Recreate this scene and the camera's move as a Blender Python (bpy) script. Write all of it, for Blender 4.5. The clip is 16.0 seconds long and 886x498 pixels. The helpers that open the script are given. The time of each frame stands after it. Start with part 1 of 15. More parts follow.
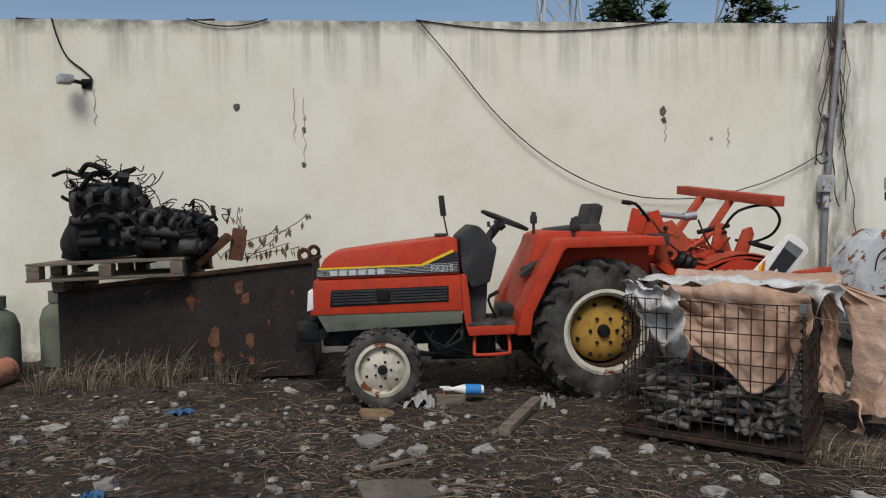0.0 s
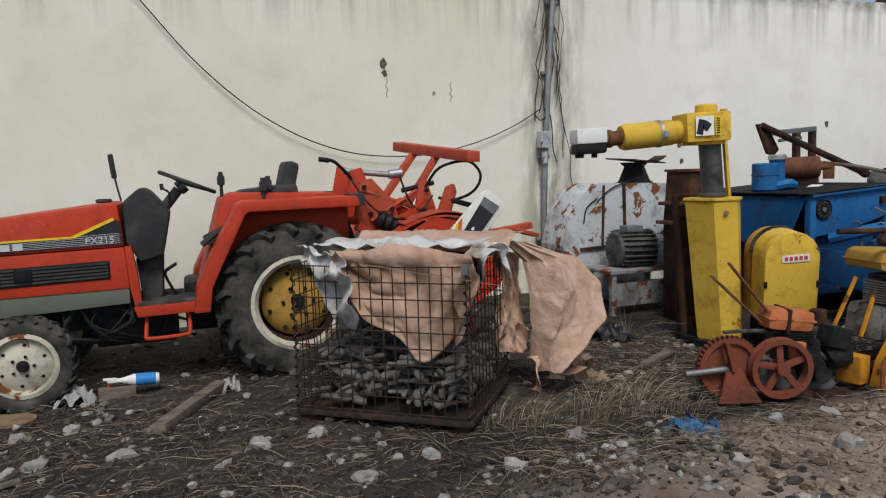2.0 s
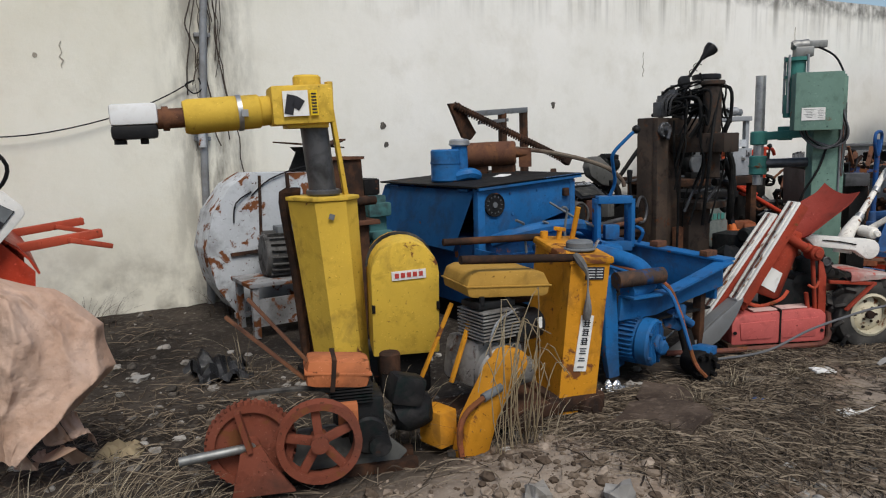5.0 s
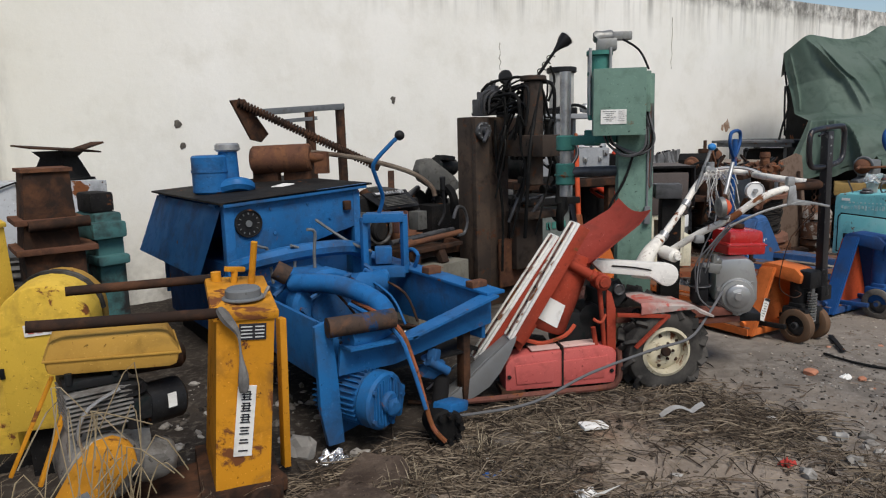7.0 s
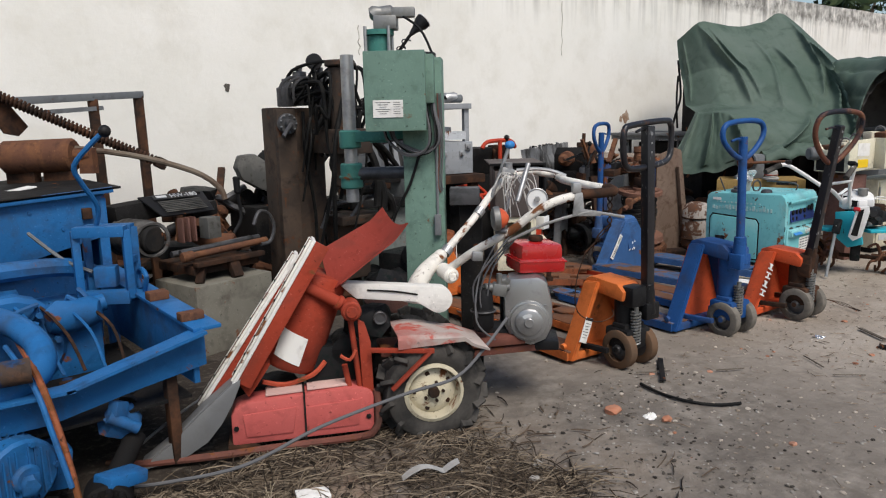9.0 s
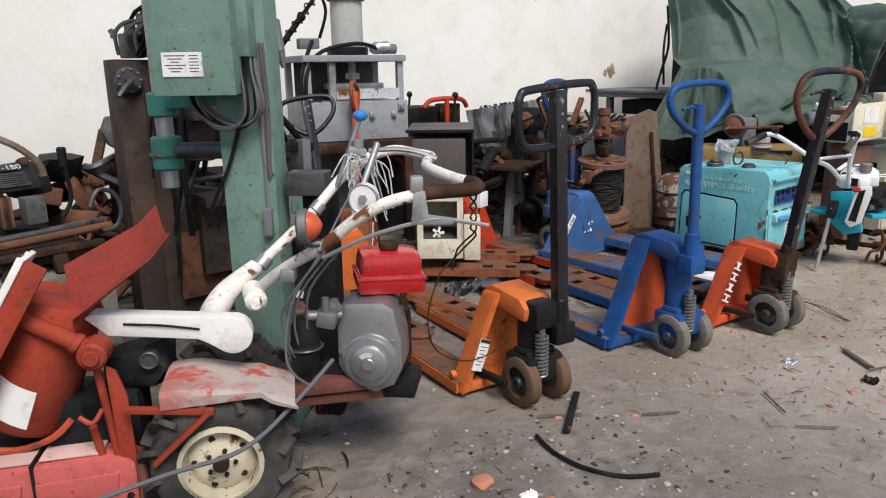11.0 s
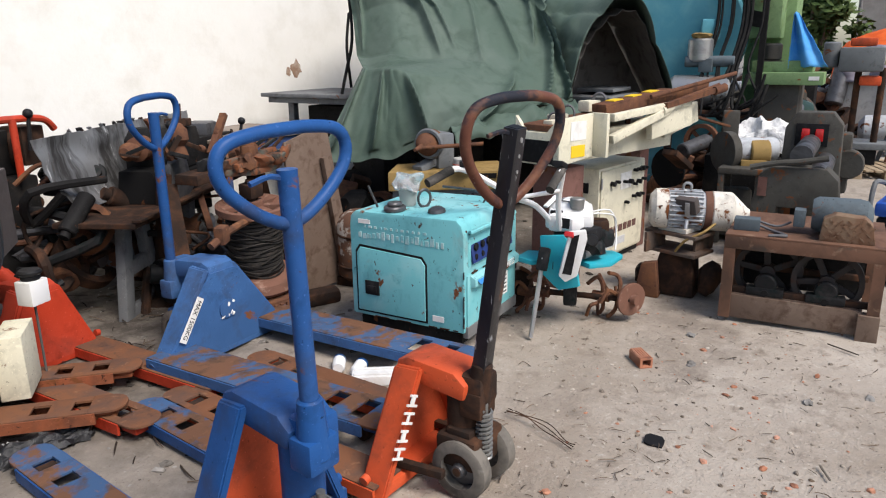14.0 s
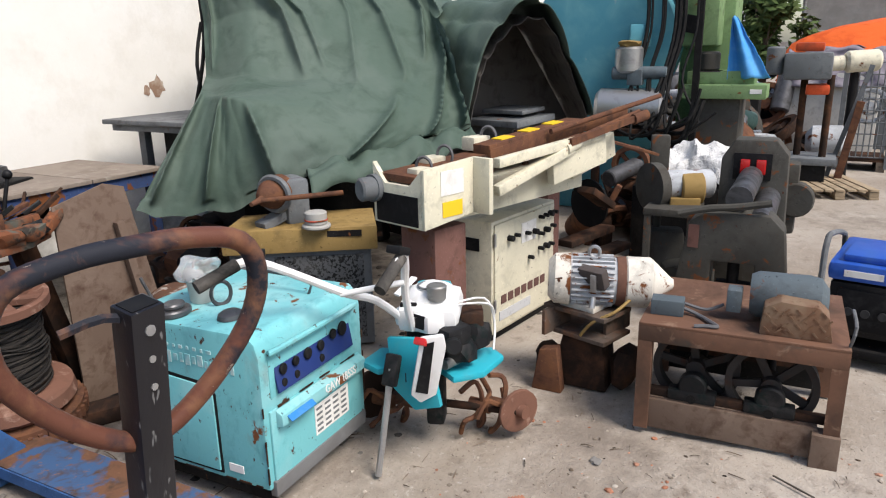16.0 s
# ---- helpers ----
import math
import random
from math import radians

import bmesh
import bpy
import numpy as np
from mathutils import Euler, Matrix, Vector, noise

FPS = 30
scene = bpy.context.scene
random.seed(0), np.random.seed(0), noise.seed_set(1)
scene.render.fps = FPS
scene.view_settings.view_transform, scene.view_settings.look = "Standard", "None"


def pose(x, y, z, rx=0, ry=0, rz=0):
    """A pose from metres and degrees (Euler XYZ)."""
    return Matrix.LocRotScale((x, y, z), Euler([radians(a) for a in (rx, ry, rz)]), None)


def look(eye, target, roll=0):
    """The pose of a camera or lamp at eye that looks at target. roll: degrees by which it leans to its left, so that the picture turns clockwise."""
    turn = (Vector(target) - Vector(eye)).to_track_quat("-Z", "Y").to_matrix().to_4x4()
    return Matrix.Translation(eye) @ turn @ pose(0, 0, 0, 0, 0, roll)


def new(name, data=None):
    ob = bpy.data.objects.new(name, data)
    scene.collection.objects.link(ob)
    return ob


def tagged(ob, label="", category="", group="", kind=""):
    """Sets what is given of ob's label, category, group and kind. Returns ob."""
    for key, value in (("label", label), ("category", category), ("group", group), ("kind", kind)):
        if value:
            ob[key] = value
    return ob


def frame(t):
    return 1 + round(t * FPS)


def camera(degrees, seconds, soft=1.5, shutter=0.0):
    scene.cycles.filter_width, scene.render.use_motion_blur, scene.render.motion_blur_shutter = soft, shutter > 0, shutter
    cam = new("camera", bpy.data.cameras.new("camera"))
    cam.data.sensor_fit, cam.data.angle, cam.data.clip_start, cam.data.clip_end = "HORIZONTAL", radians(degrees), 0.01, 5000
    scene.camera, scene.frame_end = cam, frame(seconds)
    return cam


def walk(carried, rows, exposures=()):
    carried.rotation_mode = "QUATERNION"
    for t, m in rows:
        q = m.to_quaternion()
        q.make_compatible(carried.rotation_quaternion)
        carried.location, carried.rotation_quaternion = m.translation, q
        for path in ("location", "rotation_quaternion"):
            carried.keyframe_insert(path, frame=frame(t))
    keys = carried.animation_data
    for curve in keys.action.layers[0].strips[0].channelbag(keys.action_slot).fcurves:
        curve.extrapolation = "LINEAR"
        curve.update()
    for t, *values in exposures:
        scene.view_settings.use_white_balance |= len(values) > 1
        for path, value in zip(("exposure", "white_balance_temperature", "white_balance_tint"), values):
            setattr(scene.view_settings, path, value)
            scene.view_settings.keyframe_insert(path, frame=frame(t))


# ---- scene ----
cam = camera(64.0, 16.0, soft=1.15)
PATH = [
    (0, (-0.001, -0.149, 1.366), (0.152, 1.843, 1.27), -0.9),
    (0.5, (0.09, -0.114, 1.361), (0.357, 1.865, 1.255), -1.3),
    (1, (0.331, -0.065, 1.346), (0.649, 1.905, 1.225), -1.6),
    (1.5, (0.591, 0.011, 1.321), (1.084, 1.943, 1.153), -1.7),
    (2, (0.867, 0.178, 1.327), (1.552, 2.045, 1.111), -1.9),
    (2.5, (1.165, 0.203, 1.323), (1.912, 2.043, 1.086), -2.2),
    (3, (1.488, 0.22, 1.351), (2.273, 2.042, 1.104), -2.1),
    (3.5, (1.854, 0.342, 1.336), (2.775, 2.099, 1.081), -2.1),
    (6, (3.521, 0.592, 1.355), (4.594, 2.253, 1.055), -1.5),
    (6.5, (3.892, 0.549, 1.372), (4.98, 2.199, 1.062), -1.5),
    (7, (4.272, 0.548, 1.427), (5.453, 2.129, 1.099), -1.5),
    (7.5, (4.573, 0.495, 1.427), (5.823, 2.024, 1.111), -1.5),
    (8, (4.875, 0.406, 1.437), (6.134, 1.926, 1.116), -1.5),
    (8.5, (5.223, 0.436, 1.431), (6.487, 1.952, 1.108), -1.4),
    (9, (5.531, 0.44, 1.43), (6.799, 1.943, 1.069), -1.3),
    (11.5, (7.003, 0.877, 1.464), (8.212, 2.384, 0.949), -0.7),
    (12, (7.277, 1.027, 1.465), (8.579, 2.453, 0.947), -0.8),
    (12.5, (7.588, 1.08, 1.482), (8.906, 2.482, 0.938), -0.7),
    (13, (7.912, 1.246, 1.471), (9.363, 2.508, 0.921), -0.7),
    (13.5, (8.182, 1.36, 1.496), (9.775, 2.434, 0.943), -0.8),
    (14, (8.516, 1.397, 1.549), (10.168, 2.39, 1.014), -0.7),
    (14.5, (8.861, 1.449, 1.572), (10.561, 2.356, 1.037), -0.6),
    (15, (9.189, 1.568, 1.581), (10.938, 2.374, 1.04), -0.6),
    (15.5, (9.468, 1.534, 1.65), (11.214, 2.342, 1.104), -1.0),
    (16, (9.809, 1.449, 1.687), (11.512, 2.345, 1.14), -1.2),
]
walk(cam, [(t, look(eye, target, roll)) for t, eye, target, roll in PATH],
     exposures=[(0, 0.31, 6580, 8), (3.5, 0.36, 6560, 8), (7, 0.51, 6690, 9), (9, 0.61, 6760, 10), (12, 0.9, 6660, 11), (16, 1.1, 6800, 12)])

# ---- world and light ----
world = bpy.data.worlds.new("sky")
scene.world = world
world.use_nodes = True
_w = world.node_tree
_bg = _w.nodes["Background"]
_sky = _w.nodes.new("ShaderNodeTexSky")
_sky.sky_type = "NISHITA"
_sky.sun_disc = False
_sky.sun_elevation = radians(52)
_sky.sun_rotation = radians(200)
_sky.air_density, _sky.dust_density, _sky.ozone_density = 1.0, 1.5, 1.0
_w.links.new(_sky.outputs["Color"], _bg.inputs["Color"])
_bg.inputs["Strength"].default_value = 0.085
_sun = bpy.data.lights.new("sun", "SUN")
_sun.energy, _sun.angle, _sun.color = 2.0, radians(25), (1.0, 0.97, 0.93)
sun = new("sun", _sun)
sun.matrix_world = look((0, 0, 10), (0.2, 0.80, 8.9))


# ---- materials ----
def mat(name, base, rough=0.6, metal=0.0, spots=(), bump=(), jitter=0.0, coat=0.0, trans=0.0, stretch=(1, 1, 1)):
    """base: colour. spots: (scale, colour, low, high, detail) patches of noise. bump: (scale, strength, depth)."""
    m = bpy.data.materials.new(name)
    m.use_nodes = True
    nt = m.node_tree
    bsdf = nt.nodes["Principled BSDF"]
    co = nt.nodes.new("ShaderNodeTexCoord")
    mp = nt.nodes.new("ShaderNodeMapping")
    mp.inputs["Scale"].default_value = stretch
    nt.links.new(co.outputs["Object"], mp.inputs["Vector"])
    info = nt.nodes.new("ShaderNodeObjectInfo")
    add = nt.nodes.new("ShaderNodeVectorMath")
    add.operation = "MULTIPLY_ADD"
    add.inputs[1].default_value = (17.0, 23.0, 31.0)
    nt.links.new(info.outputs["Random"], add.inputs[0])
    nt.links.new(mp.outputs["Vector"], add.inputs[2])
    vec = add.outputs["Vector"]

    def noise_node(scale, detail=6.0, distort=0.0):
        n = nt.nodes.new("ShaderNodeTexNoise")
        n.inputs["Scale"].default_value = scale
        n.inputs["Detail"].default_value = detail
        n.inputs["Roughness"].default_value = 0.62
        n.inputs["Distortion"].default_value = distort
        nt.links.new(vec, n.inputs["Vector"])
        return n

    col = None
    rgbn = nt.nodes.new("ShaderNodeRGB")
    rgbn.outputs[0].default_value = base if len(base) == 4 else (*base, 1)
    col = rgbn.outputs[0]
    rnode = nt.nodes.new("ShaderNodeValue")
    rnode.outputs[0].default_value = rough
    rsock = rnode.outputs[0]
    if jitter:
        hsv = nt.nodes.new("ShaderNodeHueSaturation")
        mr = nt.nodes.new("ShaderNodeMapRange")
        mr.inputs["To Min"].default_value, mr.inputs["To Max"].default_value = 1 - jitter, 1 + jitter
        nt.links.new(info.outputs["Random"], mr.inputs["Value"])
        nt.links.new(mr.outputs["Result"], hsv.inputs["Value"])
        nt.links.new(col, hsv.inputs["Color"])
        col = hsv.outputs["Color"]
    for scale, colour, lo, hi, *rest in spots:
        n = noise_node(scale, rest[0] if rest else 6.0, 0.4)
        mr = nt.nodes.new("ShaderNodeMapRange")
        mr.inputs["From Min"].default_value, mr.inputs["From Max"].default_value = lo, hi
        nt.links.new(n.outputs["Fac"], mr.inputs["Value"])
        mix = nt.nodes.new("ShaderNodeMix")
        mix.data_type = "RGBA"
        mix.inputs[7].default_value = colour if len(colour) == 4 else (*colour, 1)
        nt.links.new(mr.outputs["Result"], mix.inputs[0])
        nt.links.new(col, mix.inputs[6])
        col = mix.outputs[2]
        mixr = nt.nodes.new("ShaderNodeMix")
        mixr.inputs[3].default_value = rest[1] if len(rest) > 1 else min(0.95, rough + 0.25)
        nt.links.new(mr.outputs["Result"], mixr.inputs[0])
        nt.links.new(rsock, mixr.inputs[2])
        rsock = mixr.outputs[0]
    nt.links.new(col, bsdf.inputs["Base Color"])
    nt.links.new(rsock, bsdf.inputs["Roughness"])
    bsdf.inputs["Metallic"].default_value = metal
    bsdf.inputs["Specular IOR Level"].default_value = 0.5 if rough < 0.36 else 0.18 if rough < 0.48 else 0.09
    bsdf.inputs["Coat Weight"].default_value = coat
    bsdf.inputs["Transmission Weight"].default_value = trans
    last = None
    for scale, strength, depth in bump:
        n = noise_node(scale, 8.0)
        b = nt.nodes.new("ShaderNodeBump")
        b.inputs["Strength"].default_value = strength
        b.inputs["Distance"].default_value = depth
        nt.links.new(n.outputs["Fac"], b.inputs["Height"])
        if last:
            nt.links.new(last, b.inputs["Normal"])
        last = b.outputs["Normal"]
    if last:
        nt.links.new(last, bsdf.inputs["Normal"])
    return m


RUST, RUST_D = (0.16, 0.06, 0.025), (0.07, 0.03, 0.018)
DIRT = (0.042, 0.034, 0.027)


def paint(name, c, rust=0.3, dirt=0.4, rough=0.45, jitter=0.0):
    """Old paint: fading, dust, and rust patches; rust and dirt run from 0 to 1."""
    fade = tuple(min(1, v * 0.92 + 0.012) for v in c)
    dark = tuple(v * 0.55 for v in c)
    sp = [(2.5, fade, 0.45, 0.75, 4.0), (11.0, dark, 0.52, 0.8), (26.0, tuple(min(1, v * 1.1 + 0.014) for v in c), 0.6, 0.72, 7.0)]
    sp.append((48.0, tuple(v * 0.35 for v in c), 0.66, 0.72, 3.0))
    sp.append((95.0, tuple(min(1, v * 1.25 + 0.03) for v in c), 0.67, 0.70, 2.0))
    sp.append((1.3, tuple(v * 0.8 for v in c), 0.45, 0.7, 3.0))
    if dirt:
        sp.append((5.0, DIRT, 0.62 - 0.18 * dirt, 0.95 - 0.1 * dirt, 9.0))
    if rust:
        sp.append((7.0, RUST, 0.70 - 0.2 * rust, 0.74 - 0.2 * rust, 10.0, 0.85))
        sp.append((30.0, RUST_D, 0.74 - 0.16 * rust, 0.78 - 0.16 * rust, 8.0, 0.9))
    return mat(name, c, rough, 0.0, sp, ((18, 0.12, 0.006), (60, 0.2, 0.004), (300, 0.12, 0.001)), jitter)


def metal(name, c, rough=0.45, rust=0.2):
    sp = [(9.0, tuple(v * 0.5 for v in c), 0.45, 0.75), (25.0, RUST_D, 0.72 - 0.2 * rust, 0.85 - 0.2 * rust, 8.0, 0.9)]
    return mat(name, c, rough, 0.75, sp, ((60, 0.2, 0.003),))


M_RED = paint("red_paint", (0.45, 0.044, 0.018), 0.12, 0.3, 0.38)
M_RED2 = paint("faded_red_paint", (0.42, 0.075, 0.04), 0.4, 0.4, 0.5)
M_ORED = paint("orange_red_paint", (0.58, 0.088, 0.03), 0.25, 0.4, 0.38)
M_ORANGE = paint("orange_paint", (0.60, 0.15, 0.035), 0.3, 0.4, 0.45)
M_ORUST = paint("rusted_orange_paint", (0.27, 0.085, 0.04), 0.8, 0.75, 0.6)
M_PINK = paint("pink_red_paint", (0.49, 0.105, 0.095), 0.12, 0.25, 0.45)
M_BLUE = paint("blue_paint", (0.014, 0.118, 0.315), 0.2, 0.8, 0.45)
M_DBLUE = paint("dark_blue_paint", (0.014, 0.073, 0.235), 0.24, 0.55, 0.40)
M_BRUST = paint("rusted_blue_paint", (0.04, 0.07, 0.17), 0.75, 0.7, 0.6)
M_YELLOW = paint("yellow_paint", (0.66, 0.43, 0.06), 0.3, 0.35, 0.5)
M_AMBER = paint("amber_paint", (0.58, 0.25, 0.02), 0.55, 0.5, 0.5)
M_OCHRE = paint("ochre_paint", (0.42, 0.24, 0.05), 0.3, 0.5, 0.6)
M_TURQ = mat("turquoise_paint", (0.16, 0.47, 0.50), 0.46, 0.0, [(2.0, (0.30, 0.53, 0.54), 0.5, 0.72), (9, (0.10, 0.31, 0.34), 0.54, 0.78), (40, (0.05, 0.12, 0.13), 0.66, 0.71), (5, (0.2, 0.21, 0.19), 0.62, 0.85, 9.0), (16, RUST_D, 0.635, 0.665, 9.0), (4, RUST, 0.635, 0.655, 10.0)], ((18, 0.12, 0.006), (60, 0.2, 0.004)))
M_GREEN = paint("pale_green_paint", (0.15, 0.245, 0.20), 0.15, 0.45, 0.5)
M_MGREEN = paint("machine_green_paint", (0.18, 0.28, 0.13), 0.2, 0.4, 0.5)
M_WHITE = paint("white_paint", (0.76, 0.74, 0.70), 0.25, 0.3, 0.45)
M_CREAM = paint("cream_paint", (0.66, 0.62, 0.48), 0.22, 0.35, 0.5)
M_GREYW = paint("grey_white_paint", (0.48, 0.50, 0.52), 0.68, 0.65, 0.55)
M_GREY = paint("grey_paint", (0.155, 0.165, 0.172), 0.3, 0.5, 0.5)
M_BROWN = paint("brown_cabinet_paint", (0.09, 0.075, 0.07), 0.15, 0.4, 0.45)
M_MAROON = paint("maroon_paint", (0.165, 0.085, 0.07), 0.55, 0.5, 0.5)
M_BLACK = paint("black_paint", (0.010, 0.010, 0.011), 0.25, 0.3, 0.38)
M_DSTEEL = paint("dark_steel", (0.012, 0.0115, 0.0115), 0.3, 0.4, 0.6)
M_BIN = paint("dark_brown_steel", (0.026, 0.021, 0.019), 0.3, 0.12, 0.55)
M_RUST = mat("rust", (0.118, 0.056, 0.036), 0.9, 0.0, [(6, (0.19, 0.085, 0.042), 0.45, 0.7), (14, (0.045, 0.028, 0.022), 0.5, 0.75), (40, (0.26, 0.13, 0.06), 0.62, 0.75)], ((50, 0.35, 0.006), (220, 0.3, 0.002)))
M_RUSTD = mat("dark_rust", (0.03, 0.019, 0.0145), 0.88, 0.0, [(6, (0.12, 0.055, 0.03), 0.45, 0.75), (16, (0.025, 0.02, 0.018), 0.5, 0.75)], ((50, 0.35, 0.006), (220, 0.3, 0.002)))
M_FORK = mat("rusted_fork_top", (0.17, 0.075, 0.04), 0.8, 0.0, [(5, (0.09, 0.06, 0.05), 0.45, 0.7), (18, (0.26, 0.14, 0.08), 0.6, 0.75), (9, (0.05, 0.04, 0.035), 0.6, 0.75)], ((60, 0.3, 0.005),))
M_STEEL = metal("bare_steel", (0.42, 0.42, 0.42), 0.42, 0.2)
M_ALU = metal("cast_aluminium", (0.26, 0.26, 0.25), 0.5, 0.1)
M_SILVER = mat("silver_paint", (0.36, 0.36, 0.36), 0.34, 0.7, [(6, (0.15, 0.14, 0.13), 0.52, 0.8), (30, (0.12, 0.1, 0.08), 0.7, 0.8)], ((60, 0.1, 0.003),))
M_CASTG = mat("oily_cast_iron", (0.018, 0.018, 0.019), 0.5, 0.25, [(8, (0.055, 0.052, 0.05), 0.5, 0.8), (22, (0.008, 0.016, 0.015), 0.5, 0.7), (15, RUST_D, 0.65, 0.75)], ((70, 0.3, 0.004),))
M_RUBBER = mat("tyre_rubber", (0.02, 0.02, 0.019), 0.85, 0.0, [(5, (0.125, 0.115, 0.104), 0.38, 0.7), (30, (0.05, 0.045, 0.04), 0.5, 0.75)], ((80, 0.25, 0.003),))
M_HOSE = mat("black_hose", (0.010, 0.010, 0.010), 0.55, 0.0, [(12, (0.035, 0.033, 0.03), 0.5, 0.8)])
M_PLASTIC = mat("dark_grey_plastic", (0.032, 0.033, 0.035), 0.6, 0.0, [(5, (0.09, 0.085, 0.08), 0.45, 0.8), (40, (0.05, 0.05, 0.05), 0.5, 0.8)], ((120, 0.15, 0.002),))
M_SKIRT = mat("grey_green_panel", (0.13, 0.14, 0.11), 0.65, 0.0, [(6, (0.07, 0.07, 0.06), 0.5, 0.8)], ((60, 0.1, 0.002),))
M_GRILLE = mat("grille_black", (0.012, 0.012, 0.013), 0.5, 0.0, [(20, (0.03, 0.03, 0.03), 0.5, 0.8)])
M_RIMW = paint("cream_rim", (0.54, 0.50, 0.41), 0.5, 0.6, 0.5)
M_WOOD = mat("weathered_wood", (0.16, 0.13, 0.10), 0.85, 0.0, [(4, (0.08, 0.065, 0.055), 0.4, 0.7), (20, (0.24, 0.21, 0.18), 0.55, 0.75)], ((90, 0.4, 0.004),), 0.25, stretch=(1, 6, 6))
M_LABEL = mat("white_label", (0.74, 0.73, 0.70), 0.6, 0.0, [(14, (0.5, 0.48, 0.44), 0.5, 0.8), (30, (0.3, 0.27, 0.24), 0.66, 0.75)])
M_INK = mat("dark_print", (0.03, 0.03, 0.035), 0.6)
M_REDPRINT = mat("red_print", (0.45, 0.06, 0.05), 0.6, 0.0, [(30, (0.6, 0.4, 0.35), 0.6, 0.75)])
M_YLABEL = mat("yellow_label", (0.75, 0.50, 0.03), 0.55, 0.0, [(12, (0.5, 0.35, 0.08), 0.55, 0.8)])
M_SILVERPRINT = mat("silver_print", (0.5, 0.51, 0.52), 0.5, 0.0, [(30, (0.25, 0.25, 0.25), 0.55, 0.8)])
M_WPLASTIC = mat("white_plastic", (0.72, 0.72, 0.71), 0.4, 0.0, [(8, (0.5, 0.47, 0.42), 0.5, 0.85)])
M_BPLASTIC = mat("blue_plastic", (0.03, 0.2, 0.5), 0.4, 0.0, [(10, (0.1, 0.25, 0.45), 0.5, 0.8)])
M_CABLE = mat("black_cable", (0.012, 0.012, 0.013), 0.6)
M_GALV = mat("galvanised_pipe", (0.26, 0.27, 0.28), 0.55, 0.4, [(5, (0.16, 0.15, 0.14), 0.45, 0.75), (20, RUST_D, 0.68, 0.78)])
M_VINE = mat("dry_vine", (0.06, 0.048, 0.04), 0.9, 0.0, [(10, (0.12, 0.1, 0.08), 0.5, 0.8)])
M_STRAW = mat("dry_straw", (0.30, 0.24, 0.15), 0.85, 0.0, [(1.3, (0.16, 0.12, 0.075), 0.4, 0.65), (3, (0.40, 0.34, 0.24), 0.55, 0.75)])
M_STONE = mat("grey_stone", (0.26, 0.25, 0.235), 0.9, 0.0, [(3, (0.13, 0.12, 0.11), 0.4, 0.7), (9, (0.38, 0.36, 0.33), 0.55, 0.75)], ((60, 0.4, 0.004),), 0.3)
M_BRICK = mat("red_brick", (0.36, 0.15, 0.09), 0.9, 0.0, [(8, (0.45, 0.25, 0.17), 0.45, 0.7), (20, (0.2, 0.1, 0.07), 0.55, 0.75)], ((80, 0.4, 0.004),), 0.15)
M_TARP = mat("pink_beige_cloth", (0.44, 0.285, 0.205), 0.75, 0.0, [(3, (0.56, 0.41, 0.33), 0.45, 0.75), (8, (0.30, 0.185, 0.13), 0.52, 0.75), (25, (0.22, 0.15, 0.11), 0.64, 0.8)], ((6, 0.55, 0.04), (16, 0.5, 0.018), (45, 0.3, 0.005), (400, 0.2, 0.001)))
M_PLSHEET = mat("white_plastic_sheet", (0.56, 0.55, 0.53), 0.4, 0.0, [(5, (0.34, 0.31, 0.28), 0.45, 0.65), (14, (0.7, 0.69, 0.67), 0.58, 0.66), (20, (0.2, 0.16, 0.13), 0.6, 0.72)], ((8, 0.6, 0.03), (25, 0.5, 0.012),))
M_GTARP = mat("green_canvas", (0.074, 0.108, 0.086), 0.55, 0.0, [(1.1, (0.115, 0.148, 0.127), 0.45, 0.75), (5, (0.042, 0.066, 0.05), 0.5, 0.85), (16, (0.12, 0.13, 0.11), 0.68, 0.85)], ((4, 0.15, 0.04), (11, 0.15, 0.015), (30, 0.2, 0.005), (350, 0.2, 0.001)))
M_OTARP = mat("orange_sheet", (0.72, 0.13, 0.03), 0.6, 0.0, [(3, (0.55, 0.08, 0.02), 0.45, 0.7)], ((8, 0.3, 0.03),))
M_BTARP = mat("bright_blue_sheet", (0.05, 0.27, 0.62), 0.55, 0.0, [(4, (0.12, 0.36, 0.66), 0.45, 0.7)], ((10, 0.3, 0.02),))
M_NET = mat("shade_net", (0.24, 0.245, 0.23), 0.9, 0.0, [(3, (0.32, 0.32, 0.30), 0.4, 0.7)])
M_LEAF = mat("leaf", (0.05, 0.085, 0.025), 0.6, 0.0, [(1.5, (0.09, 0.12, 0.045), 0.4, 0.7)])
M_DLEAF = mat("dark_leaf", (0.02, 0.035, 0.014), 0.6, 0.0, [(1.5, (0.04, 0.055, 0.022), 0.4, 0.7)])
M_DRYLEAF = mat("dry_leaf", (0.17, 0.11, 0.07), 0.8, 0.0, [(5, (0.25, 0.18, 0.1), 0.4, 0.7)])
M_BARK = mat("bark", (0.11, 0.09, 0.07), 0.9, 0.0, [(6, (0.2, 0.17, 0.14), 0.5, 0.75)], ((30, 0.6, 0.02),))
M_REDGLOSS = mat("glossy_red_tank", (0.50, 0.012, 0.012), 0.25, 0.0, [(4, (0.42, 0.03, 0.025), 0.5, 0.8), (14, (0.3, 0.1, 0.08), 0.66, 0.8)], ((30, 0.04, 0.003),), coat=0.4)
M_CORK = mat("old_mesh_wire", (0.034, 0.028, 0.025), 0.75, 0.3, [(15, (0.12, 0.06, 0.035), 0.5, 0.7)])


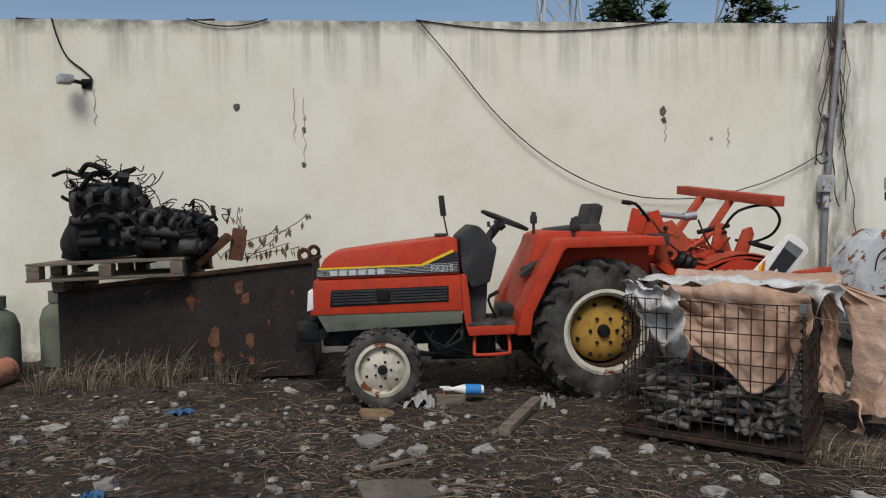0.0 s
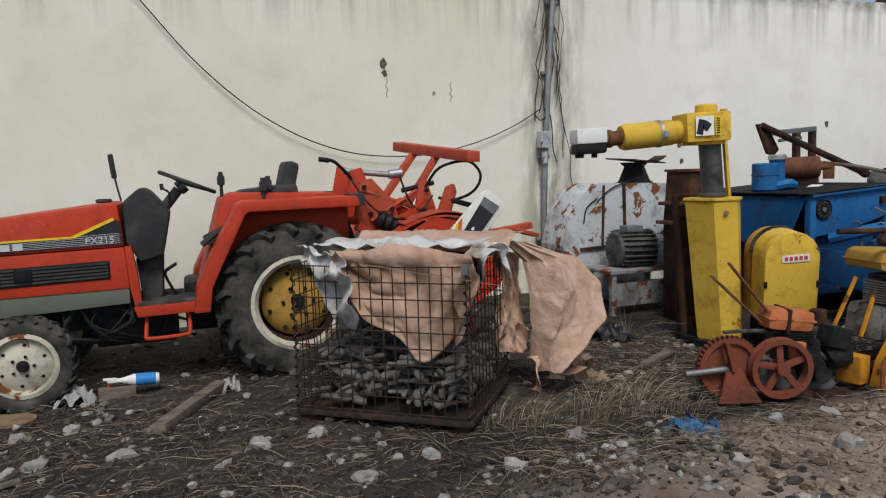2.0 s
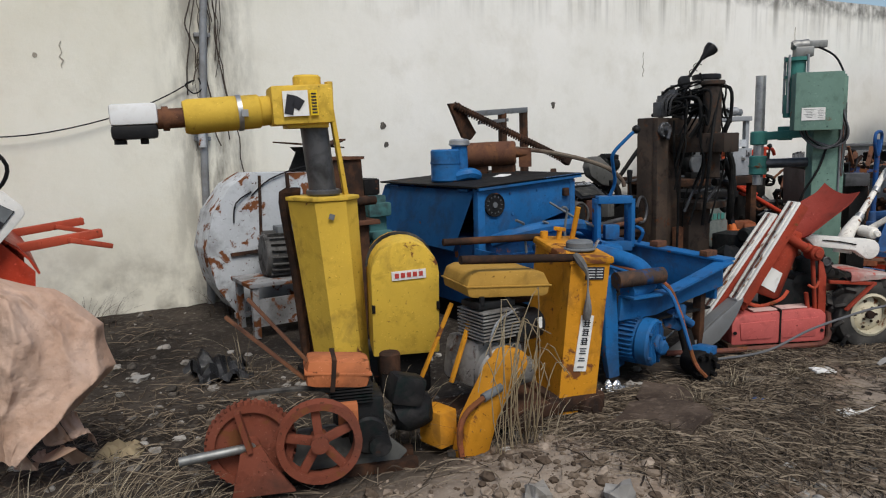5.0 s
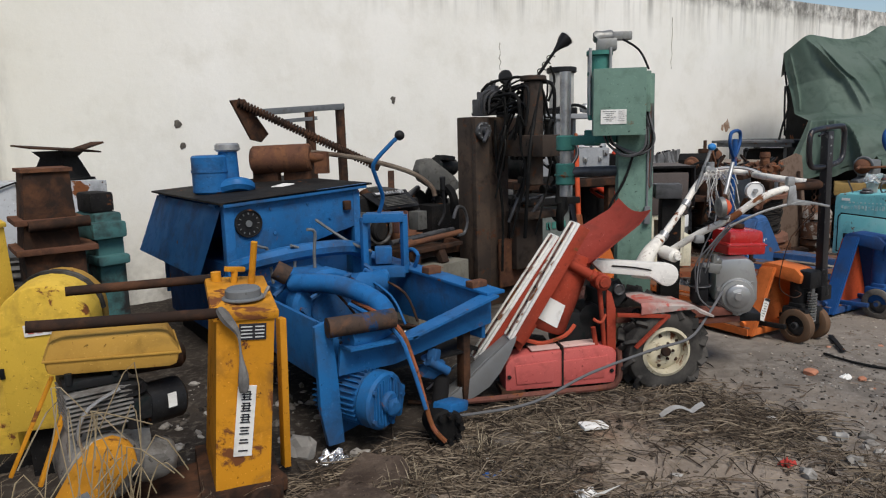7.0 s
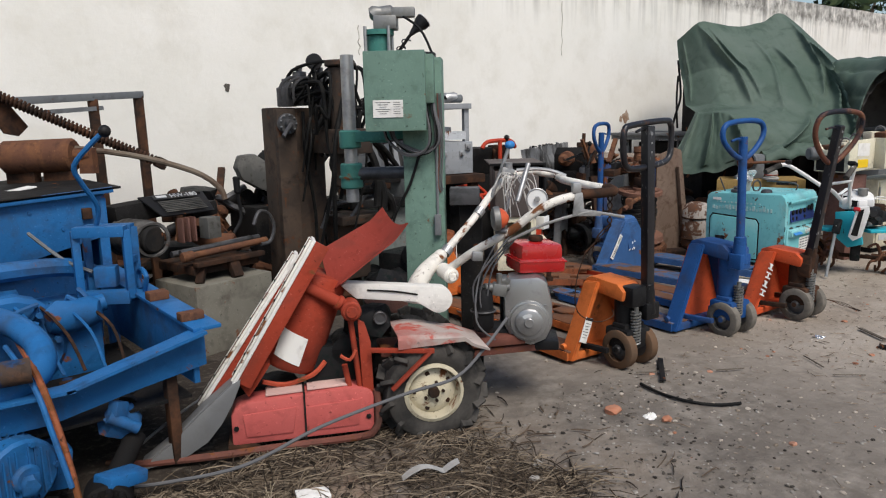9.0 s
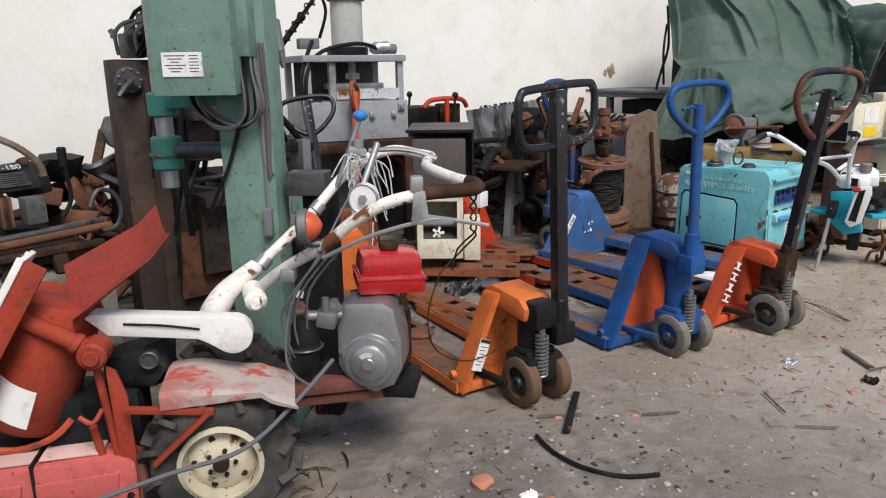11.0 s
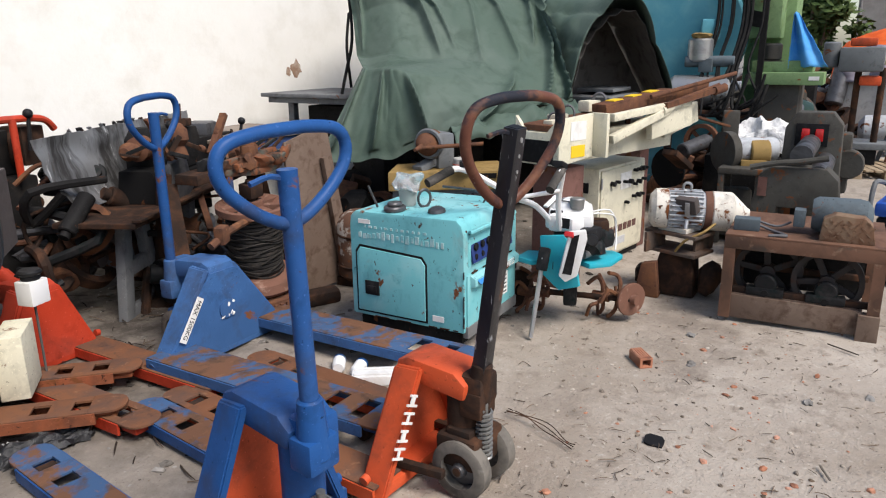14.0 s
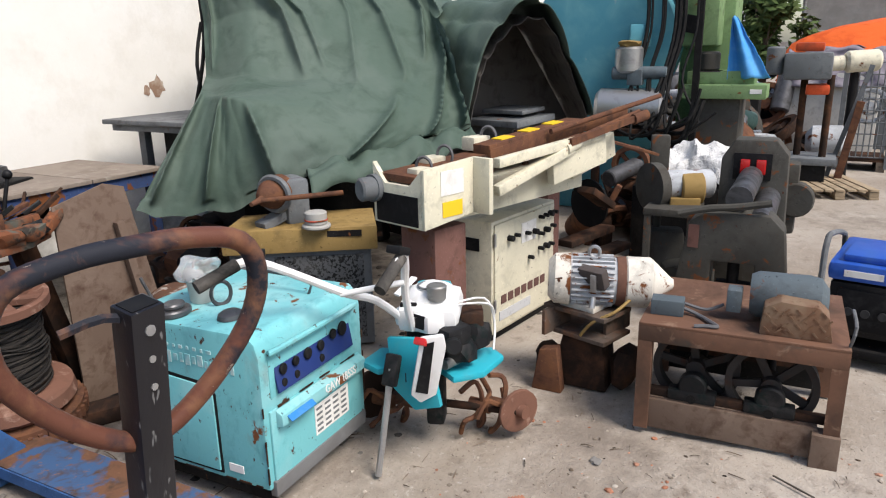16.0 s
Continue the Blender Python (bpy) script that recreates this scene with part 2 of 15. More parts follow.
# ---- mesh building ----
class Shape:
    """A bmesh that grows piece by piece."""

    def __init__(self):
        self.bm = bmesh.new()

    def _place(self, verts, m):
        bmesh.ops.transform(self.bm, matrix=m, verts=verts)
        return self

    def box(self, c, s, rot=(0, 0, 0), bev=0.0):
        r = bmesh.ops.create_cube(self.bm, size=1.0)
        vs = r["verts"]
        bmesh.ops.transform(self.bm, matrix=Matrix.Diagonal((s[0], s[1], s[2], 1)), verts=vs)
        if bev:
            es = list({e for v in vs for e in v.link_edges})
            o = bmesh.ops.bevel(self.bm, geom=es, offset=min(bev, 0.45 * min(s)), segments=2, profile=0.6, affect="EDGES")
            vs = list({v for f in o["faces"] for v in f.verts} | {v for v in vs if v.is_valid})
        return self._place(vs, pose(*c, *rot))

    def span(self, x0, x1, y0, y1, z0, z1, bev=0.0):
        return self.box(((x0 + x1) / 2, (y0 + y1) / 2, (z0 + z1) / 2), (abs(x1 - x0), abs(y1 - y0), abs(z1 - z0)), (0, 0, 0), bev)

    def bar(self, a, b, w, h, bev=0.0, up=(0, 0, 1)):
        a, b = Vector(a), Vector(b)
        d = b - a
        z = d.normalized()
        u = Vector(up)
        if abs(z.dot(u)) > 0.98:
            u = Vector((1, 0, 0))
        x = u.cross(z).normalized()
        y = z.cross(x)
        m = Matrix((x, y, z)).transposed().to_4x4()
        m.translation = (a + b) / 2
        r = bmesh.ops.create_cube(self.bm, size=1.0)
        vs = r["verts"]
        bmesh.ops.transform(self.bm, matrix=Matrix.Diagonal((w, h, d.length, 1)), verts=vs)
        if bev:
            es = list({e for v in vs for e in v.link_edges})
            o = bmesh.ops.bevel(self.bm, geom=es, offset=min(bev, 0.45 * min(w, h, d.length)), segments=2, profile=0.6, affect="EDGES")
            vs = list({v for f in o["faces"] for v in f.verts} | {v for v in vs if v.is_valid})
        return self._place(vs, m)

    def lathe(self, a, b, prof, seg=20):
        """prof: (distance along a to b as a share, radius) rings; closed at both ends."""
        a, b = Vector(a), Vector(b)
        d = b - a
        q = d.to_track_quat("Z", "Y").to_matrix()
        rings = []
        for f, r in prof:
            c = a + d * f
            rings.append([self.bm.verts.new(c + q @ Vector((r * math.cos(i * math.tau / seg), r * math.sin(i * math.tau / seg), 0))) for i in range(seg)])
        for p, n in zip(rings, rings[1:]):
            for i in range(seg):
                j = (i + 1) % seg
                self.bm.faces.new((p[i], p[j], n[j], n[i]))
        self.bm.faces.new(rings[0][::-1])
        self.bm.faces.new(rings[-1])
        return self

    def cyl(self, a, b, r, r2=None, seg=18, bev=0.0):
        r2 = r if r2 is None else r2
        if bev:
            k = bev / max((Vector(b) - Vector(a)).length, 1e-6)
            return self.lathe(a, b, ((0, r - bev), (k, r), (1 - k, r2), (1, r2 - bev)), seg)
        return self.lathe(a, b, ((0, r), (1, r2)), seg)

    def tube(self, pts, r, seg=8, sub=5, smooth=True, closed=False):
        p = [Vector(q) for q in pts]
        if smooth and len(p) > 2:
            out = []
            n = len(p)
            rng = range(n if closed else n - 1)
            for i in rng:
                p0 = p[(i - 1) % n] if closed or i else p[0]
                p1, p2 = p[i], p[(i + 1) % n]
                p3 = p[(i + 2) % n] if closed or i + 2 < n else p[-1]
                for k in range(sub):
                    t = k / sub
                    out.append(0.5 * (2 * p1 + (p2 - p0) * t + (2 * p0 - 5 * p1 + 4 * p2 - p3) * t * t + (3 * p1 - p0 - 3 * p2 + p3) * t ** 3))
            if not closed:
                out.append(p[-1])
            p = out
        rings = []
        n = len(p)
        x = None
        for i, c in enumerate(p):
            d = (p[(i + 1) % n] - p[i - 1]) if closed else (p[min(i + 1, n - 1)] - p[max(i - 1, 0)])
            d = d.normalized() if d.length > 1e-9 else Vector((0, 0, 1))
            if x is None:
                x = d.orthogonal().normalized()
            x = (x - d * x.dot(d))
            x = x.normalized() if x.length > 1e-6 else d.orthogonal().normalized()
            y = d.cross(x)
            rr = r(i / max(n - 1, 1)) if callable(r) else r
            rings.append([self.bm.verts.new(c + rr * (x * math.cos(k * math.tau / seg) + y * math.sin(k * math.tau / seg))) for k in range(seg)])
        pairs = list(zip(rings, rings[1:]))
        if closed:
            pairs.append((rings[-1], rings[0]))
        for a, b in pairs:
            for k in range(seg):
                j = (k + 1) % seg
                self.bm.faces.new((a[k], a[j], b[j], b[k]))
        if not closed:
            self.bm.faces.new(rings[0][::-1])
            self.bm.faces.new(rings[-1])
        return self

    def prism(self, pts, axis, a, b, bev=0.0, m=None):
        """A polygon in the plane across axis ('x': y,z; 'y': x,z; 'z': x,y), drawn out from a to b."""
        def at(p, h):
            return {"x": (h, p[0], p[1]), "y": (p[0], h, p[1]), "z": (p[0], p[1], h)}[axis]
        v0 = [self.bm.verts.new(at(p, a)) for p in pts]
        v1 = [self.bm.verts.new(at(p, b)) for p in pts]
        n = len(pts)
        fs = [self.bm.faces.new(v0), self.bm.faces.new(v1[::-1])]
        for i in range(n):
            j = (i + 1) % n
            fs.append(self.bm.faces.new((v0[j], v0[i], v1[i], v1[j])))
        bmesh.ops.recalc_face_normals(self.bm, faces=fs)
        vs = v0 + v1
        if bev:
            es = list({e for f in fs for e in f.edges})
            o = bmesh.ops.bevel(self.bm, geom=es, offset=bev, segments=2, profile=0.6, affect="EDGES", clamp_overlap=True)
            vs = list({v for f in o["faces"] for v in f.verts} | {v for v in vs if v.is_valid})
        if m is not None:
            self._place(vs, m)
        return self

    def ball(self, c, r, seg=12, rot=(0, 0, 0)):
        r = (r, r, r) if isinstance(r, (int, float)) else r
        o = bmesh.ops.create_uvsphere(self.bm, u_segments=seg, v_segments=max(6, seg // 2 + 2), radius=1.0)
        return self._place(o["verts"], pose(*c, *rot) @ Matrix.Diagonal((*r, 1)))

    def ring(self, c, axis, R, r, seg=28, sec=8):
        q = Vector(axis).to_track_quat("Z", "Y").to_matrix()
        pts = [Vector(c) + q @ Vector((R * math.cos(i * math.tau / seg), R * math.sin(i * math.tau / seg), 0)) for i in range(seg)]
        return self.tube(pts, r, sec, smooth=False, closed=True)

    def sheet(self, f, nu, nv, thick=0.0):
        """A grid surface from f(u, v), u and v from 0 to 1; thick gives it two sides."""
        g = [[self.bm.verts.new(f(i / nu, j / nv)) for j in range(nv + 1)] for i in range(nu + 1)]
        fs = []
        for i in range(nu):
            for j in range(nv):
                fs.append(self.bm.faces.new((g[i][j], g[i + 1][j], g[i + 1][j + 1], g[i][j + 1])))
        if thick:
            bmesh.ops.recalc_face_normals(self.bm, faces=fs)
            bmesh.ops.solidify(self.bm, geom=fs, thickness=thick)
        return self

    def lump(self, c, s, seed=0, rough=0.25, rot=(0, 0, 0), sub=2):
        o = bmesh.ops.create_icosphere(self.bm, subdivisions=sub, radius=1.0)
        for v in o["verts"]:
            k = 1 + rough * noise.noise(v.co * 1.3 + Vector((seed * 3.1, seed * 1.7, seed)))
            v.co = Vector((max(-0.8, min(0.8, v.co.x)), max(-0.8, min(0.8, v.co.y)), max(-0.75, min(0.75, v.co.z)))) * k
        return self._place(o["verts"], pose(*c, *rot) @ Matrix.Diagonal((*s, 1)))

    def turn(self, m):
        bmesh.ops.transform(self.bm, matrix=m, verts=self.bm.verts)
        return self


IN_WORLD = {}


def to_mesh(name, shape, material, sharp=38):
    me = bpy.data.meshes.new(name)
    shape.bm.normal_update()
    shape.bm.to_mesh(me)
    shape.bm.free()
    me.shade_smooth()
    me.set_sharp_from_angle(angle=radians(sharp))
    me.materials.append(material)
    return me


def sized(m, a, b, c):
    return m @ Matrix.Diagonal((a, b, c, 1))


def thing(name, m, label, category, group="", worldly=False, to=None):
    """An Empty at the base of a thing. worldly: its parts are given in metres round m; to: where it stands, if not at m."""
    ob = new(name)
    ob.empty_display_size = 0.1
    ob.matrix_basis = to or m
    if worldly:
        IN_WORLD[ob.name] = m.inverted()
    return tagged(ob, label, category, group)


LOOSE = {"orange_cap", "throttle", "top_rail", "cylinder_fin", "cylinder_base", "latch", "cover_slot", "clamp", "corner_post", "blade_wheel", "support_arm", "cross_rail", "wheel_guard", "rivet", "tape_ribbon", "control_cable", "tie_rod", "stay", "side_arm", "exhaust_stub", "band", "knob", "hazard_strip", "print_bar", "socket", "fin", "cable_clip", "clamp_block", "handle_bar", "fender_stay", "tie_bar", "slide_beam", "cross_tube", "runner", "hinge", "bolt", "rust_block", "upper_flange", "side_casting", "upright_bar", "solenoid", "bracket", "dial_studs", "control_post", "sticker_print", "dial_marks"}


def loose_pieces(bm):
    """Split a bmesh into its unconnected pieces."""
    seen, out = set(), []
    for v in bm.verts:
        if v in seen:
            continue
        isle, todo = set(), [v]
        while todo:
            w = todo.pop()
            if w in isle:
                continue
            isle.add(w)
            todo.extend(e.other_vert(w) for e in w.link_edges)
        seen |= isle
        out.append({w.index for w in isle})
    res = []
    for keep in out:
        b = bm.copy()
        bmesh.ops.delete(b, geom=[w for w in b.verts if w.index not in keep], context="VERTS")
        res.append(b)
    return res


def part(name, shape, material, parent, label="", sharp=38):
    if name in LOOSE:
        shape.bm.verts.index_update()
        pieces = loose_pieces(shape.bm)
        if len(pieces) > 1:
            obs = []
            for b in pieces:
                one = Shape()
                one.bm.free()
                one.bm = b
                obs.append(one_part(name, one, material, parent, label, sharp))
            return obs[0]
    return one_part(name, shape, material, parent, label, sharp)


def one_part(name, shape, material, parent, label="", sharp=38):
    """One mesh under a thing or under a part."""
    top = parent
    while top.parent:
        top = top.parent
    inv = IN_WORLD.get(top.name)
    if inv is not None:
        bmesh.ops.transform(shape.bm, matrix=inv, verts=shape.bm.verts)
    ob = new(name, to_mesh(name, shape, material, sharp))
    ob.parent = parent
    if label:
        ob["label"] = label
    return ob


def solo(name, shape, material, label, category, group="", kind="", at=None, sharp=38):
    """A thing that is one mesh, given in world metres; its origin goes to at."""
    at = Vector(at) if at is not None else Vector((0, 0, 0))
    bmesh.ops.translate(shape.bm, vec=-at, verts=shape.bm.verts)
    ob = new(name, to_mesh(name, shape, material, sharp))
    ob.location = at
    return tagged(ob, label, category, group, kind)


def lettering(name, text, size, m, material, parent, depth=0.0015):
    """Built-in font, turned into a mesh; m places it, its x along the line and z out of the face."""
    cu = bpy.data.curves.new(name, "FONT")
    cu.body, cu.size, cu.extrude = text, size, depth
    cu.align_x, cu.align_y = "CENTER", "CENTER"
    tmp = bpy.data.objects.new(name, cu)
    scene.collection.objects.link(tmp)
    me = bpy.data.meshes.new_from_object(tmp.evaluated_get(bpy.context.evaluated_depsgraph_get()))
    bpy.data.objects.remove(tmp)
    bpy.data.curves.remove(cu)
    me.materials.clear()
    me.materials.append(material)
    top = parent
    while top.parent:
        top = top.parent
    inv = IN_WORLD.get(top.name)
    me.transform((inv @ m) if inv is not None else m)
    ob = new(name, me)
    ob.parent = parent
    return ob


def rad(n, r, phase=0.0):
    return [(r * math.cos(phase + i * math.tau / n), r * math.sin(phase + i * math.tau / n)) for i in range(n)]


def rnd(a, b):
    return random.uniform(a, b)


def revolve(s, c, axis, section, seg=36):
    """A closed section of (offset along axis, radius), swept once round the axis through c."""
    q = Vector(axis).to_track_quat("Z", "Y").to_matrix()
    c = Vector(c)
    rings = []
    for i in range(seg):
        a = i * math.tau / seg
        rings.append([s.bm.verts.new(c + q @ Vector((r * math.cos(a), r * math.sin(a), o))) for o, r in section])
    n = len(section)
    for i in range(seg):
        p, k = rings[i], rings[(i + 1) % seg]
        for j in range(n):
            s.bm.faces.new((p[j], k[j], k[(j + 1) % n], p[(j + 1) % n]))
    bmesh.ops.recalc_face_normals(s.bm, faces=s.bm.faces)
    return s


def tyre(c, axis, R, rin, w, lugs=0, lug_h=0.03, seg=40):
    s = Shape()
    h = w / 2
    sec = [(-h * 0.8, rin), (-h * 0.95, rin + (R - rin) * 0.3), (-h, rin + (R - rin) * 0.6), (-h * 0.86, R - (R - rin) * 0.14), (-h * 0.5, R), (h * 0.5, R),
           (h * 0.86, R - (R - rin) * 0.14), (h, rin + (R - rin) * 0.6), (h * 0.95, rin + (R - rin) * 0.3), (h * 0.8, rin)]
    revolve(s, c, axis, sec, seg)
    q = Vector(axis).to_track_quat("Z", "Y").to_matrix()
    c = Vector(c)

    def at(a, o, r):
        return c + q @ Vector((r * math.cos(a), r * math.sin(a), o))
    for i in range(lugs):
        for sg in (-1, 1):
            a = (i + (0.5 if sg > 0 else 0)) * math.tau / lugs
            st = math.tau / lugs * 0.75
            s.bar(at(a, 0.0, R + lug_h * 0.35), at(a + st * 0.6, sg * h * 0.62, R + lug_h * 0.3), R * 0.085, lug_h * 1.5, 0.006, at(a, 0, 1) - c)
            s.bar(at(a + st * 0.6, sg * h * 0.58, R + lug_h * 0.3), at(a + st, sg * h * 1.0, R - lug_h * 1.1), R * 0.095, lug_h * 1.5, 0.006, at(a + st, sg * 0.4, 1) - c)
    return s


def bolts(s, c, axis, n, pcr, r, length, phase=0.0):
    q = Vector(axis).to_track_quat("Z", "Y").to_matrix()
    c = Vector(c)
    for x, y in rad(n, pcr, phase):
        p = c + q @ Vector((x, y, 0))
        s.cyl(p, p + q @ Vector((0, 0, length)), r, seg=6)
    return s


# ---- ground ----
def ground_z(x, y):
    h = 0.03 * noise.noise((x * 0.55, y * 0.55, 3.1)) + 0.012 * noise.noise((x * 2.3, y * 2.3, 7.7))
    h += 0.05 * max(0, min(1, (y - 4.6) / 2.0))
    h += 0.13 * math.exp(-((x - 4.75) / 0.9) ** 2 - ((y - 2.45) / 0.45) ** 2) + 0.05 * math.exp(-((x - 3.2) / 1.0) ** 2 - ((y - 2.2) / 0.7) ** 2)
    rough = 1.0 if x < 7.5 else max(0.25, 1.0 - (x - 7.5) * 0.5)
    h += rough * (0.012 * noise.noise((x * 6.1, y * 6.1, 1.7)) + 0.008 * noise.noise((x * 15, y * 15, 4.2)))
    return h * (1.0 if abs(x) < 60 and abs(y) < 60 else 0.0)


def ground_material():
    m = bpy.data.materials.new("yard_soil")
    m.use_nodes = True
    nt = m.node_tree
    b = nt.nodes["Principled BSDF"]
    co = nt.nodes.new("ShaderNodeTexCoord")

    def nz(scale, detail=8.0, rough=0.65):
        n = nt.nodes.new("ShaderNodeTexNoise")
        n.inputs["Scale"].default_value, n.inputs["Detail"].default_value, n.inputs["Roughness"].default_value = scale, detail, rough
        nt.links.new(co.outputs["Object"], n.inputs["Vector"])
        return n.outputs["Fac"]

    def ramp(fac, lo, hi):
        r = nt.nodes.new("ShaderNodeMapRange")
        r.inputs["From Min"].default_value, r.inputs["From Max"].default_value = lo, hi
        nt.links.new(fac, r.inputs["Value"])
        return r.outputs["Result"]

    def mix(fac, a, c):
        x = nt.nodes.new("ShaderNodeMix")
        x.data_type = "RGBA"
        nt.links.new(fac, x.inputs[0])
        for s, v in ((6, a), (7, c)):
            if isinstance(v, tuple):
                x.inputs[s].default_value = (*v, 1)
            else:
                nt.links.new(v, x.inputs[s])
        return x.outputs[2]

    sep = nt.nodes.new("ShaderNodeSeparateXYZ")
    nt.links.new(co.outputs["Object"], sep.inputs[0])
    wob = nt.nodes.new("ShaderNodeMath")
    wob.operation = "MULTIPLY_ADD"
    nt.links.new(nz(0.8, 5.0), wob.inputs[0])
    wob.inputs[1].default_value = 3.2
    nt.links.new(sep.outputs["X"], wob.inputs[2])
    dark = mix(ramp(nz(1.2), 0.38, 0.66), (0.021, 0.017, 0.0142), (0.062, 0.051, 0.042))
    dark = mix(ramp(nz(24.0), 0.52, 0.72), dark, (0.125, 0.107, 0.089))
    dark = mix(ramp(nz(3.5), 0.56, 0.75), dark, (0.052, 0.040, 0.030))
    brown = mix(ramp(nz(2.2), 0.38, 0.66), (0.18, 0.14, 0.106), (0.33, 0.268, 0.21))
    brown = mix(ramp(nz(30.0), 0.52, 0.72), brown, (0.36, 0.305, 0.25))
    brown = mix(ramp(nz(1.4, 3.0), 0.56, 0.68), brown, (0.25, 0.155, 0.10))
    sweep = nt.nodes.new("ShaderNodeMath")
    sweep.operation = "MULTIPLY"
    nt.links.new(ramp(wob.outputs[0], 3.4, 4.8), sweep.inputs[0])
    nt.links.new(ramp(sep.outputs["Y"], 3.05, 2.75), sweep.inputs[1])
    dark = mix(sweep.outputs[0], dark, brown)
    pale = mix(ramp(nz(1.0), 0.35, 0.65), (0.28, 0.235, 0.19), (0.42, 0.372, 0.318))
    pale = mix(ramp(nz(7.0), 0.55, 0.72), pale, (0.205, 0.168, 0.135))
    pale = mix(ramp(nz(35.0), 0.58, 0.75), pale, (0.49, 0.45, 0.395))
    pale = mix(ramp(nz(0.7, 12.0, 0.75), 0.53, 0.64), pale, (0.225, 0.19, 0.158))
    pale = mix(ramp(nz(90.0, 3.0), 0.62, 0.72), pale, (0.14, 0.11, 0.09))
    mid = mix(ramp(nz(9.0), 0.4, 0.65), (0.15, 0.13, 0.111), (0.25, 0.222, 0.191))
    mid = mix(ramp(nz(1.6), 0.45, 0.65), mid, (0.115, 0.10, 0.087))
    # Darker towards the wall: dirt plus shade under the machines, put in the colour.
    oil = nt.nodes.new("ShaderNodeMath")
    oil.operation = "MULTIPLY_ADD"
    nt.links.new(nz(1.1, 9.0), oil.inputs[0])
    oil.inputs[1].default_value = 2.6
    nt.links.new(sep.outputs["Y"], oil.inputs[2])
    oily = mix(ramp(nz(6.0), 0.4, 0.65), (0.075, 0.064, 0.055), (0.19, 0.165, 0.14))
    worn = ramp(oil.outputs[0], 4.7, 5.9)
    mid, pale = mix(worn, mid, oily), mix(worn, pale, oily)
    col = mix(ramp(wob.outputs[0], 8.4, 9.6), dark, mid)
    col = mix(ramp(wob.outputs[0], 9.9, 12.2), col, pale)
    nt.links.new(col, b.inputs["Base Color"])
    b.inputs["Roughness"].default_value = 0.92
    b.inputs["Specular IOR Level"].default_value = 0.12
    last = None
    for scale, st, d in ((14.0, 0.5, 0.03), (70.0, 0.6, 0.008), (260.0, 0.4, 0.002)):
        bp = nt.nodes.new("ShaderNodeBump")
        bp.inputs["Strength"].default_value, bp.inputs["Distance"].default_value = st, d
        nt.links.new(nz(scale), bp.inputs["Height"])
        if last:
            nt.links.new(last, bp.inputs["Normal"])
        last = bp.outputs["Normal"]
    nt.links.new(last, b.inputs["Normal"])
    return m


M_GROUND = ground_material()


def build_ground():
    xs = np.concatenate([np.linspace(-900, -8, 14)[:-1], np.arange(-8, -4, 0.25), np.arange(-4, 14.5, 0.055), np.linspace(14.5, 40, 60), np.linspace(45, 900, 14)])
    ys = np.concatenate([np.linspace(-900, -4, 14)[:-1], np.arange(-4, 1.0, 0.25), np.arange(1.0, 6.9, 0.055), np.linspace(7, 12, 5), np.linspace(14, 900, 14)])
    vs = [(x, y, ground_z(x, y)) for x in xs for y in ys]
    n = len(ys)
    fs = [(i * n + j, (i + 1) * n + j, (i + 1) * n + j + 1, i * n + j + 1) for i in range(len(xs) - 1) for j in range(n - 1)]
    me = bpy.data.meshes.new("ground")
    me.from_pydata(vs, [], fs)
    me.shade_smooth()
    me.materials.append(M_GROUND)
    return tagged(new("ground", me), "dark littered soil that turns to pale dusty concrete", "ground", kind="structure")


build_ground()


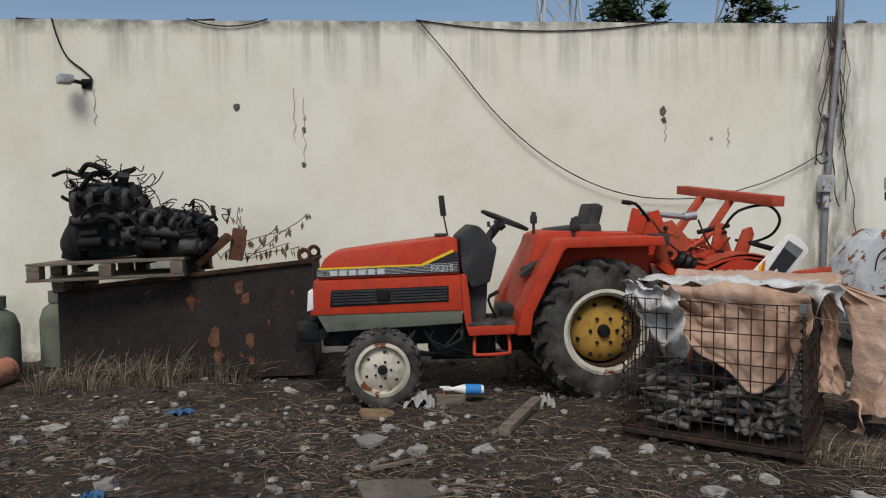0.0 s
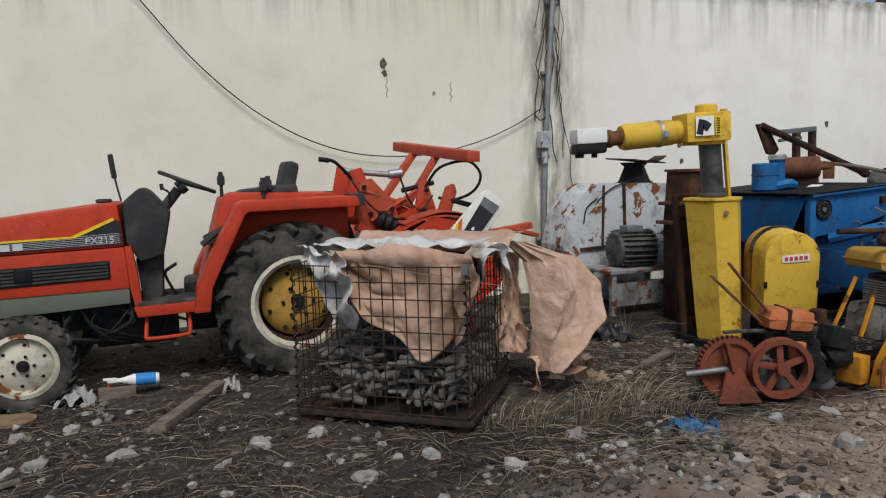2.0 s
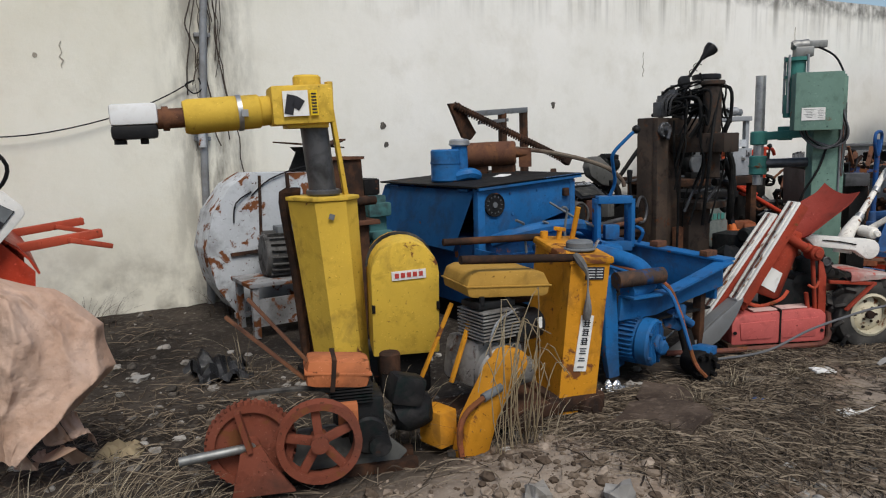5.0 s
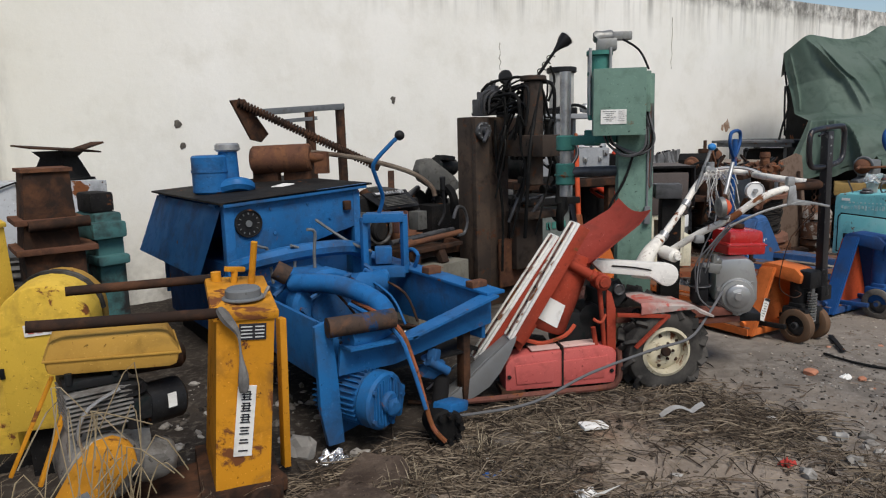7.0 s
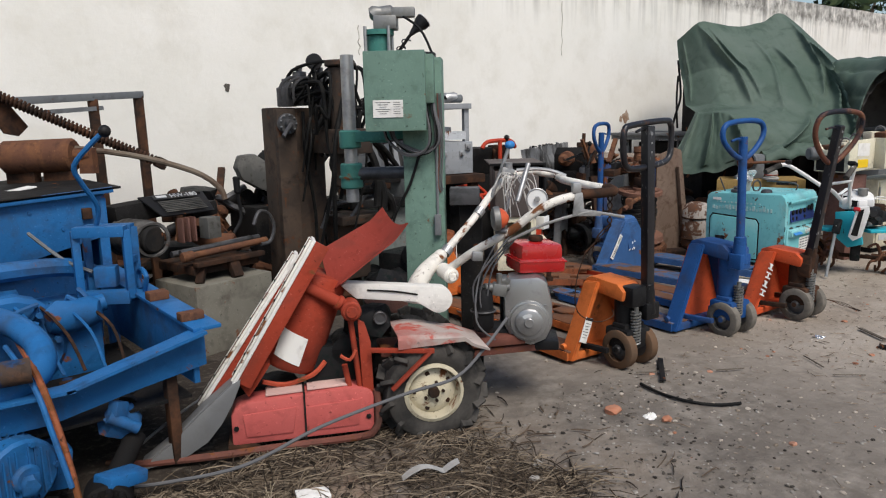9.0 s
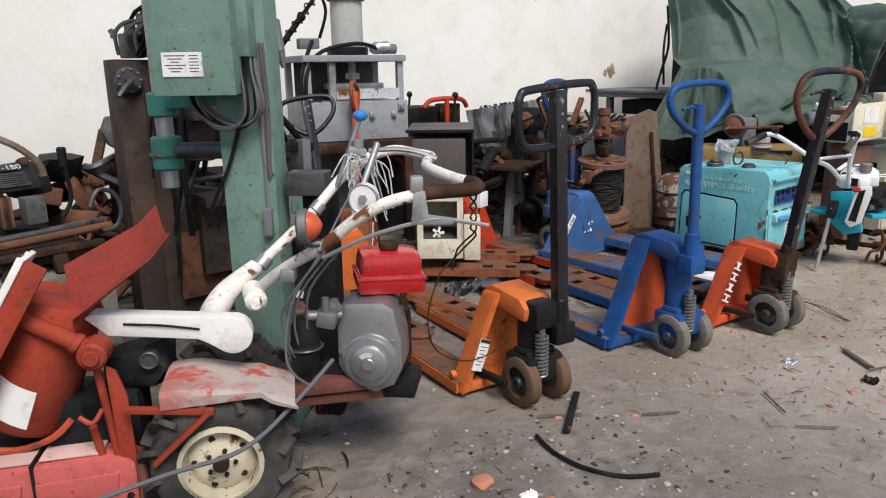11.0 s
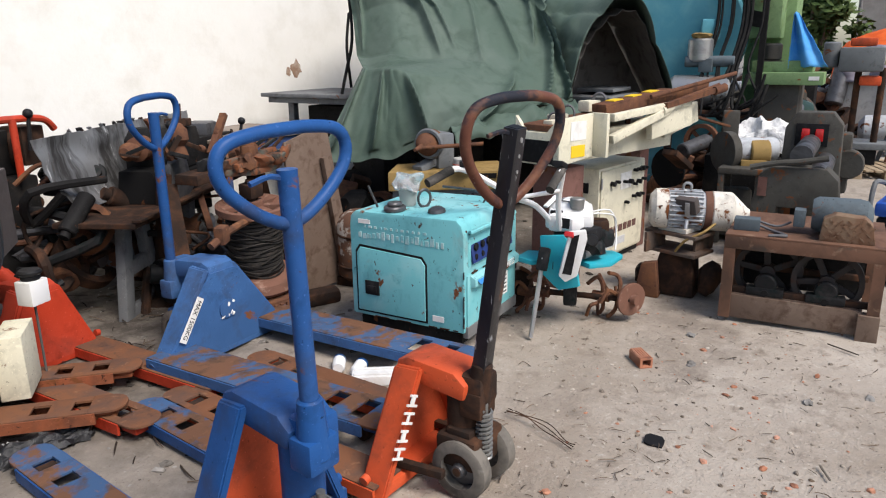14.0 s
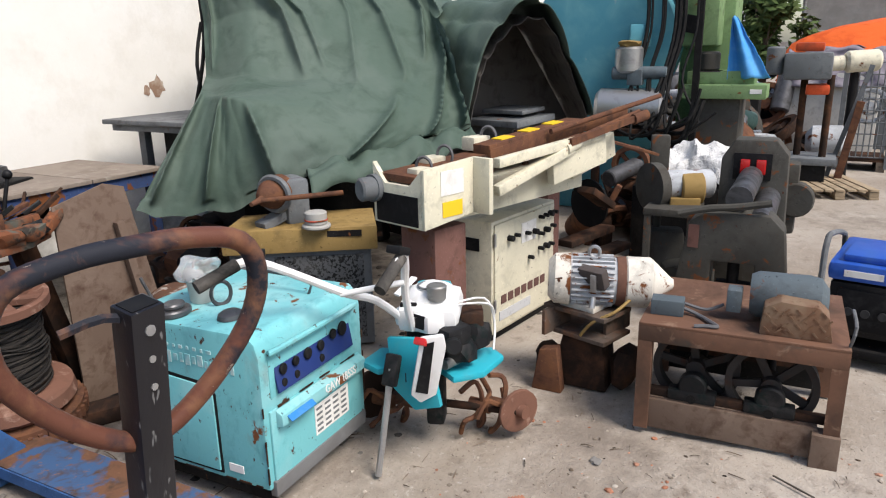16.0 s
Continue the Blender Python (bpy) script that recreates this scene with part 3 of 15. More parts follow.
# ---- perimeter wall ----
def wall_material():
    m = bpy.data.materials.new("cream_plaster")
    m.use_nodes = True
    nt = m.node_tree
    b = nt.nodes["Principled BSDF"]
    co = nt.nodes.new("ShaderNodeTexCoord")

    def nz(scale, stretch=(1, 1, 1), detail=8.0):
        mp = nt.nodes.new("ShaderNodeMapping")
        mp.inputs["Scale"].default_value = stretch
        nt.links.new(co.outputs["Object"], mp.inputs["Vector"])
        n = nt.nodes.new("ShaderNodeTexNoise")
        n.inputs["Scale"].default_value, n.inputs["Detail"].default_value, n.inputs["Roughness"].default_value = scale, detail, 0.65
        nt.links.new(mp.outputs["Vector"], n.inputs["Vector"])
        return n.outputs["Fac"]

    def ramp(fac, lo, hi, a=0.0, z=1.0):
        r = nt.nodes.new("ShaderNodeMapRange")
        r.inputs["From Min"].default_value, r.inputs["From Max"].default_value = lo, hi
        r.inputs["To Min"].default_value, r.inputs["To Max"].default_value = a, z
        nt.links.new(fac, r.inputs["Value"])
        return r.outputs["Result"]

    def mul(a, c, op="MULTIPLY"):
        x = nt.nodes.new("ShaderNodeMath")
        x.operation = op
        for s, v in ((0, a), (1, c)):
            if isinstance(v, float):
                x.inputs[s].default_value = v
            else:
                nt.links.new(v, x.inputs[s])
        return x.outputs[0]

    def mix(fac, a, c):
        x = nt.nodes.new("ShaderNodeMix")
        x.data_type = "RGBA"
        nt.links.new(fac, x.inputs[0])
        for s, v in ((6, a), (7, c)):
            if isinstance(v, tuple):
                x.inputs[s].default_value = (*v, 1)
            else:
                nt.links.new(v, x.inputs[s])
        return x.outputs[2]

    sep = nt.nodes.new("ShaderNodeSeparateXYZ")
    nt.links.new(co.outputs["Object"], sep.inputs[0])
    z, x = sep.outputs["Z"], sep.outputs["X"]
    base = mix(ramp(nz(0.7), 0.35, 0.65), (0.66, 0.63, 0.52), (0.74, 0.72, 0.63))
    base = mix(ramp(x, 4.2, 6.5), base, mix(ramp(nz(0.8), 0.35, 0.65), (0.76, 0.74, 0.68), (0.83, 0.81, 0.76)))
    base = mix(mul(ramp(nz(3.0), 0.5, 0.8), 0.35), base, (0.52, 0.48, 0.39))
    base = mix(ramp(nz(9.0), 0.70, 0.76), base, (0.50, 0.47, 0.41))
    top = ramp(z, 2.55, 3.22)
    streak = ramp(nz(2.6, (2.4, 1, 0.14)), 0.47, 0.70)
    base = mix(mul(mul(streak, top), 0.75), base, (0.11, 0.10, 0.085))
    edge = mul(ramp(z, 3.08, 3.22), ramp(nz(5.0), 0.35, 0.6))
    base = mix(mul(edge, 0.8), base, (0.085, 0.08, 0.07))
    low = mul(ramp(z, 0.75, 0.05), ramp(nz(3.0), 0.38, 0.62))
    base = mix(mul(low, 0.85), base, (0.22, 0.20, 0.165))
    near = mul(ramp(x, 4.05, 4.42), ramp(x, 5.0, 4.6))
    base = mix(mul(mul(near, ramp(nz(3.2, (2.0, 1, 0.5)), 0.42, 0.62)), 0.8), base, (0.14, 0.13, 0.11))
    nt.links.new(base, b.inputs["Base Color"])
    b.inputs["Roughness"].default_value = 0.9
    last = None
    for scale, st, d in ((2.2, 0.35, 0.02), (18.0, 0.3, 0.006), (160.0, 0.25, 0.0015)):
        bp = nt.nodes.new("ShaderNodeBump")
        bp.inputs["Strength"].default_value, bp.inputs["Distance"].default_value = st, d
        nt.links.new(nz(scale), bp.inputs["Height"])
        if last:
            nt.links.new(last, bp.inputs["Normal"])
        last = bp.outputs["Normal"]
    nt.links.new(last, b.inputs["Normal"])
    return m


M_WALL = wall_material()
WALL_Y = 6.78


def build_wall():
    s = Shape()
    xs = [-14 + i * 0.5 for i in range(0, 89)]
    top = [3.235 + 0.022 * max(0, x - 9) + 0.012 * noise.noise((x * 0.9, 0, 5)) for x in xs]
    s.prism([(-14, -0.4), (30, -0.4)] + [(x, t) for x, t in zip(xs[::-1], top[::-1])], "y", WALL_Y, WALL_Y + 0.24)
    ob = new("wall_north", to_mesh("wall_north", s, M_WALL))
    return tagged(ob, "tall cream plastered yard wall with black streaks below its top", "wall", kind="structure")


wall = build_wall()


# ---- things on and behind the wall ----
def wall_fixtures():
    steel = thing("conduit_pipe", pose(4.40, 6.72, 0), "grey galvanised conduit that climbs the wall", "pipe", worldly=True)
    part("pipe", Shape().tube([(4.38, 6.72, 0.02), (4.41, 6.72, 1.2), (4.47, 6.72, 2.2), (4.56, 6.73, 3.3), (4.58, 6.73, 4.3)], 0.032, 10, 4), M_GALV, steel)
    c = Shape()
    for z, x in ((0.6, 4.385), (1.45, 4.42), (2.3, 4.475), (3.0, 4.535)):
        c.box((x, 6.755, z), (0.13, 0.05, 0.035), bev=0.006)
    part("clamp", c, M_GALV, steel)
    part("junction_box", Shape().box((4.40, 6.69, 1.62), (0.13, 0.1, 0.17), (0, 3, 0), 0.012).cyl((4.40, 6.69, 1.5), (4.40, 6.69, 1.38), 0.03), M_GREYW, steel, "small weathered grey electric box")
    vine = Shape()
    rs = random.Random(5)
    for k in range(17):
        x, z = 4.48 + rs.uniform(-0.07, 0.1), 3.3
        pts = [(x, 6.74, z + (0.5 if k < 4 else 0))]
        side = rs.uniform(-0.1, 0.12)
        n = rs.randint(3, 12)
        for i in range(n):
            z -= rs.uniform(0.1, 0.24)
            x += rs.uniform(-0.05, 0.05) + side * 0.12 - 0.008
            pts.append((x, 6.745 - rs.uniform(0, 0.03), z))
        vine.tube(pts, rs.uniform(0.002, 0.0065), 5, 3)
    solo("dried_vine", vine, M_VINE, "dead leafless vine clinging round the conduit", "vine", at=(4.45, 6.74, 0.6))
    cab = Shape()
    cab.tube([(0.32, 6.74, 3.24), (0.65, 6.74, 2.85), (1.03, 6.74, 2.38), (1.42, 6.73, 2.01), (1.81, 6.72, 1.75), (2.21, 6.72, 1.58), (2.62, 6.72, 1.50), (3.14, 6.72, 1.50), (3.67, 6.73, 1.61), (4.09, 6.74, 1.77), (4.38, 6.74, 1.93)], 0.0055, 6, 4)
    cab.tube([(4.38, 6.72, 1.93), (4.30, 6.70, 1.89), (4.36, 6.7, 1.82), (4.43, 6.7, 1.86), (4.41, 6.71, 1.95)], 0.006, 6, 4)
    solo("sagging_cable", cab, M_CABLE, "black cable that sags across the wall", "cable", at=(0.32, 6.74, 3.24))
    for x0, x1, sag, y in ((-3.4, -1.6, 0.03, 6.8), (-1.85, -1.1, 0.07, 6.76), (0.3, 2.8, 0.1, 6.77), (2.4, 4.6, 0.02, 6.8)):
        c2 = Shape().tube([(x0 + (x1 - x0) * t, y, 3.245 - sag * 4 * t * (1 - t)) for t in (0, 0.2, 0.4, 0.6, 0.8, 1)], 0.006 if sag > 0.05 else 0.012, 5, 3)
        solo("wall_top_cable", c2, M_CABLE, "thin black cable lying along the wall top", "cable", "wall top cables", at=(x0, 6.8, 3.2))
    lamp = thing("wall_camera", pose(-2.80, 6.76, 2.6), "small old security camera on a wall bracket", "camera", worldly=True)
    part("housing", Shape().box((-2.90, 6.60, 2.65), (0.12, 0.16, 0.075), (0, 0, 35), 0.012), M_GREYW, lamp)
    part("bracket", Shape().box((-2.78, 6.77, 2.64), (0.09, 0.02, 0.09), bev=0.004).bar((-2.78, 6.77, 2.64), (-2.88, 6.63, 2.65), 0.03, 0.03), M_DSTEEL, lamp)
    part("cable", Shape().tube([(-3.07, 6.765, 3.24), (-3.02, 6.765, 3.05), (-2.94, 6.765, 2.88), (-2.80, 6.765, 2.76), (-2.73, 6.765, 2.68), (-2.78, 6.74, 2.64)], 0.008, 6, 4), M_CABLE, lamp)
    top = thing("wall_top_bell", pose(4.88, 6.9, 3.24), "small grey metal cap on the wall top", "fitting", worldly=True)
    part("cap", Shape().lathe((4.88, 6.9, 3.22), (4.88, 6.9, 3.30), ((0, 0.03), (0.4, 0.05), (0.7, 0.07), (1, 0.03))), M_GREY, top)
    # knocked-out plaster
    rs = random.Random(8)
    for x, z, r in ((-1.41, 2.42, 0.045), (2.75, 2.36, 0.05), (-0.80, 1.87, 0.028), (-0.79, 2.2, 0.03), (-0.78, 2.31, 0.022), (2.76, 2.27, 0.035), (6.15, 1.54, 0.04), (6.18, 1.36, 0.035), (8.34, 1.76, 0.04), (3.25, 2.09, 0.02), (4.6, 3.02, 0.06)):
        pts = [(x + a * rs.uniform(0.5, 1.1), z + b * rs.uniform(0.6, 1.2)) for a, b in rad(9, r)]
        ob = part("plaster_chip", Shape().prism(pts, "y", WALL_Y - 0.004, WALL_Y + 0.01), M_CHIP if r > 0.025 else M_CHIP2, wall)
    for x, z0, z1 in ((2.77, 2.3, 2.05), (-0.79, 2.5, 1.9), (-0.88, 2.6, 2.1), (3.42, 2.2, 2.0), (-2.72, 2.6, 2.25), (9.8, 2.4, 2.1), (13.0, 2.9, 2.2)):
        pts = [(x + 0.012 * math.sin(i * 2.3 + z0) + (0.008 if i % 2 else 0), z0 + (z1 - z0) * i / 7) for i in range(8)]
        w = 0.006
        s = Shape()
        for a, b in zip(pts, pts[1:]):
            s.bar((a[0], WALL_Y - 0.001, a[1]), (b[0], WALL_Y - 0.001, b[1]), w * rs.uniform(0.5, 2.2), 0.005)
        part("stain_streak", s, M_CHIP2, wall)


M_CHIP = mat("broken_plaster", (0.09, 0.08, 0.07), 0.95, 0.0, [(40, (0.2, 0.18, 0.15), 0.5, 0.7)], ((60, 0.6, 0.01),))
M_CHIP2 = mat("stained_plaster", (0.30, 0.27, 0.22), 0.95, 0.0, [(30, (0.45, 0.41, 0.34), 0.5, 0.7)])
wall_fixtures()


def pylon(x, y, h, w):
    p = thing("pylon", pose(x, y, 0), "pale grey steel lattice pylon far behind the wall", "pylon", group="pylons")
    legs = Shape()
    br = Shape()
    n = 7

    def c(i, k):
        f = i / n
        hw = w * (1 - 0.72 * f)
        return Vector(((-hw, -hw), (hw, -hw), (hw, hw), (-hw, hw))[k]).to_3d() + Vector((0, 0, h * f))
    for k in range(4):
        part("leg", Shape().bar(c(0, k), c(n, k), 0.16, 0.16), M_GALV2, p)
    for i in range(n):
        for k in range(4):
            j = (k + 1) % 4
            br.bar(c(i, k), c(i + 1, j), 0.09, 0.09).bar(c(i, j), c(i + 1, k), 0.09, 0.09).bar(c(i + 1, k), c(i + 1, j), 0.09, 0.09)
    part("bracing", br, M_GALV2, p)
    arms = Shape()
    for z in (0.8, 0.92):
        arms.bar((-w * 1.5, 0, h * z), (w * 1.5, 0, h * z), 0.15, 0.15)
    part("crossarm", arms, M_GALV2, p)


M_GALV2 = mat("pale_galvanised_steel", (0.42, 0.43, 0.44), 0.6, 0.3)
pylon(13.5, 55, 26, 2.6)
pylon(30.0, 58, 24, 3.4)


def tree(name, x, y, h, r, seed, leafmat, label, n=900, leaf=0.22, crown=0.55):
    t = thing(name, pose(x, y, 0), label, "tree", worldly=False)
    rs = random.Random(seed)
    tr = Shape()
    tr.tube([(0, 0, -0.2), (0.1 * r, 0, h * 0.3), (-0.05 * r, 0.1 * r, h * 0.6), (0, 0, h * 0.85)], lambda f: r * 0.09 * (1.15 - f), 8, 4)
    for i in range(8):
        a = i * 2.4
        z = h * rs.uniform(0.35, 0.7)
        tr.tube([(0, 0, z), (0.4 * r * math.cos(a), 0.4 * r * math.sin(a), z + h * 0.1), (0.75 * r * math.cos(a), 0.75 * r * math.sin(a), z + h * 0.17)], lambda f: r * 0.035 * (1.1 - f), 6, 3)
    part("trunk", tr, M_BARK, t)
    vs, fs = [], []
    clumps = [(rs.gauss(0, 0.42) * r, rs.gauss(0, 0.42) * r, h * (1 - crown / 2) + rs.uniform(-0.5, 0.5) * crown * h, rs.uniform(0.2, 0.42) * r) for _ in range(26)]
    for i in range(n):
        cx, cy, cz, cr = clumps[i % len(clumps)]
        p = Vector((cx + rs.gauss(0, 0.5) * cr, cy + rs.gauss(0, 0.5) * cr, cz + rs.gauss(0, 0.5) * cr))
        a = Vector((rs.gauss(0, 1), rs.gauss(0, 1), rs.gauss(0, 0.6))).normalized() * leaf * rs.uniform(0.6, 1.3)
        b = a.orthogonal().normalized() * leaf * 0.4
        k = len(vs)
        vs += [p - a, p + b, p + a, p - b]
        fs.append((k, k + 1, k + 2, k + 3))
    me = bpy.data.meshes.new("crown")
    me.from_pydata([tuple(v) for v in vs], [], fs)
    me.materials.append(leafmat)
    ob = new("crown", me)
    ob.parent = t
    return t


tree("tree", 12.2, 36, 13.2, 1.6, 3, M_DLEAF, "dark evergreen tree behind the wall", 3000, 0.25, 0.45)
tree("tree", 18.6, 36, 12.6, 1.5, 4, M_DLEAF, "dark evergreen tree behind the wall", 2400, 0.25, 0.4)


# ---- rusty steel bin with the pallet of engines ----
def steel_bin():
    b = thing("steel_bin", pose(-1.7, 6.2, 0.03), "long dark rust-stained steel bin, tilted on the ground", "bin", worldly=True)

    def q(x, top):
        f = (x + 2.80) / 2.16
        return (0.76 + 0.24 * f) if top else (-0.02 + 0.10 * f)

    def face(name, y0, y1, dy, mt=M_BIN):
        s = Shape()
        a, c = (-2.80, -0.62)
        v = [(a, y0, q(a, 0)), (c, y0 - dy, q(c, 0)), (c, y0 - dy, q(c, 1)), (a, y0, q(a, 1))]
        f = [s.bm.verts.new(p) for p in v]
        g = [s.bm.verts.new((p[0], p[1] + (y1 - y0), p[2])) for p in v]
        s.bm.faces.new(f)
        s.bm.faces.new(g[::-1])
        for i in range(4):
            j = (i + 1) % 4
            s.bm.faces.new((f[j], f[i], g[i], g[j]))
        bmesh.ops.recalc_face_normals(s.bm, faces=s.bm.faces)
        return part(name, s, mt, b)
    front = face("front_plate", 6.06, 6.08, 0.42)
    face("back_plate", 6.66, 6.68, 0.42)
    part("end_plate", Shape().bar((-0.63, 5.65, 0.56), (-0.63, 6.26, 0.56), 0.02, 0.9), M_BIN, b)
    part("end_plate", Shape().bar((-2.79, 6.07, 0.37), (-2.79, 6.67, 0.37), 0.02, 0.78), M_BIN, b)
    part("floor_plate", Shape().bar((-2.79, 6.37, 0.0), (-0.63, 5.95, 0.1), 0.6, 0.02), M_BIN, b)
    part("rim", Shape().bar((-2.82, 6.055, 0.775), (-0.60, 5.635, 1.015), 0.05, 0.035, 0.004), M_RUSTD, b)
    part("rim", Shape().bar((-0.62, 5.62, 1.012), (-0.62, 6.28, 1.012), 0.035, 0.03, 0.004), M_RUSTD, b)
    for x, y, z in ((-0.66, 6.18, 1.06), (-0.70, 5.80, 1.05), (-2.70, 6.2, 0.83)):
        part("lifting_eye", Shape().ring((x, y, z), (0.2, 1, 0), 0.045, 0.018, 16, 6).box((x, y, z - 0.045), (0.09, 0.03, 0.03)), M_RUSTD, b)
    # rust sores on the front
    rs = random.Random(2)
    for x, z, r in ((-1.22, 0.80, 0.05), (-1.17, 0.72, 0.04), (-1.43, 0.38, 0.07), (-1.14, 0.36, 0.055), (-1.42, 0.22, 0.05), (-1.14, 0.2, 0.03)):
        y = 6.06 - 0.42 * (x + 2.8) / 2.18
        s = Shape().prism([(x + a * rs.uniform(0.6, 1.2), z + c * rs.uniform(0.7, 1.5)) for a, c in rad(11, r)], "y", y - 0.004, y + 0.004)
        part("rust_patch", s, M_RUST, b)
    return b


steel_bin()


def pallet(m, label, mt=M_WOOD, w=1.25, d=0.85, h=0.15):
    p = thing("pallet", m, label, "pallet")
    for i in range(7):
        y = -d / 2 + d * (i + 0.5) / 7
        part("deck_board", Shape().box((0, y, h - 0.011), (w, d / 7 * 0.8, 0.022), (0, 0, rnd(-0.6, 0.6)), 0.003), mt, p)
    for y in (-d / 2 + 0.05, 0, d / 2 - 0.05):
        for x in (-w / 2 + 0.06, 0, w / 2 - 0.06):
            part("block", Shape().box((x, y, h / 2), (0.1, 0.1, h - 0.05), (0, 0, 0), 0.004), mt, p)
        part("runner", Shape().box((0, y, 0.012), (w, 0.1, 0.022), (0, 0, 0), 0.003), mt, p)
    return p


pallet(pose(-2.25, 6.12, 0.89, 0, -1.5, -2), "grey weathered wooden pallet lying on the steel bin")
pk = thing("packing_timber", pose(-2.72, 6.2, 0.8), "short dark timber blocks under the pallet", "timber", worldly=True)
for x, z in ((-2.7, 0.83), (-1.75, 0.91)):
    part("timber", Shape().box((x, 6.2, z), (0.1, 0.7, 0.09), (0, -5, 0), 0.006), M_WOOD, pk)


M_ENGALU = mat("sooty_aluminium", (0.075, 0.073, 0.07), 0.6, 0.4, [(7, (0.025, 0.024, 0.023), 0.42, 0.65), (18, (0.2, 0.195, 0.185), 0.6, 0.75), (30, (0.03, 0.02, 0.015), 0.6, 0.7)], ((60, 0.3, 0.004),))


def scrap_engine(m, size, seed, label, caster=M_CASTG):
    """A car engine pulled out of its bay: block, heads, manifolds, hoses, pulleys and torn wiring."""
    e = thing("car_engine", m, label, "engine", group="scrap engines on the pallet")
    rs = random.Random(seed)
    L, D, H = size
    part("block", Shape().box((0, 0, H * 0.34), (L * 0.62, D * 0.6, H * 0.5), (0, 4, 0), 0.03).box((0.02, 0, H * 0.12), (L * 0.5, D * 0.5, H * 0.22), (0, 0, 0), 0.04), caster, e)
    part("gearbox_housing", Shape().lathe((-L * 0.28, 0, H * 0.2), (-L * 0.5, 0, H * 0.18), ((0, D * 0.34), (0.35, D * 0.36), (0.7, D * 0.24), (1, D * 0.12)), 18).box((-L * 0.4, 0.02, H * 0.1), (L * 0.14, D * 0.5, H * 0.16), (0, 20, 0), 0.02), M_DSTEEL, e, "dark sooty gearbox housing")
    part("cylinder_head", Shape().box((L * 0.02, -D * 0.03, H * 0.64), (L * 0.64, D * 0.44, H * 0.14), (8, 3, 0), 0.02), M_ENGALU, e)
    part("head_cover", Shape().box((L * 0.0, -D * 0.08, H * 0.76), (L * 0.62, D * 0.36, H * 0.13), (8, 3, 0), 0.035).box((0, -D * 0.08, H * 0.84), (L * 0.5, D * 0.12, H * 0.05), (8, 3, 0), 0.012), M_PLASTIC, e)
    mf = Shape()
    for i in range(4):
        x = L * (-0.24 + 0.16 * i)
        mf.tube([(x, -D * 0.2, H * 0.66), (x, -D * 0.42, H * 0.74), (x - 0.01, -D * 0.48, H * 0.6), (x, -D * 0.36, H * 0.47)], 0.026, 8, 4)
    part("intake_manifold", mf.cyl((-L * 0.3, -D * 0.38, H * 0.45), (L * 0.32, -D * 0.38, H * 0.47), 0.042, bev=0.01), M_ENGALU, e, "dull aluminium intake manifold")
    ex = Shape()
    for i in range(3):
        x = L * (-0.15 + 0.17 * i)
        ex.tube([(x, D * 0.25, H * 0.62), (x, D * 0.4, H * 0.6), (L * 0.05, D * 0.45, H * 0.42)], 0.022, 8, 4)
    part("exhaust_manifold", ex, M_RUSTD, e)
    pu = Shape()
    for x, z, r in ((0.0, 0.5, 0.075), (0.12, 0.32, 0.055), (-0.12, 0.3, 0.06)):
        c = (L * 0.34, D * x, H * z)
        pu.lathe(c, (c[0] + 0.035, c[1], c[2]), ((0, r), (0.3, r * 0.88), (0.6, r * 0.88), (1, r)), 20)
    part("pulley", pu, M_ENGALU, e)
    part("alternator", Shape().cyl((L * 0.16, -D * 0.4, H * 0.25), (L * 0.36, -D * 0.4, H * 0.27), 0.065, bev=0.012).cyl((L * 0.36, -D * 0.4, H * 0.27), (L * 0.4, -D * 0.4, H * 0.27), 0.04), M_ENGALU, e)
    part("starter", Shape().cyl((-L * 0.25, -D * 0.42, H * 0.2), (-L * 0.02, -D * 0.43, H * 0.2), 0.042, bev=0.01).cyl((-L * 0.22, -D * 0.4, H * 0.3), (-L * 0.06, -D * 0.4, H * 0.3), 0.026), M_DSTEEL, e)
    for i in range(9):
        a = Vector((rs.uniform(-0.4, 0.4) * L, rs.uniform(-0.45, 0.2) * D, rs.uniform(0.35, 0.95) * H))
        pts = [a]
        for _ in range(4):
            a = a + Vector((rs.uniform(-0.16, 0.16), rs.uniform(-0.12, 0.1), rs.uniform(-0.12, 0.13)))
            a.z = max(0.06, min(H * 1.05, a.z))
            a.y = max(-D * 0.55, a.y)
            pts.append(a.copy())
        part("hose", Shape().tube(pts, rs.choice((0.011, 0.016, 0.022)), 7, 4), M_HOSE, e)
    w = Shape()
    for i in range(26):
        a = Vector((rs.uniform(-0.42, 0.42) * L, rs.uniform(-0.45, 0.2) * D, rs.uniform(0.5, 1.0) * H))
        pts = [a]
        for _ in range(4):
            a = a + Vector((rs.uniform(-0.1, 0.1), rs.uniform(-0.09, 0.06), rs.uniform(-0.1, 0.09)))
            pts.append(a.copy())
        w.tube(pts, 0.005, 5, 3)
    part("wiring", w, M_CABLE, e)
    bl = Shape()
    for i in range(26):
        c = (rs.uniform(-0.38, 0.38) * L, rs.uniform(-0.46, -0.2) * D, rs.uniform(0.15, 0.9) * H)
        s = rs.uniform(0.025, 0.06)
        if i % 2:
            bl.box(c, (s * 1.4, s, s), (rs.uniform(0, 60), rs.uniform(0, 60), rs.uniform(0, 60)), 0.006)
        else:
            bl.cyl(c, (c[0] + rs.uniform(-0.04, 0.04), c[1] - s, c[2] + rs.uniform(-0.02, 0.02)), s * 0.6, seg=10)
    part("fitting", bl, M_ENGALU if seed % 2 else M_CASTG, e)
    return e


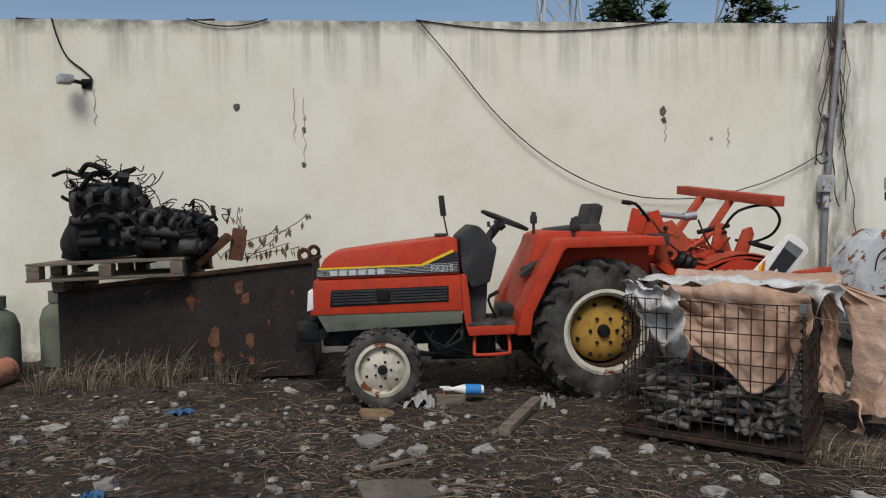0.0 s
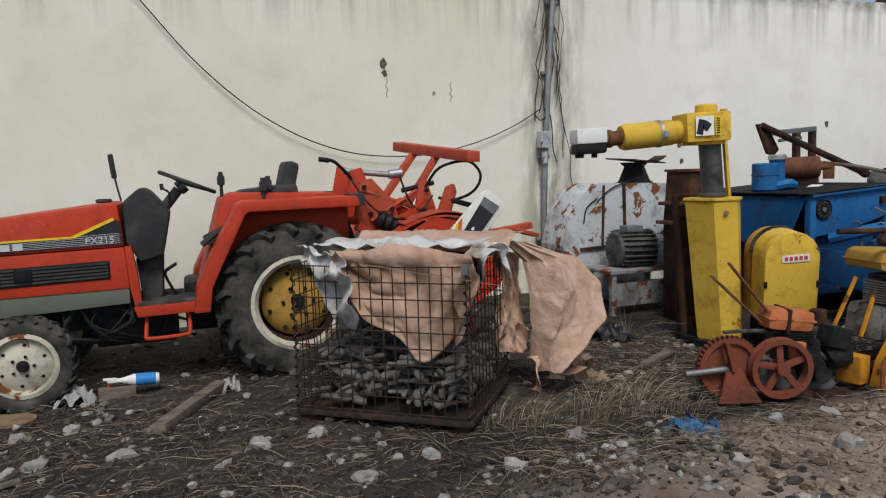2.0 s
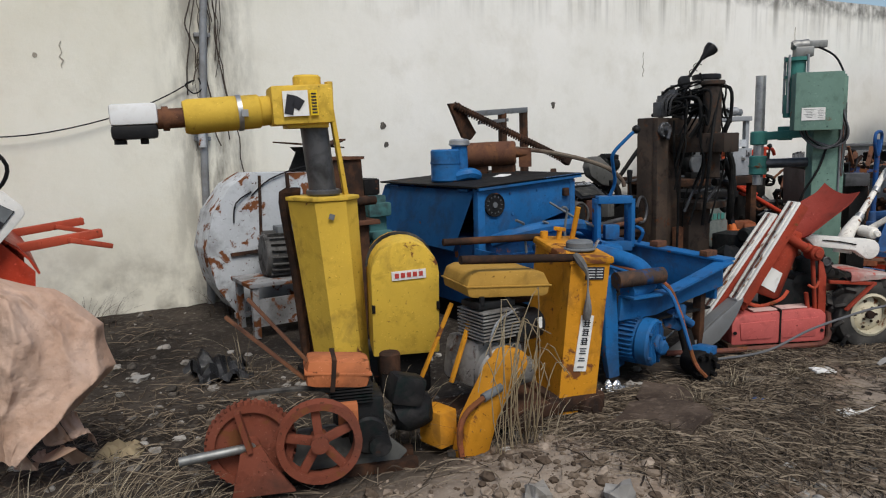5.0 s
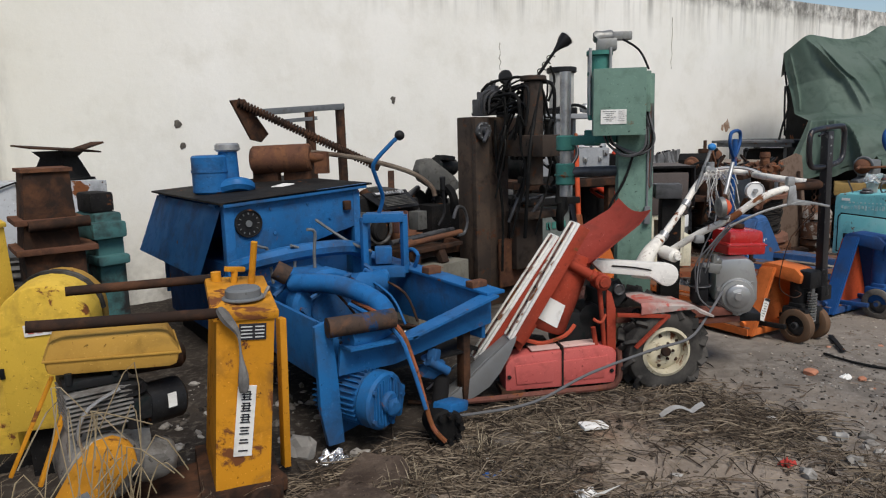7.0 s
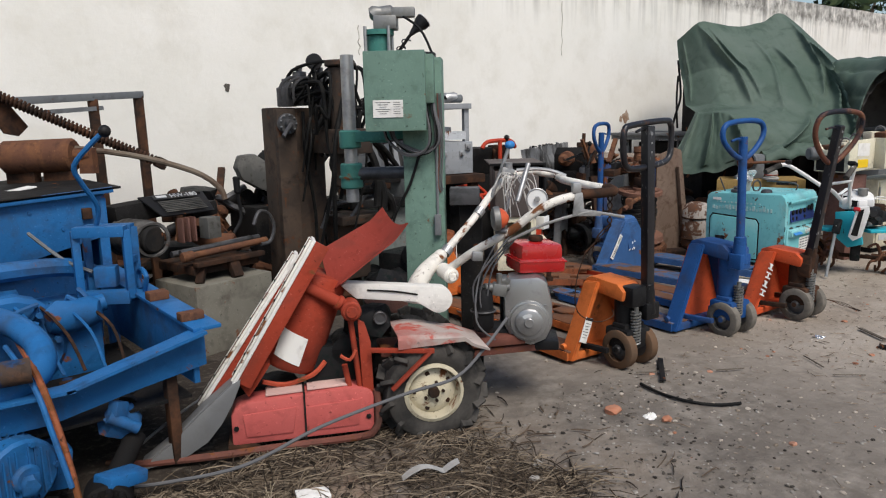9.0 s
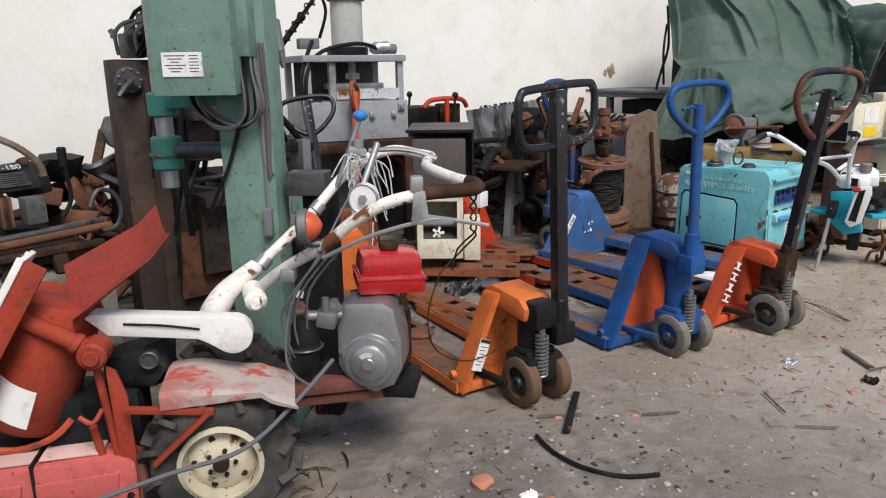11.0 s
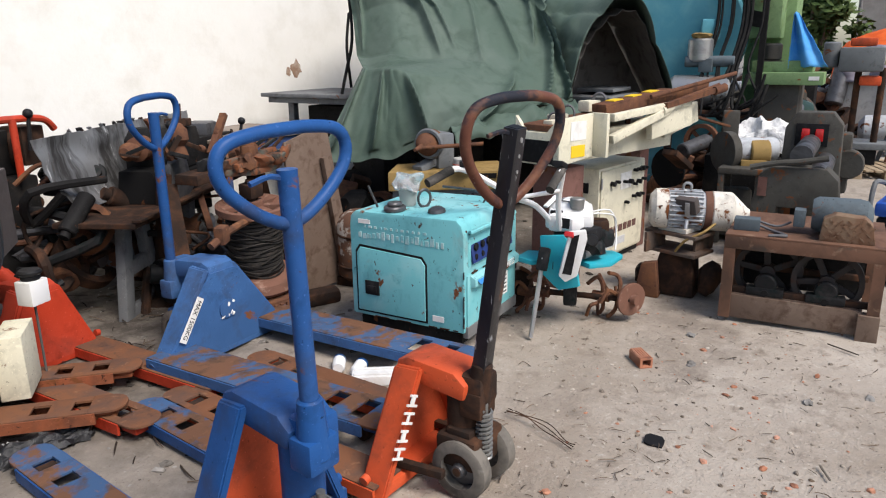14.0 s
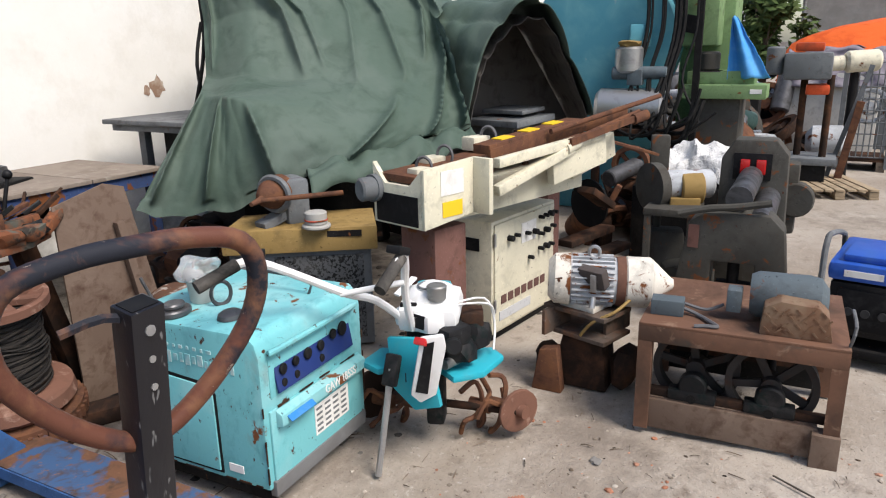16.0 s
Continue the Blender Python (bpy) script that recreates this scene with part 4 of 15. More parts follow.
scrap_engine(pose(-2.33, 6.14, 1.045, 0, -4, 4), (0.84, 0.62, 0.74), 11, "black oily car engine with torn hoses, on the pallet")
scrap_engine(pose(-1.78, 6.0, 1.05, 0, 6, -12), (0.80, 0.5, 0.46), 14, "greyish car engine lying low on the pallet")
rb = thing("rusty_bracket", pose(-1.45, 6.1, 1.0), "rusty angled steel bracket leaning on the pallet", "bracket", worldly=True)
part("plate", Shape().bar((-1.62, 5.95, 0.98), (-1.36, 6.05, 1.22), 0.2, 0.06, 0.006).box((-1.30, 6.1, 1.14), (0.12, 0.2, 0.27), (0, 10, 10), 0.006), M_RUST, rb)
part("rag", Shape().lump((-1.58, 5.83, 1.1), (0.07, 0.05, 0.03), 4, 0.6), M_MAROON, rb, "faded red rag")


def gas_bottles():
    for x, y, r, h, t in ((-3.32, 6.05, 0.19, 0.62, M_SKIRT), (-2.98, 6.45, 0.15, 0.62, M_SKIRT)):
        g = thing("gas_bottle", pose(x, y, 0.04), "dusty pale steel gas bottle by the wall", "gas bottle", group="gas bottles")
        part("body", Shape().lathe((0, 0, 0), (0, 0, h), ((0, r * 0.8), (0.06, r), (0.72, r), (0.88, r * 0.8), (0.97, r * 0.35), (1, r * 0.3)), 24), t, g)
        part("collar", revolve(Shape(), (0, 0, h + 0.03), (0, 0, 1), [(-0.05, r * 0.5), (0.05, r * 0.5), (0.05, r * 0.45), (-0.05, r * 0.45)], 20), t, g)
        part("valve", Shape().cyl((0, 0, h), (0, 0, h + 0.06), 0.02).cyl((-0.03, 0, h + 0.04), (0.03, 0, h + 0.04), 0.012), M_OCHRE, g)
    lo = thing("clay_pipe", pose(-3.3, 5.7, 0), "broken red clay pipe lying on the soil", "pipe", worldly=True)
    part("tube", revolve(Shape(), (-3.22, 5.75, 0.12), (0.3, 1, 0.1), [(-0.25, 0.11), (0.2, 0.11), (0.2, 0.085), (-0.25, 0.085)], 20), M_BRICK, lo)


gas_bottles()


def leafy_twigs():
    s, lf = Shape(), Shape()
    rs = random.Random(21)
    for k in range(9):
        x, z = -1.45 + rs.uniform(-0.1, 0.2), 1.0
        pts = [(x, 6.35, z)]
        dx, dz = rs.uniform(0.02, 0.13), rs.uniform(0.02, 0.075)
        if k < 3:
            dx, dz = rs.uniform(-0.04, 0.0), 0.09
        for i in range(6):
            x += dx + rs.uniform(-0.02, 0.03)
            z += dz - i * 0.004 + rs.uniform(-0.02, 0.02)
            pts.append((x, 6.35 - rs.uniform(0, 0.12), z))
        s.tube(pts, 0.0035, 5, 3)
        for p in pts[2:]:
            for _ in range(2):
                a = Vector(p) + Vector((rs.uniform(-0.03, 0.03), rs.uniform(-0.03, 0.03), 0))
                d = Vector((rs.uniform(-0.02, 0.02), rs.uniform(-0.03, 0.03), -rs.uniform(0.05, 0.1)))
                o = Vector((rs.uniform(-1, 1), rs.uniform(-1, 1), 0)).normalized() * 0.018
                v = [lf.bm.verts.new(q) for q in (a, a + d * 0.5 + o, a + d, a + d * 0.5 - o)]
                lf.bm.faces.new(v)
    t = thing("withered_weed", pose(-1.4, 6.35, 0.95), "withered weed with curled brown leaves behind the engines", "weed", worldly=True)
    part("stalks", s, M_VINE, t)
    part("leaves", lf, M_DRYLEAF, t)


leafy_twigs()


# ---- tractor ----
def tractor():
    t = thing("tractor", pose(0.75, 5.42, 0), "old red compact tractor with muddy tyres and a black dashboard", "tractor", worldly=True)
    YN, YF = 5.0, 5.62
    hood = part("hood", Shape().prism([(-0.52, 0.91), (-0.50, 1.0), (-0.46, 1.07), (-0.40, 1.105), (0.0, 1.155), (0.46, 1.205), (0.50, 1.19), (0.52, 0.93)], "y", YN, YF, 0.022), M_RED, t)
    panel = part("side_panel", Shape().prism([(-0.545, 0.905), (0.52, 0.925), (0.535, 0.665), (-0.575, 0.655)], "y", YN - 0.012, YF + 0.012, 0.012), M_RED, t)
    part("side_vent", Shape().prism([(-0.42, 0.835), (0.43, 0.85), (0.43, 0.735), (-0.43, 0.715)], "y", YN - 0.018, YN + 0.05, 0.004), M_GRILLE, panel, "black slotted side vent")
    for i in range(5):
        z = 0.738 + i * 0.021
        part("vent_slat", Shape().bar((-0.41, YN - 0.02, z), (0.42, YN - 0.02, z + 0.014), 0.006, 0.012), M_PLASTIC, panel)
    part("headlight", Shape().box((-0.045, YN - 0.022, 0.79), (0.1, 0.02, 0.085), (0, 1, 0), 0.008).cyl((-0.045, YN - 0.03, 0.79), (-0.045, YN - 0.036, 0.79), 0.03), M_GRILLE, panel)
    part("front_lamp", Shape().prism([(-0.585, 0.83), (-0.548, 0.84), (-0.548, 0.70), (-0.595, 0.685)], "y", YN - 0.018, YN + 0.16, 0.006), M_WPLASTIC, t, "frosted white front lamp cover")
    part("front_lamp", Shape().prism([(-0.585, 0.83), (-0.548, 0.84), (-0.548, 0.70), (-0.595, 0.685)], "y", YF - 0.16, YF + 0.018, 0.006), M_WPLASTIC, t, "frosted white front lamp cover")
    band = part("decal_band", Shape().prism([(-0.51, 0.985), (0.24, 1.0), (0.47, 1.10), (0.505, 1.09), (0.51, 0.945), (-0.535, 0.925)], "y", YN - 0.003, YN + 0.003), M_INK, hood, "black striped decal band")
    part("decal_stripe", Shape().bar((-0.51, YN - 0.005, 0.99), (0.24, YN - 0.005, 1.005), 0.004, 0.012).bar((0.24, YN - 0.005, 1.005), (0.47, YN - 0.005, 1.105), 0.004, 0.02), M_YLABEL, hood, "yellow decal stripe")
    st = Shape()
    for i in range(6):
        st.bar((-0.52 + 0.0 * i, YN - 0.005, 0.936 + i * 0.008), (0.5, YN - 0.005, 0.956 + i * 0.012), 0.003, 0.0025)
    part("decal_lines", st, M_SILVERPRINT, hood)
    b = Shape()
    for i in range(6):
        b.box((-0.40 + i * 0.068, YN - 0.006, 0.957 + i * 0.0012), (0.052, 0.003, 0.038))
    part("brand_bar", b, M_SILVERPRINT, hood, "silver bars of the maker's mark")
    lettering("model_lettering", "FX215", 0.062, Matrix.Translation((0.385, YN - 0.0075, 0.977)) @ pose(0, 0, 0, 90, 0, 0) @ pose(0, 0, 0, 0, 0, 0.8), M_SILVERPRINT, hood)
    part("skirt_panel", Shape().prism([(-0.53, 0.66), (0.53, 0.675), (0.53, 0.57), (-0.46, 0.53)], "y", YN - 0.004, YF, 0.008), M_SKIRT, t)
    ch = Shape().box((0.0, 5.31, 0.48), (1.0, 0.36, 0.16), bev=0.02).box((0.55, 5.35, 0.42), (0.5, 0.4, 0.3), bev=0.03).box((1.3, 5.42, 0.48), (0.9, 0.42, 0.34), bev=0.04).box((-0.6, 5.31, 0.53), (0.16, 0.5, 0.14), bev=0.015)
    ch.box((-0.06, 5.4, 0.34), (0.14, 0.9, 0.1), bev=0.02).cyl((1.56, 5.05, 0.5), (1.56, 5.8, 0.5), 0.09).cyl((-0.06, 4.9, 0.28), (-0.06, 5.92, 0.28), 0.045)
    part("chassis", ch, M_CASTG, t, "greasy black engine and gearbox casing")
    pp = Shape()
    rs = random.Random(7)
    for i in range(9):
        x = rs.uniform(0.1, 0.9)
        pp.tube([(x, 5.06, 0.55), (x + rs.uniform(-0.1, 0.15), 5.03, 0.45), (x + rs.uniform(-0.15, 0.3), 5.05, 0.36), (x + 0.3, 5.15, 0.3)], rs.uniform(0.006, 0.018), 6, 3)
    part("pipework", pp, M_CASTG, t)
    fb = Shape()
    for i in range(5):
        fb.box((-0.64, 5.31, 0.40 + i * 0.03), (0.06, 0.34, 0.02), bev=0.004)
    part("front_weight", fb, M_CASTG, t)
    part("bumper_bracket", Shape().bar((-0.45, 5.1, 0.53), (-0.7, 5.1, 0.40), 0.05, 0.08, 0.008).bar((-0.45, 5.5, 0.53), (-0.7, 5.5, 0.40), 0.05, 0.08, 0.008), M_BLACK, t)
    cowl = part("dashboard", Shape().prism([(0.52, 1.2), (0.63, 1.295), (0.68, 1.27), (0.80, 1.12), (0.745, 0.86), (0.60, 0.82), (0.53, 0.95)], "y", YN + 0.02, YF - 0.02, 0.03), M_PLASTIC, t)
    part("dash_post", Shape().prism([(0.57, 0.84), (0.74, 0.88), (0.72, 0.56), (0.60, 0.54)], "y", YN + 0.12, YF - 0.12, 0.02), M_PLASTIC, t)
    part("front_pillar", Shape().prism([(0.52, 0.93), (0.56, 0.93), (0.58, 0.80), (0.60, 0.55), (0.56, 0.52), (0.535, 0.66)], "y", YN - 0.02, YN + 0.05, 0.008), M_RED, t)
    part("footplate", Shape().box((0.75, 5.2, 0.56), (0.36, 0.5, 0.03), bev=0.006), M_RUBBER, t, "black ribbed foot mat")
    part("footplate_edge", Shape().prism([(0.55, 0.55), (0.93, 0.555), (0.93, 0.49), (0.57, 0.485)], "y", 4.93, 4.97, 0.006), M_RED, t)
    part("step", Shape().tube([(0.62, 5.0, 0.48), (0.61, 4.95, 0.37), (0.63, 4.93, 0.345), (0.84, 4.93, 0.35), (0.87, 4.95, 0.37), (0.87, 5.0, 0.48)], 0.013, 8, 4), M_RED, t, "bent red step bar")
    part("steering_column", Shape().cyl((0.74, 5.42, 1.12), (0.86, 5.42, 1.27), 0.035).cyl((0.86, 5.42, 1.27), (0.90, 5.42, 1.30), 0.05), M_PLASTIC, t)
    w = Shape().ring((0.92, 5.42, 1.315), (0.42, 0, 1), 0.19, 0.014, 32, 8)
    q = Vector((0.42, 0, 1)).to_track_quat("Z", "Y").to_matrix()
    for a in (0.3, 2.4, 4.5):
        p = Vector((0.92, 5.42, 1.315)) + q @ Vector((0.185 * math.cos(a), 0.185 * math.sin(a), 0))
        w.tube([(0.91, 5.42, 1.30), p], 0.011, 6, smooth=False)
    part("steering_wheel", w, M_PLASTIC, t)
    part("stalk", Shape().tube([(0.80, 5.3, 1.18), (0.80, 5.22, 1.25), (0.76, 5.18, 1.28)], 0.007, 6, 3).cyl((0.76, 5.18, 1.27), (0.755, 5.178, 1.31), 0.012), M_PLASTIC, t)
    part("mirror", Shape().tube([(0.48, 5.60, 1.2), (0.455, 5.61, 1.33), (0.445, 5.605, 1.42)], 0.007, 6, 3).box((0.44, 5.605, 1.44), (0.022, 0.1, 0.17), (0, -6, 15), 0.01), M_PLASTIC, t, "narrow black wing mirror on a stalk")
    part("fuel_cap", Shape().cyl((0.40, 5.28, 1.20), (0.40, 5.28, 1.225), 0.05, bev=0.008), M_PLASTIC, t)
    # fenders
    arch = [(0.90, 0.50), (0.93, 0.66), (1.19, 1.165), (1.23, 1.185), (1.97, 1.19), (1.99, 1.12), (1.27, 1.115), (1.245, 1.10), (1.02, 0.65), (1.0, 0.50)]
    for y0, y1, nm in ((4.80, 5.10, "near"), (5.74, 6.04, "far")):
        f = part("fender", Shape().prism(arch, "y", y0, y1, 0.012), M_RED, t)
        yi = y1 - 0.02 if nm == "near" else y0 + 0.02
        part("fender_panel", Shape().prism([(0.98, 0.50), (1.0, 0.64), (1.25, 1.13), (1.96, 1.13), (1.96, 0.8), (1.8, 0.7), (1.3, 0.55)], "y", yi - 0.012, yi + 0.012), M_RED, f)
        part("tail_lamp", Shape().box((1.985, (y0 + y1) / 2, 1.16), (0.1, 0.2, 0.085), bev=0.01), M_PLASTIC, f)
    part("seat_deck", Shape().prism([(0.95, 0.62), (1.12, 1.20), (1.22, 1.235), (1.9, 1.21), (1.9, 0.8), (1.0, 0.55)], "y", 5.14, 5.72, 0.03), M_RED, t)
    part("seat", Shape().box((1.45, 5.43, 1.22), (0.4, 0.42, 0.09), (0, -6, 0), 0.03).box((1.60, 5.43, 1.315), (0.1, 0.38, 0.25), (0, 14, 0), 0.04), M_PLASTIC, t, "worn black seat")
    for x, y, z0, z1 in ((1.14, 5.36, 1.2, 1.36), (1.44, 5.2, 1.18, 1.32), (1.40, 5.14, 1.18, 1.31)):
        part("lever", Shape().cyl((x, y, z0), (x, y, z1 - 0.06), 0.012).box((x, y, z1 - 0.04), (0.05, 0.05, 0.07), bev=0.012).box((x, y, z1), (0.03, 0.05, 0.04), bev=0.006), M_PLASTIC, t)
    part("hydraulic_lines", Shape().tube([(0.98, 5.12, 0.9), (1.15, 5.1, 1.02), (1.3, 5.1, 1.0)], 0.02, 7, 4).box((1.1, 5.13, 0.97), (0.22, 0.05, 0.07), (0, -25, 0), 0.01), M_PLASTIC, t)
    part("pedal", Shape().tube([(0.8, 5.14, 0.58), (0.74, 5.12, 0.72), (0.77, 5.1, 0.76)], 0.01, 6, 3).box((0.78, 5.1, 0.77), (0.08, 0.09, 0.015), (0, -30, 0), 0.004), M_BLACK, t)
    # wheels
    for y in (4.95, 5.89):
        sg = -1 if y < 5.4 else 1
        wh = part("rear_wheel", tyre((1.56, y, 0.50), (0, 1, 0), 0.495, 0.30, 0.25, 19, 0.035), M_RUBBER, t, "muddy lugged rear tyre")
        f = y + sg * 0.11
        part("rim", revolve(Shape(), (1.56, y, 0.50), (0, 1, 0), [(-0.11, 0.315), (-0.115, 0.29), (-0.09, 0.265), (0.09, 0.265), (0.115, 0.29), (0.11, 0.315), (0.08, 0.285), (-0.08, 0.285)], 40), M_RIMW, wh)
        part("wheel_disc", Shape().lathe((1.56, y - sg * 0.03, 0.5), (1.56, y + sg * 0.035, 0.5), ((0, 0.240), (0.2, 0.232), (0.55, 0.19), (0.9, 0.15), (1, 0.1)), 36), M_OCHRE, wh, "rusty ochre wheel disc")
        part("rim_barrel", revolve(Shape(), (1.56, y, 0.50), (0, 1, 0), [(-0.085, 0.263), (0.085, 0.263), (0.085, 0.258), (-0.085, 0.258)], 40), M_RUSTD, wh, "dark rusty inside of the rim")
        h = Shape().cyl((1.56, y + sg * 0.02, 0.5), (1.56, y + sg * 0.075, 0.5), 0.05, 0.042, 18, 0.006)
        bolts(h, (1.56, y + sg * 0.03, 0.5), (0, sg, 0), 6, 0.10, 0.013, 0.022)
        bolts(h, (1.56, y - sg * 0.004, 0.5), (0, sg, 0), 8, 0.195, 0.015, 0.02, 0.3)
        part("hub", h, M_BLACK, wh)
    for y in (4.885, 5.955):
        sg = -1 if y < 5.4 else 1
        wh = part("front_wheel", tyre((-0.06, y, 0.28), (0, 1, 0), 0.278, 0.185, 0.15, 22, 0.012), M_RUBBER, t, "worn front tyre")
        part("rim", revolve(Shape(), (-0.06, y, 0.28), (0, 1, 0), [(-0.07, 0.195), (-0.075, 0.17), (-0.04, 0.155), (0.04, 0.155), (0.075, 0.17), (0.07, 0.195), (0.04, 0.175), (-0.04, 0.175)], 36), M_RIMW, wh)
        part("wheel_disc", Shape().lathe((-0.06, y + sg * 0.02, 0.28), (-0.06, y + sg * 0.06, 0.28), ((0, 0.16), (0.3, 0.15), (0.6, 0.11), (1, 0.085)), 32), M_RIMW, wh)
        h = Shape().cyl((-0.06, y + sg * 0.055, 0.28), (-0.06, y + sg * 0.1, 0.28), 0.036, 0.026, 16, 0.006)
        bolts(h, (-0.06, y + sg * 0.058, 0.28), (0, sg, 0), 5, 0.06, 0.009, 0.014)
        bolts(h, (-0.06, y + sg * 0.035, 0.28), (0, sg, 0), 6, 0.122, 0.011, 0.008, 0.4)
        part("hub", h, M_BLACK, wh)
    lk = Shape().bar((1.85, 5.2, 0.55), (2.35, 5.1, 0.45), 0.05, 0.03, 0.005).bar((1.85, 5.64, 0.55), (2.35, 5.72, 0.45), 0.05, 0.03, 0.005).bar((1.9, 5.42, 1.0), (2.3, 5.42, 1.05), 0.045, 0.045, 0.008)
    part("hitch_arm", lk.bar((1.95, 5.15, 1.05), (2.1, 5.12, 0.52), 0.04, 0.04, 0.006), M_BLACK, t)


tractor()


def rotary_tiller():
    t = thing("rotary_tiller", pose(2.55, 5.4, 0), "red rotary tiller raised behind the tractor, with a white side plate", "tiller", worldly=True)
    # bent cover over the tines
    def cover(u, v):
        a = radians(200 - 185 * u)
        x = 2.56 + 0.50 * math.cos(a)
        z = 0.58 + 0.42 * math.sin(a) + 0.05 * u
        return (x, 4.80 + 1.3 * v, z)
    part("cover", Shape().sheet(cover, 16, 6, 0.012), M_RED, t)
    part("end_plate", Shape().prism([(2.1, 0.5), (2.2, 0.85), (2.5, 1.02), (2.85, 0.95), (3.02, 0.75), (3.0, 0.5), (2.55, 0.25)], "y", 4.80, 4.815, 0.0), M_RED, t)
    part("end_plate", Shape().prism([(2.1, 0.5), (2.2, 0.85), (2.5, 1.02), (2.85, 0.95), (3.02, 0.75), (3.0, 0.5), (2.55, 0.25)], "y", 6.09, 6.105, 0.0), M_RED, t)
    wp = part("side_plate", Shape().prism([(2.46, 0.80), (2.82, 1.17), (2.87, 1.195), (2.92, 1.175), (2.99, 1.10), (3.0, 1.06), (2.97, 1.02), (2.76, 0.79)], "y", 4.705, 4.725, 0.006), M_WHITE, t, "white plate with dark and orange stripes")
    part("stripe", Shape().prism([(2.67, 0.90), (2.845, 1.145), (2.955, 1.075), (2.76, 0.84)], "y", 4.698, 4.704), M_INK, wp)
    part("stripe", Shape().prism([(2.62, 0.845), (2.65, 0.985), (2.675, 1.01), (2.655, 0.835)], "y", 4.697, 4.7035), M_ORANGE, wp)
    part("stripe", Shape().prism([(2.60, 0.835), (2.628, 0.965), (2.65, 0.985), (2.622, 0.845)], "y", 4.697, 4.7035), M_YLABEL, wp)
    part("stripe", Shape().prism([(2.81, 1.095), (2.845, 1.14), (2.95, 1.075), (2.905, 1.02)], "y", 4.695, 4.6975), M_GREY, wp)
    b = Shape()
    for i, (x, z) in enumerate(((2.70, 0.865), (2.725, 0.90), (2.75, 0.93))):
        b.box((x, 4.695, z), (0.025, 0.003, 0.018), (0, -45, 0))
    part("brand_bar", b, M_LABEL, wp, "white bars of the maker's mark")
    part("crossbar", Shape().bar((2.67, 6.14, 1.56), (2.79, 4.74, 1.425), 0.10, 0.075, 0.006), M_RED2, t, "long red cross beam")
    part("upright", Shape().bar((2.70, 5.75, 1.51), (2.36, 5.7, 1.08), 0.065, 0.05, 0.006), M_RED2, t)
    part("upright", Shape().bar((2.74, 5.32, 1.47), (2.48, 5.35, 1.08), 0.065, 0.05, 0.006), M_RED2, t)
    part("mast", Shape().prism([(2.05, 1.36), (2.13, 1.38), (2.2, 1.2), (2.6, 1.0), (2.6, 0.9), (2.1, 0.95), (1.98, 1.05)], "y", 5.30, 5.34, 0.006), M_RED, t)
    part("mast", Shape().prism([(2.0, 1.40), (2.08, 1.38), (2.16, 1.2), (2.5, 1.05), (2.5, 0.92), (2.05, 0.95), (1.92, 1.05)], "y", 5.52, 5.56, 0.006), M_RED, t)
    part("lower_arm", Shape().bar((2.0, 4.98, 0.98), (2.35, 5.0, 0.72), 0.07, 0.06, 0.008).bar((1.98, 5.2, 1.0), (2.45, 5.3, 1.12), 0.06, 0.06, 0.008).bar((2.36, 5.05, 1.0), (2.55, 5.1, 1.12), 0.05, 0.04), M_RED, t)
    part("gearcase", Shape().box((2.36, 5.42, 0.92), (0.25, 0.26, 0.2), (0, 20, 0), 0.03).cyl((2.1, 5.42, 1.02), (2.3, 5.42, 0.96), 0.06), M_RED2, t)
    part("clevis", Shape().prism([(2.62, 1.02), (2.7, 1.22), (2.76, 1.24), (2.78, 1.18), (2.72, 1.0)], "y", 5.05, 5.09, 0.006), M_RED2, t)
    for y in (5.0, 5.9):
        part("gauge_arm", Shape().bar((2.9, y, 0.85), (3.38, y + 0.05, 0.90), 0.06, 0.05, 0.01).bar((3.2, y, 0.88), (3.42, y + 0.05, 0.82), 0.09, 0.03, 0.008), M_RED2, t)
    part("adjuster_handle", Shape().tube([(1.83, 5.2, 1.44), (1.9, 5.2, 1.43), (1.97, 5.25, 1.38), (2.05, 5.3, 1.3)], 0.012, 6, 3).cyl((1.8, 5.2, 1.445), (1.87, 5.2, 1.435), 0.018), M_BLACK, t)
    part("adjuster_screw", Shape().cyl((2.0, 5.35, 1.36), (2.35, 5.35, 1.32), 0.022).cyl((2.35, 5.35, 1.32), (2.45, 5.35, 1.33), 0.035), M_STEEL, t)
    part("spring", Shape().cyl((2.4, 5.2, 1.2), (2.65, 5.2, 1.25), 0.018), M_BLACK, t)
    part("hose", Shape().tube([(2.55, 5.1, 1.22), (2.65, 5.05, 1.36), (2.85, 5.0, 1.4), (2.95, 5.0, 1.3), (2.9, 5.02, 1.18), (2.75, 5.05, 1.12), (2.65, 5.1, 1.14)], 0.011, 7, 4), M_HOSE, t)
    part("hose", Shape().tube([(2.72, 5.0, 1.12), (2.85, 4.98, 1.08), (2.98, 5.0, 1.05)], 0.02, 7, 4), M_HOSE, t)
    part("warning_label", Shape().box((2.78, 4.92, 0.985), (0.1, 0.1, 0.004), (0, 18, 0)), M_GREY, t)
    tn = Shape()
    for i in range(11):
        y = 4.9 + i * 0.11
        for k in range(2):
            a = i * 0.9 + k * math.pi
            tn.tube([(2.56, y, 0.55), (2.56 + 0.2 * math.cos(a), y, 0.55 + 0.2 * math.sin(a)), (2.56 + 0.26 * math.cos(a + 0.3), y + 0.05, 0.55 + 0.26 * math.sin(a + 0.3))], 0.012, 5, 2)
    part("tine_shaft", tn.cyl((2.56, 4.82, 0.55), (2.56, 6.08, 0.55), 0.04), M_RUSTD, t)
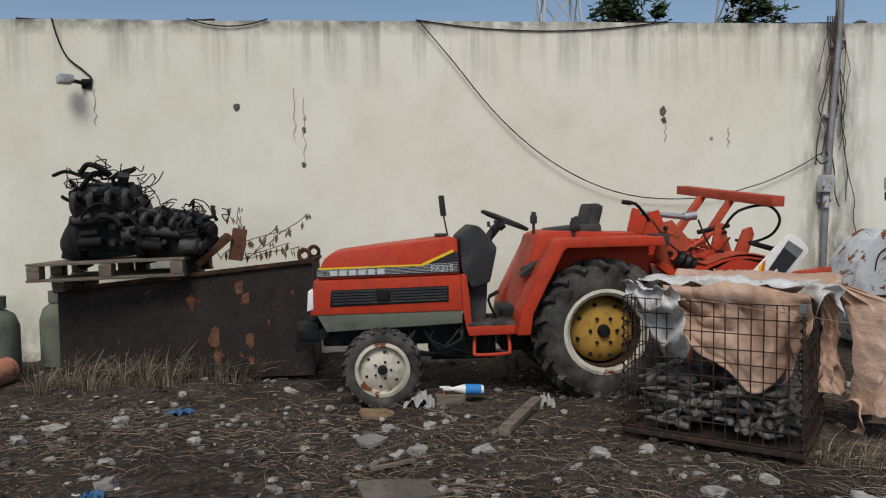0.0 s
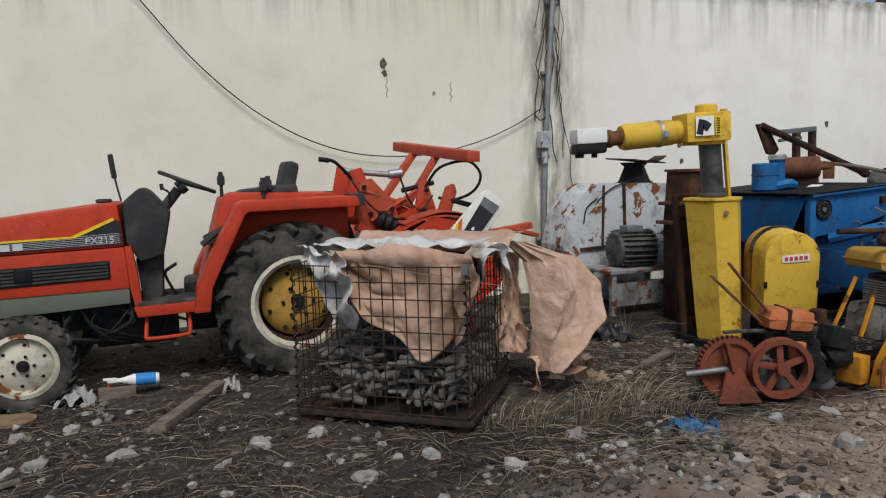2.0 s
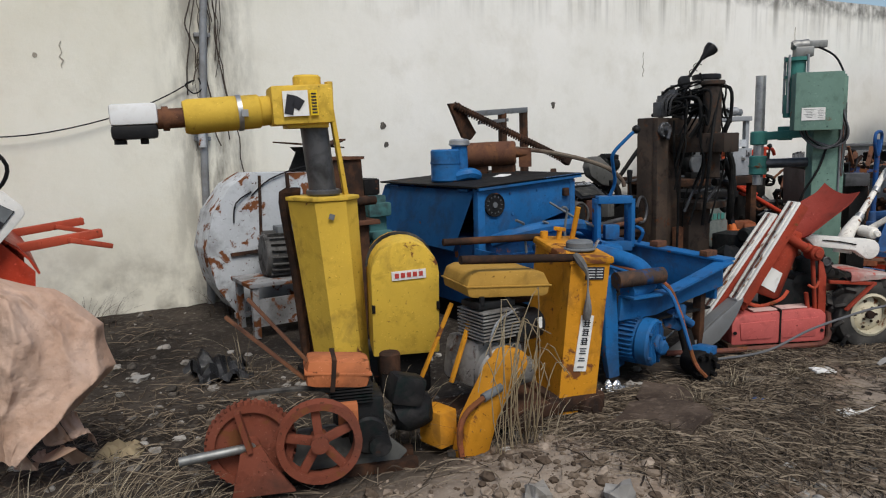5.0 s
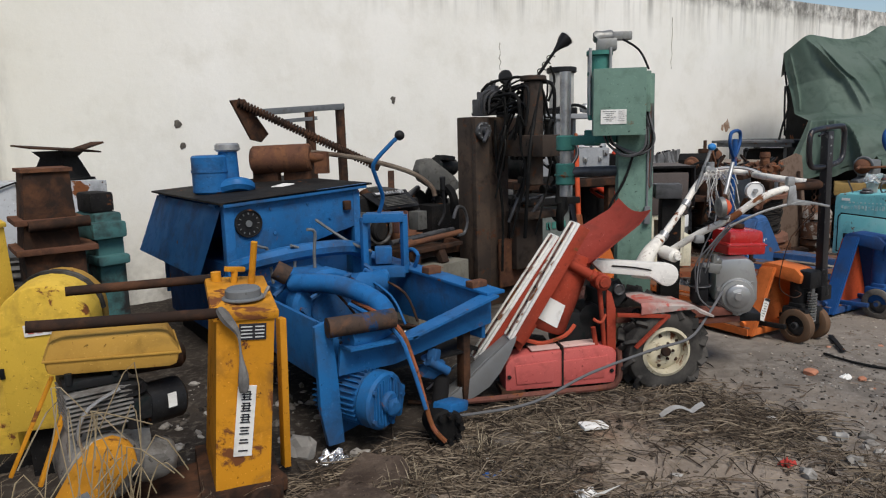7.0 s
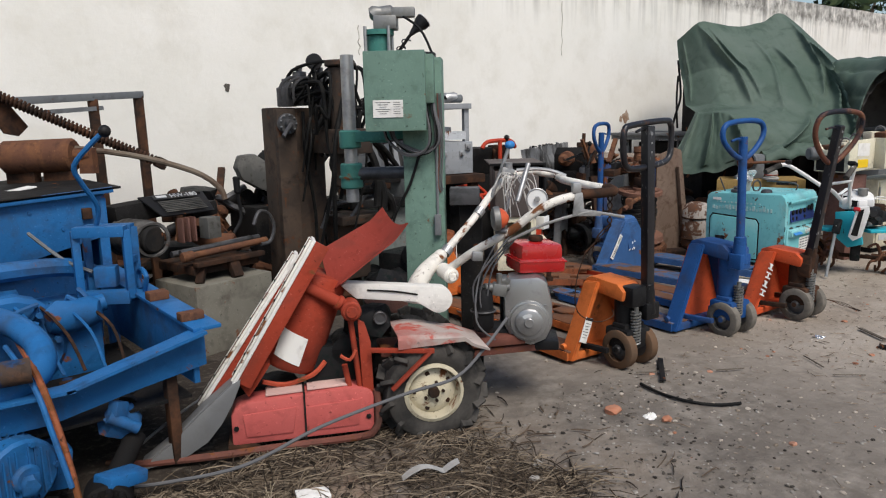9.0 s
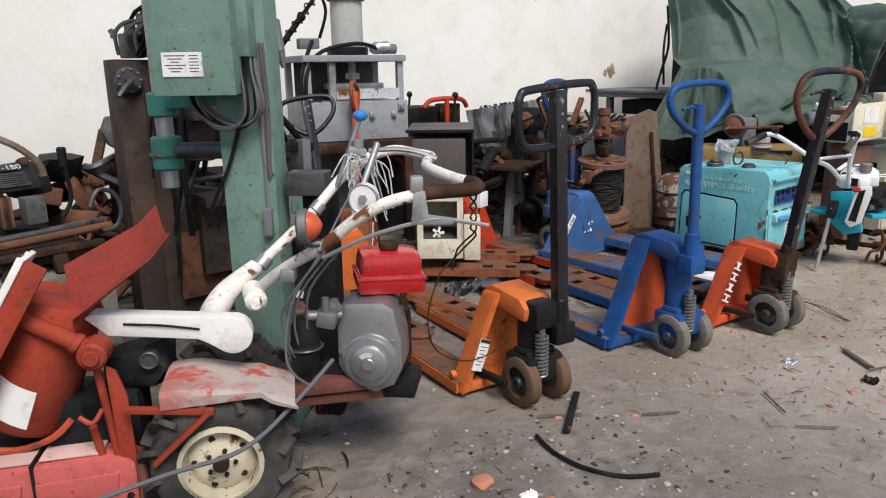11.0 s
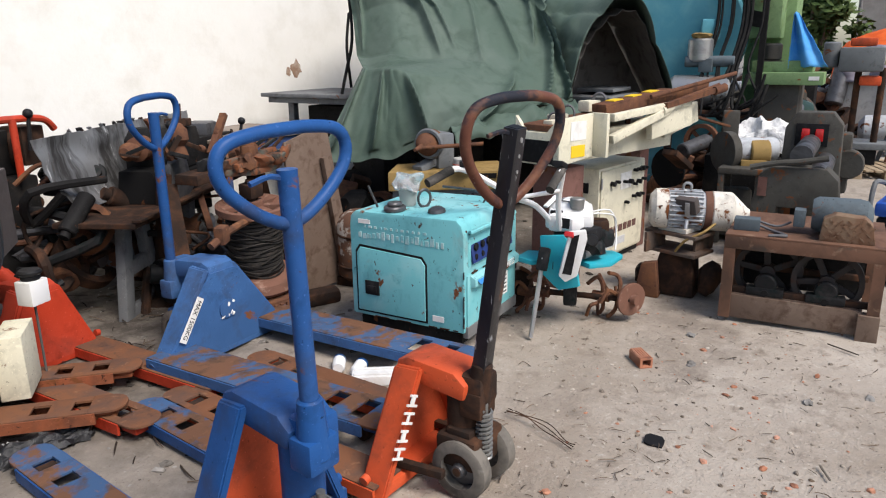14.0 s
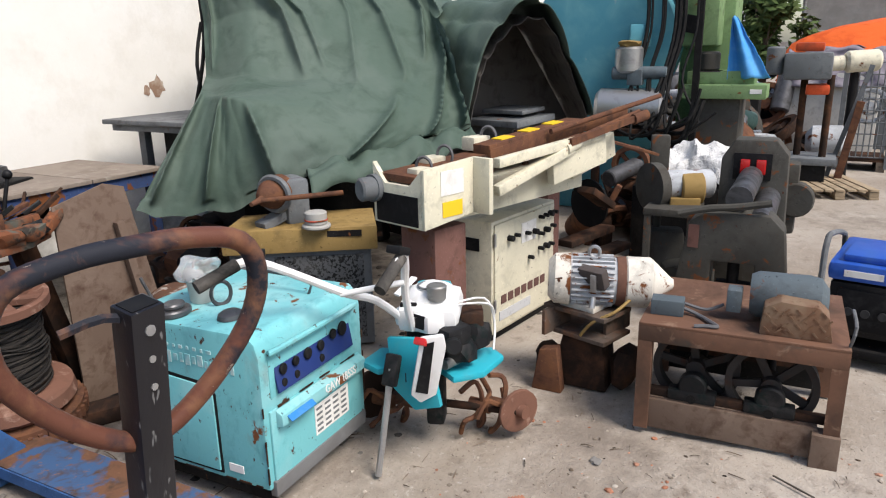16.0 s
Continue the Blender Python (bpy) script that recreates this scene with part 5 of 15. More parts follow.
    part("top_hood", Shape().sheet(lambda u, v: (2.30 + 0.62 * u, 4.84 + 0.9 * v, 0.98 + 0.13 * math.sin(u * 2.6) - 0.10 * u), 12, 4, 0.01), M_RED2, t, "dented red hood over the tines")
    part("hitch_plate", Shape().prism([(2.0, 1.02), (2.06, 1.28), (2.14, 1.30), (2.3, 1.12), (2.34, 0.96), (2.1, 0.92)], "y", 5.06, 5.085, 0.004), M_RED2, t)
    part("hitch_plate", Shape().prism([(2.46, 0.98), (2.52, 1.26), (2.58, 1.27), (2.66, 1.0)], "y", 5.14, 5.16, 0.004), M_RED2, t)
    part("lift_rod", Shape().cyl((2.06, 5.06, 1.22), (2.52, 5.12, 1.06), 0.016).cyl((2.12, 5.04, 1.0), (2.48, 5.1, 1.2), 0.014).ball((2.52, 5.12, 1.06), 0.035, 10), M_RED2, t)
    part("drive_boot", Shape().lathe((2.16, 5.02, 1.02), (2.28, 5.02, 0.96), ((0, 0.05), (0.2, 0.07), (0.4, 0.055), (0.6, 0.072), (0.8, 0.055), (1, 0.06)), 18), M_BLACK, t)
    part("chain", Shape().tube([(2.36, 5.1, 1.3), (2.42, 5.06, 1.12), (2.5, 5.06, 1.06), (2.6, 5.08, 1.16)], 0.008, 5, 4), M_RUSTD, t)
    part("cable", Shape().tube([(2.0, 5.1, 1.3), (2.1, 5.0, 1.12), (2.24, 4.98, 1.02), (2.4, 4.98, 1.0)], 0.007, 5, 4), M_HOSE, t)
    bn = Shape()
    for x, z in ((2.08, 1.24), (2.12, 1.05), (2.28, 1.08), (2.54, 1.2), (2.52, 1.05)):
        bn.cyl((x, 5.03, z), (x, 5.06, z), 0.016, seg=6)
    part("bolt", bn, M_DSTEEL, t)
    part("support_leg", Shape().bar((2.2, 4.86, 0.6), (2.15, 4.86, 0.02), 0.04, 0.04).bar((2.2, 6.0, 0.6), (2.15, 6.0, 0.02), 0.04, 0.04).bar((2.95, 5.4, 0.75), (3.0, 5.4, 0.02), 0.04, 0.04), M_RED2, t)


rotary_tiller()


# ---- wire cage with cloth ----
def cage():
    C = pose(1.40, 3.99, 0.06, 0, 0, -38.8)
    W, D, H = 0.97, 0.82, 0.80
    g = thing("wire_cage", C, "rusty wire mesh cage standing crooked on the soil", "cage")
    r = 0.0036
    nv, nh, nd = 16, 10, 13
    for i in range(nv):
        x = W * i / (nv - 1)
        for y in (0, D):
            part("wire", Shape().cyl((x, y, 0.0), (x + rnd(-0.004, 0.004), y, H), r, seg=5), M_CORK, g)
    for i in range(1, nd - 1):
        y = D * i / (nd - 1)
        for x in (0, W):
            part("wire", Shape().cyl((x, y, 0.0), (x, y + rnd(-0.004, 0.004), H), r, seg=5), M_CORK, g)
    for k in range(nh):
        z = 0.03 + (H - 0.03) * k / (nh - 1)
        for y in (-0.006, D + 0.006):
            part("wire", Shape().tube([(0, y, z), (W * 0.5, y, z + rnd(-0.008, 0.004)), (W, y, z)], r, 5, 3), M_CORK, g)
        for x in (-0.006, W + 0.006):
            part("wire", Shape().tube([(x, 0, z), (x, D * 0.5, z + rnd(-0.008, 0.004)), (x, D, z)], r, 5, 3), M_CORK, g)
    for x, y in ((0, 0), (W, 0), (W, D), (0, D)):
        s = Shape().tube([(x + 0.013 * math.cos(i * 1.57), y + 0.013 * math.sin(i * 1.57), H * i / 60) for i in range(61)], 0.005, 5, 1, False)
        part("corner_spiral", s, M_CORK, g)
    part("corner_bracket", Shape().box((W, 0, H - 0.015), (0.035, 0.035, 0.05), bev=0.004), M_GREY, g)
    fr = Shape()
    for a, b in (((0, 0), (W, 0)), ((W, 0), (W, D)), ((W, D), (0, D)), ((0, D), (0, 0))):
        fr.bar((*a, 0.0), (*b, 0.0), 0.035, 0.03, 0.004)
    part("base_frame", fr.box((W / 2, D / 2, -0.01), (W, D, 0.012)), M_CORK, g)
    for x, y in ((0.05, 0.05), (W - 0.05, 0.05), (W - 0.05, D - 0.05), (0.05, D - 0.05)):
        part("foot", Shape().box((x, y, -0.04), (0.07, 0.07, 0.07), bev=0.006), M_RUSTD, g)
    # contents
    rs = random.Random(3)
    s = Shape()
    for i in range(330):
        z = 0.03 + 0.27 * (i / 330) + rs.uniform(0, 0.02)
        c = C @ Vector((rs.uniform(0.06, W - 0.06), rs.uniform(0.05, D - 0.05), z))
        a = rs.uniform(0, math.pi)
        d = Vector((math.cos(a), math.sin(a), rs.uniform(-0.25, 0.25))) * rs.uniform(0.05, 0.085)
        r0 = rs.uniform(0.011, 0.024)
        s.lathe(c - d, c + d, ((0, r0 * 0.7), (0.1, r0), (0.55, r0), (0.72, r0 * 0.55), (0.82, r0 * 0.5), (0.9, r0 * 0.75), (1, r0 * 0.5)), 8)
    solo("scrap_castings", s, M_CASTINGS, "heap of dusty grey metal castings in the cage", "scrap metal", kind="stuff", at=C @ Vector((W / 2, D / 2, 0.02)))
    # cloth over the top, sagging inside the front
    def along(pts, f):
        k = min(int(f * (len(pts) - 1)), len(pts) - 2)
        w = f * (len(pts) - 1) - k
        return [a + (b - a) * w for a, b in zip(pts[k], pts[k + 1])]

    def creased(a, b, k):
        return 1 - abs(2 * noise.noise((a, b, k))) ** 0.7

    def cloth(u, v):
        x = 0.24 + 0.76 * u - (0.12 * (1 - u) * (1 - v / 0.42) if v < 0.42 else 0)
        if v < 0.42:
            f = v / 0.42
            y = D * 0.95 - D * 0.92 * f
            z = H + 0.06 - 0.10 * math.sin(f * math.pi) * (0.6 + 0.4 * math.sin(u * 3.1)) + 0.05 * creased(u * 2.2 + f, f * 2 - u, 3.3)
        else:
            f = (v - 0.42) / 0.58
            drop = (0.50 * math.sin(max(0.0, min(1, (u - 0.02) / 0.98)) ** 1.15 * math.pi * 0.93) ** 0.75 + 0.02) * (0.95 + 0.06 * math.sin(u * 11))
            y = 0.025 + 0.05 * math.sin(u * 13 + f * 3) * f + 0.09 * f * (1 - f) * 2 + 0.03
            z = H + 0.02 - drop * f
        y += 0.05 * creased(u * 2.6 - v, v * 5 + u * 2, 5.5) - 0.03 + 0.02 * abs(noise.noise((u * 9, v * 11, 5.5))) + 0.022 * noise.noise((u * 7, v * 7, 1.5)) + 0.02 * math.sin((u * 6 + v * 9))
        z += 0.012 * noise.noise((u * 6, v * 6, 9.5))
        return C @ Vector((x, y, z))
    cl = thing("draped_cloth", pose(1.9, 3.9, 0.1), "crumpled pinkish beige tarpaulin draped over the cage", "tarpaulin", worldly=True)
    part("sheet", Shape().sheet(cloth, 54, 60, 0.003), M_TARP, cl, sharp=180)

    def hang(u, v):
        # wide loose flap that falls outside the rear corner and gathers low down
        lx, lz = along(((2.58, 0.93), (2.70, 0.80), (2.71, 0.63), (2.72, 0.46), (2.73, 0.29), (2.76, 0.15)), v)
        rx, rz = along(((2.74, 0.90), (3.02, 0.80), (3.20, 0.64), (3.22, 0.46), (3.06, 0.30), (2.86, 0.17)), v)
        x, z = lx + (rx - lx) * u, lz + (rz - lz) * u
        y = 3.97 - 0.26 * math.sin(u * 2.9 + 0.1) ** 0.8 * (0.3 + 0.7 * math.sin(v * 2.6)) - 0.05 * v
        f = creased(u * 1.1 + v * 1.5, v * 0.9 - u * 1.3, 4.1) * 0.07 + creased(u * 3.2 - v * 1.5, v * 2.6 + u * 2.4, 6.3) * 0.028 + 0.008 * noise.noise((u * 14, v * 14, 2))
        edge = 0.018 * noise.noise((v * 7, 1.3, 5)) * (1 if u > 0.5 else 0.4)
        return Vector((x + edge + f * 0.25, y - f, z + 0.02 * noise.noise((u * 6, v * 6, 8))))
    part("hanging_fold", Shape().sheet(hang, 70, 70), M_TARP, cl, sharp=180)

    def inner(u, v):
        # gathered strip between the flap and the mesh
        x = 2.53 + 0.20 * u + 0.06 * math.sin(v * 5) * (1 - u) + 0.10 * v * v
        z = 0.88 - 0.62 * v - 0.05 * u
        f = creased(u * 3, v * 2.4 + u, 2.2) * 0.08 + creased(u * 7, v * 5, 7.2) * 0.03
        return Vector((x, 3.98 - f + 0.06 * u, z))
    part("gathered_strip", Shape().sheet(inner, 30, 50), M_TARP, cl, sharp=180)
    for k, (x, z, dx, dz, w) in enumerate(((2.75, 0.22, 0.0, -0.20, 0.07), (2.84, 0.22, 0.05, -0.15, 0.09), (2.95, 0.26, 0.10, -0.12, 0.10), (3.04, 0.27, 0.08, -0.16, 0.07), (2.92, 0.16, 0.16, -0.09, 0.09))):
        def rag(u, v, k=k, x=x, z=z, dx=dx, dz=dz, w=w):
            a = v * 2.2 + k
            return Vector((x + dx * v + (u - 0.5) * w * math.cos(a) + 0.03 * noise.noise((v * 3, k, 1)), 3.86 - 0.08 * math.sin(v * 3) + (u - 0.5) * w * math.sin(a) - 0.03 * creased(u * 3, v * 3, k), max(0.035, z + dz * v ** 1.4 + 0.04 * math.sin(v * 6 + k))))
        part("torn_end", Shape().sheet(rag, 10, 22), M_TARP, cl, sharp=180)

    def side_drape(u, v):
        # second layer that hangs inside the side mesh
        y = 0.03 + 0.56 * u
        x = W - 0.05 - 0.06 * creased(u * 2.4, v * 2.2 + u, 8.8)
        return C @ Vector((x, y, H + 0.02 - (0.50 - 0.34 * u) * v * (0.9 + 0.1 * math.sin(u * 9))))
    part("side_drape", Shape().sheet(side_drape, 36, 36), M_TARP, cl, sharp=180)

    def ridge(u, v):
        x = 0.15 + 0.95 * u
        y = D * (0.45 + 0.5 * v)
        z = H + 0.09 + 0.05 * math.sin(v * math.pi) - 0.05 * (1 - v) + 0.05 * creased(u * 2.5, v * 1.5 + u, 3.7) - 0.03
        return C @ Vector((x, y, z))
    part("upper_fold", Shape().sheet(ridge, 40, 14, 0.003), M_TARP, cl, sharp=180)
    pl = thing("plastic_sheet", pose(1.4, 4.1, 0.6), "torn dirty white plastic sheet over the cage edge", "plastic sheet", worldly=True)

    def white(u, v):
        x = -0.12 + 0.46 * u + 0.16 * v * (1 - 0.6 * u)
        y = D * 0.35 - 0.36 * u + 0.05 * math.sin(v * 14) - 0.02
        z = H + 0.06 - 0.44 * v ** 1.2 * (0.45 + 0.55 * math.sin(u * 2.6)) + 0.05 * creased(u * 3 + v, v * 3, 4.2) - 0.02 + 0.02 * noise.noise((u * 9, v * 9, 4))
        return C @ Vector((x, y, z))
    part("sheet", Shape().sheet(white, 30, 24, 0.002), M_PLSHEET, pl, sharp=180)

    def white2(u, v):
        x = 0.0 + 1.0 * u
        y = D * 0.30 + D * 0.2 * v
        z = H + 0.05 + 0.035 * creased(u * 4, v * 2, 1.2) + 0.03 * v + 0.02 * noise.noise((u * 9, v * 4, 4.4))
        return C @ Vector((x, y, z))
    part("edge_fold", Shape().sheet(white2, 40, 8, 0.002), M_PLSHEET, pl, sharp=180)

    def white3(u, v):
        x = W - 0.05 + 0.2 * u
        y = D * 0.4 + 0.1 * v * math.sin(u * 9)
        z = H + 0.10 - 0.22 * v * (0.6 + 0.4 * math.sin(u * 7))
        return C @ Vector((x + 0.02 * math.sin(v * 9), y - 0.12, z))
    part("torn_corner", Shape().sheet(white3, 16, 14, 0.002), M_PLSHEET, pl, sharp=180)


M_CASTINGS = mat("dusty_castings", (0.17, 0.16, 0.147), 0.7, 0.2, [(2.0, (0.06, 0.055, 0.05), 0.4, 0.65), (7, (0.28, 0.27, 0.25), 0.55, 0.75)], ((60, 0.2, 0.003),))
cage()


# ---- blower, robot and small engines ----
M_DIRTYALU = mat("oily_cast_aluminium", (0.115, 0.112, 0.108), 0.6, 0.2, [(7, (0.03, 0.027, 0.025), 0.46, 0.68), (22, (0.2, 0.195, 0.185), 0.58, 0.72), (14, RUST_D, 0.66, 0.75)], ((60, 0.3, 0.004),))
M_STANDW = paint("rusted_white_stand", (0.30, 0.30, 0.30), 0.85, 0.9, 0.6)


def blower():
    b = thing("industrial_blower", pose(4.75, 6.1, 0.03), "rust-streaked grey white fan blower with an electric motor", "blower", worldly=True)
    scroll = [(4.40, 0.10), (4.26, 0.32), (4.20, 0.60), (4.27, 0.88), (4.42, 1.08), (4.58, 1.17), (5.36, 1.15), (5.36, 0.45), (5.0, 0.16), (4.7, 0.05)]
    part("casing", Shape().prism(scroll, "y", 5.98, 6.42, 0.012), M_GREYW, b)
    lip = [(x + (0.02 if x > 4.8 else -0.02), z) for x, z in scroll]
    part("flange", Shape().prism(lip, "y", 5.955, 5.975, 0.003), M_GREYW, b)
    part("stiffener", Shape().bar((4.36, 5.95, 0.56), (4.86, 5.95, 0.58), 0.04, 0.025).bar((4.86, 5.95, 0.30), (4.84, 5.95, 1.16), 0.03, 0.025).bar((4.62, 5.95, 1.15), (4.6, 5.95, 0.56), 0.02, 0.02), M_RUSTD, b)
    part("outlet", Shape().lathe((5.14, 6.2, 1.14), (5.14, 6.2, 1.36), ((0, 0.22), (0.12, 0.22), (0.14, 0.19), (0.8, 0.12), (1, 0.17)), 4), M_DSTEEL, b, "dark flared outlet")
    part("loose_lid", Shape().box((5.12, 6.15, 1.375), (0.46, 0.36, 0.012), (3, 5, 12), 0.0).box((5.3, 6.05, 1.39), (0.18, 0.12, 0.012), (0, -14, 30)), M_RUSTD, b)
    mot = part("motor", Shape().cyl((4.50, 5.62, 0.58), (4.92, 5.58, 0.57), 0.155, bev=0.01), M_DIRTYALU, b, "finned grey electric motor")
    for i in range(22):
        a = i * math.tau / 22
        o = Vector((0, math.cos(a), math.sin(a)))
        part("fin", Shape().bar(Vector((4.52, 5.62, 0.58)) + o * 0.165, Vector((4.86, 5.585, 0.57)) + o * 0.165, 0.006, 0.03, up=o), M_DIRTYALU, mot)
    part("fan_cover", Shape().lathe((4.86, 5.585, 0.57), (5.02, 5.57, 0.57), ((0, 0.185), (0.8, 0.185), (1, 0.15)), 28).ring((5.025, 5.57, 0.57), (1, -0.08, 0), 0.09, 0.01, 20, 5), M_GREYW, mot)
    part("terminal_box", Shape().box((4.68, 5.60, 0.76), (0.16, 0.14, 0.06), (0, 0, -4), 0.008), M_GREY, mot)
    fr = Shape()
    for x in (4.36, 4.98):
        for y in (5.42, 5.78):
            fr.bar((x, y, 0.02), (x, y, 0.40), 0.05, 0.05, 0.004)
    part("motor_stand", fr.box((4.67, 5.6, 0.405), (0.72, 0.44, 0.03), bev=0.004).box((4.67, 5.42, 0.2), (0.6, 0.02, 0.2)).box((4.67, 5.8, 0.12), (0.7, 0.04, 0.04)), M_STANDW, b, "rusty white motor stand")
    part("loose_wire", Shape().tube([(4.55, 5.95, 1.0), (4.7, 5.94, 1.12), (4.95, 5.94, 1.2), (5.1, 5.95, 1.22)], 0.006, 5, 4).tube([(4.4, 5.95, 0.8), (4.42, 5.93, 0.95), (4.55, 5.95, 1.03)], 0.006, 5, 3), M_CABLE, b)


blower()


def robot():
    r = thing("industrial_robot", pose(4.47, 4.27, 0.0), "faded yellow industrial robot with a white gripper", "robot", worldly=True)
    col = Shape()
    a = [(4.24, 4.33), (4.31, 4.12), (4.47, 4.07), (4.58, 4.16), (4.57, 4.38), (4.37, 4.46)]
    bt = [(4.36, 4.33), (4.41, 4.14), (4.53, 4.08), (4.62, 4.17), (4.61, 4.38), (4.46, 4.46)]
    v0 = [col.bm.verts.new((x, y, 0.06)) for x, y in bt]
    v1 = [col.bm.verts.new((x, y, 1.06)) for x, y in a]
    col.bm.faces.new(v0[::-1])
    col.bm.faces.new(v1)
    for i in range(6):
        j = (i + 1) % 6
        col.bm.faces.new((v0[i], v0[j], v1[j], v1[i]))
    part("column", col, M_YELLOW, r, sharp=15)
    part("column_lid", Shape().prism([(x + (0.01 if x > 4.45 else -0.01), y + (0.01 if y > 4.27 else -0.01)) for x, y in a], "z", 1.064, 1.085, 0.004), M_YELLOW, r)
    part("foot_plate", Shape().box((4.56, 4.27, 0.03), (0.5, 0.5, 0.06), bev=0.005), M_DSTEEL, r)
    part("sticker", Shape().box((4.39, 4.085, 0.98), (0.03, 0.004, 0.03), (0, 20, -12)), M_GREY, r)
    part("shaft", Shape().cyl((4.42, 4.25, 1.08), (4.38, 4.25, 1.5), 0.075, seg=24).cyl((4.42, 4.25, 1.09), (4.42, 4.25, 1.12), 0.095, bev=0.006), M_STEELD, r, "dark greasy steel shaft")
    head = part("head", Shape().box((4.31, 4.25, 1.575), (0.32, 0.24, 0.2), (0, -2, -13), 0.014).cyl((4.36, 4.26, 1.66), (4.36, 4.26, 1.735), 0.075, bev=0.01).box((4.34, 4.26, 1.47), (0.22, 0.2, 0.03), (0, 0, -13), 0.005), M_YELLOW, r)
    nl = pose(4.27, 4.125, 1.575, 0, -2, -13)
    part("warning_sign", Shape().box((-0.03, -0.004, 0.005), (0.13, 0.004, 0.13)).turn(nl), M_LABEL, head)
    part("sign_print", Shape().box((-0.06, -0.008, 0.0), (0.045, 0.003, 0.1), (0, 12, 0)).box((-0.02, -0.008, 0.005), (0.05, 0.003, 0.06), (0, 35, 0), 0.001).turn(nl), M_INK, head)
    part("sign_strip", Shape().box((0.065, -0.004, 0.005), (0.04, 0.004, 0.13)).turn(nl), M_YLABEL, head)
    st = Shape()
    for i in range(7):
        st.box((0.065, -0.0075, -0.045 + i * 0.016), (0.026, 0.003, 0.008))
    part("sign_print", st.turn(nl), M_INK, head)
    part("guide_rod", Shape().bar((4.46, 4.2, 1.70), (4.46, 4.2, 1.55), 0.045, 0.03, 0.004).bar((4.46, 4.2, 1.6), (4.55, 4.24, 1.07), 0.03, 0.025, 0.004), M_YELLOW, r)
    arm = part("arm", Shape().lathe((4.27, 4.27, 1.56), (3.73, 4.37, 1.52), ((0, 0.075), (0.3, 0.078), (0.32, 0.088), (0.95, 0.09), (1, 0.08)), 26), M_YELLOW, r)
    part("clamp_band", revolve(Shape(), (4.0, 4.32, 1.54), (-0.54, 0.10, -0.04), [(-0.012, 0.094), (0.012, 0.094), (0.012, 0.088), (-0.012, 0.088)], 28).box((4.0, 4.225, 1.535), (0.035, 0.012, 0.035)), M_STEEL, arm)
    part("wrist", Shape().cyl((3.74, 4.37, 1.52), (3.60, 4.39, 1.512), 0.05, seg=20).cyl((3.66, 4.385, 1.515), (3.63, 4.39, 1.514), 0.062), M_RUST, arm)
    part("gripper_body", Shape().box((3.50, 4.41, 1.535), (0.22, 0.16, 0.105), (0, -2, -10), 0.02), M_WPLASTIC, r, "dirty white gripper housing")
    part("gripper_base", Shape().box((3.50, 4.41, 1.45), (0.215, 0.15, 0.07), (0, -2, -10), 0.02).cyl((3.43, 4.41, 1.42), (3.43, 4.41, 1.39), 0.03).cyl((3.54, 4.40, 1.42), (3.54, 4.40, 1.39), 0.02), M_BLACK, r)
    part("hydraulic_pipe", Shape().tube([(4.36, 4.48, 0.05), (4.32, 4.48, 0.6), (4.26, 4.46, 1.05), (4.29, 4.44, 1.1), (4.35, 4.42, 1.1)], 0.028, 8, 3), M_RUSTD, r)
    part("ram", Shape().cyl((4.47, 4.58, 0.02), (4.47, 4.58, 0.95), 0.08, bev=0.01).cyl((4.47, 4.58, 0.95), (4.47, 4.58, 1.02), 0.05), M_RUSTD, r)


M_GREYDUST = mat("dusty_grey_plate", (0.09, 0.09, 0.085), 0.8, 0.0, [(6, (0.15, 0.145, 0.135), 0.45, 0.7), (20, (0.04, 0.035, 0.03), 0.55, 0.75)], ((50, 0.2, 0.004),))
M_STEELD = mat("greasy_dark_steel", (0.10, 0.10, 0.105), 0.4, 0.5, [(8, (0.04, 0.04, 0.04), 0.45, 0.7), (14, RUST_D, 0.66, 0.8)], ((60, 0.15, 0.003),))
robot()


def dome_cover():
    m = sized(pose(4.655, 3.79, 0.245, 4, 0, -22), 0.9, 1.0, 0.88)
    d = thing("robot_housing", m, "yellow domed machine housing with a white nameplate", "housing")
    w, h = 0.20, 0.70
    prof = [(-w, 0.0), (-w - 0.0, h - w)] + [(-w * math.cos(i * math.pi / 12), h - w + w * math.sin(i * math.pi / 12)) for i in range(1, 12)] + [(w, h - w), (w * 0.98, 0.0)]
    part("shell", Shape().prism(prof, "y", -0.02, 0.20, 0.012), M_YELLOW, d)
    part("seal_strip", Shape().prism([(x * 1.05, h - w + (z - h + w) * 1.05) for x, z in prof[1:-1]] + [(x * 0.96, h - w + (z - h + w) * 0.96) for x, z in prof[1:-1]][::-1], "y", 0.205, 0.235), M_RUBBER, d)
    part("backing", Shape().prism([(x * 0.97, z * 0.98) for x, z in prof], "y", 0.24, 0.36, 0.01), M_OCHRE, d)
    n = part("nameplate", Shape().box((0.02, -0.024, 0.50), (0.20, 0.004, 0.055), (0, -3, 0)), M_LABEL, d)
    b = Shape()
    for i in range(5):
        b.box((-0.05 + i * 0.035, -0.028, 0.498 + i * 0.002), (0.024, 0.003, 0.028))
    part("brand_bar", b, M_REDPRINT, n, "red bars of the maker's mark")
    part("latch", Shape().box((0.19, -0.02, 0.3), (0.02, 0.02, 0.05), bev=0.004).box((-0.19, -0.02, 0.3), (0.02, 0.02, 0.05), bev=0.004), M_DSTEEL, d)
    # added dark block: props the dome and fills in for the shadow beneath
    part("plinth", Shape().box((0, 0.17, -0.135), (0.30, 0.26, 0.29), bev=0.01), M_DSTEEL, d)


dome_cover()


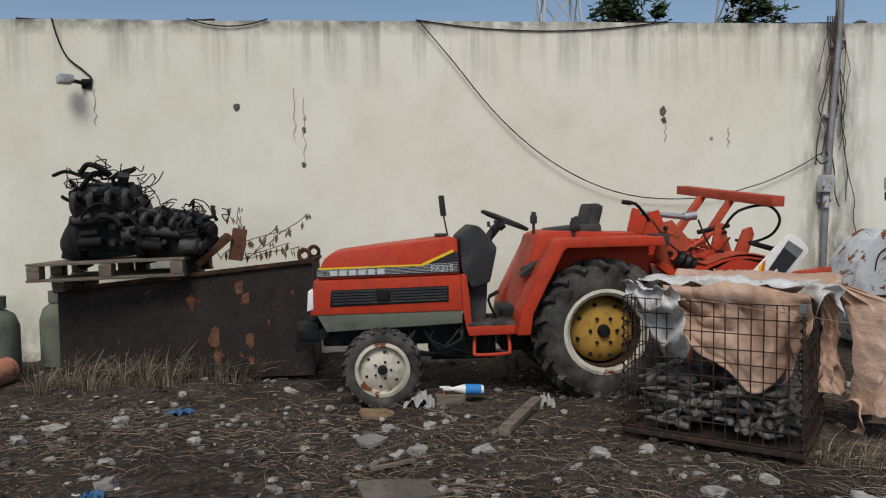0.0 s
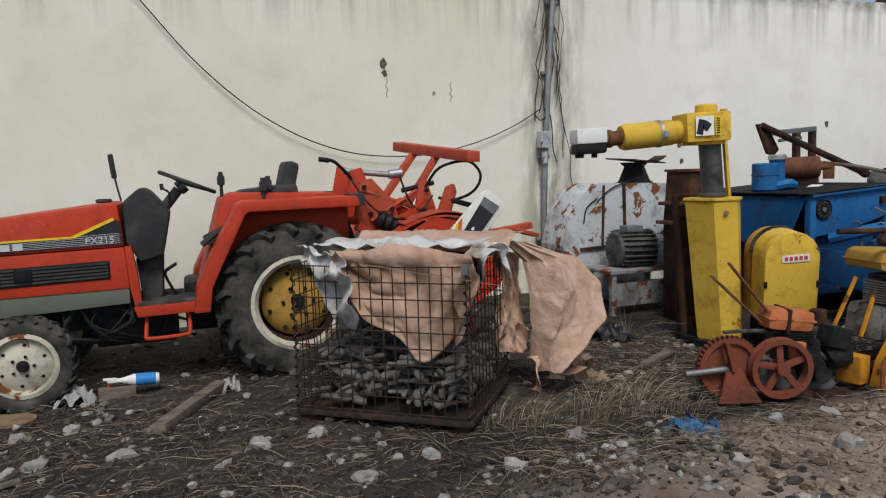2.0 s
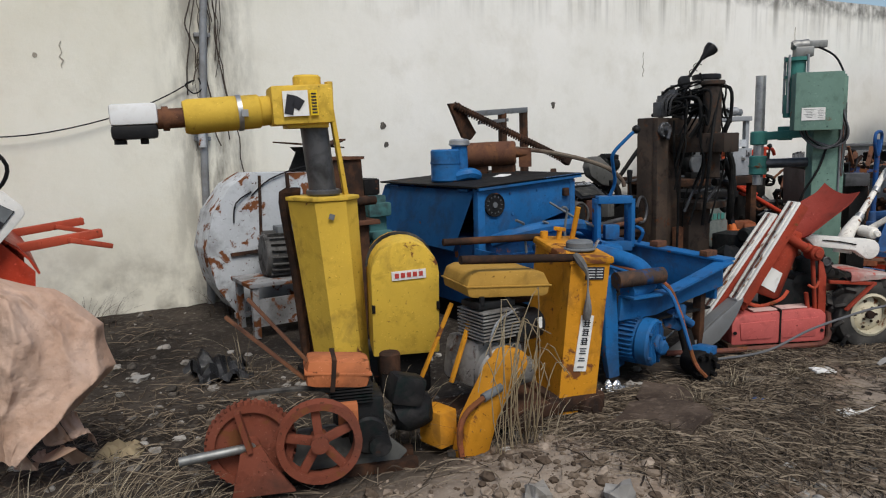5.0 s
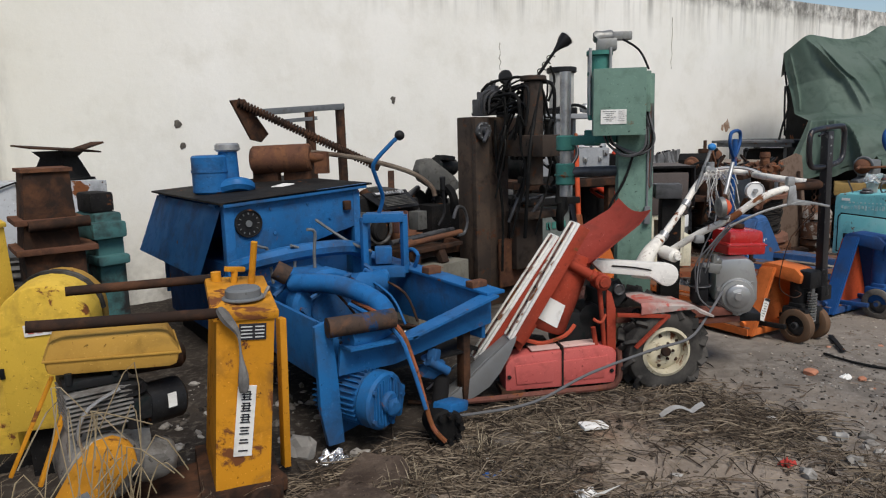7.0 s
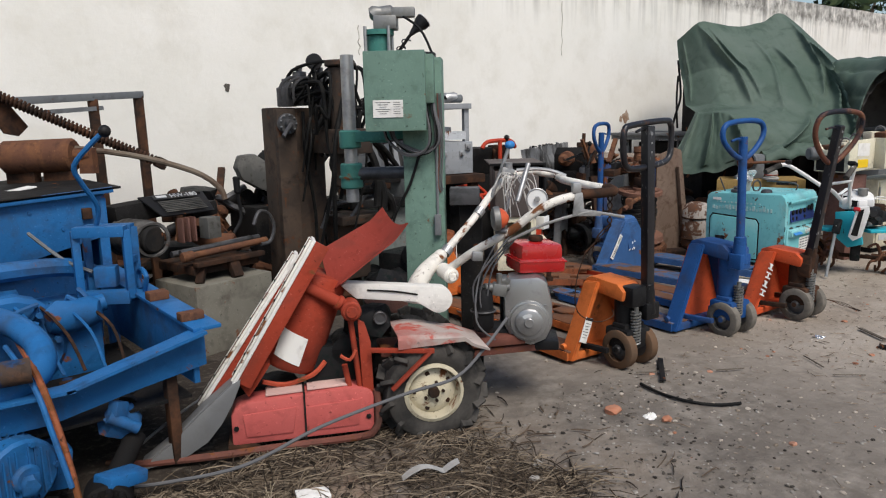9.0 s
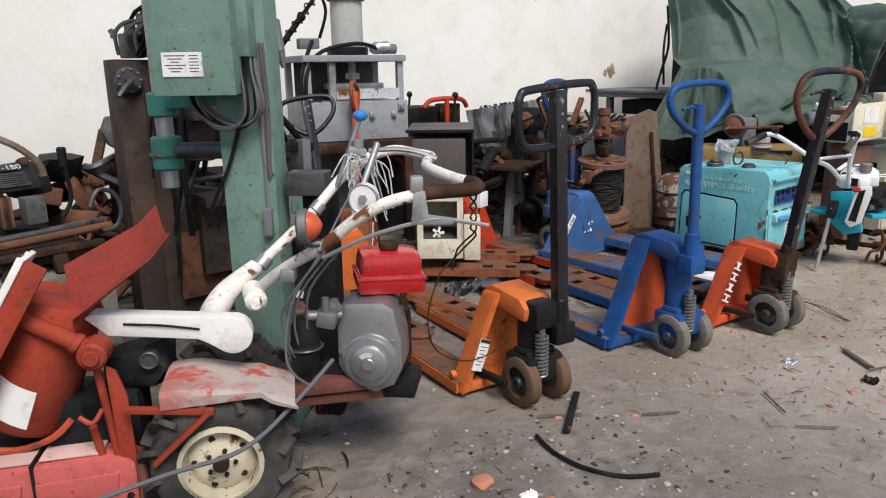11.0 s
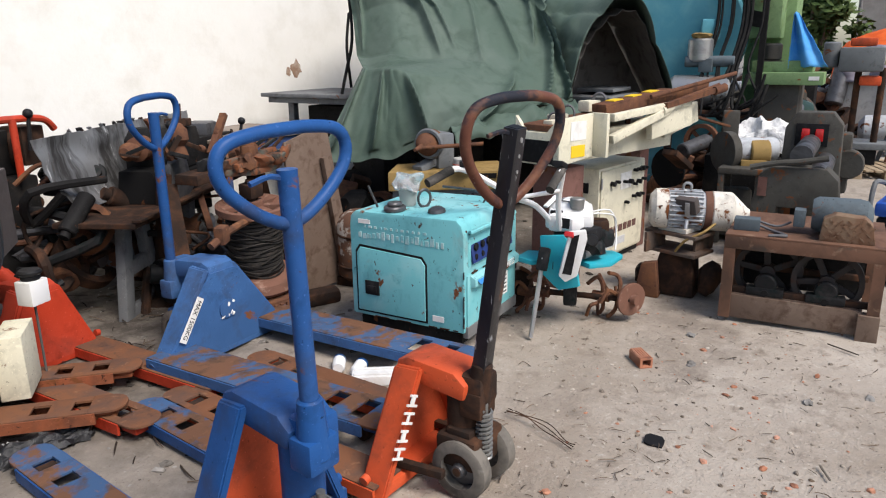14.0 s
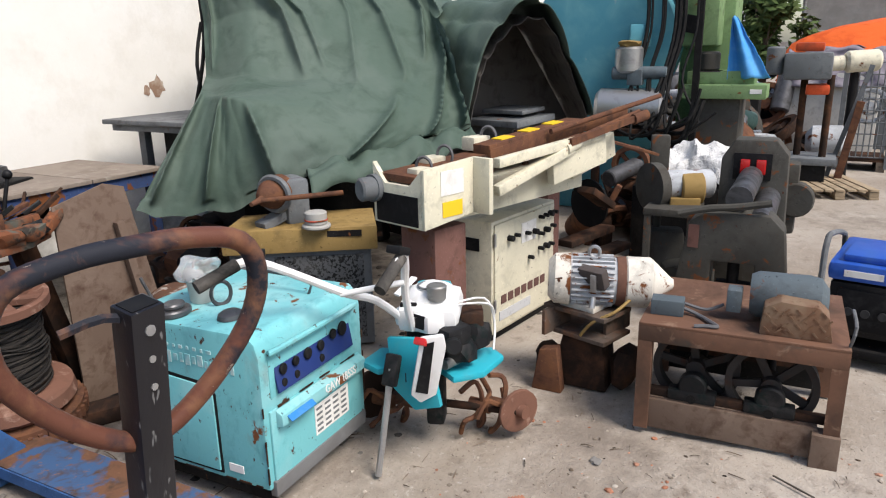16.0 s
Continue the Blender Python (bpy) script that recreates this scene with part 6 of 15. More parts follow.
def rusted_hopper():
    h = thing("rusty_hopper", pose(4.86, 5.05, 0.0), "brown rusted sheet steel hopper", "hopper", worldly=True)
    part("hopper", Shape().prism([(4.72, 0.82), (5.0, 0.82), (4.98, 1.27), (4.76, 1.27)], "y", 4.9, 5.2, 0.004), M_RUSTD, h)
    part("band", Shape().box((4.86, 5.05, 1.0), (0.34, 0.36, 0.03), bev=0.004).box((4.88, 5.05, 0.84), (0.4, 0.4, 0.03), bev=0.004).box((4.87, 5.05, 1.275), (0.25, 0.33, 0.02)), M_RUST, h)
    part("pipe", Shape().cyl((4.75, 4.86, 0.98), (5.05, 4.86, 0.99), 0.03), M_RUSTD, h)
    part("stand", Shape().box((4.87, 5.05, 0.41), (0.3, 0.3, 0.82), bev=0.01), M_RUSTD, h)
    c = thing("teal_machine", pose(5.15, 5.3, 0.0), "chipped teal machine block beside the hopper", "machine", worldly=True)
    part("body", Shape().box((5.17, 5.25, 0.5), (0.16, 0.3, 1.0), (0, 0, 10), 0.02).box((5.16, 5.2, 0.9), (0.2, 0.32, 0.1), (0, 0, 10), 0.02).box((5.17, 5.2, 0.72), (0.19, 0.32, 0.06), (0, 0, 10), 0.02), M_TEALC, c)
    part("cap", Shape().box((5.16, 5.25, 1.06), (0.14, 0.22, 0.12), (0, 0, 10), 0.02), M_DSTEEL, c)


M_TEALC = mat("chipped_teal", (0.06, 0.15, 0.15), 0.7, 0.0, [(4, (0.03, 0.03, 0.03), 0.45, 0.6), (9, RUST_D, 0.6, 0.72)], ((60, 0.3, 0.004),))
rusted_hopper()


def winch_engine():
    m = pose(3.78, 3.18, 0.03, 0, 0, -20)
    e = thing("winch_engine", m, "rusty orange petrol engine with two belt pulleys", "engine")
    for x, spokes, gear in ((-0.16, 4, True), (0.10, 5, False)):
        c = (x, -0.03 if gear else -0.09, 0.185)
        s = revolve(Shape(), c, (0, 1, 0), [(-0.03, 0.165), (-0.012, 0.15), (0.012, 0.15), (0.03, 0.165), (0.03, 0.135), (-0.03, 0.135)], 32)
        if gear:
            for i in range(40):
                a = i * math.tau / 40
                s.box((c[0] + 0.168 * math.cos(a), c[1], c[2] + 0.168 * math.sin(a)), (0.012, 0.04, 0.012), (0, -math.degrees(a), 0))
            s.cyl((c[0], c[1] - 0.012, c[2]), (c[0], c[1] + 0.012, c[2]), 0.14)
        for i in range(spokes):
            a = i * math.tau / spokes + 0.4
            s.bar(c, (c[0] + 0.145 * math.cos(a), c[1], c[2] + 0.145 * math.sin(a)), 0.035, 0.02, 0.003, up=(0, 1, 0))
        s.cyl((c[0], c[1] - 0.045, c[2]), (c[0], c[1] + 0.05, c[2]), 0.035)
        part("pulley", s, M_WRUST, e, "rusted orange spoked pulley")
    part("axle", Shape().cyl((-0.42, -0.10, 0.17), (-0.16, -0.07, 0.185), 0.018).cyl((-0.16, -0.08, 0.185), (-0.16, 0.3, 0.185), 0.02).cyl((0.1, -0.12, 0.185), (0.1, 0.3, 0.185), 0.02), M_ALU, e)
    part("side_frame", Shape().prism([(-0.24, 0.0), (-0.2, 0.17), (-0.12, 0.2), (-0.08, 0.12), (0.0, 0.0)], "y", -0.11, -0.085, 0.004).bar((-0.20, -0.1, 0.34), (-0.16, -0.1, 0.18), 0.045, 0.02), M_WRUST, e)
    part("belt", Shape().tube([(-0.16, 0.04, 0.36), (0.1, 0.03, 0.36), (0.28, 0.04, 0.28), (0.42, 0.05, 0.19), (0.38, 0.05, 0.12), (0.1, 0.03, 0.02), (-0.16, 0.04, 0.01)], 0.012, 6, 3), M_RUBBER, e)
    part("engine_block", Shape().box((0.27, 0.10, 0.22), (0.2, 0.2, 0.18), bev=0.02).cyl((0.30, -0.04, 0.16), (0.30, 0.0, 0.16), 0.08, bev=0.01).cyl((0.34, -0.08, 0.13), (0.34, -0.02, 0.13), 0.045), M_CASTG, e)
    fins = Shape()
    for i in range(6):
        fins.box((0.24, 0.06, 0.30 + i * 0.013), (0.17, 0.16, 0.006))
    part("cooling_fins", fins.box((0.24, 0.06, 0.33), (0.13, 0.12, 0.09)), M_CASTG, e)
    part("fuel_tank", Shape().box((0.19, 0.05, 0.425), (0.26, 0.17, 0.12), (0, 6, 0), 0.04).box((0.19, 0.05, 0.43), (0.266, 0.176, 0.012), (0, 6, 0), 0.004), M_WORANGE, e, "scuffed orange fuel tank")
    part("strap", Shape().box((0.17, 0.05, 0.425), (0.018, 0.18, 0.13), (0, 6, 0)), M_RUSTD, e)
    part("starter_cover", Shape().box((0.22, -0.03, 0.26), (0.08, 0.05, 0.10), bev=0.01), M_WORANGE, e)
    part("exhaust_can", Shape().cyl((0.42, 0.14, 0.36), (0.42, 0.14, 0.45), 0.045, bev=0.006), M_RUSTD, e)
    part("air_box", Shape().box((0.47, 0.06, 0.31), (0.14, 0.12, 0.12), (0, 15, 10), 0.02).lump((0.5, 0.1, 0.2), (0.1, 0.1, 0.09), 3, 0.4), M_CASTG, e)
    part("belt_cover", Shape().prism([(-0.02, 0.02), (0.02, 0.2), (0.3, 0.21), (0.46, 0.06), (0.4, 0.0)], "y", 0.0, 0.03, 0.006), M_GREYDUST, e, "dusty grey belt plate")
    for a, b in (((-0.14, 0.02, 0.75), (0.12, 0.02, 0.42)), ((-0.23, 0.04, 0.68), (0.06, 0.04, 0.40))):
        part("lever", Shape().bar(a, b, 0.03, 0.012, 0.003), M_RUST, e)
    part("skid", Shape().bar((-0.1, 0.12, 0.01), (0.5, 0.12, 0.01), 0.05, 0.04).bar((-0.1, 0.0, 0.01), (0.5, 0.0, 0.01), 0.05, 0.04), M_RUSTD, e)


M_WRUST = paint("red_brown_rusted_paint", (0.185, 0.054, 0.032), 0.62, 0.75, 0.75)
M_WORANGE = paint("dull_orange_paint", (0.46, 0.15, 0.06), 0.35, 0.55, 0.6)
winch_engine()


M_CASTALU = mat("dusty_cast_aluminium", (0.25, 0.24, 0.225), 0.5, 0.35, [(6, (0.10, 0.088, 0.076), 0.45, 0.66), (18, (0.33, 0.32, 0.30), 0.58, 0.72), (35, (0.04, 0.034, 0.03), 0.6, 0.7), (12, RUST_D, 0.66, 0.73)], ((50, 0.3, 0.004),))
M_RAGG = mat("dirty_grey_rag", (0.20, 0.195, 0.19), 0.8, 0.0, [(9, (0.09, 0.085, 0.08), 0.45, 0.7), (25, (0.36, 0.35, 0.34), 0.6, 0.75)], ((60, 0.5, 0.006),))


def cutter():
    c = thing("concrete_cutter", pose(4.95, 3.1, 0.05), "amber road cutting machine with a petrol engine, half rusted", "machine", worldly=True)
    post = Shape()
    bt = [(5.035, 3.02), (5.228, 2.972), (5.35, 3.36), (5.13, 3.41)]
    tp = [(5.078, 2.968, 0.795), (5.272, 2.915, 0.785), (5.375, 3.29, 0.835), (5.185, 3.345, 0.845)]
    v0 = [post.bm.verts.new((x, y, 0.05)) for x, y in bt]
    v1 = [post.bm.verts.new(q) for q in tp]
    post.bm.faces.new(v0[::-1])
    post.bm.faces.new(v1)
    for i in range(4):
        j = (i + 1) % 4
        post.bm.faces.new((v0[i], v0[j], v1[j], v1[i]))
    p = part("tank_post", post, M_AMBER, c, sharp=15)
    part("tank_top", Shape().box((0, 0, 0), (0.235, 0.42, 0.035), bev=0.012).turn(pose(5.228, 3.13, 0.823, 7.5, 3, -15.5)), M_AMBER, c)
    part("filler_cap", Shape().cyl((5.215, 3.06, 0.83), (5.215, 3.06, 0.875), 0.065, bev=0.008).cyl((5.215, 3.06, 0.83), (5.215, 3.06, 0.842), 0.078, bev=0.004), M_GREY, c)
    part("cap_chain", Shape().tube([(5.28, 3.03, 0.83), (5.30, 3.02, 0.87), (5.31, 3.05, 0.85)], 0.006, 6, 3), M_STEEL, c)
    # the front face leans a little: its own axes
    ex, ez = Vector((0.965, -0.262, 0)), Vector((0.056, -0.075, 0.99)).normalized()
    ex = (ex - ez * ex.dot(ez)).normalized()
    face = Matrix((ex, ez.cross(ex), ez)).transposed().to_4x4()
    pl = Matrix.Translation((5.195, 2.9395, 0.735)) @ face
    n = part("nameplate", Shape().box((0.0, -0.004, 0), (0.095, 0.004, 0.06)).turn(pl), M_INK, p)
    b = Shape()
    for i in range(4):
        b.box((-0.022, -0.0075, 0.02 - i * 0.013), (0.04, 0.003, 0.004)).box((0.024, -0.0075, 0.02 - i * 0.013), (0.032, 0.003, 0.004))
    part("plate_print", b.turn(pl), M_SILVERPRINT, n)
    st = Matrix.Translation((5.1525, 2.9695, 0.398)) @ face @ pose(0, 0, 0, 0, 3, 0)
    q = part("sticker", Shape().box((0, -0.004, 0), (0.066, 0.004, 0.275)).turn(st), M_LABEL, p, "white strip sticker with dark bars of print")
    b = Shape()
    for z, n in ((-0.115, 1), (-0.078, 2), (-0.036, 3)):
        for i in range(n):
            b.box((0, -0.0075, z + (i - (n - 1) / 2) * 0.012), (0.034 - 0.006 * (i % 2), 0.003, 0.0045))
    for z in (0.012, 0.056, 0.1):
        for i in range(4):
            b.box((0, -0.0075, z + (i - 1.5) * 0.010), (0.036 - 0.008 * (i % 2), 0.003, 0.004))
        b.box((-0.008, -0.0075, z), (0.004, 0.003, 0.034)).box((0.011, -0.0075, z), (0.004, 0.003, 0.026))
    part("sticker_print", b.turn(st), M_INK, q)
    part("handle_pipe", Shape().cyl((5.22, 3.35, 0.865), (4.686, 3.447, 0.877), 0.018), M_RUSTD, c, "brown rusty pipe handle")
    part("handle_pipe", Shape().cyl((5.10, 2.965, 0.815), (4.505, 3.03, 0.862), 0.019), M_RUSTD, c, "brown rusty pipe handle")
    part("rag", Shape().tube([(5.085, 2.955, 0.835), (5.10, 2.93, 0.80), (5.135, 2.925, 0.74), (5.14, 2.925, 0.66), (5.145, 2.93, 0.58), (5.145, 2.94, 0.52)], lambda f: 0.012 + 0.008 * math.sin(f * 9), 7, 5), M_RAGG, c, "dirty strip of plastic tied to the pipe")
    part("spindle", Shape().cyl((5.31, 3.22, 0.84), (5.32, 3.18, 1.02), 0.013).cyl((5.25, 3.25, 0.84), (5.26, 3.25, 0.91), 0.013).box((5.26, 3.25, 0.91), (0.09, 0.024, 0.02), (0, 10, 20), 0.004).cyl((5.20, 3.30, 0.85), (5.20, 3.30, 0.90), 0.02), M_AMBER, c)
    eng = part("engine_block", Shape().box((4.705, 3.165, 0.36), (0.28, 0.26, 0.22), (0, 10, 0), 0.05).cyl((4.685, 2.975, 0.34), (4.685, 3.065, 0.35), 0.12, bev=0.03).lump((4.845, 3.095, 0.3), (0.1, 0.1, 0.09), 2, 0.2), M_CASTALU, c, "dirty cast aluminium engine")
    f = Shape()
    for i in range(9):
        f.box((4.685, 3.085, 0.50 + i * 0.015), (0.2, 0.2, 0.006))
    part("cooling_fins", f.box((4.685, 3.085, 0.56), (0.15, 0.15, 0.13), bev=0.01), M_CASTALU, eng)
    part("cylinder_head", Shape().box((4.685, 3.085, 0.645), (0.2, 0.14, 0.03), (0, 2, 0), 0.008).cyl((4.605, 3.020, 0.655), (4.605, 3.020, 0.69), 0.012).cyl((4.745, 3.020, 0.655), (4.745, 3.020, 0.68), 0.012), M_CASTG, eng)
    part("governor_arm", Shape().tube([(4.625, 2.985, 0.42), (4.605, 2.965, 0.5), (4.645, 2.965, 0.58), (4.745, 2.975, 0.62)], 0.006, 6, 3), M_STEEL, eng)
    part("carburettor", Shape().box((4.805, 3.025, 0.53), (0.08, 0.07, 0.08), (0, 5, 0), 0.012).cyl((4.785, 2.995, 0.47), (4.785, 2.995, 0.51), 0.025).lump((4.785, 3.025, 0.6), (0.06, 0.05, 0.035), 8, 0.5), M_CASTG, eng)
    part("case_bolt", Shape().cyl((4.605, 2.970, 0.28), (4.605, 2.955, 0.28), 0.012, seg=6).cyl((4.765, 2.970, 0.3), (4.765, 2.955, 0.3), 0.012, seg=6).cyl((4.685, 2.970, 0.43), (4.685, 2.955, 0.43), 0.012, seg=6), M_DSTEEL, eng)
    part("air_filter", Shape().cyl((4.825, 3.075, 0.51), (4.965, 3.105, 0.505), 0.075, bev=0.008).cyl((4.785, 3.075, 0.51), (4.825, 3.075, 0.51), 0.05), M_BLACK, eng)
    part("sticker", Shape().box((4.915, 3.003, 0.53), (0.03, 0.004, 0.05), (0, 0, 10)), M_LABEL, eng)
    tm = pose(4.775, 3.147, 0.735, 0, 4, -12)
    tank = part("fuel_tank", Shape().prism([(-0.195, -0.055), (-0.17, -0.062), (0.17, -0.062), (0.195, -0.055), (0.205, -0.01), (0.17, 0.045), (0.13, 0.056), (-0.15, 0.056), (-0.19, 0.04), (-0.205, -0.01)], "y", -0.15, 0.15, 0.02).turn(tm), M_OCHRE, c, "dull yellow fuel tank")
    part("tank_seam", Shape().box((0, 0, -0.012), (0.418, 0.312, 0.007), bev=0.003).turn(tm), M_OCHRE, tank)
    part("muffler", Shape().cyl((4.82, 3.2, 0.64), (5.02, 3.2, 0.63), 0.05, bev=0.015), M_RUSTD, c)
    part("side_arm", Shape().bar((4.585, 3.23, 0.63), (4.43, 3.26, 0.30), 0.024, 0.014, 0.004).bar((4.63, 3.12, 0.62), (4.50, 3.12, 0.30), 0.024, 0.014, 0.004), M_AMBER, c)
    part("belt_guard", Shape().prism([(4.40, 0.03), (4.45, 0.2), (4.585, 0.40), (4.65, 0.462), (4.71, 0.468), (4.755, 0.44), (4.765, 0.385), (4.70, 0.32), (4.60, 0.19), (4.54, 0.03)], "y", 2.90, 2.99, 0.014), M_AMBER, c, "curved amber belt guard with flaking paint")
    part("base_plate", Shape().box((4.92, 3.17, 0.10), (0.8, 0.34, 0.06), (0, 2, 0), 0.01).box((5.19, 3.2, 0.10), (0.30, 0.44, 0.08), (0, 2, -15), 0.01), M_RUSTD, c)
    for x in (4.82, 5.2):
        part("wheel", Shape().cyl((x, 2.94, 0.07), (x, 3.0, 0.07), 0.065, bev=0.01).cyl((x, 2.925, 0.07), (x, 2.945, 0.07), 0.025), M_RUSTD, c)
    part("crank_handle", Shape().tube([(4.60, 2.90, 0.315), (4.49, 2.89, 0.285), (4.42, 2.89, 0.245), (4.385, 2.89, 0.17), (4.40, 2.89, 0.03)], 0.013, 7, 3), M_ORUST, c)
    part("crank_grip", Shape().cyl((4.61, 2.90, 0.318), (4.51, 2.892, 0.292), 0.019), M_GREY, c)
    part("front_box", Shape().box((4.40, 3.08, 0.14), (0.10, 0.14, 0.16), (0, 0, 10), 0.012), M_AMBER, c)
    w = Shape()
    rs = random.Random(31)
    for i in range(22):
        x, y = rs.uniform(4.5, 4.75), rs.uniform(2.76, 2.86)
        z = rs.uniform(0.35, 0.75)
        w.tube([(x, y, 0.06), (x + rs.uniform(-0.05, 0.05), y, z * 0.5), (x + rs.uniform(-0.1, 0.1), y - 0.02, z), (x + rs.uniform(-0.16, 0.16), y - 0.03, z * rs.uniform(0.7, 1.0))], 0.0022, 4, 3)
    solo("dry_grass_tuft", w, M_STRAW, "pale dry grass grown up through the cutter", "grass", kind="stuff", at=(4.6, 2.8, 0.05))
    part("grip_bar", Shape().bar((5.42, 3.25, 0.03), (5.44, 3.25, 0.68), 0.045, 0.03, 0.004), M_AMBER, c)


cutter()


# ---- big blue machine ----
def blue_machine():
    b = thing("blue_machine", pose(6.15, 4.6, 0.0), "large blue diesel roller machine with its engine bay open", "machine", worldly=True)
    x0, x1, y0, y1 = 5.72, 6.62, 4.60, 5.95
    part("front_panel", Shape().prism([(x0, 0.68), (x0, 1.03), (x1, 1.075), (x1, 0.84), (6.2, 0.74)], "y", y0, y0 + 0.02, 0.003), M_BLUE, b)
    part("side_panel", Shape().prism([(y0, 0.35), (y0, 1.03), (y1, 1.03), (y1, 0.35)], "x", x1 - 0.02, x1, 0.003), M_BLUE, b)
    part("back_panel", Shape().prism([(x0, 0.3), (x0, 1.03), (x1, 1.07), (x1, 0.3)], "y", y1 - 0.02, y1, 0.003), M_BLUE, b)
    part("corner_post", Shape().bar((x0 + 0.02, y0 + 0.02, 0.1), (x0 + 0.02, y0 + 0.02, 1.03), 0.06, 0.06, 0.005).bar((x1 - 0.02, y0 + 0.02, 0.1), (x1 - 0.02, y0 + 0.02, 1.06), 0.05, 0.05, 0.005), M_BLUE, b)
    flap = Shape()
    v = [(x0 - 0.01, y0 + 0.03, 1.02), (x0 - 0.01, y1, 1.02), (x0 - 0.16, y1 + 0.02, 0.63), (x0 - 0.14, y0 + 0.12, 0.60)]
    f = [flap.bm.verts.new(p) for p in v]
    flap.bm.faces.new(f)
    bmesh.ops.solidify(flap.bm, geom=list(flap.bm.faces), thickness=0.012)
    part("hinged_flap", flap, M_BLUE, b, "blue side flap hanging open")
    part("hinge", Shape().cyl((x0 - 0.012, y0 + 0.1, 1.02), (x0 - 0.012, y0 + 0.22, 1.02), 0.01).cyl((x0 - 0.012, y1 - 0.25, 1.02), (x0 - 0.012, y1 - 0.1, 1.02), 0.01), M_BLUE, b)
    part("top_sheet", Shape().bar((5.68, 5.27, 1.045), (6.70, 5.27, 1.10), 1.42, 0.012), M_DSTEEL, b, "bent dark top sheet")
    part("top_rim", Shape().bar((5.70, 4.575, 1.035), (6.66, 4.575, 1.09), 0.03, 0.03, 0.003), M_BLUE, b)
    # darker blue here carries the shade under the top sheet
    part("lower_body", Shape().box((6.15, 5.3, 0.42), (0.84, 1.2, 0.5), bev=0.02), M_BLUED, b, "underbody with shade painted into its dark blue")
    part("skid", Shape().box((5.85, 5.3, 0.09), (0.1, 1.2, 0.18)).box((6.5, 5.3, 0.09), (0.1, 1.2, 0.18)), M_DSTEEL, b)
    dl = part("dial", Shape().cyl((5.855, y0 - 0.012, 0.915), (5.855, y0 + 0.01, 0.915), 0.085, bev=0.004).ring((5.855, y0 - 0.014, 0.915), (0, 1, 0), 0.08, 0.006, 28, 6), M_BLACK, b, "round black gauge plate")
    mk = Shape()
    for a in range(12):
        mk.box((5.855 + 0.06 * math.cos(a * 0.5236), y0 - 0.015, 0.915 + 0.06 * math.sin(a * 0.5236)), (0.012, 0.003, 0.006), (0, -math.degrees(a * 0.5236), 0))
    part("dial_marks", mk.cyl((5.855, y0 - 0.012, 0.915), (5.855, y0 - 0.02, 0.915), 0.02), M_GREY, dl)
    part("bay_floor", Shape().span(5.71, 6.54, 3.3, 4.3, 0.30, 0.312), M_DSTEEL, b, "oily floor of the open bay")
    dr = random.Random(41)
    for i in range(16):
        x, y = dr.uniform(5.8, 6.5), dr.uniform(3.35, 3.85)
        part("debris", Shape().lump((x, y, 0.325), (dr.uniform(0.02, 0.06), dr.uniform(0.02, 0.04), dr.uniform(0.01, 0.025)), i, 0.6, (0, 0, dr.uniform(0, 180)), 1), dr.choice((M_RUSTD, M_CASTG, M_DSTEEL, M_BLUED)), b)
    part("white_cap", Shape().cyl((6.28, 3.62, 0.33), (6.30, 3.6, 0.37), 0.02), M_WPLASTIC, b)
    for k in range(5):
        part("thin_pipe", Shape().tube([(5.9 + 0.1 * k, 4.1, 0.62), (5.92 + 0.1 * k, 3.9, 0.70 - 0.02 * k), (6.0 + 0.09 * k, 3.7, 0.56), (6.05 + 0.08 * k, 3.6, 0.42)], 0.007, 6, 4), M_BLUE if k % 2 else M_RUSTD, b)
    part("lock_box", Shape().box((6.52, y0 - 0.015, 0.97), (0.05, 0.03, 0.06), bev=0.006), M_RUSTD, b)
    bt = Shape()
    for x, z in ((6.0, 0.99), (6.25, 1.0), (6.02, 0.84), (6.4, 0.9)):
        bt.cyl((x, y0 - 0.008, z), (x, y0, z), 0.01, seg=6)
    part("bolt", bt, M_BLUE, b)
    part("air_cleaner", Shape().cyl((5.87, 5.24, 1.06), (5.87, 5.24, 1.31), 0.115, bev=0.012).cyl((6.0, 5.22, 1.06), (5.99, 5.22, 1.33), 0.062).tube([(5.92, 5.16, 1.1), (6.0, 5.1, 1.12), (6.08, 5.12, 1.1), (6.1, 5.2, 1.07)], 0.045, 8, 4).cyl((5.87, 5.24, 1.2), (5.87, 5.24, 1.215), 0.12), M_BLUE, b)
    part("cleaner_cap", Shape().cyl((5.99, 5.22, 1.33), (5.99, 5.22, 1.385), 0.08, bev=0.012).cyl((5.99, 5.22, 1.34), (5.99, 5.22, 1.35), 0.084), M_STEEL, b)
    part("silencer", Shape().cyl((6.34, 5.66, 1.25), (6.68, 5.38, 1.26), 0.105, bev=0.015).cyl((6.66, 5.40, 1.26), (6.76, 5.32, 1.26), 0.04).box((6.74, 5.33, 1.22), (0.05, 0.1, 0.16), (0, 0, 40)), M_RUST, b, "brown rusted silencer drum")
    part("silencer_saddle", Shape().box((6.42, 5.6, 1.11), (0.06, 0.2, 0.1), (0, 0, 40)).box((6.6, 5.45, 1.11), (0.06, 0.2, 0.1), (0, 0, 40)), M_RUSTD, b)
    part("paper_scrap", Shape().box((6.3, 5.1, 1.085), (0.16, 0.1, 0.006), (0, -8, 20)).box((6.1, 4.62, 1.065), (0.07, 0.06, 0.006), (0, 0, 0)), M_LABEL, b)
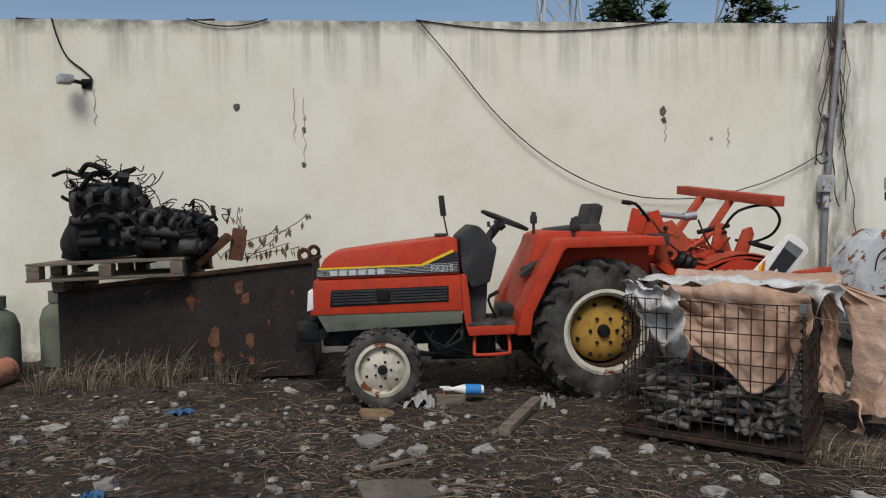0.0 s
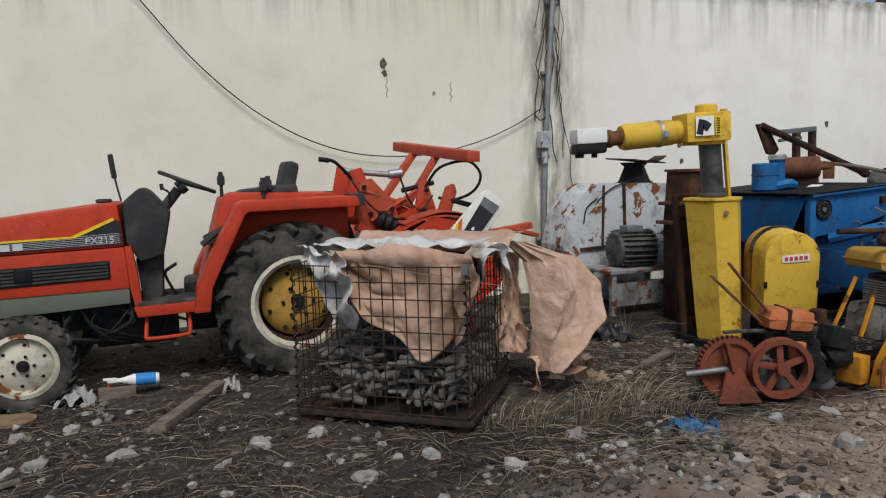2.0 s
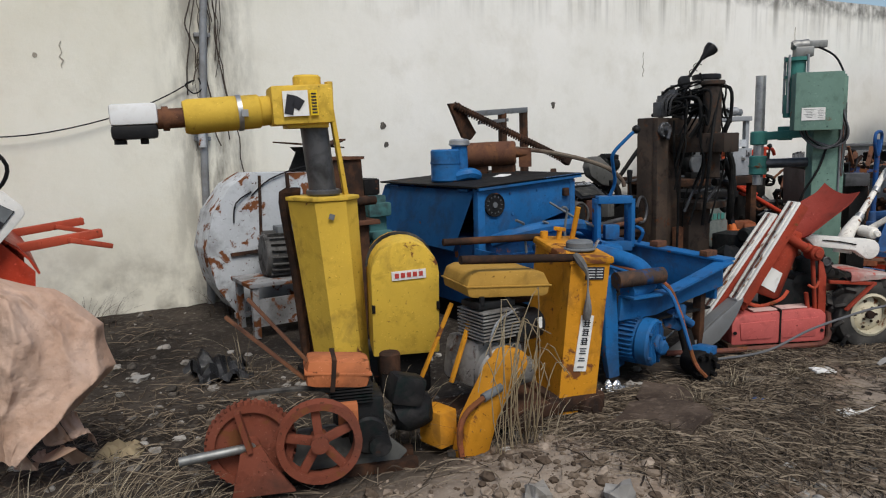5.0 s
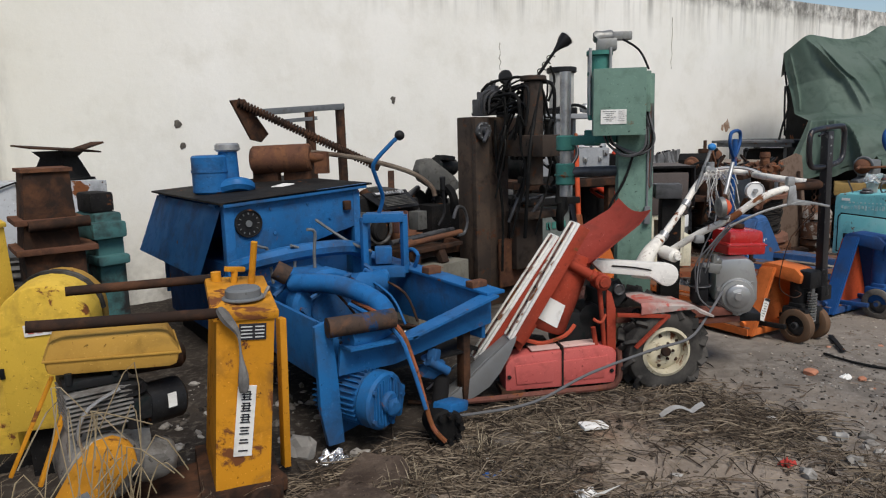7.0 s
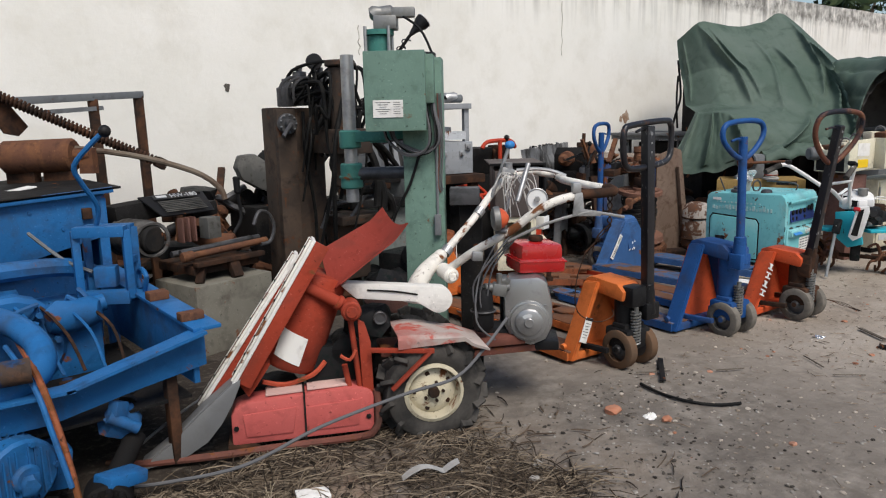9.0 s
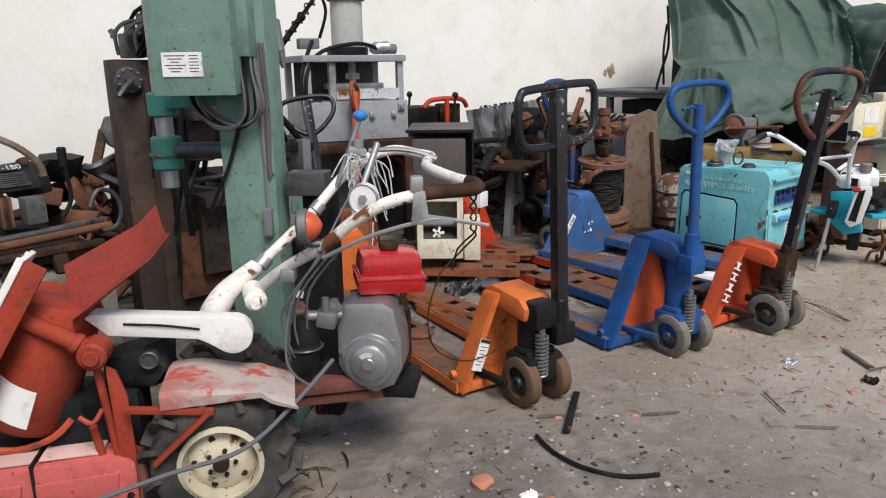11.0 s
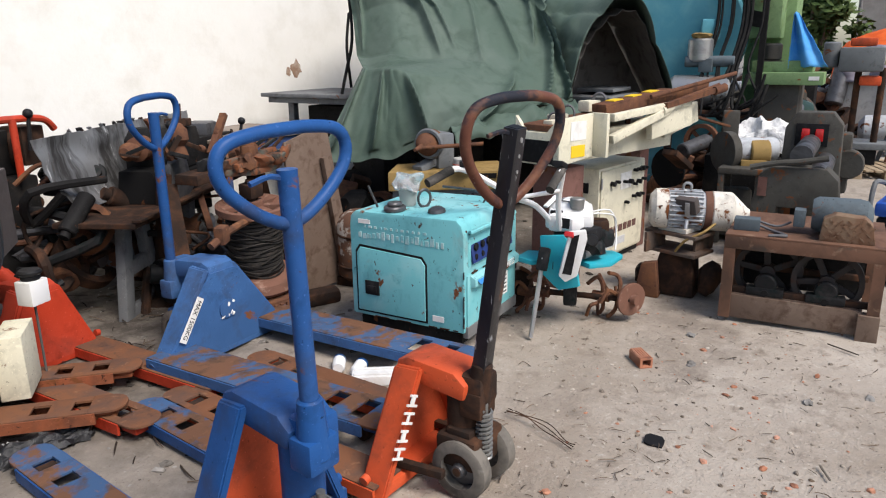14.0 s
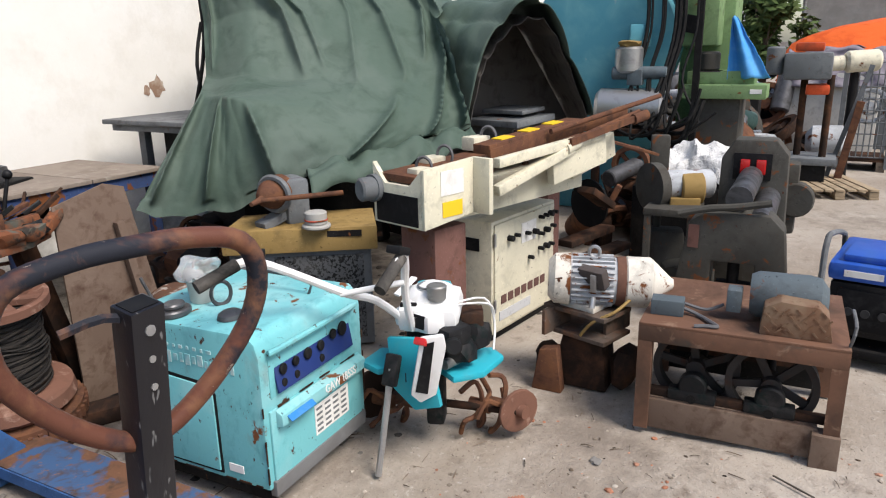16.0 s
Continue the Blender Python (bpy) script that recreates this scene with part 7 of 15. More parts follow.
    # chassis in front
    part("side_rail", Shape().prism([(3.28, 0.36), (3.28, 0.60), (4.6, 0.66), (4.6, 0.34)], "x", 6.55, 6.575, 0.004), M_BLUE, b)
    part("side_rail_flange", Shape().bar((6.60, 3.22, 0.605), (6.58, 4.6, 0.665), 0.12, 0.016, 0.003), M_BLUE, b)
    part("side_rail", Shape().prism([(3.36, 0.30), (3.36, 0.58), (4.6, 0.62), (4.6, 0.34)], "x", 5.68, 5.70, 0.004), M_BLUE, b)
    part("rust_block", Shape().box((6.585, 3.36, 0.635), (0.10, 0.06, 0.035), bev=0.006).box((6.58, 3.75, 0.655), (0.09, 0.07, 0.04), bev=0.006), M_RUST, b)
    part("lifting_hook", Shape().tube([(6.58, 3.92, 0.65), (6.58, 3.88, 0.72), (6.58, 3.94, 0.75), (6.58, 4.0, 0.72), (6.58, 3.98, 0.65)], 0.012, 7, 3), M_BLUE, b)
    cr = [(5.70, 0.36), (5.72, 0.50), (6.05, 0.48), (6.30, 0.535), (6.56, 0.60), (6.60, 0.60), (6.60, 0.44), (6.3, 0.40), (6.0, 0.35)]
    part("cross_plate", Shape().prism(cr, "y", 3.26, 3.285, 0.004), M_BLUE, b)
    part("cross_flange", Shape().bar((5.72, 3.22, 0.495), (6.08, 3.22, 0.485), 0.09, 0.012).bar((6.05, 3.22, 0.485), (6.58, 3.22, 0.60), 0.09, 0.012), M_BLUE, b)
    part("leg_plate", Shape().prism([(5.60, 0.60), (5.68, 0.62), (5.70, 0.40), (5.72, 0.04), (5.64, 0.04), (5.61, 0.2)], "y", 3.27, 3.30, 0.006), M_BLUE, b)
    part("leg_plate", Shape().prism([(5.66, 0.60), (5.75, 0.56), (5.80, 0.3), (5.86, 0.06), (5.72, 0.03), (5.68, 0.2)], "y", 3.36, 3.39, 0.006), M_BLUE, b)
    part("leg", Shape().bar((6.46, 3.32, 0.45), (6.47, 3.34, 0.02), 0.06, 0.045, 0.006), M_RUSTD, b)
    part("wing_guard", Shape().tube([(5.66, 4.35, 0.70), (5.75, 4.2, 0.755), (6.0, 4.15, 0.785), (6.3, 4.2, 0.765), (6.45, 4.25, 0.70)], 0.045, 8, 4), M_BLUE, b)
    eng = part("engine", Shape().box((6.1, 4.15, 0.45), (0.55, 0.5, 0.3), bev=0.04).cyl((6.0, 3.88, 0.5), (6.0, 4.0, 0.5), 0.22, bev=0.02).cyl((6.0, 3.84, 0.5), (6.0, 3.9, 0.5), 0.12, bev=0.02).lump((6.25, 3.9, 0.6), (0.14, 0.1, 0.09), 3, 0.3).lump((5.95, 4.1, 0.66), (0.16, 0.12, 0.06), 5, 0.3).cyl((6.15, 3.95, 0.58), (6.4, 3.95, 0.62), 0.04), M_BLUE, b)
    hd = Shape()
    rs = random.Random(12)
    for i in range(8):
        a = rs.uniform(0, math.tau)
        hd.cyl((6.0 + 0.17 * math.cos(a), 3.83, 0.5 + 0.17 * math.sin(a)), (6.0 + 0.17 * math.cos(a), 3.88, 0.5 + 0.17 * math.sin(a)), 0.014, seg=6)
    for i in range(6):
        x, y = rs.uniform(5.85, 6.4), rs.uniform(3.75, 4.1)
        hd.tube([(x, y, 0.55), (x + rs.uniform(-0.1, 0.1), y - 0.05, 0.68), (x + rs.uniform(-0.2, 0.2), y - 0.1, 0.6)], 0.012, 6, 3)
    part("pipework", hd, M_BLUE, eng)
    part("intake_pipe", Shape().tube([(5.82, 3.95, 0.66), (5.95, 3.7, 0.67), (6.02, 3.45, 0.62), (6.0, 3.32, 0.55), (5.9, 3.27, 0.52), (5.75, 3.25, 0.52)], 0.05, 10, 5), M_BLUE, b)
    part("exhaust_stub", Shape().cyl((5.64, 3.23, 0.60), (5.95, 3.18, 0.60), 0.045, seg=16).cyl((5.80, 3.95, 0.70), (5.74, 3.98, 0.74), 0.05), M_STUB, b, "dark sooty exhaust stub")
    ma, mb = Vector((5.875, 3.18, 0.228)), Vector((5.77, 3.47, 0.24))
    md = (ma - mb).normalized()
    mu, mv = md.cross(Vector((0, 0, 1))).normalized(), Vector((0, 0, 1))
    mo = part("motor", Shape().cyl(ma, mb, 0.118, bev=0.015), M_BLUE, b, "blue finned motor under the frame")
    fn = Shape()
    for i in range(30):
        r = mu * math.cos(i * math.tau / 30) + mv * math.sin(i * math.tau / 30)
        fn.bar(ma + r * 0.12 - md * 0.07, mb + r * 0.12, 0.005, 0.026, up=tuple(r))
    part("fin", fn, M_BLUE, mo)
    hub = Shape().cyl(ma - md * 0.06, ma + md * 0.02, 0.134, bev=0.012).cyl(ma + md * 0.02, ma + md * 0.05, 0.05, bev=0.01).lump(ma + md * 0.055 - mv * 0.02, (0.04, 0.03, 0.05), 5, 0.4)
    bolts(hub, tuple(ma + md * 0.02), tuple(md), 5, 0.115, 0.011, 0.014)
    part("end_cover", hub, M_BLUE, mo)
    for k in range(-4, 5):
        if k:
            h = math.sqrt(0.108 ** 2 - (k * 0.022) ** 2)
            part("end_rib", Shape().bar(ma + md * 0.021 + mu * k * 0.022 - mv * h, ma + md * 0.021 + mu * k * 0.022 + mv * h, 0.006, 0.02, up=tuple(md)), M_BLUE, mo)
    part("motor_bracket", Shape().box((6.0, 3.36, 0.16), (0.12, 0.16, 0.16), (0, 10, 0), 0.02), M_BLUE, mo)
    part("valve_block", Shape().lump((6.26, 3.34, 0.27), (0.09, 0.07, 0.07), 7, 0.4).cyl((6.20, 3.27, 0.32), (6.30, 3.25, 0.25), 0.024).box((6.24, 3.28, 0.34), (0.06, 0.05, 0.06), (0, 20, 30), 0.008), M_BLUE, b)
    fl = Shape().cyl((6.10, 3.0, 0.09), (6.14, 3.12, 0.10), 0.085, bev=0.01).cyl((6.14, 3.12, 0.10), (6.3, 3.3, 0.2), 0.04)
    bolts(fl, (6.10, 3.0, 0.09), (-0.3, -0.95, -0.05), 9, 0.065, 0.014, 0.03)
    part("flange", fl, M_DSTEEL, b)
    part("flange_neck", Shape().box((6.17, 3.06, 0.16), (0.16, 0.1, 0.05), (0, 10, 20), 0.01), M_BLUE, b)
    part("hose", Shape().tube([(5.98, 3.6, 0.6), (5.97, 3.2, 0.56), (5.99, 3.1, 0.42), (6.01, 3.05, 0.25), (6.02, 3.0, 0.12), (6.06, 2.96, 0.05)], 0.012, 7, 4), M_ORUST, b)
    part("hose", Shape().tube([(5.93, 3.55, 0.6), (5.95, 3.18, 0.54), (5.97, 3.08, 0.4), (6.0, 3.02, 0.2)], 0.010, 7, 4), M_BLUE, b)
    # control post
    ps = Shape()
    for x, y in ((6.33, 4.06), (6.52, 3.93), (6.58, 4.02), (6.40, 4.15)):
        ps.bar((x, y, 0.62), (x, y, 0.95), 0.035, 0.035, 0.003)
    ps.bar((6.33, 4.06, 0.945), (6.52, 3.93, 0.945), 0.06, 0.05, 0.003).bar((6.33, 4.06, 0.63), (6.52, 3.93, 0.63), 0.07, 0.06, 0.003).bar((6.40, 4.15, 0.945), (6.58, 4.02, 0.945), 0.06, 0.04, 0.003).bar((6.52, 3.93, 0.80), (6.58, 4.02, 0.80), 0.03, 0.03)
    part("control_post", ps.box((6.45, 4.05, 0.72), (0.1, 0.08, 0.1), (0, 0, -30), 0.01), M_BLUE, b)
    part("control_lever", Shape().tube([(6.42, 4.05, 0.95), (6.43, 4.0, 1.06), (6.36, 3.95, 1.18), (6.33, 3.92, 1.26), (6.40, 3.86, 1.36), (6.44, 3.84, 1.40)], 0.012, 7, 4), M_BLUE, b)
    part("lever_knob", Shape().ball((6.45, 3.835, 1.41), 0.028), M_BLACK, b)
    for x, y, z, dx in ((5.82, 4.2, 0.95, -0.06), (5.93, 4.15, 0.93, 0.02), (5.98, 4.0, 1.03, 0.0)):
        part("lever", Shape().tube([(x, y, 0.62), (x + dx * 0.3, y, 0.8), (x + dx, y - 0.02, z - 0.12), (x + dx - 0.05, y - 0.03, z - 0.1)], 0.009, 6, 3), M_GREY, b)
    part("brace", Shape().tube([(6.2, 4.4, 0.92), (6.3, 4.2, 0.8), (6.4, 4.1, 0.74)], 0.009, 6, 3), M_GREY, b)


M_STUB = mat("sooty_stub", (0.06, 0.042, 0.034), 0.8, 0.0, [(8, (0.14, 0.07, 0.04), 0.5, 0.7), (12, (0.012, 0.05, 0.13), 0.58, 0.68), (20, (0.02, 0.018, 0.017), 0.55, 0.75)], ((60, 0.3, 0.004),))
# Grimy copy of the blue, darkened for shade; some bay debris shares it.
M_BLUED = paint("grimy_shaded_blue_paint", (0.006, 0.045, 0.14), 0.4, 0.6, 0.6)
blue_machine()


def tailgate_frame():
    f = thing("tailgate_frame", pose(6.9, 5.9, 0.03), "brown steel tail frame with a long coil spring", "frame", worldly=True)
    part("head_plate", Shape().prism([(6.22, 1.69), (6.33, 1.70), (6.50, 1.44), (6.44, 1.38), (6.36, 1.40)], "y", 5.70, 5.74, 0.006), M_RUSTD, f)
    part("top_bar", Shape().bar((6.40, 5.74, 1.60), (7.34, 6.05, 1.66), 0.05, 0.05, 0.004).bar((6.6, 5.8, 1.53), (7.02, 5.93, 1.56), 0.03, 0.03), M_GREY, f)
    part("post", Shape().bar((6.98, 5.93, 0.03), (6.96, 5.93, 1.62), 0.06, 0.06, 0.004), M_RUSTD, f)
    part("post", Shape().bar((7.33, 6.05, 0.03), (7.31, 6.05, 1.65), 0.06, 0.06, 0.004), M_RUSTD, f)
    sp = Shape()
    a, c = Vector((6.27, 5.70, 1.675)), Vector((7.18, 5.30, 1.18))
    d = (c - a)
    u = d.orthogonal().normalized()
    w = d.normalized().cross(u)
    n = 46
    sp.tube([a + d * (i / (n * 8)) + 0.028 * (u * math.cos(i * math.tau / 8) + w * math.sin(i * math.tau / 8)) for i in range(n * 8)], 0.0085, 5, 1, False)
    part("coil_spring", sp, M_RUSTD, f)
    part("spring_rod", Shape().cyl(a, c, 0.018).box(c, (0.07, 0.06, 0.07), (0, 30, 0), 0.008), M_RUSTD, f)
    part("long_pipe", Shape().tube([(6.55, 5.5, 1.32), (6.95, 5.2, 1.25), (7.25, 4.95, 1.14), (7.38, 4.85, 1.03), (7.40, 4.82, 0.95)], 0.018, 8, 4), M_OCHREP, f)


M_OCHREP = mat("brownish_pipe", (0.16, 0.13, 0.10), 0.7, 0.1, [(8, (0.09, 0.06, 0.045), 0.45, 0.7)])
tailgate_frame()


def band_saw():
    s = thing("band_saw", pose(7.09, 4.63, 0.0, 0, 0, 12), "grimy metal band saw on a grey cabinet", "saw")
    part("base_cabinet", Shape().span(0.0, 0.58, 0.0, 0.46, 0.0, 0.45, 0.012), M_GREYB, s, "dull grey base cabinet")
    part("bed", Shape().span(0.06, 0.56, 0.10, 0.50, 0.50, 0.56, 0.01).bar((0.08, 0.08, 0.45), (0.14, 0.12, 0.56), 0.05, 0.04, 0.006).bar((0.34, 0.04, 0.45), (0.34, 0.10, 0.57), 0.07, 0.05, 0.006).bar((0.06, 0.08, 0.57), (0.58, 0.08, 0.57), 0.05, 0.03, 0.004), M_RUSTD, s)
    for y, z, r in ((0.12, 0.625, 0.022), (0.20, 0.64, 0.018), (0.30, 0.62, 0.02)):
        part("guide_rod", Shape().cyl((0.04, y, z), (0.66, y + 0.02, z + 0.015), r), M_STEELD if r < 0.022 else M_RUST, s)
    part("rod_end", Shape().cyl((0.0, 0.12, 0.625), (0.08, 0.122, 0.627), 0.032, bev=0.006), M_RUST, s)
    jaw = part("vise_jaw", Shape().span(0.14, 0.24, 0.36, 0.39, 0.68, 0.84, 0.003), M_RUST, s, "rust brown ribbed vise jaw")
    for x in (0.14, 0.185, 0.23):
        part("jaw_rib", Shape().span(x - 0.006, x + 0.006, 0.30, 0.36, 0.68, 0.84, 0.002), M_MAROON, jaw)
    part("vise_jaw", Shape().span(0.28, 0.38, 0.24, 0.34, 0.69, 0.83, 0.006), M_GREYDUST, s, "grey slab vise jaw")

    def louvre(x, f, dx):
        return Vector((x + dx, 0.34 + 0.19 * f, 0.865 + 0.115 * f))
    p = part("name_panel", Shape().sheet(lambda u, v: louvre(0.03 - 0.05 * v + (0.38 + 0.09 * v) * u, v, 0), 6, 6, 0.01), M_BLACK, s, "slanting black vent panel")
    for k in range(7):
        part("vent_slat", Shape().bar(louvre(0.07, 0.12 + 0.08 * k, 0) + Vector((0, -0.006, 0.01)), louvre(0.37, 0.12 + 0.08 * k, 0) + Vector((0, -0.006, 0.01)), 0.008, 0.006), M_GREYDUST, p)
    part("name_plate", Shape().bar(louvre(0.06, 0.82, 0) + Vector((0, -0.006, 0.011)), louvre(0.36, 0.82, 0) + Vector((0, -0.006, 0.011)), 0.05, 0.004, up=(0, -0.5, 0.86)), M_PLASTIC, p)
    lettering("model_lettering", "HW-180", 0.055, pose(0.275, 0.482, 0.972, 31, 0, 0), M_SILVERPRINT, p)
    part("brand_bar", Shape().bar(louvre(0.08, 0.82, 0) + Vector((0, -0.012, 0.014)), louvre(0.15, 0.82, 0) + Vector((0, -0.012, 0.014)), 0.022, 0.004, up=(0, -0.5, 0.86)), M_SILVERPRINT, p)
    part("bow", Shape().box((0.12, 0.58, 0.90), (0.62, 0.16, 0.12), (0, -4, 0), 0.02).box((0.40, 0.50, 0.86), (0.2, 0.14, 0.1), (0, -4, 0), 0.02), M_DSTEEL, s)
    part("motor", Shape().cyl((-0.10, 0.30, 0.74), (-0.14, 0.56, 0.74), 0.12, bev=0.02).ring((-0.095, 0.27, 0.74), (-0.15, -1, 0), 0.10, 0.012, 26, 6), M_DIRTYALU, s)
    part("motor_end", Shape().cyl((-0.09, 0.25, 0.74), (-0.10, 0.30, 0.74), 0.085, bev=0.012), M_DSTEEL, s)
    part("screw_handle", Shape().tube([(0.60, 0.12, 0.62), (0.68, 0.12, 0.63), (0.72, 0.12, 0.72), (0.68, 0.12, 0.82), (0.60, 0.12, 0.84), (0.55, 0.12, 0.76)], 0.013, 7, 5), M_STEELD, s)
    part("lever", Shape().tube([(0.42, 0.16, 0.72), (0.47, 0.14, 0.82), (0.45, 0.135, 1.0)], 0.012, 7, 3).cyl((0.45, 0.135, 0.98), (0.45, 0.135, 1.09), 0.02, 0.024, 12, 0.008), M_BLACK, s)


M_GREYB = paint("beige_grey_paint", (0.19, 0.18, 0.15), 0.3, 0.6, 0.6)
band_saw()


def chop_saw():
    s = thing("abrasive_saw", pose(8.0, 5.85, 0.0), "dusty tan abrasive cut-off saw on a scrap stand", "saw", worldly=True, to=sized(pose(8.24, 5.95, 0.0), 1, 1, 0.95))
    part("stand", Shape().box((8.1, 5.9, 0.4), (0.6, 0.5, 0.8), bev=0.02), M_DSTEEL, s)
    part("blade_guard", Shape().prism([(7.70, 1.14), (7.74, 1.24), (7.86, 1.25), (8.12, 1.06), (8.2, 0.96), (8.1, 0.9), (7.9, 0.94), (7.74, 1.04)], "y", 5.70, 5.80, 0.02), M_GREYDUST, s)
    part("motor", Shape().cyl((7.96, 5.8, 1.18), (8.22, 5.86, 1.14), 0.085, bev=0.015).box((8.05, 5.76, 1.24), (0.14, 0.14, 0.05), (0, 8, 10), 0.01), M_CASTG, s)
    part("arm", Shape().tube([(8.2, 5.7, 0.95), (8.34, 5.6, 1.0), (8.36, 5.55, 1.15), (8.3, 5.5, 1.2)], 0.016, 7, 4).bar((8.0, 5.85, 0.8), (8.15, 5.85, 1.05), 0.08, 0.08, 0.01), M_STEELD, s)


chop_saw()


def clutter(name, label, boxx, n, seed, mats, size=(0.04, 0.14), group=""):
    """A heap of odd machine parts within a box, as one thing with each piece a part."""
    x0, x1, y0, y1, z0, z1 = boxx
    t = thing(name, pose((x0 + x1) / 2, (y0 + y1) / 2, z0), label, "scrap metal", group, worldly=True)
    rs = random.Random(seed)
    for i in range(n):
        f = i / n
        z = z0 + (z1 - z0) * f * rs.uniform(0.7, 1.0)
        k = 1 - 0.45 * f
        c = Vector(((x0 + x1) / 2 + (x1 - x0) / 2 * k * rs.uniform(-1, 1), (y0 + y1) / 2 + (y1 - y0) / 2 * k * rs.uniform(-1, 1), z))
        s = rs.uniform(*size) * (1.5 if f < 0.5 else 1.0)
        kind = rs.randint(0, 5)
        sh = Shape()
        if kind == 0:
            sh.box(c, (s * 2.2, s * 1.2, s), (rs.uniform(-25, 25), rs.uniform(-25, 25), rs.uniform(0, 180)), s * 0.12)
            nm = "casting"
        elif kind == 1:
            d = Vector((rs.uniform(-1, 1), rs.uniform(-1, 1), rs.uniform(-0.4, 0.5))).normalized()
            sh.cyl(c - d * s * 1.6, c + d * s * 1.6, s * 0.6, bev=s * 0.08).cyl(c + d * s * 1.5, c + d * s * 2.0, s * 0.35)
            nm = "motor"
        elif kind == 2:
            d = Vector((rs.uniform(-1, 1), rs.uniform(-1, 1), rs.uniform(-0.6, 0.6))).normalized()
            revolve(sh, c, d, [(-s * 0.25, s * 1.3), (s * 0.25, s * 1.3), (s * 0.25, s), (-s * 0.25, s)], 24)
            sh.cyl(c - d * s * 0.3, c + d * s * 0.3, s * 0.35)
            for k2 in range(4):
                e = d.orthogonal().normalized()
                e = Matrix.Rotation(k2 * math.pi / 2, 3, d) @ e
                sh.bar(c, c + e * s * 1.1, s * 0.3, s * 0.2)
            nm = "pulley"
        elif kind == 3:
            p = [c + Vector((rs.uniform(-1, 1), rs.uniform(-1, 1), rs.uniform(-0.5, 0.8))) * s * 2.2 for _ in range(4)]
            sh.tube(p, s * rs.uniform(0.12, 0.25), 7, 4)
            nm = "bent_pipe"
        elif kind == 4:
            d = Vector((rs.uniform(-1, 1), rs.uniform(-1, 1), rs.uniform(-0.3, 0.8))).normalized()
            sh.bar(c - d * s * 2.5, c + d * s * 2.5, s * 0.5, s * 0.3, s * 0.05)
            nm = "steel_bar"
        else:
            sh.lump(c, (s * 1.3, s * 1.1, s * 0.9), i + seed, 0.5, sub=2)
            nm = "casting"
        part(nm, sh, rs.choice(mats), t)
    return t


SCRAP = (M_RUST, M_RUSTD, M_CASTG, M_DSTEEL, M_RUSTD, M_STEELD)
clutter("scrap_heap", "dark heap of rusty machine parts by the wall", (7.1, 8.6, 5.5, 6.6, 0.0, 0.95), 60, 41, SCRAP, (0.06, 0.15))
clutter("scrap_heap", "dark heap of rusty machine parts behind the press", (8.3, 9.2, 4.7, 6.4, 0.0, 0.75), 50, 42, SCRAP, (0.06, 0.15))


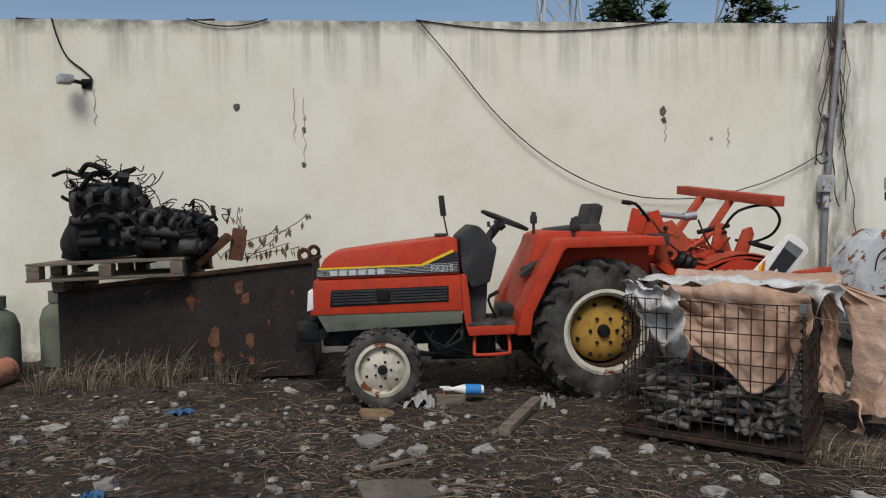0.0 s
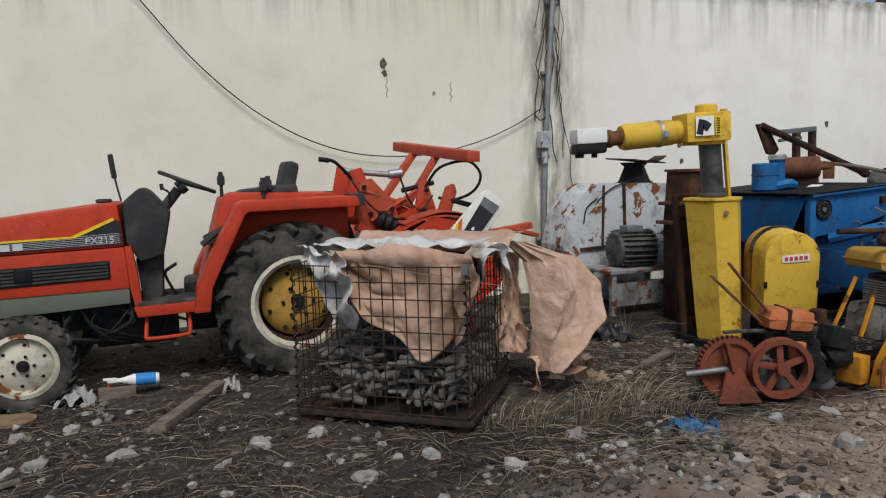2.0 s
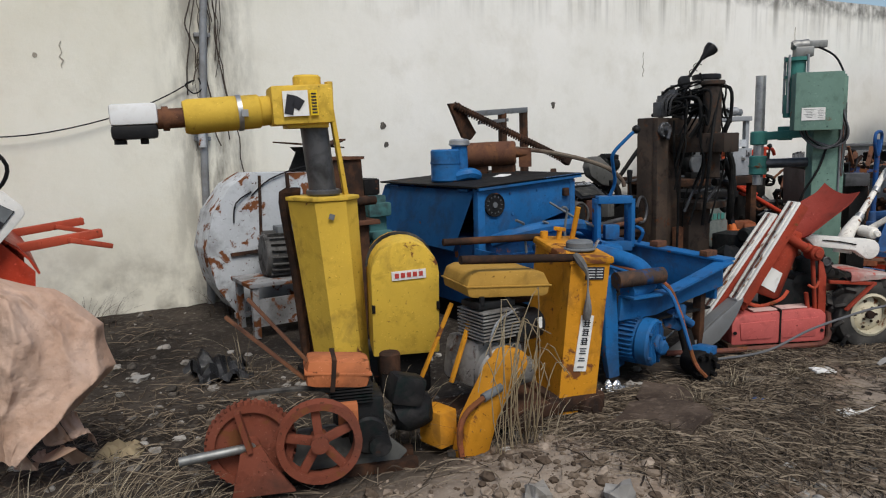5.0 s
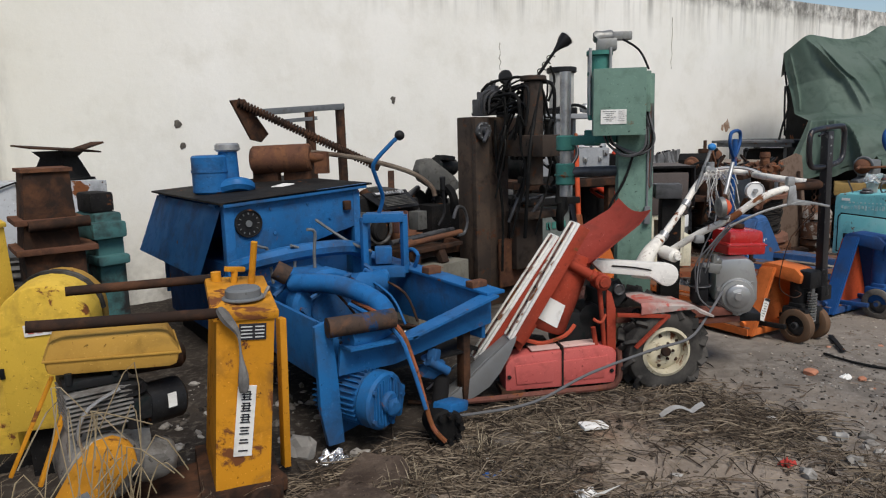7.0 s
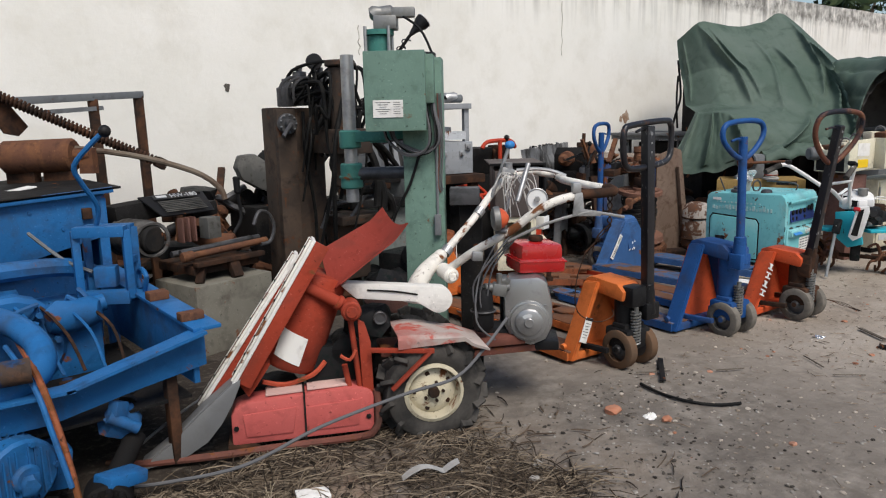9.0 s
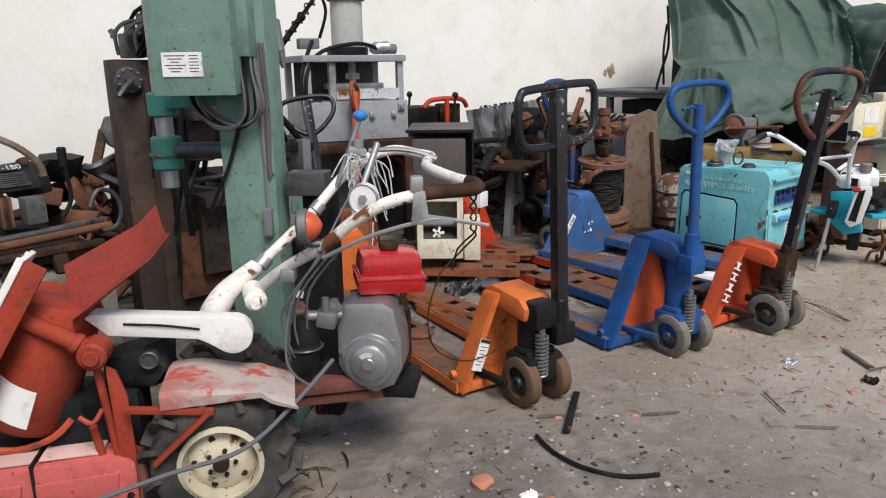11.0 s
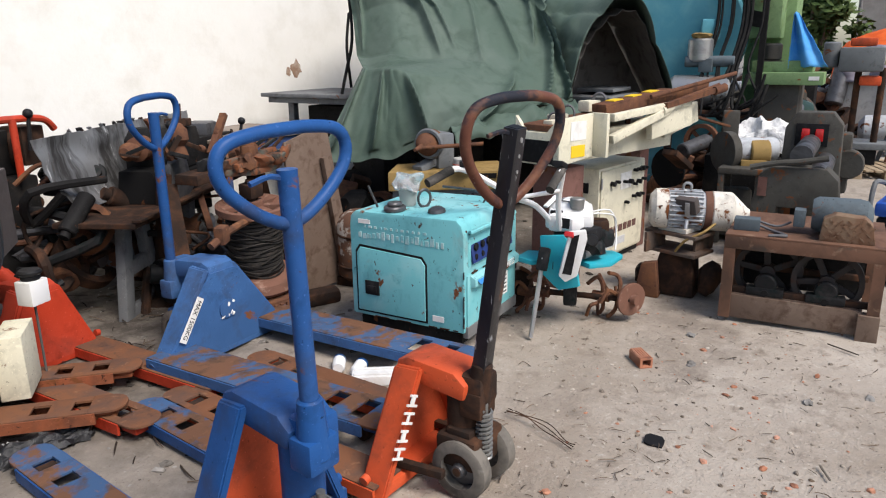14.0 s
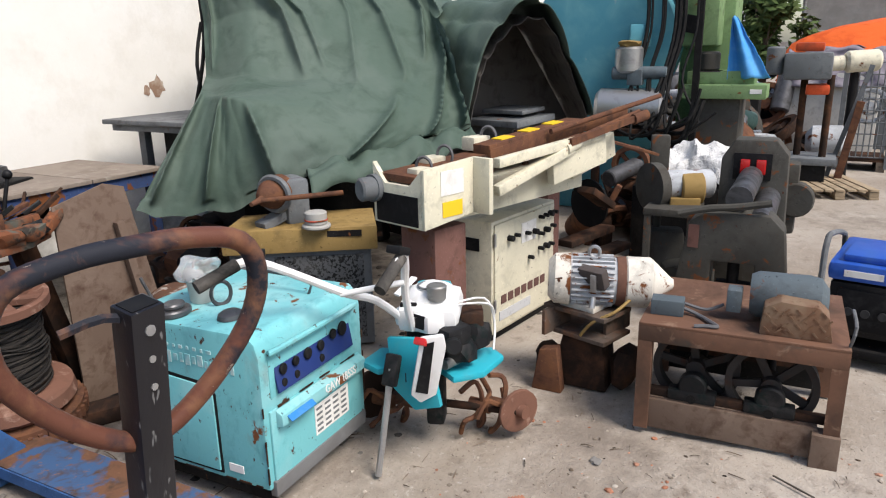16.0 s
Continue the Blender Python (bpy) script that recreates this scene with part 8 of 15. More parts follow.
# ---- presses ----
def dark_press():
    p = thing("hydraulic_press", pose(8.0, 4.9, 0.0), "black oily hydraulic press hung with hoses", "press", worldly=True, to=pose(8.13, 5.1, 0.0))
    part("frame", Shape().prism([(7.68, 0.0), (7.68, 1.53), (8.32, 1.52), (8.32, 1.30), (8.05, 1.30), (8.05, 0.80), (8.32, 0.74), (8.32, 0.0)], "y", 4.66, 4.86, 0.012), M_PRESS, p)
    part("side_plate", Shape().box((7.74, 4.64, 0.77), (0.14, 0.05, 1.5), bev=0.006), M_PRESS, p)
    part("lower_table", Shape().box((8.2, 4.6, 0.74), (0.36, 0.36, 0.06), bev=0.006).box((8.18, 4.65, 0.5), (0.3, 0.2, 0.42), bev=0.01), M_PRESS, p)
    part("rust_panel", Shape().box((8.05, 4.62, 0.35), (0.3, 0.02, 0.4), bev=0.004), M_RUST, p)
    d = part("valve_dial", Shape().cyl((7.735, 4.615, 1.42), (7.735, 4.58, 1.42), 0.07, bev=0.006).cyl((7.735, 4.58, 1.42), (7.735, 4.54, 1.42), 0.03).tube([(7.735, 4.54, 1.42), (7.68, 4.5, 1.38), (7.64, 4.48, 1.34)], 0.014, 7, 3), M_STEELD, p)
    k = Shape()
    for i in range(9):
        a = i * math.tau / 9
        k.ball((7.735 + 0.058 * math.cos(a), 4.578, 1.42 + 0.058 * math.sin(a)), 0.008, 6)
    part("dial_studs", k, M_GREY, d)
    part("cylinder", Shape().cyl((7.98, 4.3, 1.0), (7.98, 4.3, 1.78), 0.075, bev=0.01).cyl((7.98, 4.3, 1.78), (7.98, 4.3, 1.82), 0.1, bev=0.008).box((7.98, 4.4, 1.3), (0.2, 0.6, 0.16), bev=0.01), M_PRESS, p)
    vb = Shape()
    for x, y, z, s in ((7.8, 4.7, 1.6, 0.1), (7.92, 4.75, 1.62, 0.12), (8.05, 4.7, 1.58, 0.1), (7.86, 4.62, 1.72, 0.07), (8.02, 4.62, 1.70, 0.08)):
        vb.box((x, y, z), (s, s, s * 1.3), (0, 0, 15), 0.01).cyl((x, y, z + s * 0.5), (x, y, z + s * 1.2), s * 0.3)
    part("valve_block", vb, M_STEELD, p)
    part("pressure_gauge", Shape().cyl((7.96, 4.60, 1.83), (7.95, 4.56, 1.83), 0.055, bev=0.006).cyl((7.96, 4.6, 1.70), (7.96, 4.6, 1.79), 0.012), M_BLACK, p)
    rs = random.Random(17)
    for i in range(26):
        x0, y0 = rs.uniform(7.78, 8.1), rs.uniform(4.35, 4.7)
        x1, y1 = rs.uniform(7.82, 8.12), rs.uniform(4.25, 4.6)
        top = rs.uniform(1.55, 1.78)
        low = rs.choice((1.35, 1.2, 1.1, 0.9, 0.6))
        part("hose", Shape().tube([(x0, y0 + 0.1, 1.55), (x0 + 0.02, y0, top), ((x0 + x1) / 2, min(y0, y1) - 0.05, top + 0.02), (x1, y1 - 0.05, top - 0.25), (x1 + rs.uniform(-0.1, 0.1), y1 - 0.08, (top + low) / 2), (x1 - 0.06, y1, low)], rs.choice((0.008, 0.011, 0.015)), 8, 5), M_HOSE, p)
    for a, c in (((8.1, 4.45, 0.75), (8.3, 4.35, 1.05)), ((7.9, 4.5, 0.7), (8.02, 4.45, 1.0)), ((8.0, 4.5, 0.86), (8.35, 4.42, 0.9))):
        part("lever", Shape().cyl(a, c, 0.014).ball(c, 0.022, 8), M_STEELD, p)
    for i in range(3):
        part("thin_pipe", Shape().tube([(7.70 + i * 0.05, 4.6, 1.55), (7.69 + i * 0.05, 4.58, 1.66), (7.76 + i * 0.05, 4.58, 1.72), (7.88 + i * 0.03, 4.6, 1.72)], 0.01, 6, 4), M_STEELD, p)
    part("cable", Shape().tube([(7.86, 4.6, 1.5), (7.85, 4.58, 1.2), (7.9, 4.57, 0.8), (7.88, 4.56, 0.3)], 0.012, 6, 3).tube([(8.0, 4.6, 0.55), (7.95, 4.55, 0.75), (8.0, 4.55, 0.9)], 0.008, 6, 3), M_HOSE, p)


M_PRESS = mat("oily_brown_steel", (0.052, 0.04, 0.033), 0.6, 0.1, [(3, (0.10, 0.07, 0.052), 0.45, 0.7), (9, (0.02, 0.018, 0.017), 0.52, 0.75), (14, (0.11, 0.045, 0.022), 0.58, 0.72)], ((50, 0.25, 0.004),))
dark_press()


def green_press():
    T0 = pose(7.68, 3.33, 0.0, 0, 0, -44)
    g = thing("green_press", T0, "pale green C-frame press with a hanging switch box", "press")
    # local x along the face, y into the machine
    bx = part("switch_box", Shape().box((0.0, 0.06, 1.57), (0.30, 0.12, 0.385), bev=0.006), M_GREEN, g)
    part("box_lid", Shape().box((0.0, -0.004, 1.57), (0.305, 0.012, 0.39), bev=0.004), M_GREEN, bx)
    part("side_box", Shape().box((0.16, 0.13, 1.63), (0.06, 0.14, 0.24), bev=0.006), M_GREEN, g)
    lb = part("label", Shape().box((-0.035, -0.013, 1.485), (0.15, 0.003, 0.085)), M_LABEL, bx)
    t = Shape()
    for i in range(6):
        t.box((-0.06, -0.0152, 1.516 - i * 0.011), (0.075 - 0.02 * (i % 3), 0.0015, 0.0022)).box((0.01, -0.0152, 1.516 - i * 0.011), (0.035, 0.0015, 0.0018))
    part("label_print", t, M_INK, lb)
    part("column", Shape().box((0.12, 0.22, 0.87), (0.21, 0.16, 1.74), (0, 0, 0), 0.008).box((0.10, 0.22, 0.03), (0.34, 0.4, 0.06), bev=0.008), M_GREEN, g)
    part("ram_cylinder", Shape().cyl((-0.10, 0.20, 1.50), (-0.10, 0.20, 1.86), 0.062, bev=0.006).cyl((-0.10, 0.20, 1.74), (-0.10, 0.20, 1.76), 0.075).cyl((-0.10, 0.20, 1.86), (-0.10, 0.20, 1.885), 0.08).box((-0.10, 0.20, 1.55), (0.13, 0.12, 0.16), bev=0.01), M_GREENT, g, "teal ram cylinder")
    part("top_valve", Shape().box((-0.06, 0.20, 1.92), (0.12, 0.1, 0.07), bev=0.01).cyl((-0.12, 0.2, 1.96), (-0.02, 0.2, 1.97), 0.04, bev=0.008).box((0.03, 0.2, 1.97), (0.12, 0.06, 0.05), bev=0.008).lump((-0.1, 0.2, 1.97), (0.05, 0.05, 0.04), 3, 0.3), M_ALU, g)
    tie = Shape()
    for x, y in ((-0.16, 0.14), (-0.04, 0.14), (-0.16, 0.26), (-0.04, 0.26)):
        tie.cyl((x, y, 1.5), (x, y, 1.90), 0.009, seg=8)
    part("tie_rod", tie, M_STEEL, g)
    part("guide_pillar", Shape().cyl((-0.30, 0.34, 0.985), (-0.30, 0.34, 1.78), 0.036, seg=18), M_STEEL, g)
    part("arm_clamp", Shape().cyl((-0.30, 0.34, 1.28), (-0.30, 0.34, 1.38), 0.06, bev=0.008).bar((-0.30, 0.34, 1.34), (0.02, 0.24, 1.36), 0.07, 0.06, 0.01).box((-0.13, 0.3, 1.36), (0.1, 0.06, 0.1), (0, 0, -15), 0.01), M_GREENT, g)
    part("arm_clamp", Shape().cyl((-0.30, 0.34, 1.06), (-0.30, 0.34, 1.20), 0.062, bev=0.008).cyl((-0.30, 0.34, 1.12), (-0.30, 0.34, 1.13), 0.07), M_GREENT, g)
    part("cross_shaft", Shape().cyl((-0.28, 0.34, 1.14), (0.05, 0.25, 1.15), 0.035, seg=16), M_STEELD, g)
    rs = random.Random(4)
    for i in range(9):
        x, y, d = 0.15 + rs.uniform(-0.02, 0.035), 0.09 + rs.uniform(0, 0.05), rs.uniform(-0.012, 0.012)
        part("cable", Shape().tube([(x, y, 1.54), (x + 0.012, y - 0.03, 1.46), (x + 0.03 + d, y - 0.05, 1.37), (x + 0.02 + d, y - 0.04, 1.30 + d), (x - 0.04, y - 0.02, 1.258 + d), (x - 0.12, y - 0.01, 1.27 + d * 2), (x - 0.2, y + 0.01, 1.33), (x - 0.22, y + 0.03, 1.40)], 0.0055, 6, 4), M_GREYCABLE if i % 3 else M_HOSE, g)
    for x in (0.2, 0.208, 0.218):
        part("wire", Shape().tube([(x, 0.13, 1.56), (x + 0.006, 0.134, 1.3), (x - 0.004, 0.134, 1.1), (x + 0.008, 0.134, 0.85 + x)], 0.0035, 5, 4), M_MAROON if x < 0.205 else M_GREYCABLE, g)
    part("conduit", Shape().tube([(0.185, 0.135, 1.5), (0.19, 0.134, 1.2), (0.19, 0.134, 0.93)], 0.007, 6, 3).box((0.19, 0.125, 0.88), (0.035, 0.025, 0.11), bev=0.004), M_GREY, g)
    part("cable", Shape().tube([(0.1, 0.13, 1.25), (0.05, 0.12, 1.1), (-0.03, 0.13, 0.95), (-0.06, 0.14, 0.85)], 0.008, 6, 4), M_HOSE, g)
    part("pressure_line", Shape().tube([(0.0, 0.2, 1.97), (0.12, 0.12, 1.88), (0.18, 0.1, 1.76)], 0.007, 6, 4), M_CABLE, g)
    part("hung_filter", Shape().cyl((0.20, 0.386, 1.53), (0.18, 0.386, 1.66), 0.022, 0.026, 16, 0.006).lathe((0.20, 0.386, 1.53), (0.212, 0.386, 1.47), ((0, 0.022), (1, 0.009)), 14), M_ALU, g, "perforated steel filter hung on the column")
    part("tool_rest", Shape().box((0.33, 0.24, 1.02), (0.16, 0.12, 0.09), bev=0.006), M_STEELD, g)
    part("prop", Shape().box((0.36, 0.3, 0.5), (0.12, 0.14, 1.0), bev=0.006), M_DSTEEL, g)


M_GREENT = paint("teal_green_paint", (0.055, 0.205, 0.175), 0.15, 0.35, 0.45)
M_GREYCABLE = mat("grey_cable", (0.12, 0.12, 0.125), 0.6)
green_press()


# ---- walking harvester ----
def harvester():
    h = thing("walking_harvester", pose(7.1, 2.95, 0.0), "red and white walk-behind rice harvester with long white handlebars", "harvester", worldly=True)
    HM = Matrix(((0.89, 0.456, 0, 6.33), (-0.456, 0.89, 0, 3.40), (0, 0, 1, 0), (0, 0, 0, 1)))

    def at(x, y, z):
        return HM @ Vector((x, y, z))

    def flat(pts, y0, y1, bev=0.004):
        return Shape().prism(pts, "y", y0, y1, bev).turn(HM)

    # slanting dividers: white ribbed tops on orange red sides, grey nose
    for y, p0, p1 in ((0.0, (0.40, 0.34), (0.772, 0.940)), (0.125, (0.24, 0.20), (0.70, 0.86))):
        dx, dz = p1[0] - p0[0], p1[1] - p0[1]
        L = math.hypot(dx, dz)
        nx, nz = -dz / L, dx / L

        def strip(o0, o1, f0=0.0, f1=1.0):
            q0, q1 = (p0[0] + dx * f0, p0[1] + dz * f0), (p0[0] + dx * f1, p0[1] + dz * f1)
            return [(q0[0] + nx * o0, q0[1] + nz * o0), (q1[0] + nx * o0, q1[1] + nz * o0), (q1[0] + nx * o1, q1[1] + nz * o1), (q0[0] + nx * o1, q0[1] + nz * o1)]
        b = part("divider", flat(strip(-0.075, -0.012, 0.02, 1.0), y - 0.008, y + 0.008, 0.003), M_HRED, h)
        part("divider_top", flat(strip(-0.012, 0.004), y - 0.014, y + 0.10, 0.004), M_WHITE, b)
        for o in (0.012, 0.048, 0.084):
            part("divider_rail", flat(strip(0.004, 0.013, 0.01, 0.99), y + o - 0.007, y + o + 0.007, 0.002), M_WHITER if o != 0.048 else M_MAROON, b)
        rv = Shape()
        for i in range(8):
            f = 0.06 + i * 0.125
            rv.ball((p0[0] + dx * f + nx * 0.014, y + 0.03, p0[1] + dz * f + nz * 0.014), 0.006, 6)
        part("rivet", rv.turn(HM), M_DSTEEL, b)
    ns = part("nose_sheet", flat([(0.435, 0.362), (0.40, 0.345), (0.26, 0.225), (0.12, 0.095), (0.02, 0.022), (0.0, 0.004), (0.11, 0.022), (0.20, 0.045), (0.285, 0.098), (0.345, 0.17), (0.395, 0.255), (0.43, 0.335)], -0.016, 0.006, 0.003), M_SILVERS, h, "dull grey curved nose sheet")
    part("nose_lip", flat([(0.42, 0.358), (0.26, 0.232), (0.12, 0.10), (0.0, 0.012), (0.0, 0.004), (0.12, 0.088), (0.26, 0.22), (0.43, 0.345)], 0.006, 0.11, 0.002), M_SILVERS, ns)
    part("nose_rod", Shape().tube([at(-0.14, 0.05, 0.03), at(0.0, 0.03, 0.02), at(0.3, 0.02, 0.03)], 0.011, 7, 3), M_RUSTD, h)
    part("guide_rod", Shape().tube([at(-0.02, 0.18, 0.04), at(0.14, 0.2, 0.15), at(0.3, 0.22, 0.24)], 0.007, 6, 3), M_STEEL, h)
    # red drum, crank arm and outlet
    part("feeder_drum", Shape().lathe(at(0.635, 0.20, 0.34), at(0.80, 0.20, 0.76), ((0, 0.118), (0.05, 0.135), (0.95, 0.135), (1, 0.118)), 28), M_HRED, h)
    ax, wv = (at(0.80, 0.2, 0.76) - at(0.635, 0.2, 0.34)).normalized(), HM.to_3x3() @ Vector((0, -1, 0))
    cr = ax.cross(wv).normalized()

    def notice(u, v):
        an = math.radians(-38 + 52 * u)
        return at(0.635, 0.2, 0.34) + ax * (0.06 + 0.13 * v - 0.02 * u) + (wv * math.cos(an) + (-cr if cr.x < 0 else cr) * math.sin(an)) * 0.1375
    part("instruction_label", Shape().sheet(notice, 10, 4, 0.002), M_LABEL, h)

    def chute(u, v):
        # u runs out to the lip, v across from the near rim to the far one
        n0, n1 = Vector((0.86, 0.02, 0.735)), Vector((1.165, 0.02, 0.955))
        f0, f1 = Vector((0.79, 0.24, 0.85)), Vector((1.09, 0.26, 1.0))
        q = n0.lerp(n1, u).lerp(f0.lerp(f1, u), v)
        sag = 0.085 * math.sin(v * math.pi) * (1 - 0.55 * u)
        return HM @ (q + Vector((0.02, 0, -sag + 0.03 * max(0, u - 0.8) * 5)))
    part("chute", Shape().sheet(chute, 14, 14, 0.006), M_CHUTE, h, "flared red outlet chute")
    part("gear_arm", Shape().cyl(at(0.70, 0.07, 0.745), at(0.91, 0.05, 0.62), 0.028, bev=0.005).cyl(at(0.918, 0.10, 0.612), at(0.918, 0.0, 0.612), 0.045, bev=0.008).cyl(at(0.918, 0.0, 0.612), at(0.918, -0.012, 0.612), 0.026, bev=0.003), M_HRED, h)
    part("arm_collar", Shape().cyl(at(0.86, 0.052, 0.652), at(0.88, 0.051, 0.638), 0.034, bev=0.004), M_HRED, h)
    part("upright", flat([(0.955, 0.23), (0.945, 0.57), (0.975, 0.55), (1.0, 0.46), (1.005, 0.22)], 0.03, 0.045), M_HRED, h)
    for x0, z0, x1, z1 in ((0.915, 0.57, 0.945, 0.25), (0.88, 0.36, 0.90, 0.24)):
        part("tie_bar", Shape().cyl(at(x0, 0.05, z0), at(x1, 0.05, z1), 0.013), M_HRED, h)
    part("inner_rod", Shape().tube([at(0.52, 0.1, 0.30), at(0.62, 0.12, 0.27), at(0.74, 0.1, 0.31), at(0.80, 0.12, 0.36)], 0.012, 6, 3).tube([at(0.86, 0.0, 0.42), at(0.9, -0.01, 0.40), at(0.93, 0.0, 0.44)], 0.008, 6, 3), M_RED2, h)
    part("lower_guard", flat([(0.42, 0.33), (0.50, 0.42), (0.56, 0.40), (0.50, 0.31), (0.46, 0.26)], 0.03, 0.20), M_HRED, h)
    px = part("pink_cover", flat([(0.378, 0.05), (0.38, 0.19), (0.40, 0.222), (0.46, 0.243), (0.90, 0.262), (0.975, 0.25), (1.005, 0.222), (1.0, 0.048)], 0.015, 0.16, 0.016), M_PINK, h, "sun-bleached pink red gearbox cover")
    for x0, x1, z0, z1 in ((0.44, 0.66, 0.085, 0.19), (0.70, 0.95, 0.085, 0.195)):
        part("cover_rib", flat([(x0, z0), (x0 - 0.01, z1), (x1, z1 + 0.012), (x1 - 0.02, z0)], 0.008, 0.02, 0.005), M_PINK, px)
    for x0, x1, z in ((0.53, 0.69, 0.252), (0.71, 0.90, 0.26)):
        part("cover_top", flat([(x0, z), (x0, z + 0.009), (x1, z + 0.013), (x1, z + 0.004)], 0.04, 0.14, 0.003), M_PINKW, px)
    part("strap", Shape().box((0.695, 0.088, 0.155), (0.008, 0.165, 0.225)).turn(HM), M_HOSE, px)
    part("bolt", Shape().cyl(at(0.40, 0.008, 0.13), at(0.40, 0.02, 0.13), 0.012, seg=6).cyl(at(0.975, 0.008, 0.12), at(0.975, 0.02, 0.12), 0.012, seg=6), M_DSTEEL, px)
    part("skid_pipe", Shape().tube([at(-0.05, 0.0, 0.03), at(0.3, -0.01, 0.028), at(0.6, 0.0, 0.03), at(0.93, 0.0, 0.032), at(1.0, 0.0, 0.06), at(1.02, 0.01, 0.12), at(1.015, 0.02, 0.24)], 0.017, 8, 4), M_SKIDRED, h)
    part("skid_plate", flat([(0.36, 0.03), (0.36, 0.06), (0.46, 0.07), (0.5, 0.03)], 0.02, 0.16), M_RUSTD, h)
    part("inner_gear", Shape().box((0.86, 0.22, 0.33), (0.3, 0.2, 0.2), bev=0.02).cyl((0.9, 0.12, 0.40), (0.9, 0.26, 0.40), 0.07).lump((1.02, 0.22, 0.5), (0.14, 0.1, 0.1), 4, 0.3).lump((0.55, 0.24, 0.2), (0.2, 0.12, 0.1), 9, 0.3).turn(HM), M_CASTG, h)
    part("engine_bed", Shape().box((1.42, 0.24, 0.36), (0.72, 0.16, 0.05), bev=0.01).box((1.68, 0.29, 0.305), (0.46, 0.22, 0.035), bev=0.006).turn(HM), M_SKIDRED, h)
    # wheels
    HN = Vector((0.456, 0.89, 0))
    for y in (0.035, 0.50):
        c = at(1.27, y, 0.213)
        w = part("wheel", tyre(tuple(c), tuple(HN), 0.228, 0.138, 0.15, 12, 0.034, 28), M_TYREG, h, "cracked dusty lugged tyre")
        part("rim", revolve(Shape(), tuple(c), tuple(HN), [(-0.065, 0.138), (-0.072, 0.122), (-0.03, 0.108), (0.03, 0.108), (0.072, 0.122), (0.065, 0.138)], 28), M_RIMR, w, "rusty cream rim")
        part("wheel_disc", Shape().lathe(c - HN * 0.018, c - HN * 0.045, ((0, 0.112), (0.5, 0.096), (1, 0.06)), 24), M_RIMR, w)
        hb = Shape().cyl(c - HN * 0.04, c - HN * 0.07, 0.026, bev=0.004)
        bolts(hb, tuple(c - HN * 0.046), tuple(-HN), 5, 0.045, 0.008, 0.01)
        bolts(hb, tuple(c - HN * 0.030), tuple(-HN), 5, 0.085, 0.012, 0.008, 0.6)
        part("hub", hb, M_RUSTD, w)

    def fender(u, v):
        x = 1.11 + 0.41 * u
        top = 0.497 - 0.03 * u - 0.06 * max(0, u - 0.72) * 3.5
        if v < 0.35:
            return at(x + 0.01 * math.sin(u * 20), -0.05 - 0.01 * v, top - 0.06 * (1 - v / 0.35) * (1 - 0.75 * u))
        return at(x, -0.05 + 0.25 * (v - 0.35) / 0.65, top + 0.012 * math.sin(u * 7) * v)
    part("fender", Shape().sheet(fender, 18, 8, 0.006), M_FENDER, h, "thin sun-bleached red fender")
    part("fender_stay", Shape().bar(at(1.075, -0.06, 0.26), at(1.255, -0.055, 0.42), 0.028, 0.014, 0.003).bar(at(0.99, -0.01, 0.435), at(1.27, -0.055, 0.42), 0.022, 0.02, 0.003), M_HRED, h)
    part("belt_cover", flat([(0.882, 0.711), (0.91, 0.722), (1.12, 0.697)] + [(1.333 + 0.063 * math.cos(a * 0.2618), 0.61 + 0.063 * math.sin(a * 0.2618)) for a in range(5, -9, -1)] + [(1.26, 0.585), (1.222, 0.608), (0.95, 0.645)], 0.095, 0.165, 0.01), M_WHITE, h, "scratched white belt cover")
    part("cover_clip", Shape().tube([at(1.0, 0.092, 0.683), at(1.12, 0.089, 0.669), at(1.23, 0.092, 0.645)], 0.004, 5, 3), M_DSTEEL, h)
    part("exhaust_ring", Shape().cyl(at(1.057, 0.12, 0.54), at(1.057, 0.2, 0.54), 0.026).ring(at(1.057, 0.12, 0.54), tuple(HN), 0.026, 0.006, 18, 6), M_STEELD, h)
    # handlebars: one long bent loop
    part("handlebar", Shape().tube([(7.69, 2.955, 0.725), (7.74, 2.83, 0.82), (7.805, 2.667, 0.921), (7.87, 2.58, 1.005), (7.95, 2.505, 1.062), (8.08, 2.44, 1.085), (8.20, 2.40, 1.086), (8.245, 2.44, 1.092), (8.24, 2.54, 1.10), (8.275, 2.73, 1.115), (8.37, 2.86, 1.118), (8.46, 2.95, 1.12), (8.44, 3.02, 1.128), (8.34, 3.06, 1.145), (8.185, 3.10, 1.09), (7.972, 3.09, 0.92), (7.72, 3.06, 0.76)], 0.0195, 12, 6), M_WHITER, h, "white handlebar loop with rusty scratches")
    part("grip", Shape().tube([(8.03, 2.462, 1.08), (8.08, 2.44, 1.085), (8.20, 2.40, 1.086), (8.245, 2.44, 1.092), (8.243, 2.48, 1.095)], 0.0225, 12, 5), M_RUSTD, h, "worn brown grip")
    part("steering_neck", Shape().tube([(7.55, 3.05, 0.57), (7.565, 3.05, 0.64), (7.61, 3.05, 0.70), (7.67, 3.055, 0.74), (7.74, 3.065, 0.775)], lambda f: 0.056 - 0.026 * f, 14, 5), M_WHITER, h, "curved white steering neck")
    part("neck_boss", Shape().cyl((7.66, 2.90, 0.70), (7.70, 3.02, 0.71), 0.038, bev=0.012).cyl((7.645, 2.875, 0.70), (7.66, 2.90, 0.70), 0.02, bev=0.004), M_WHITER, h)
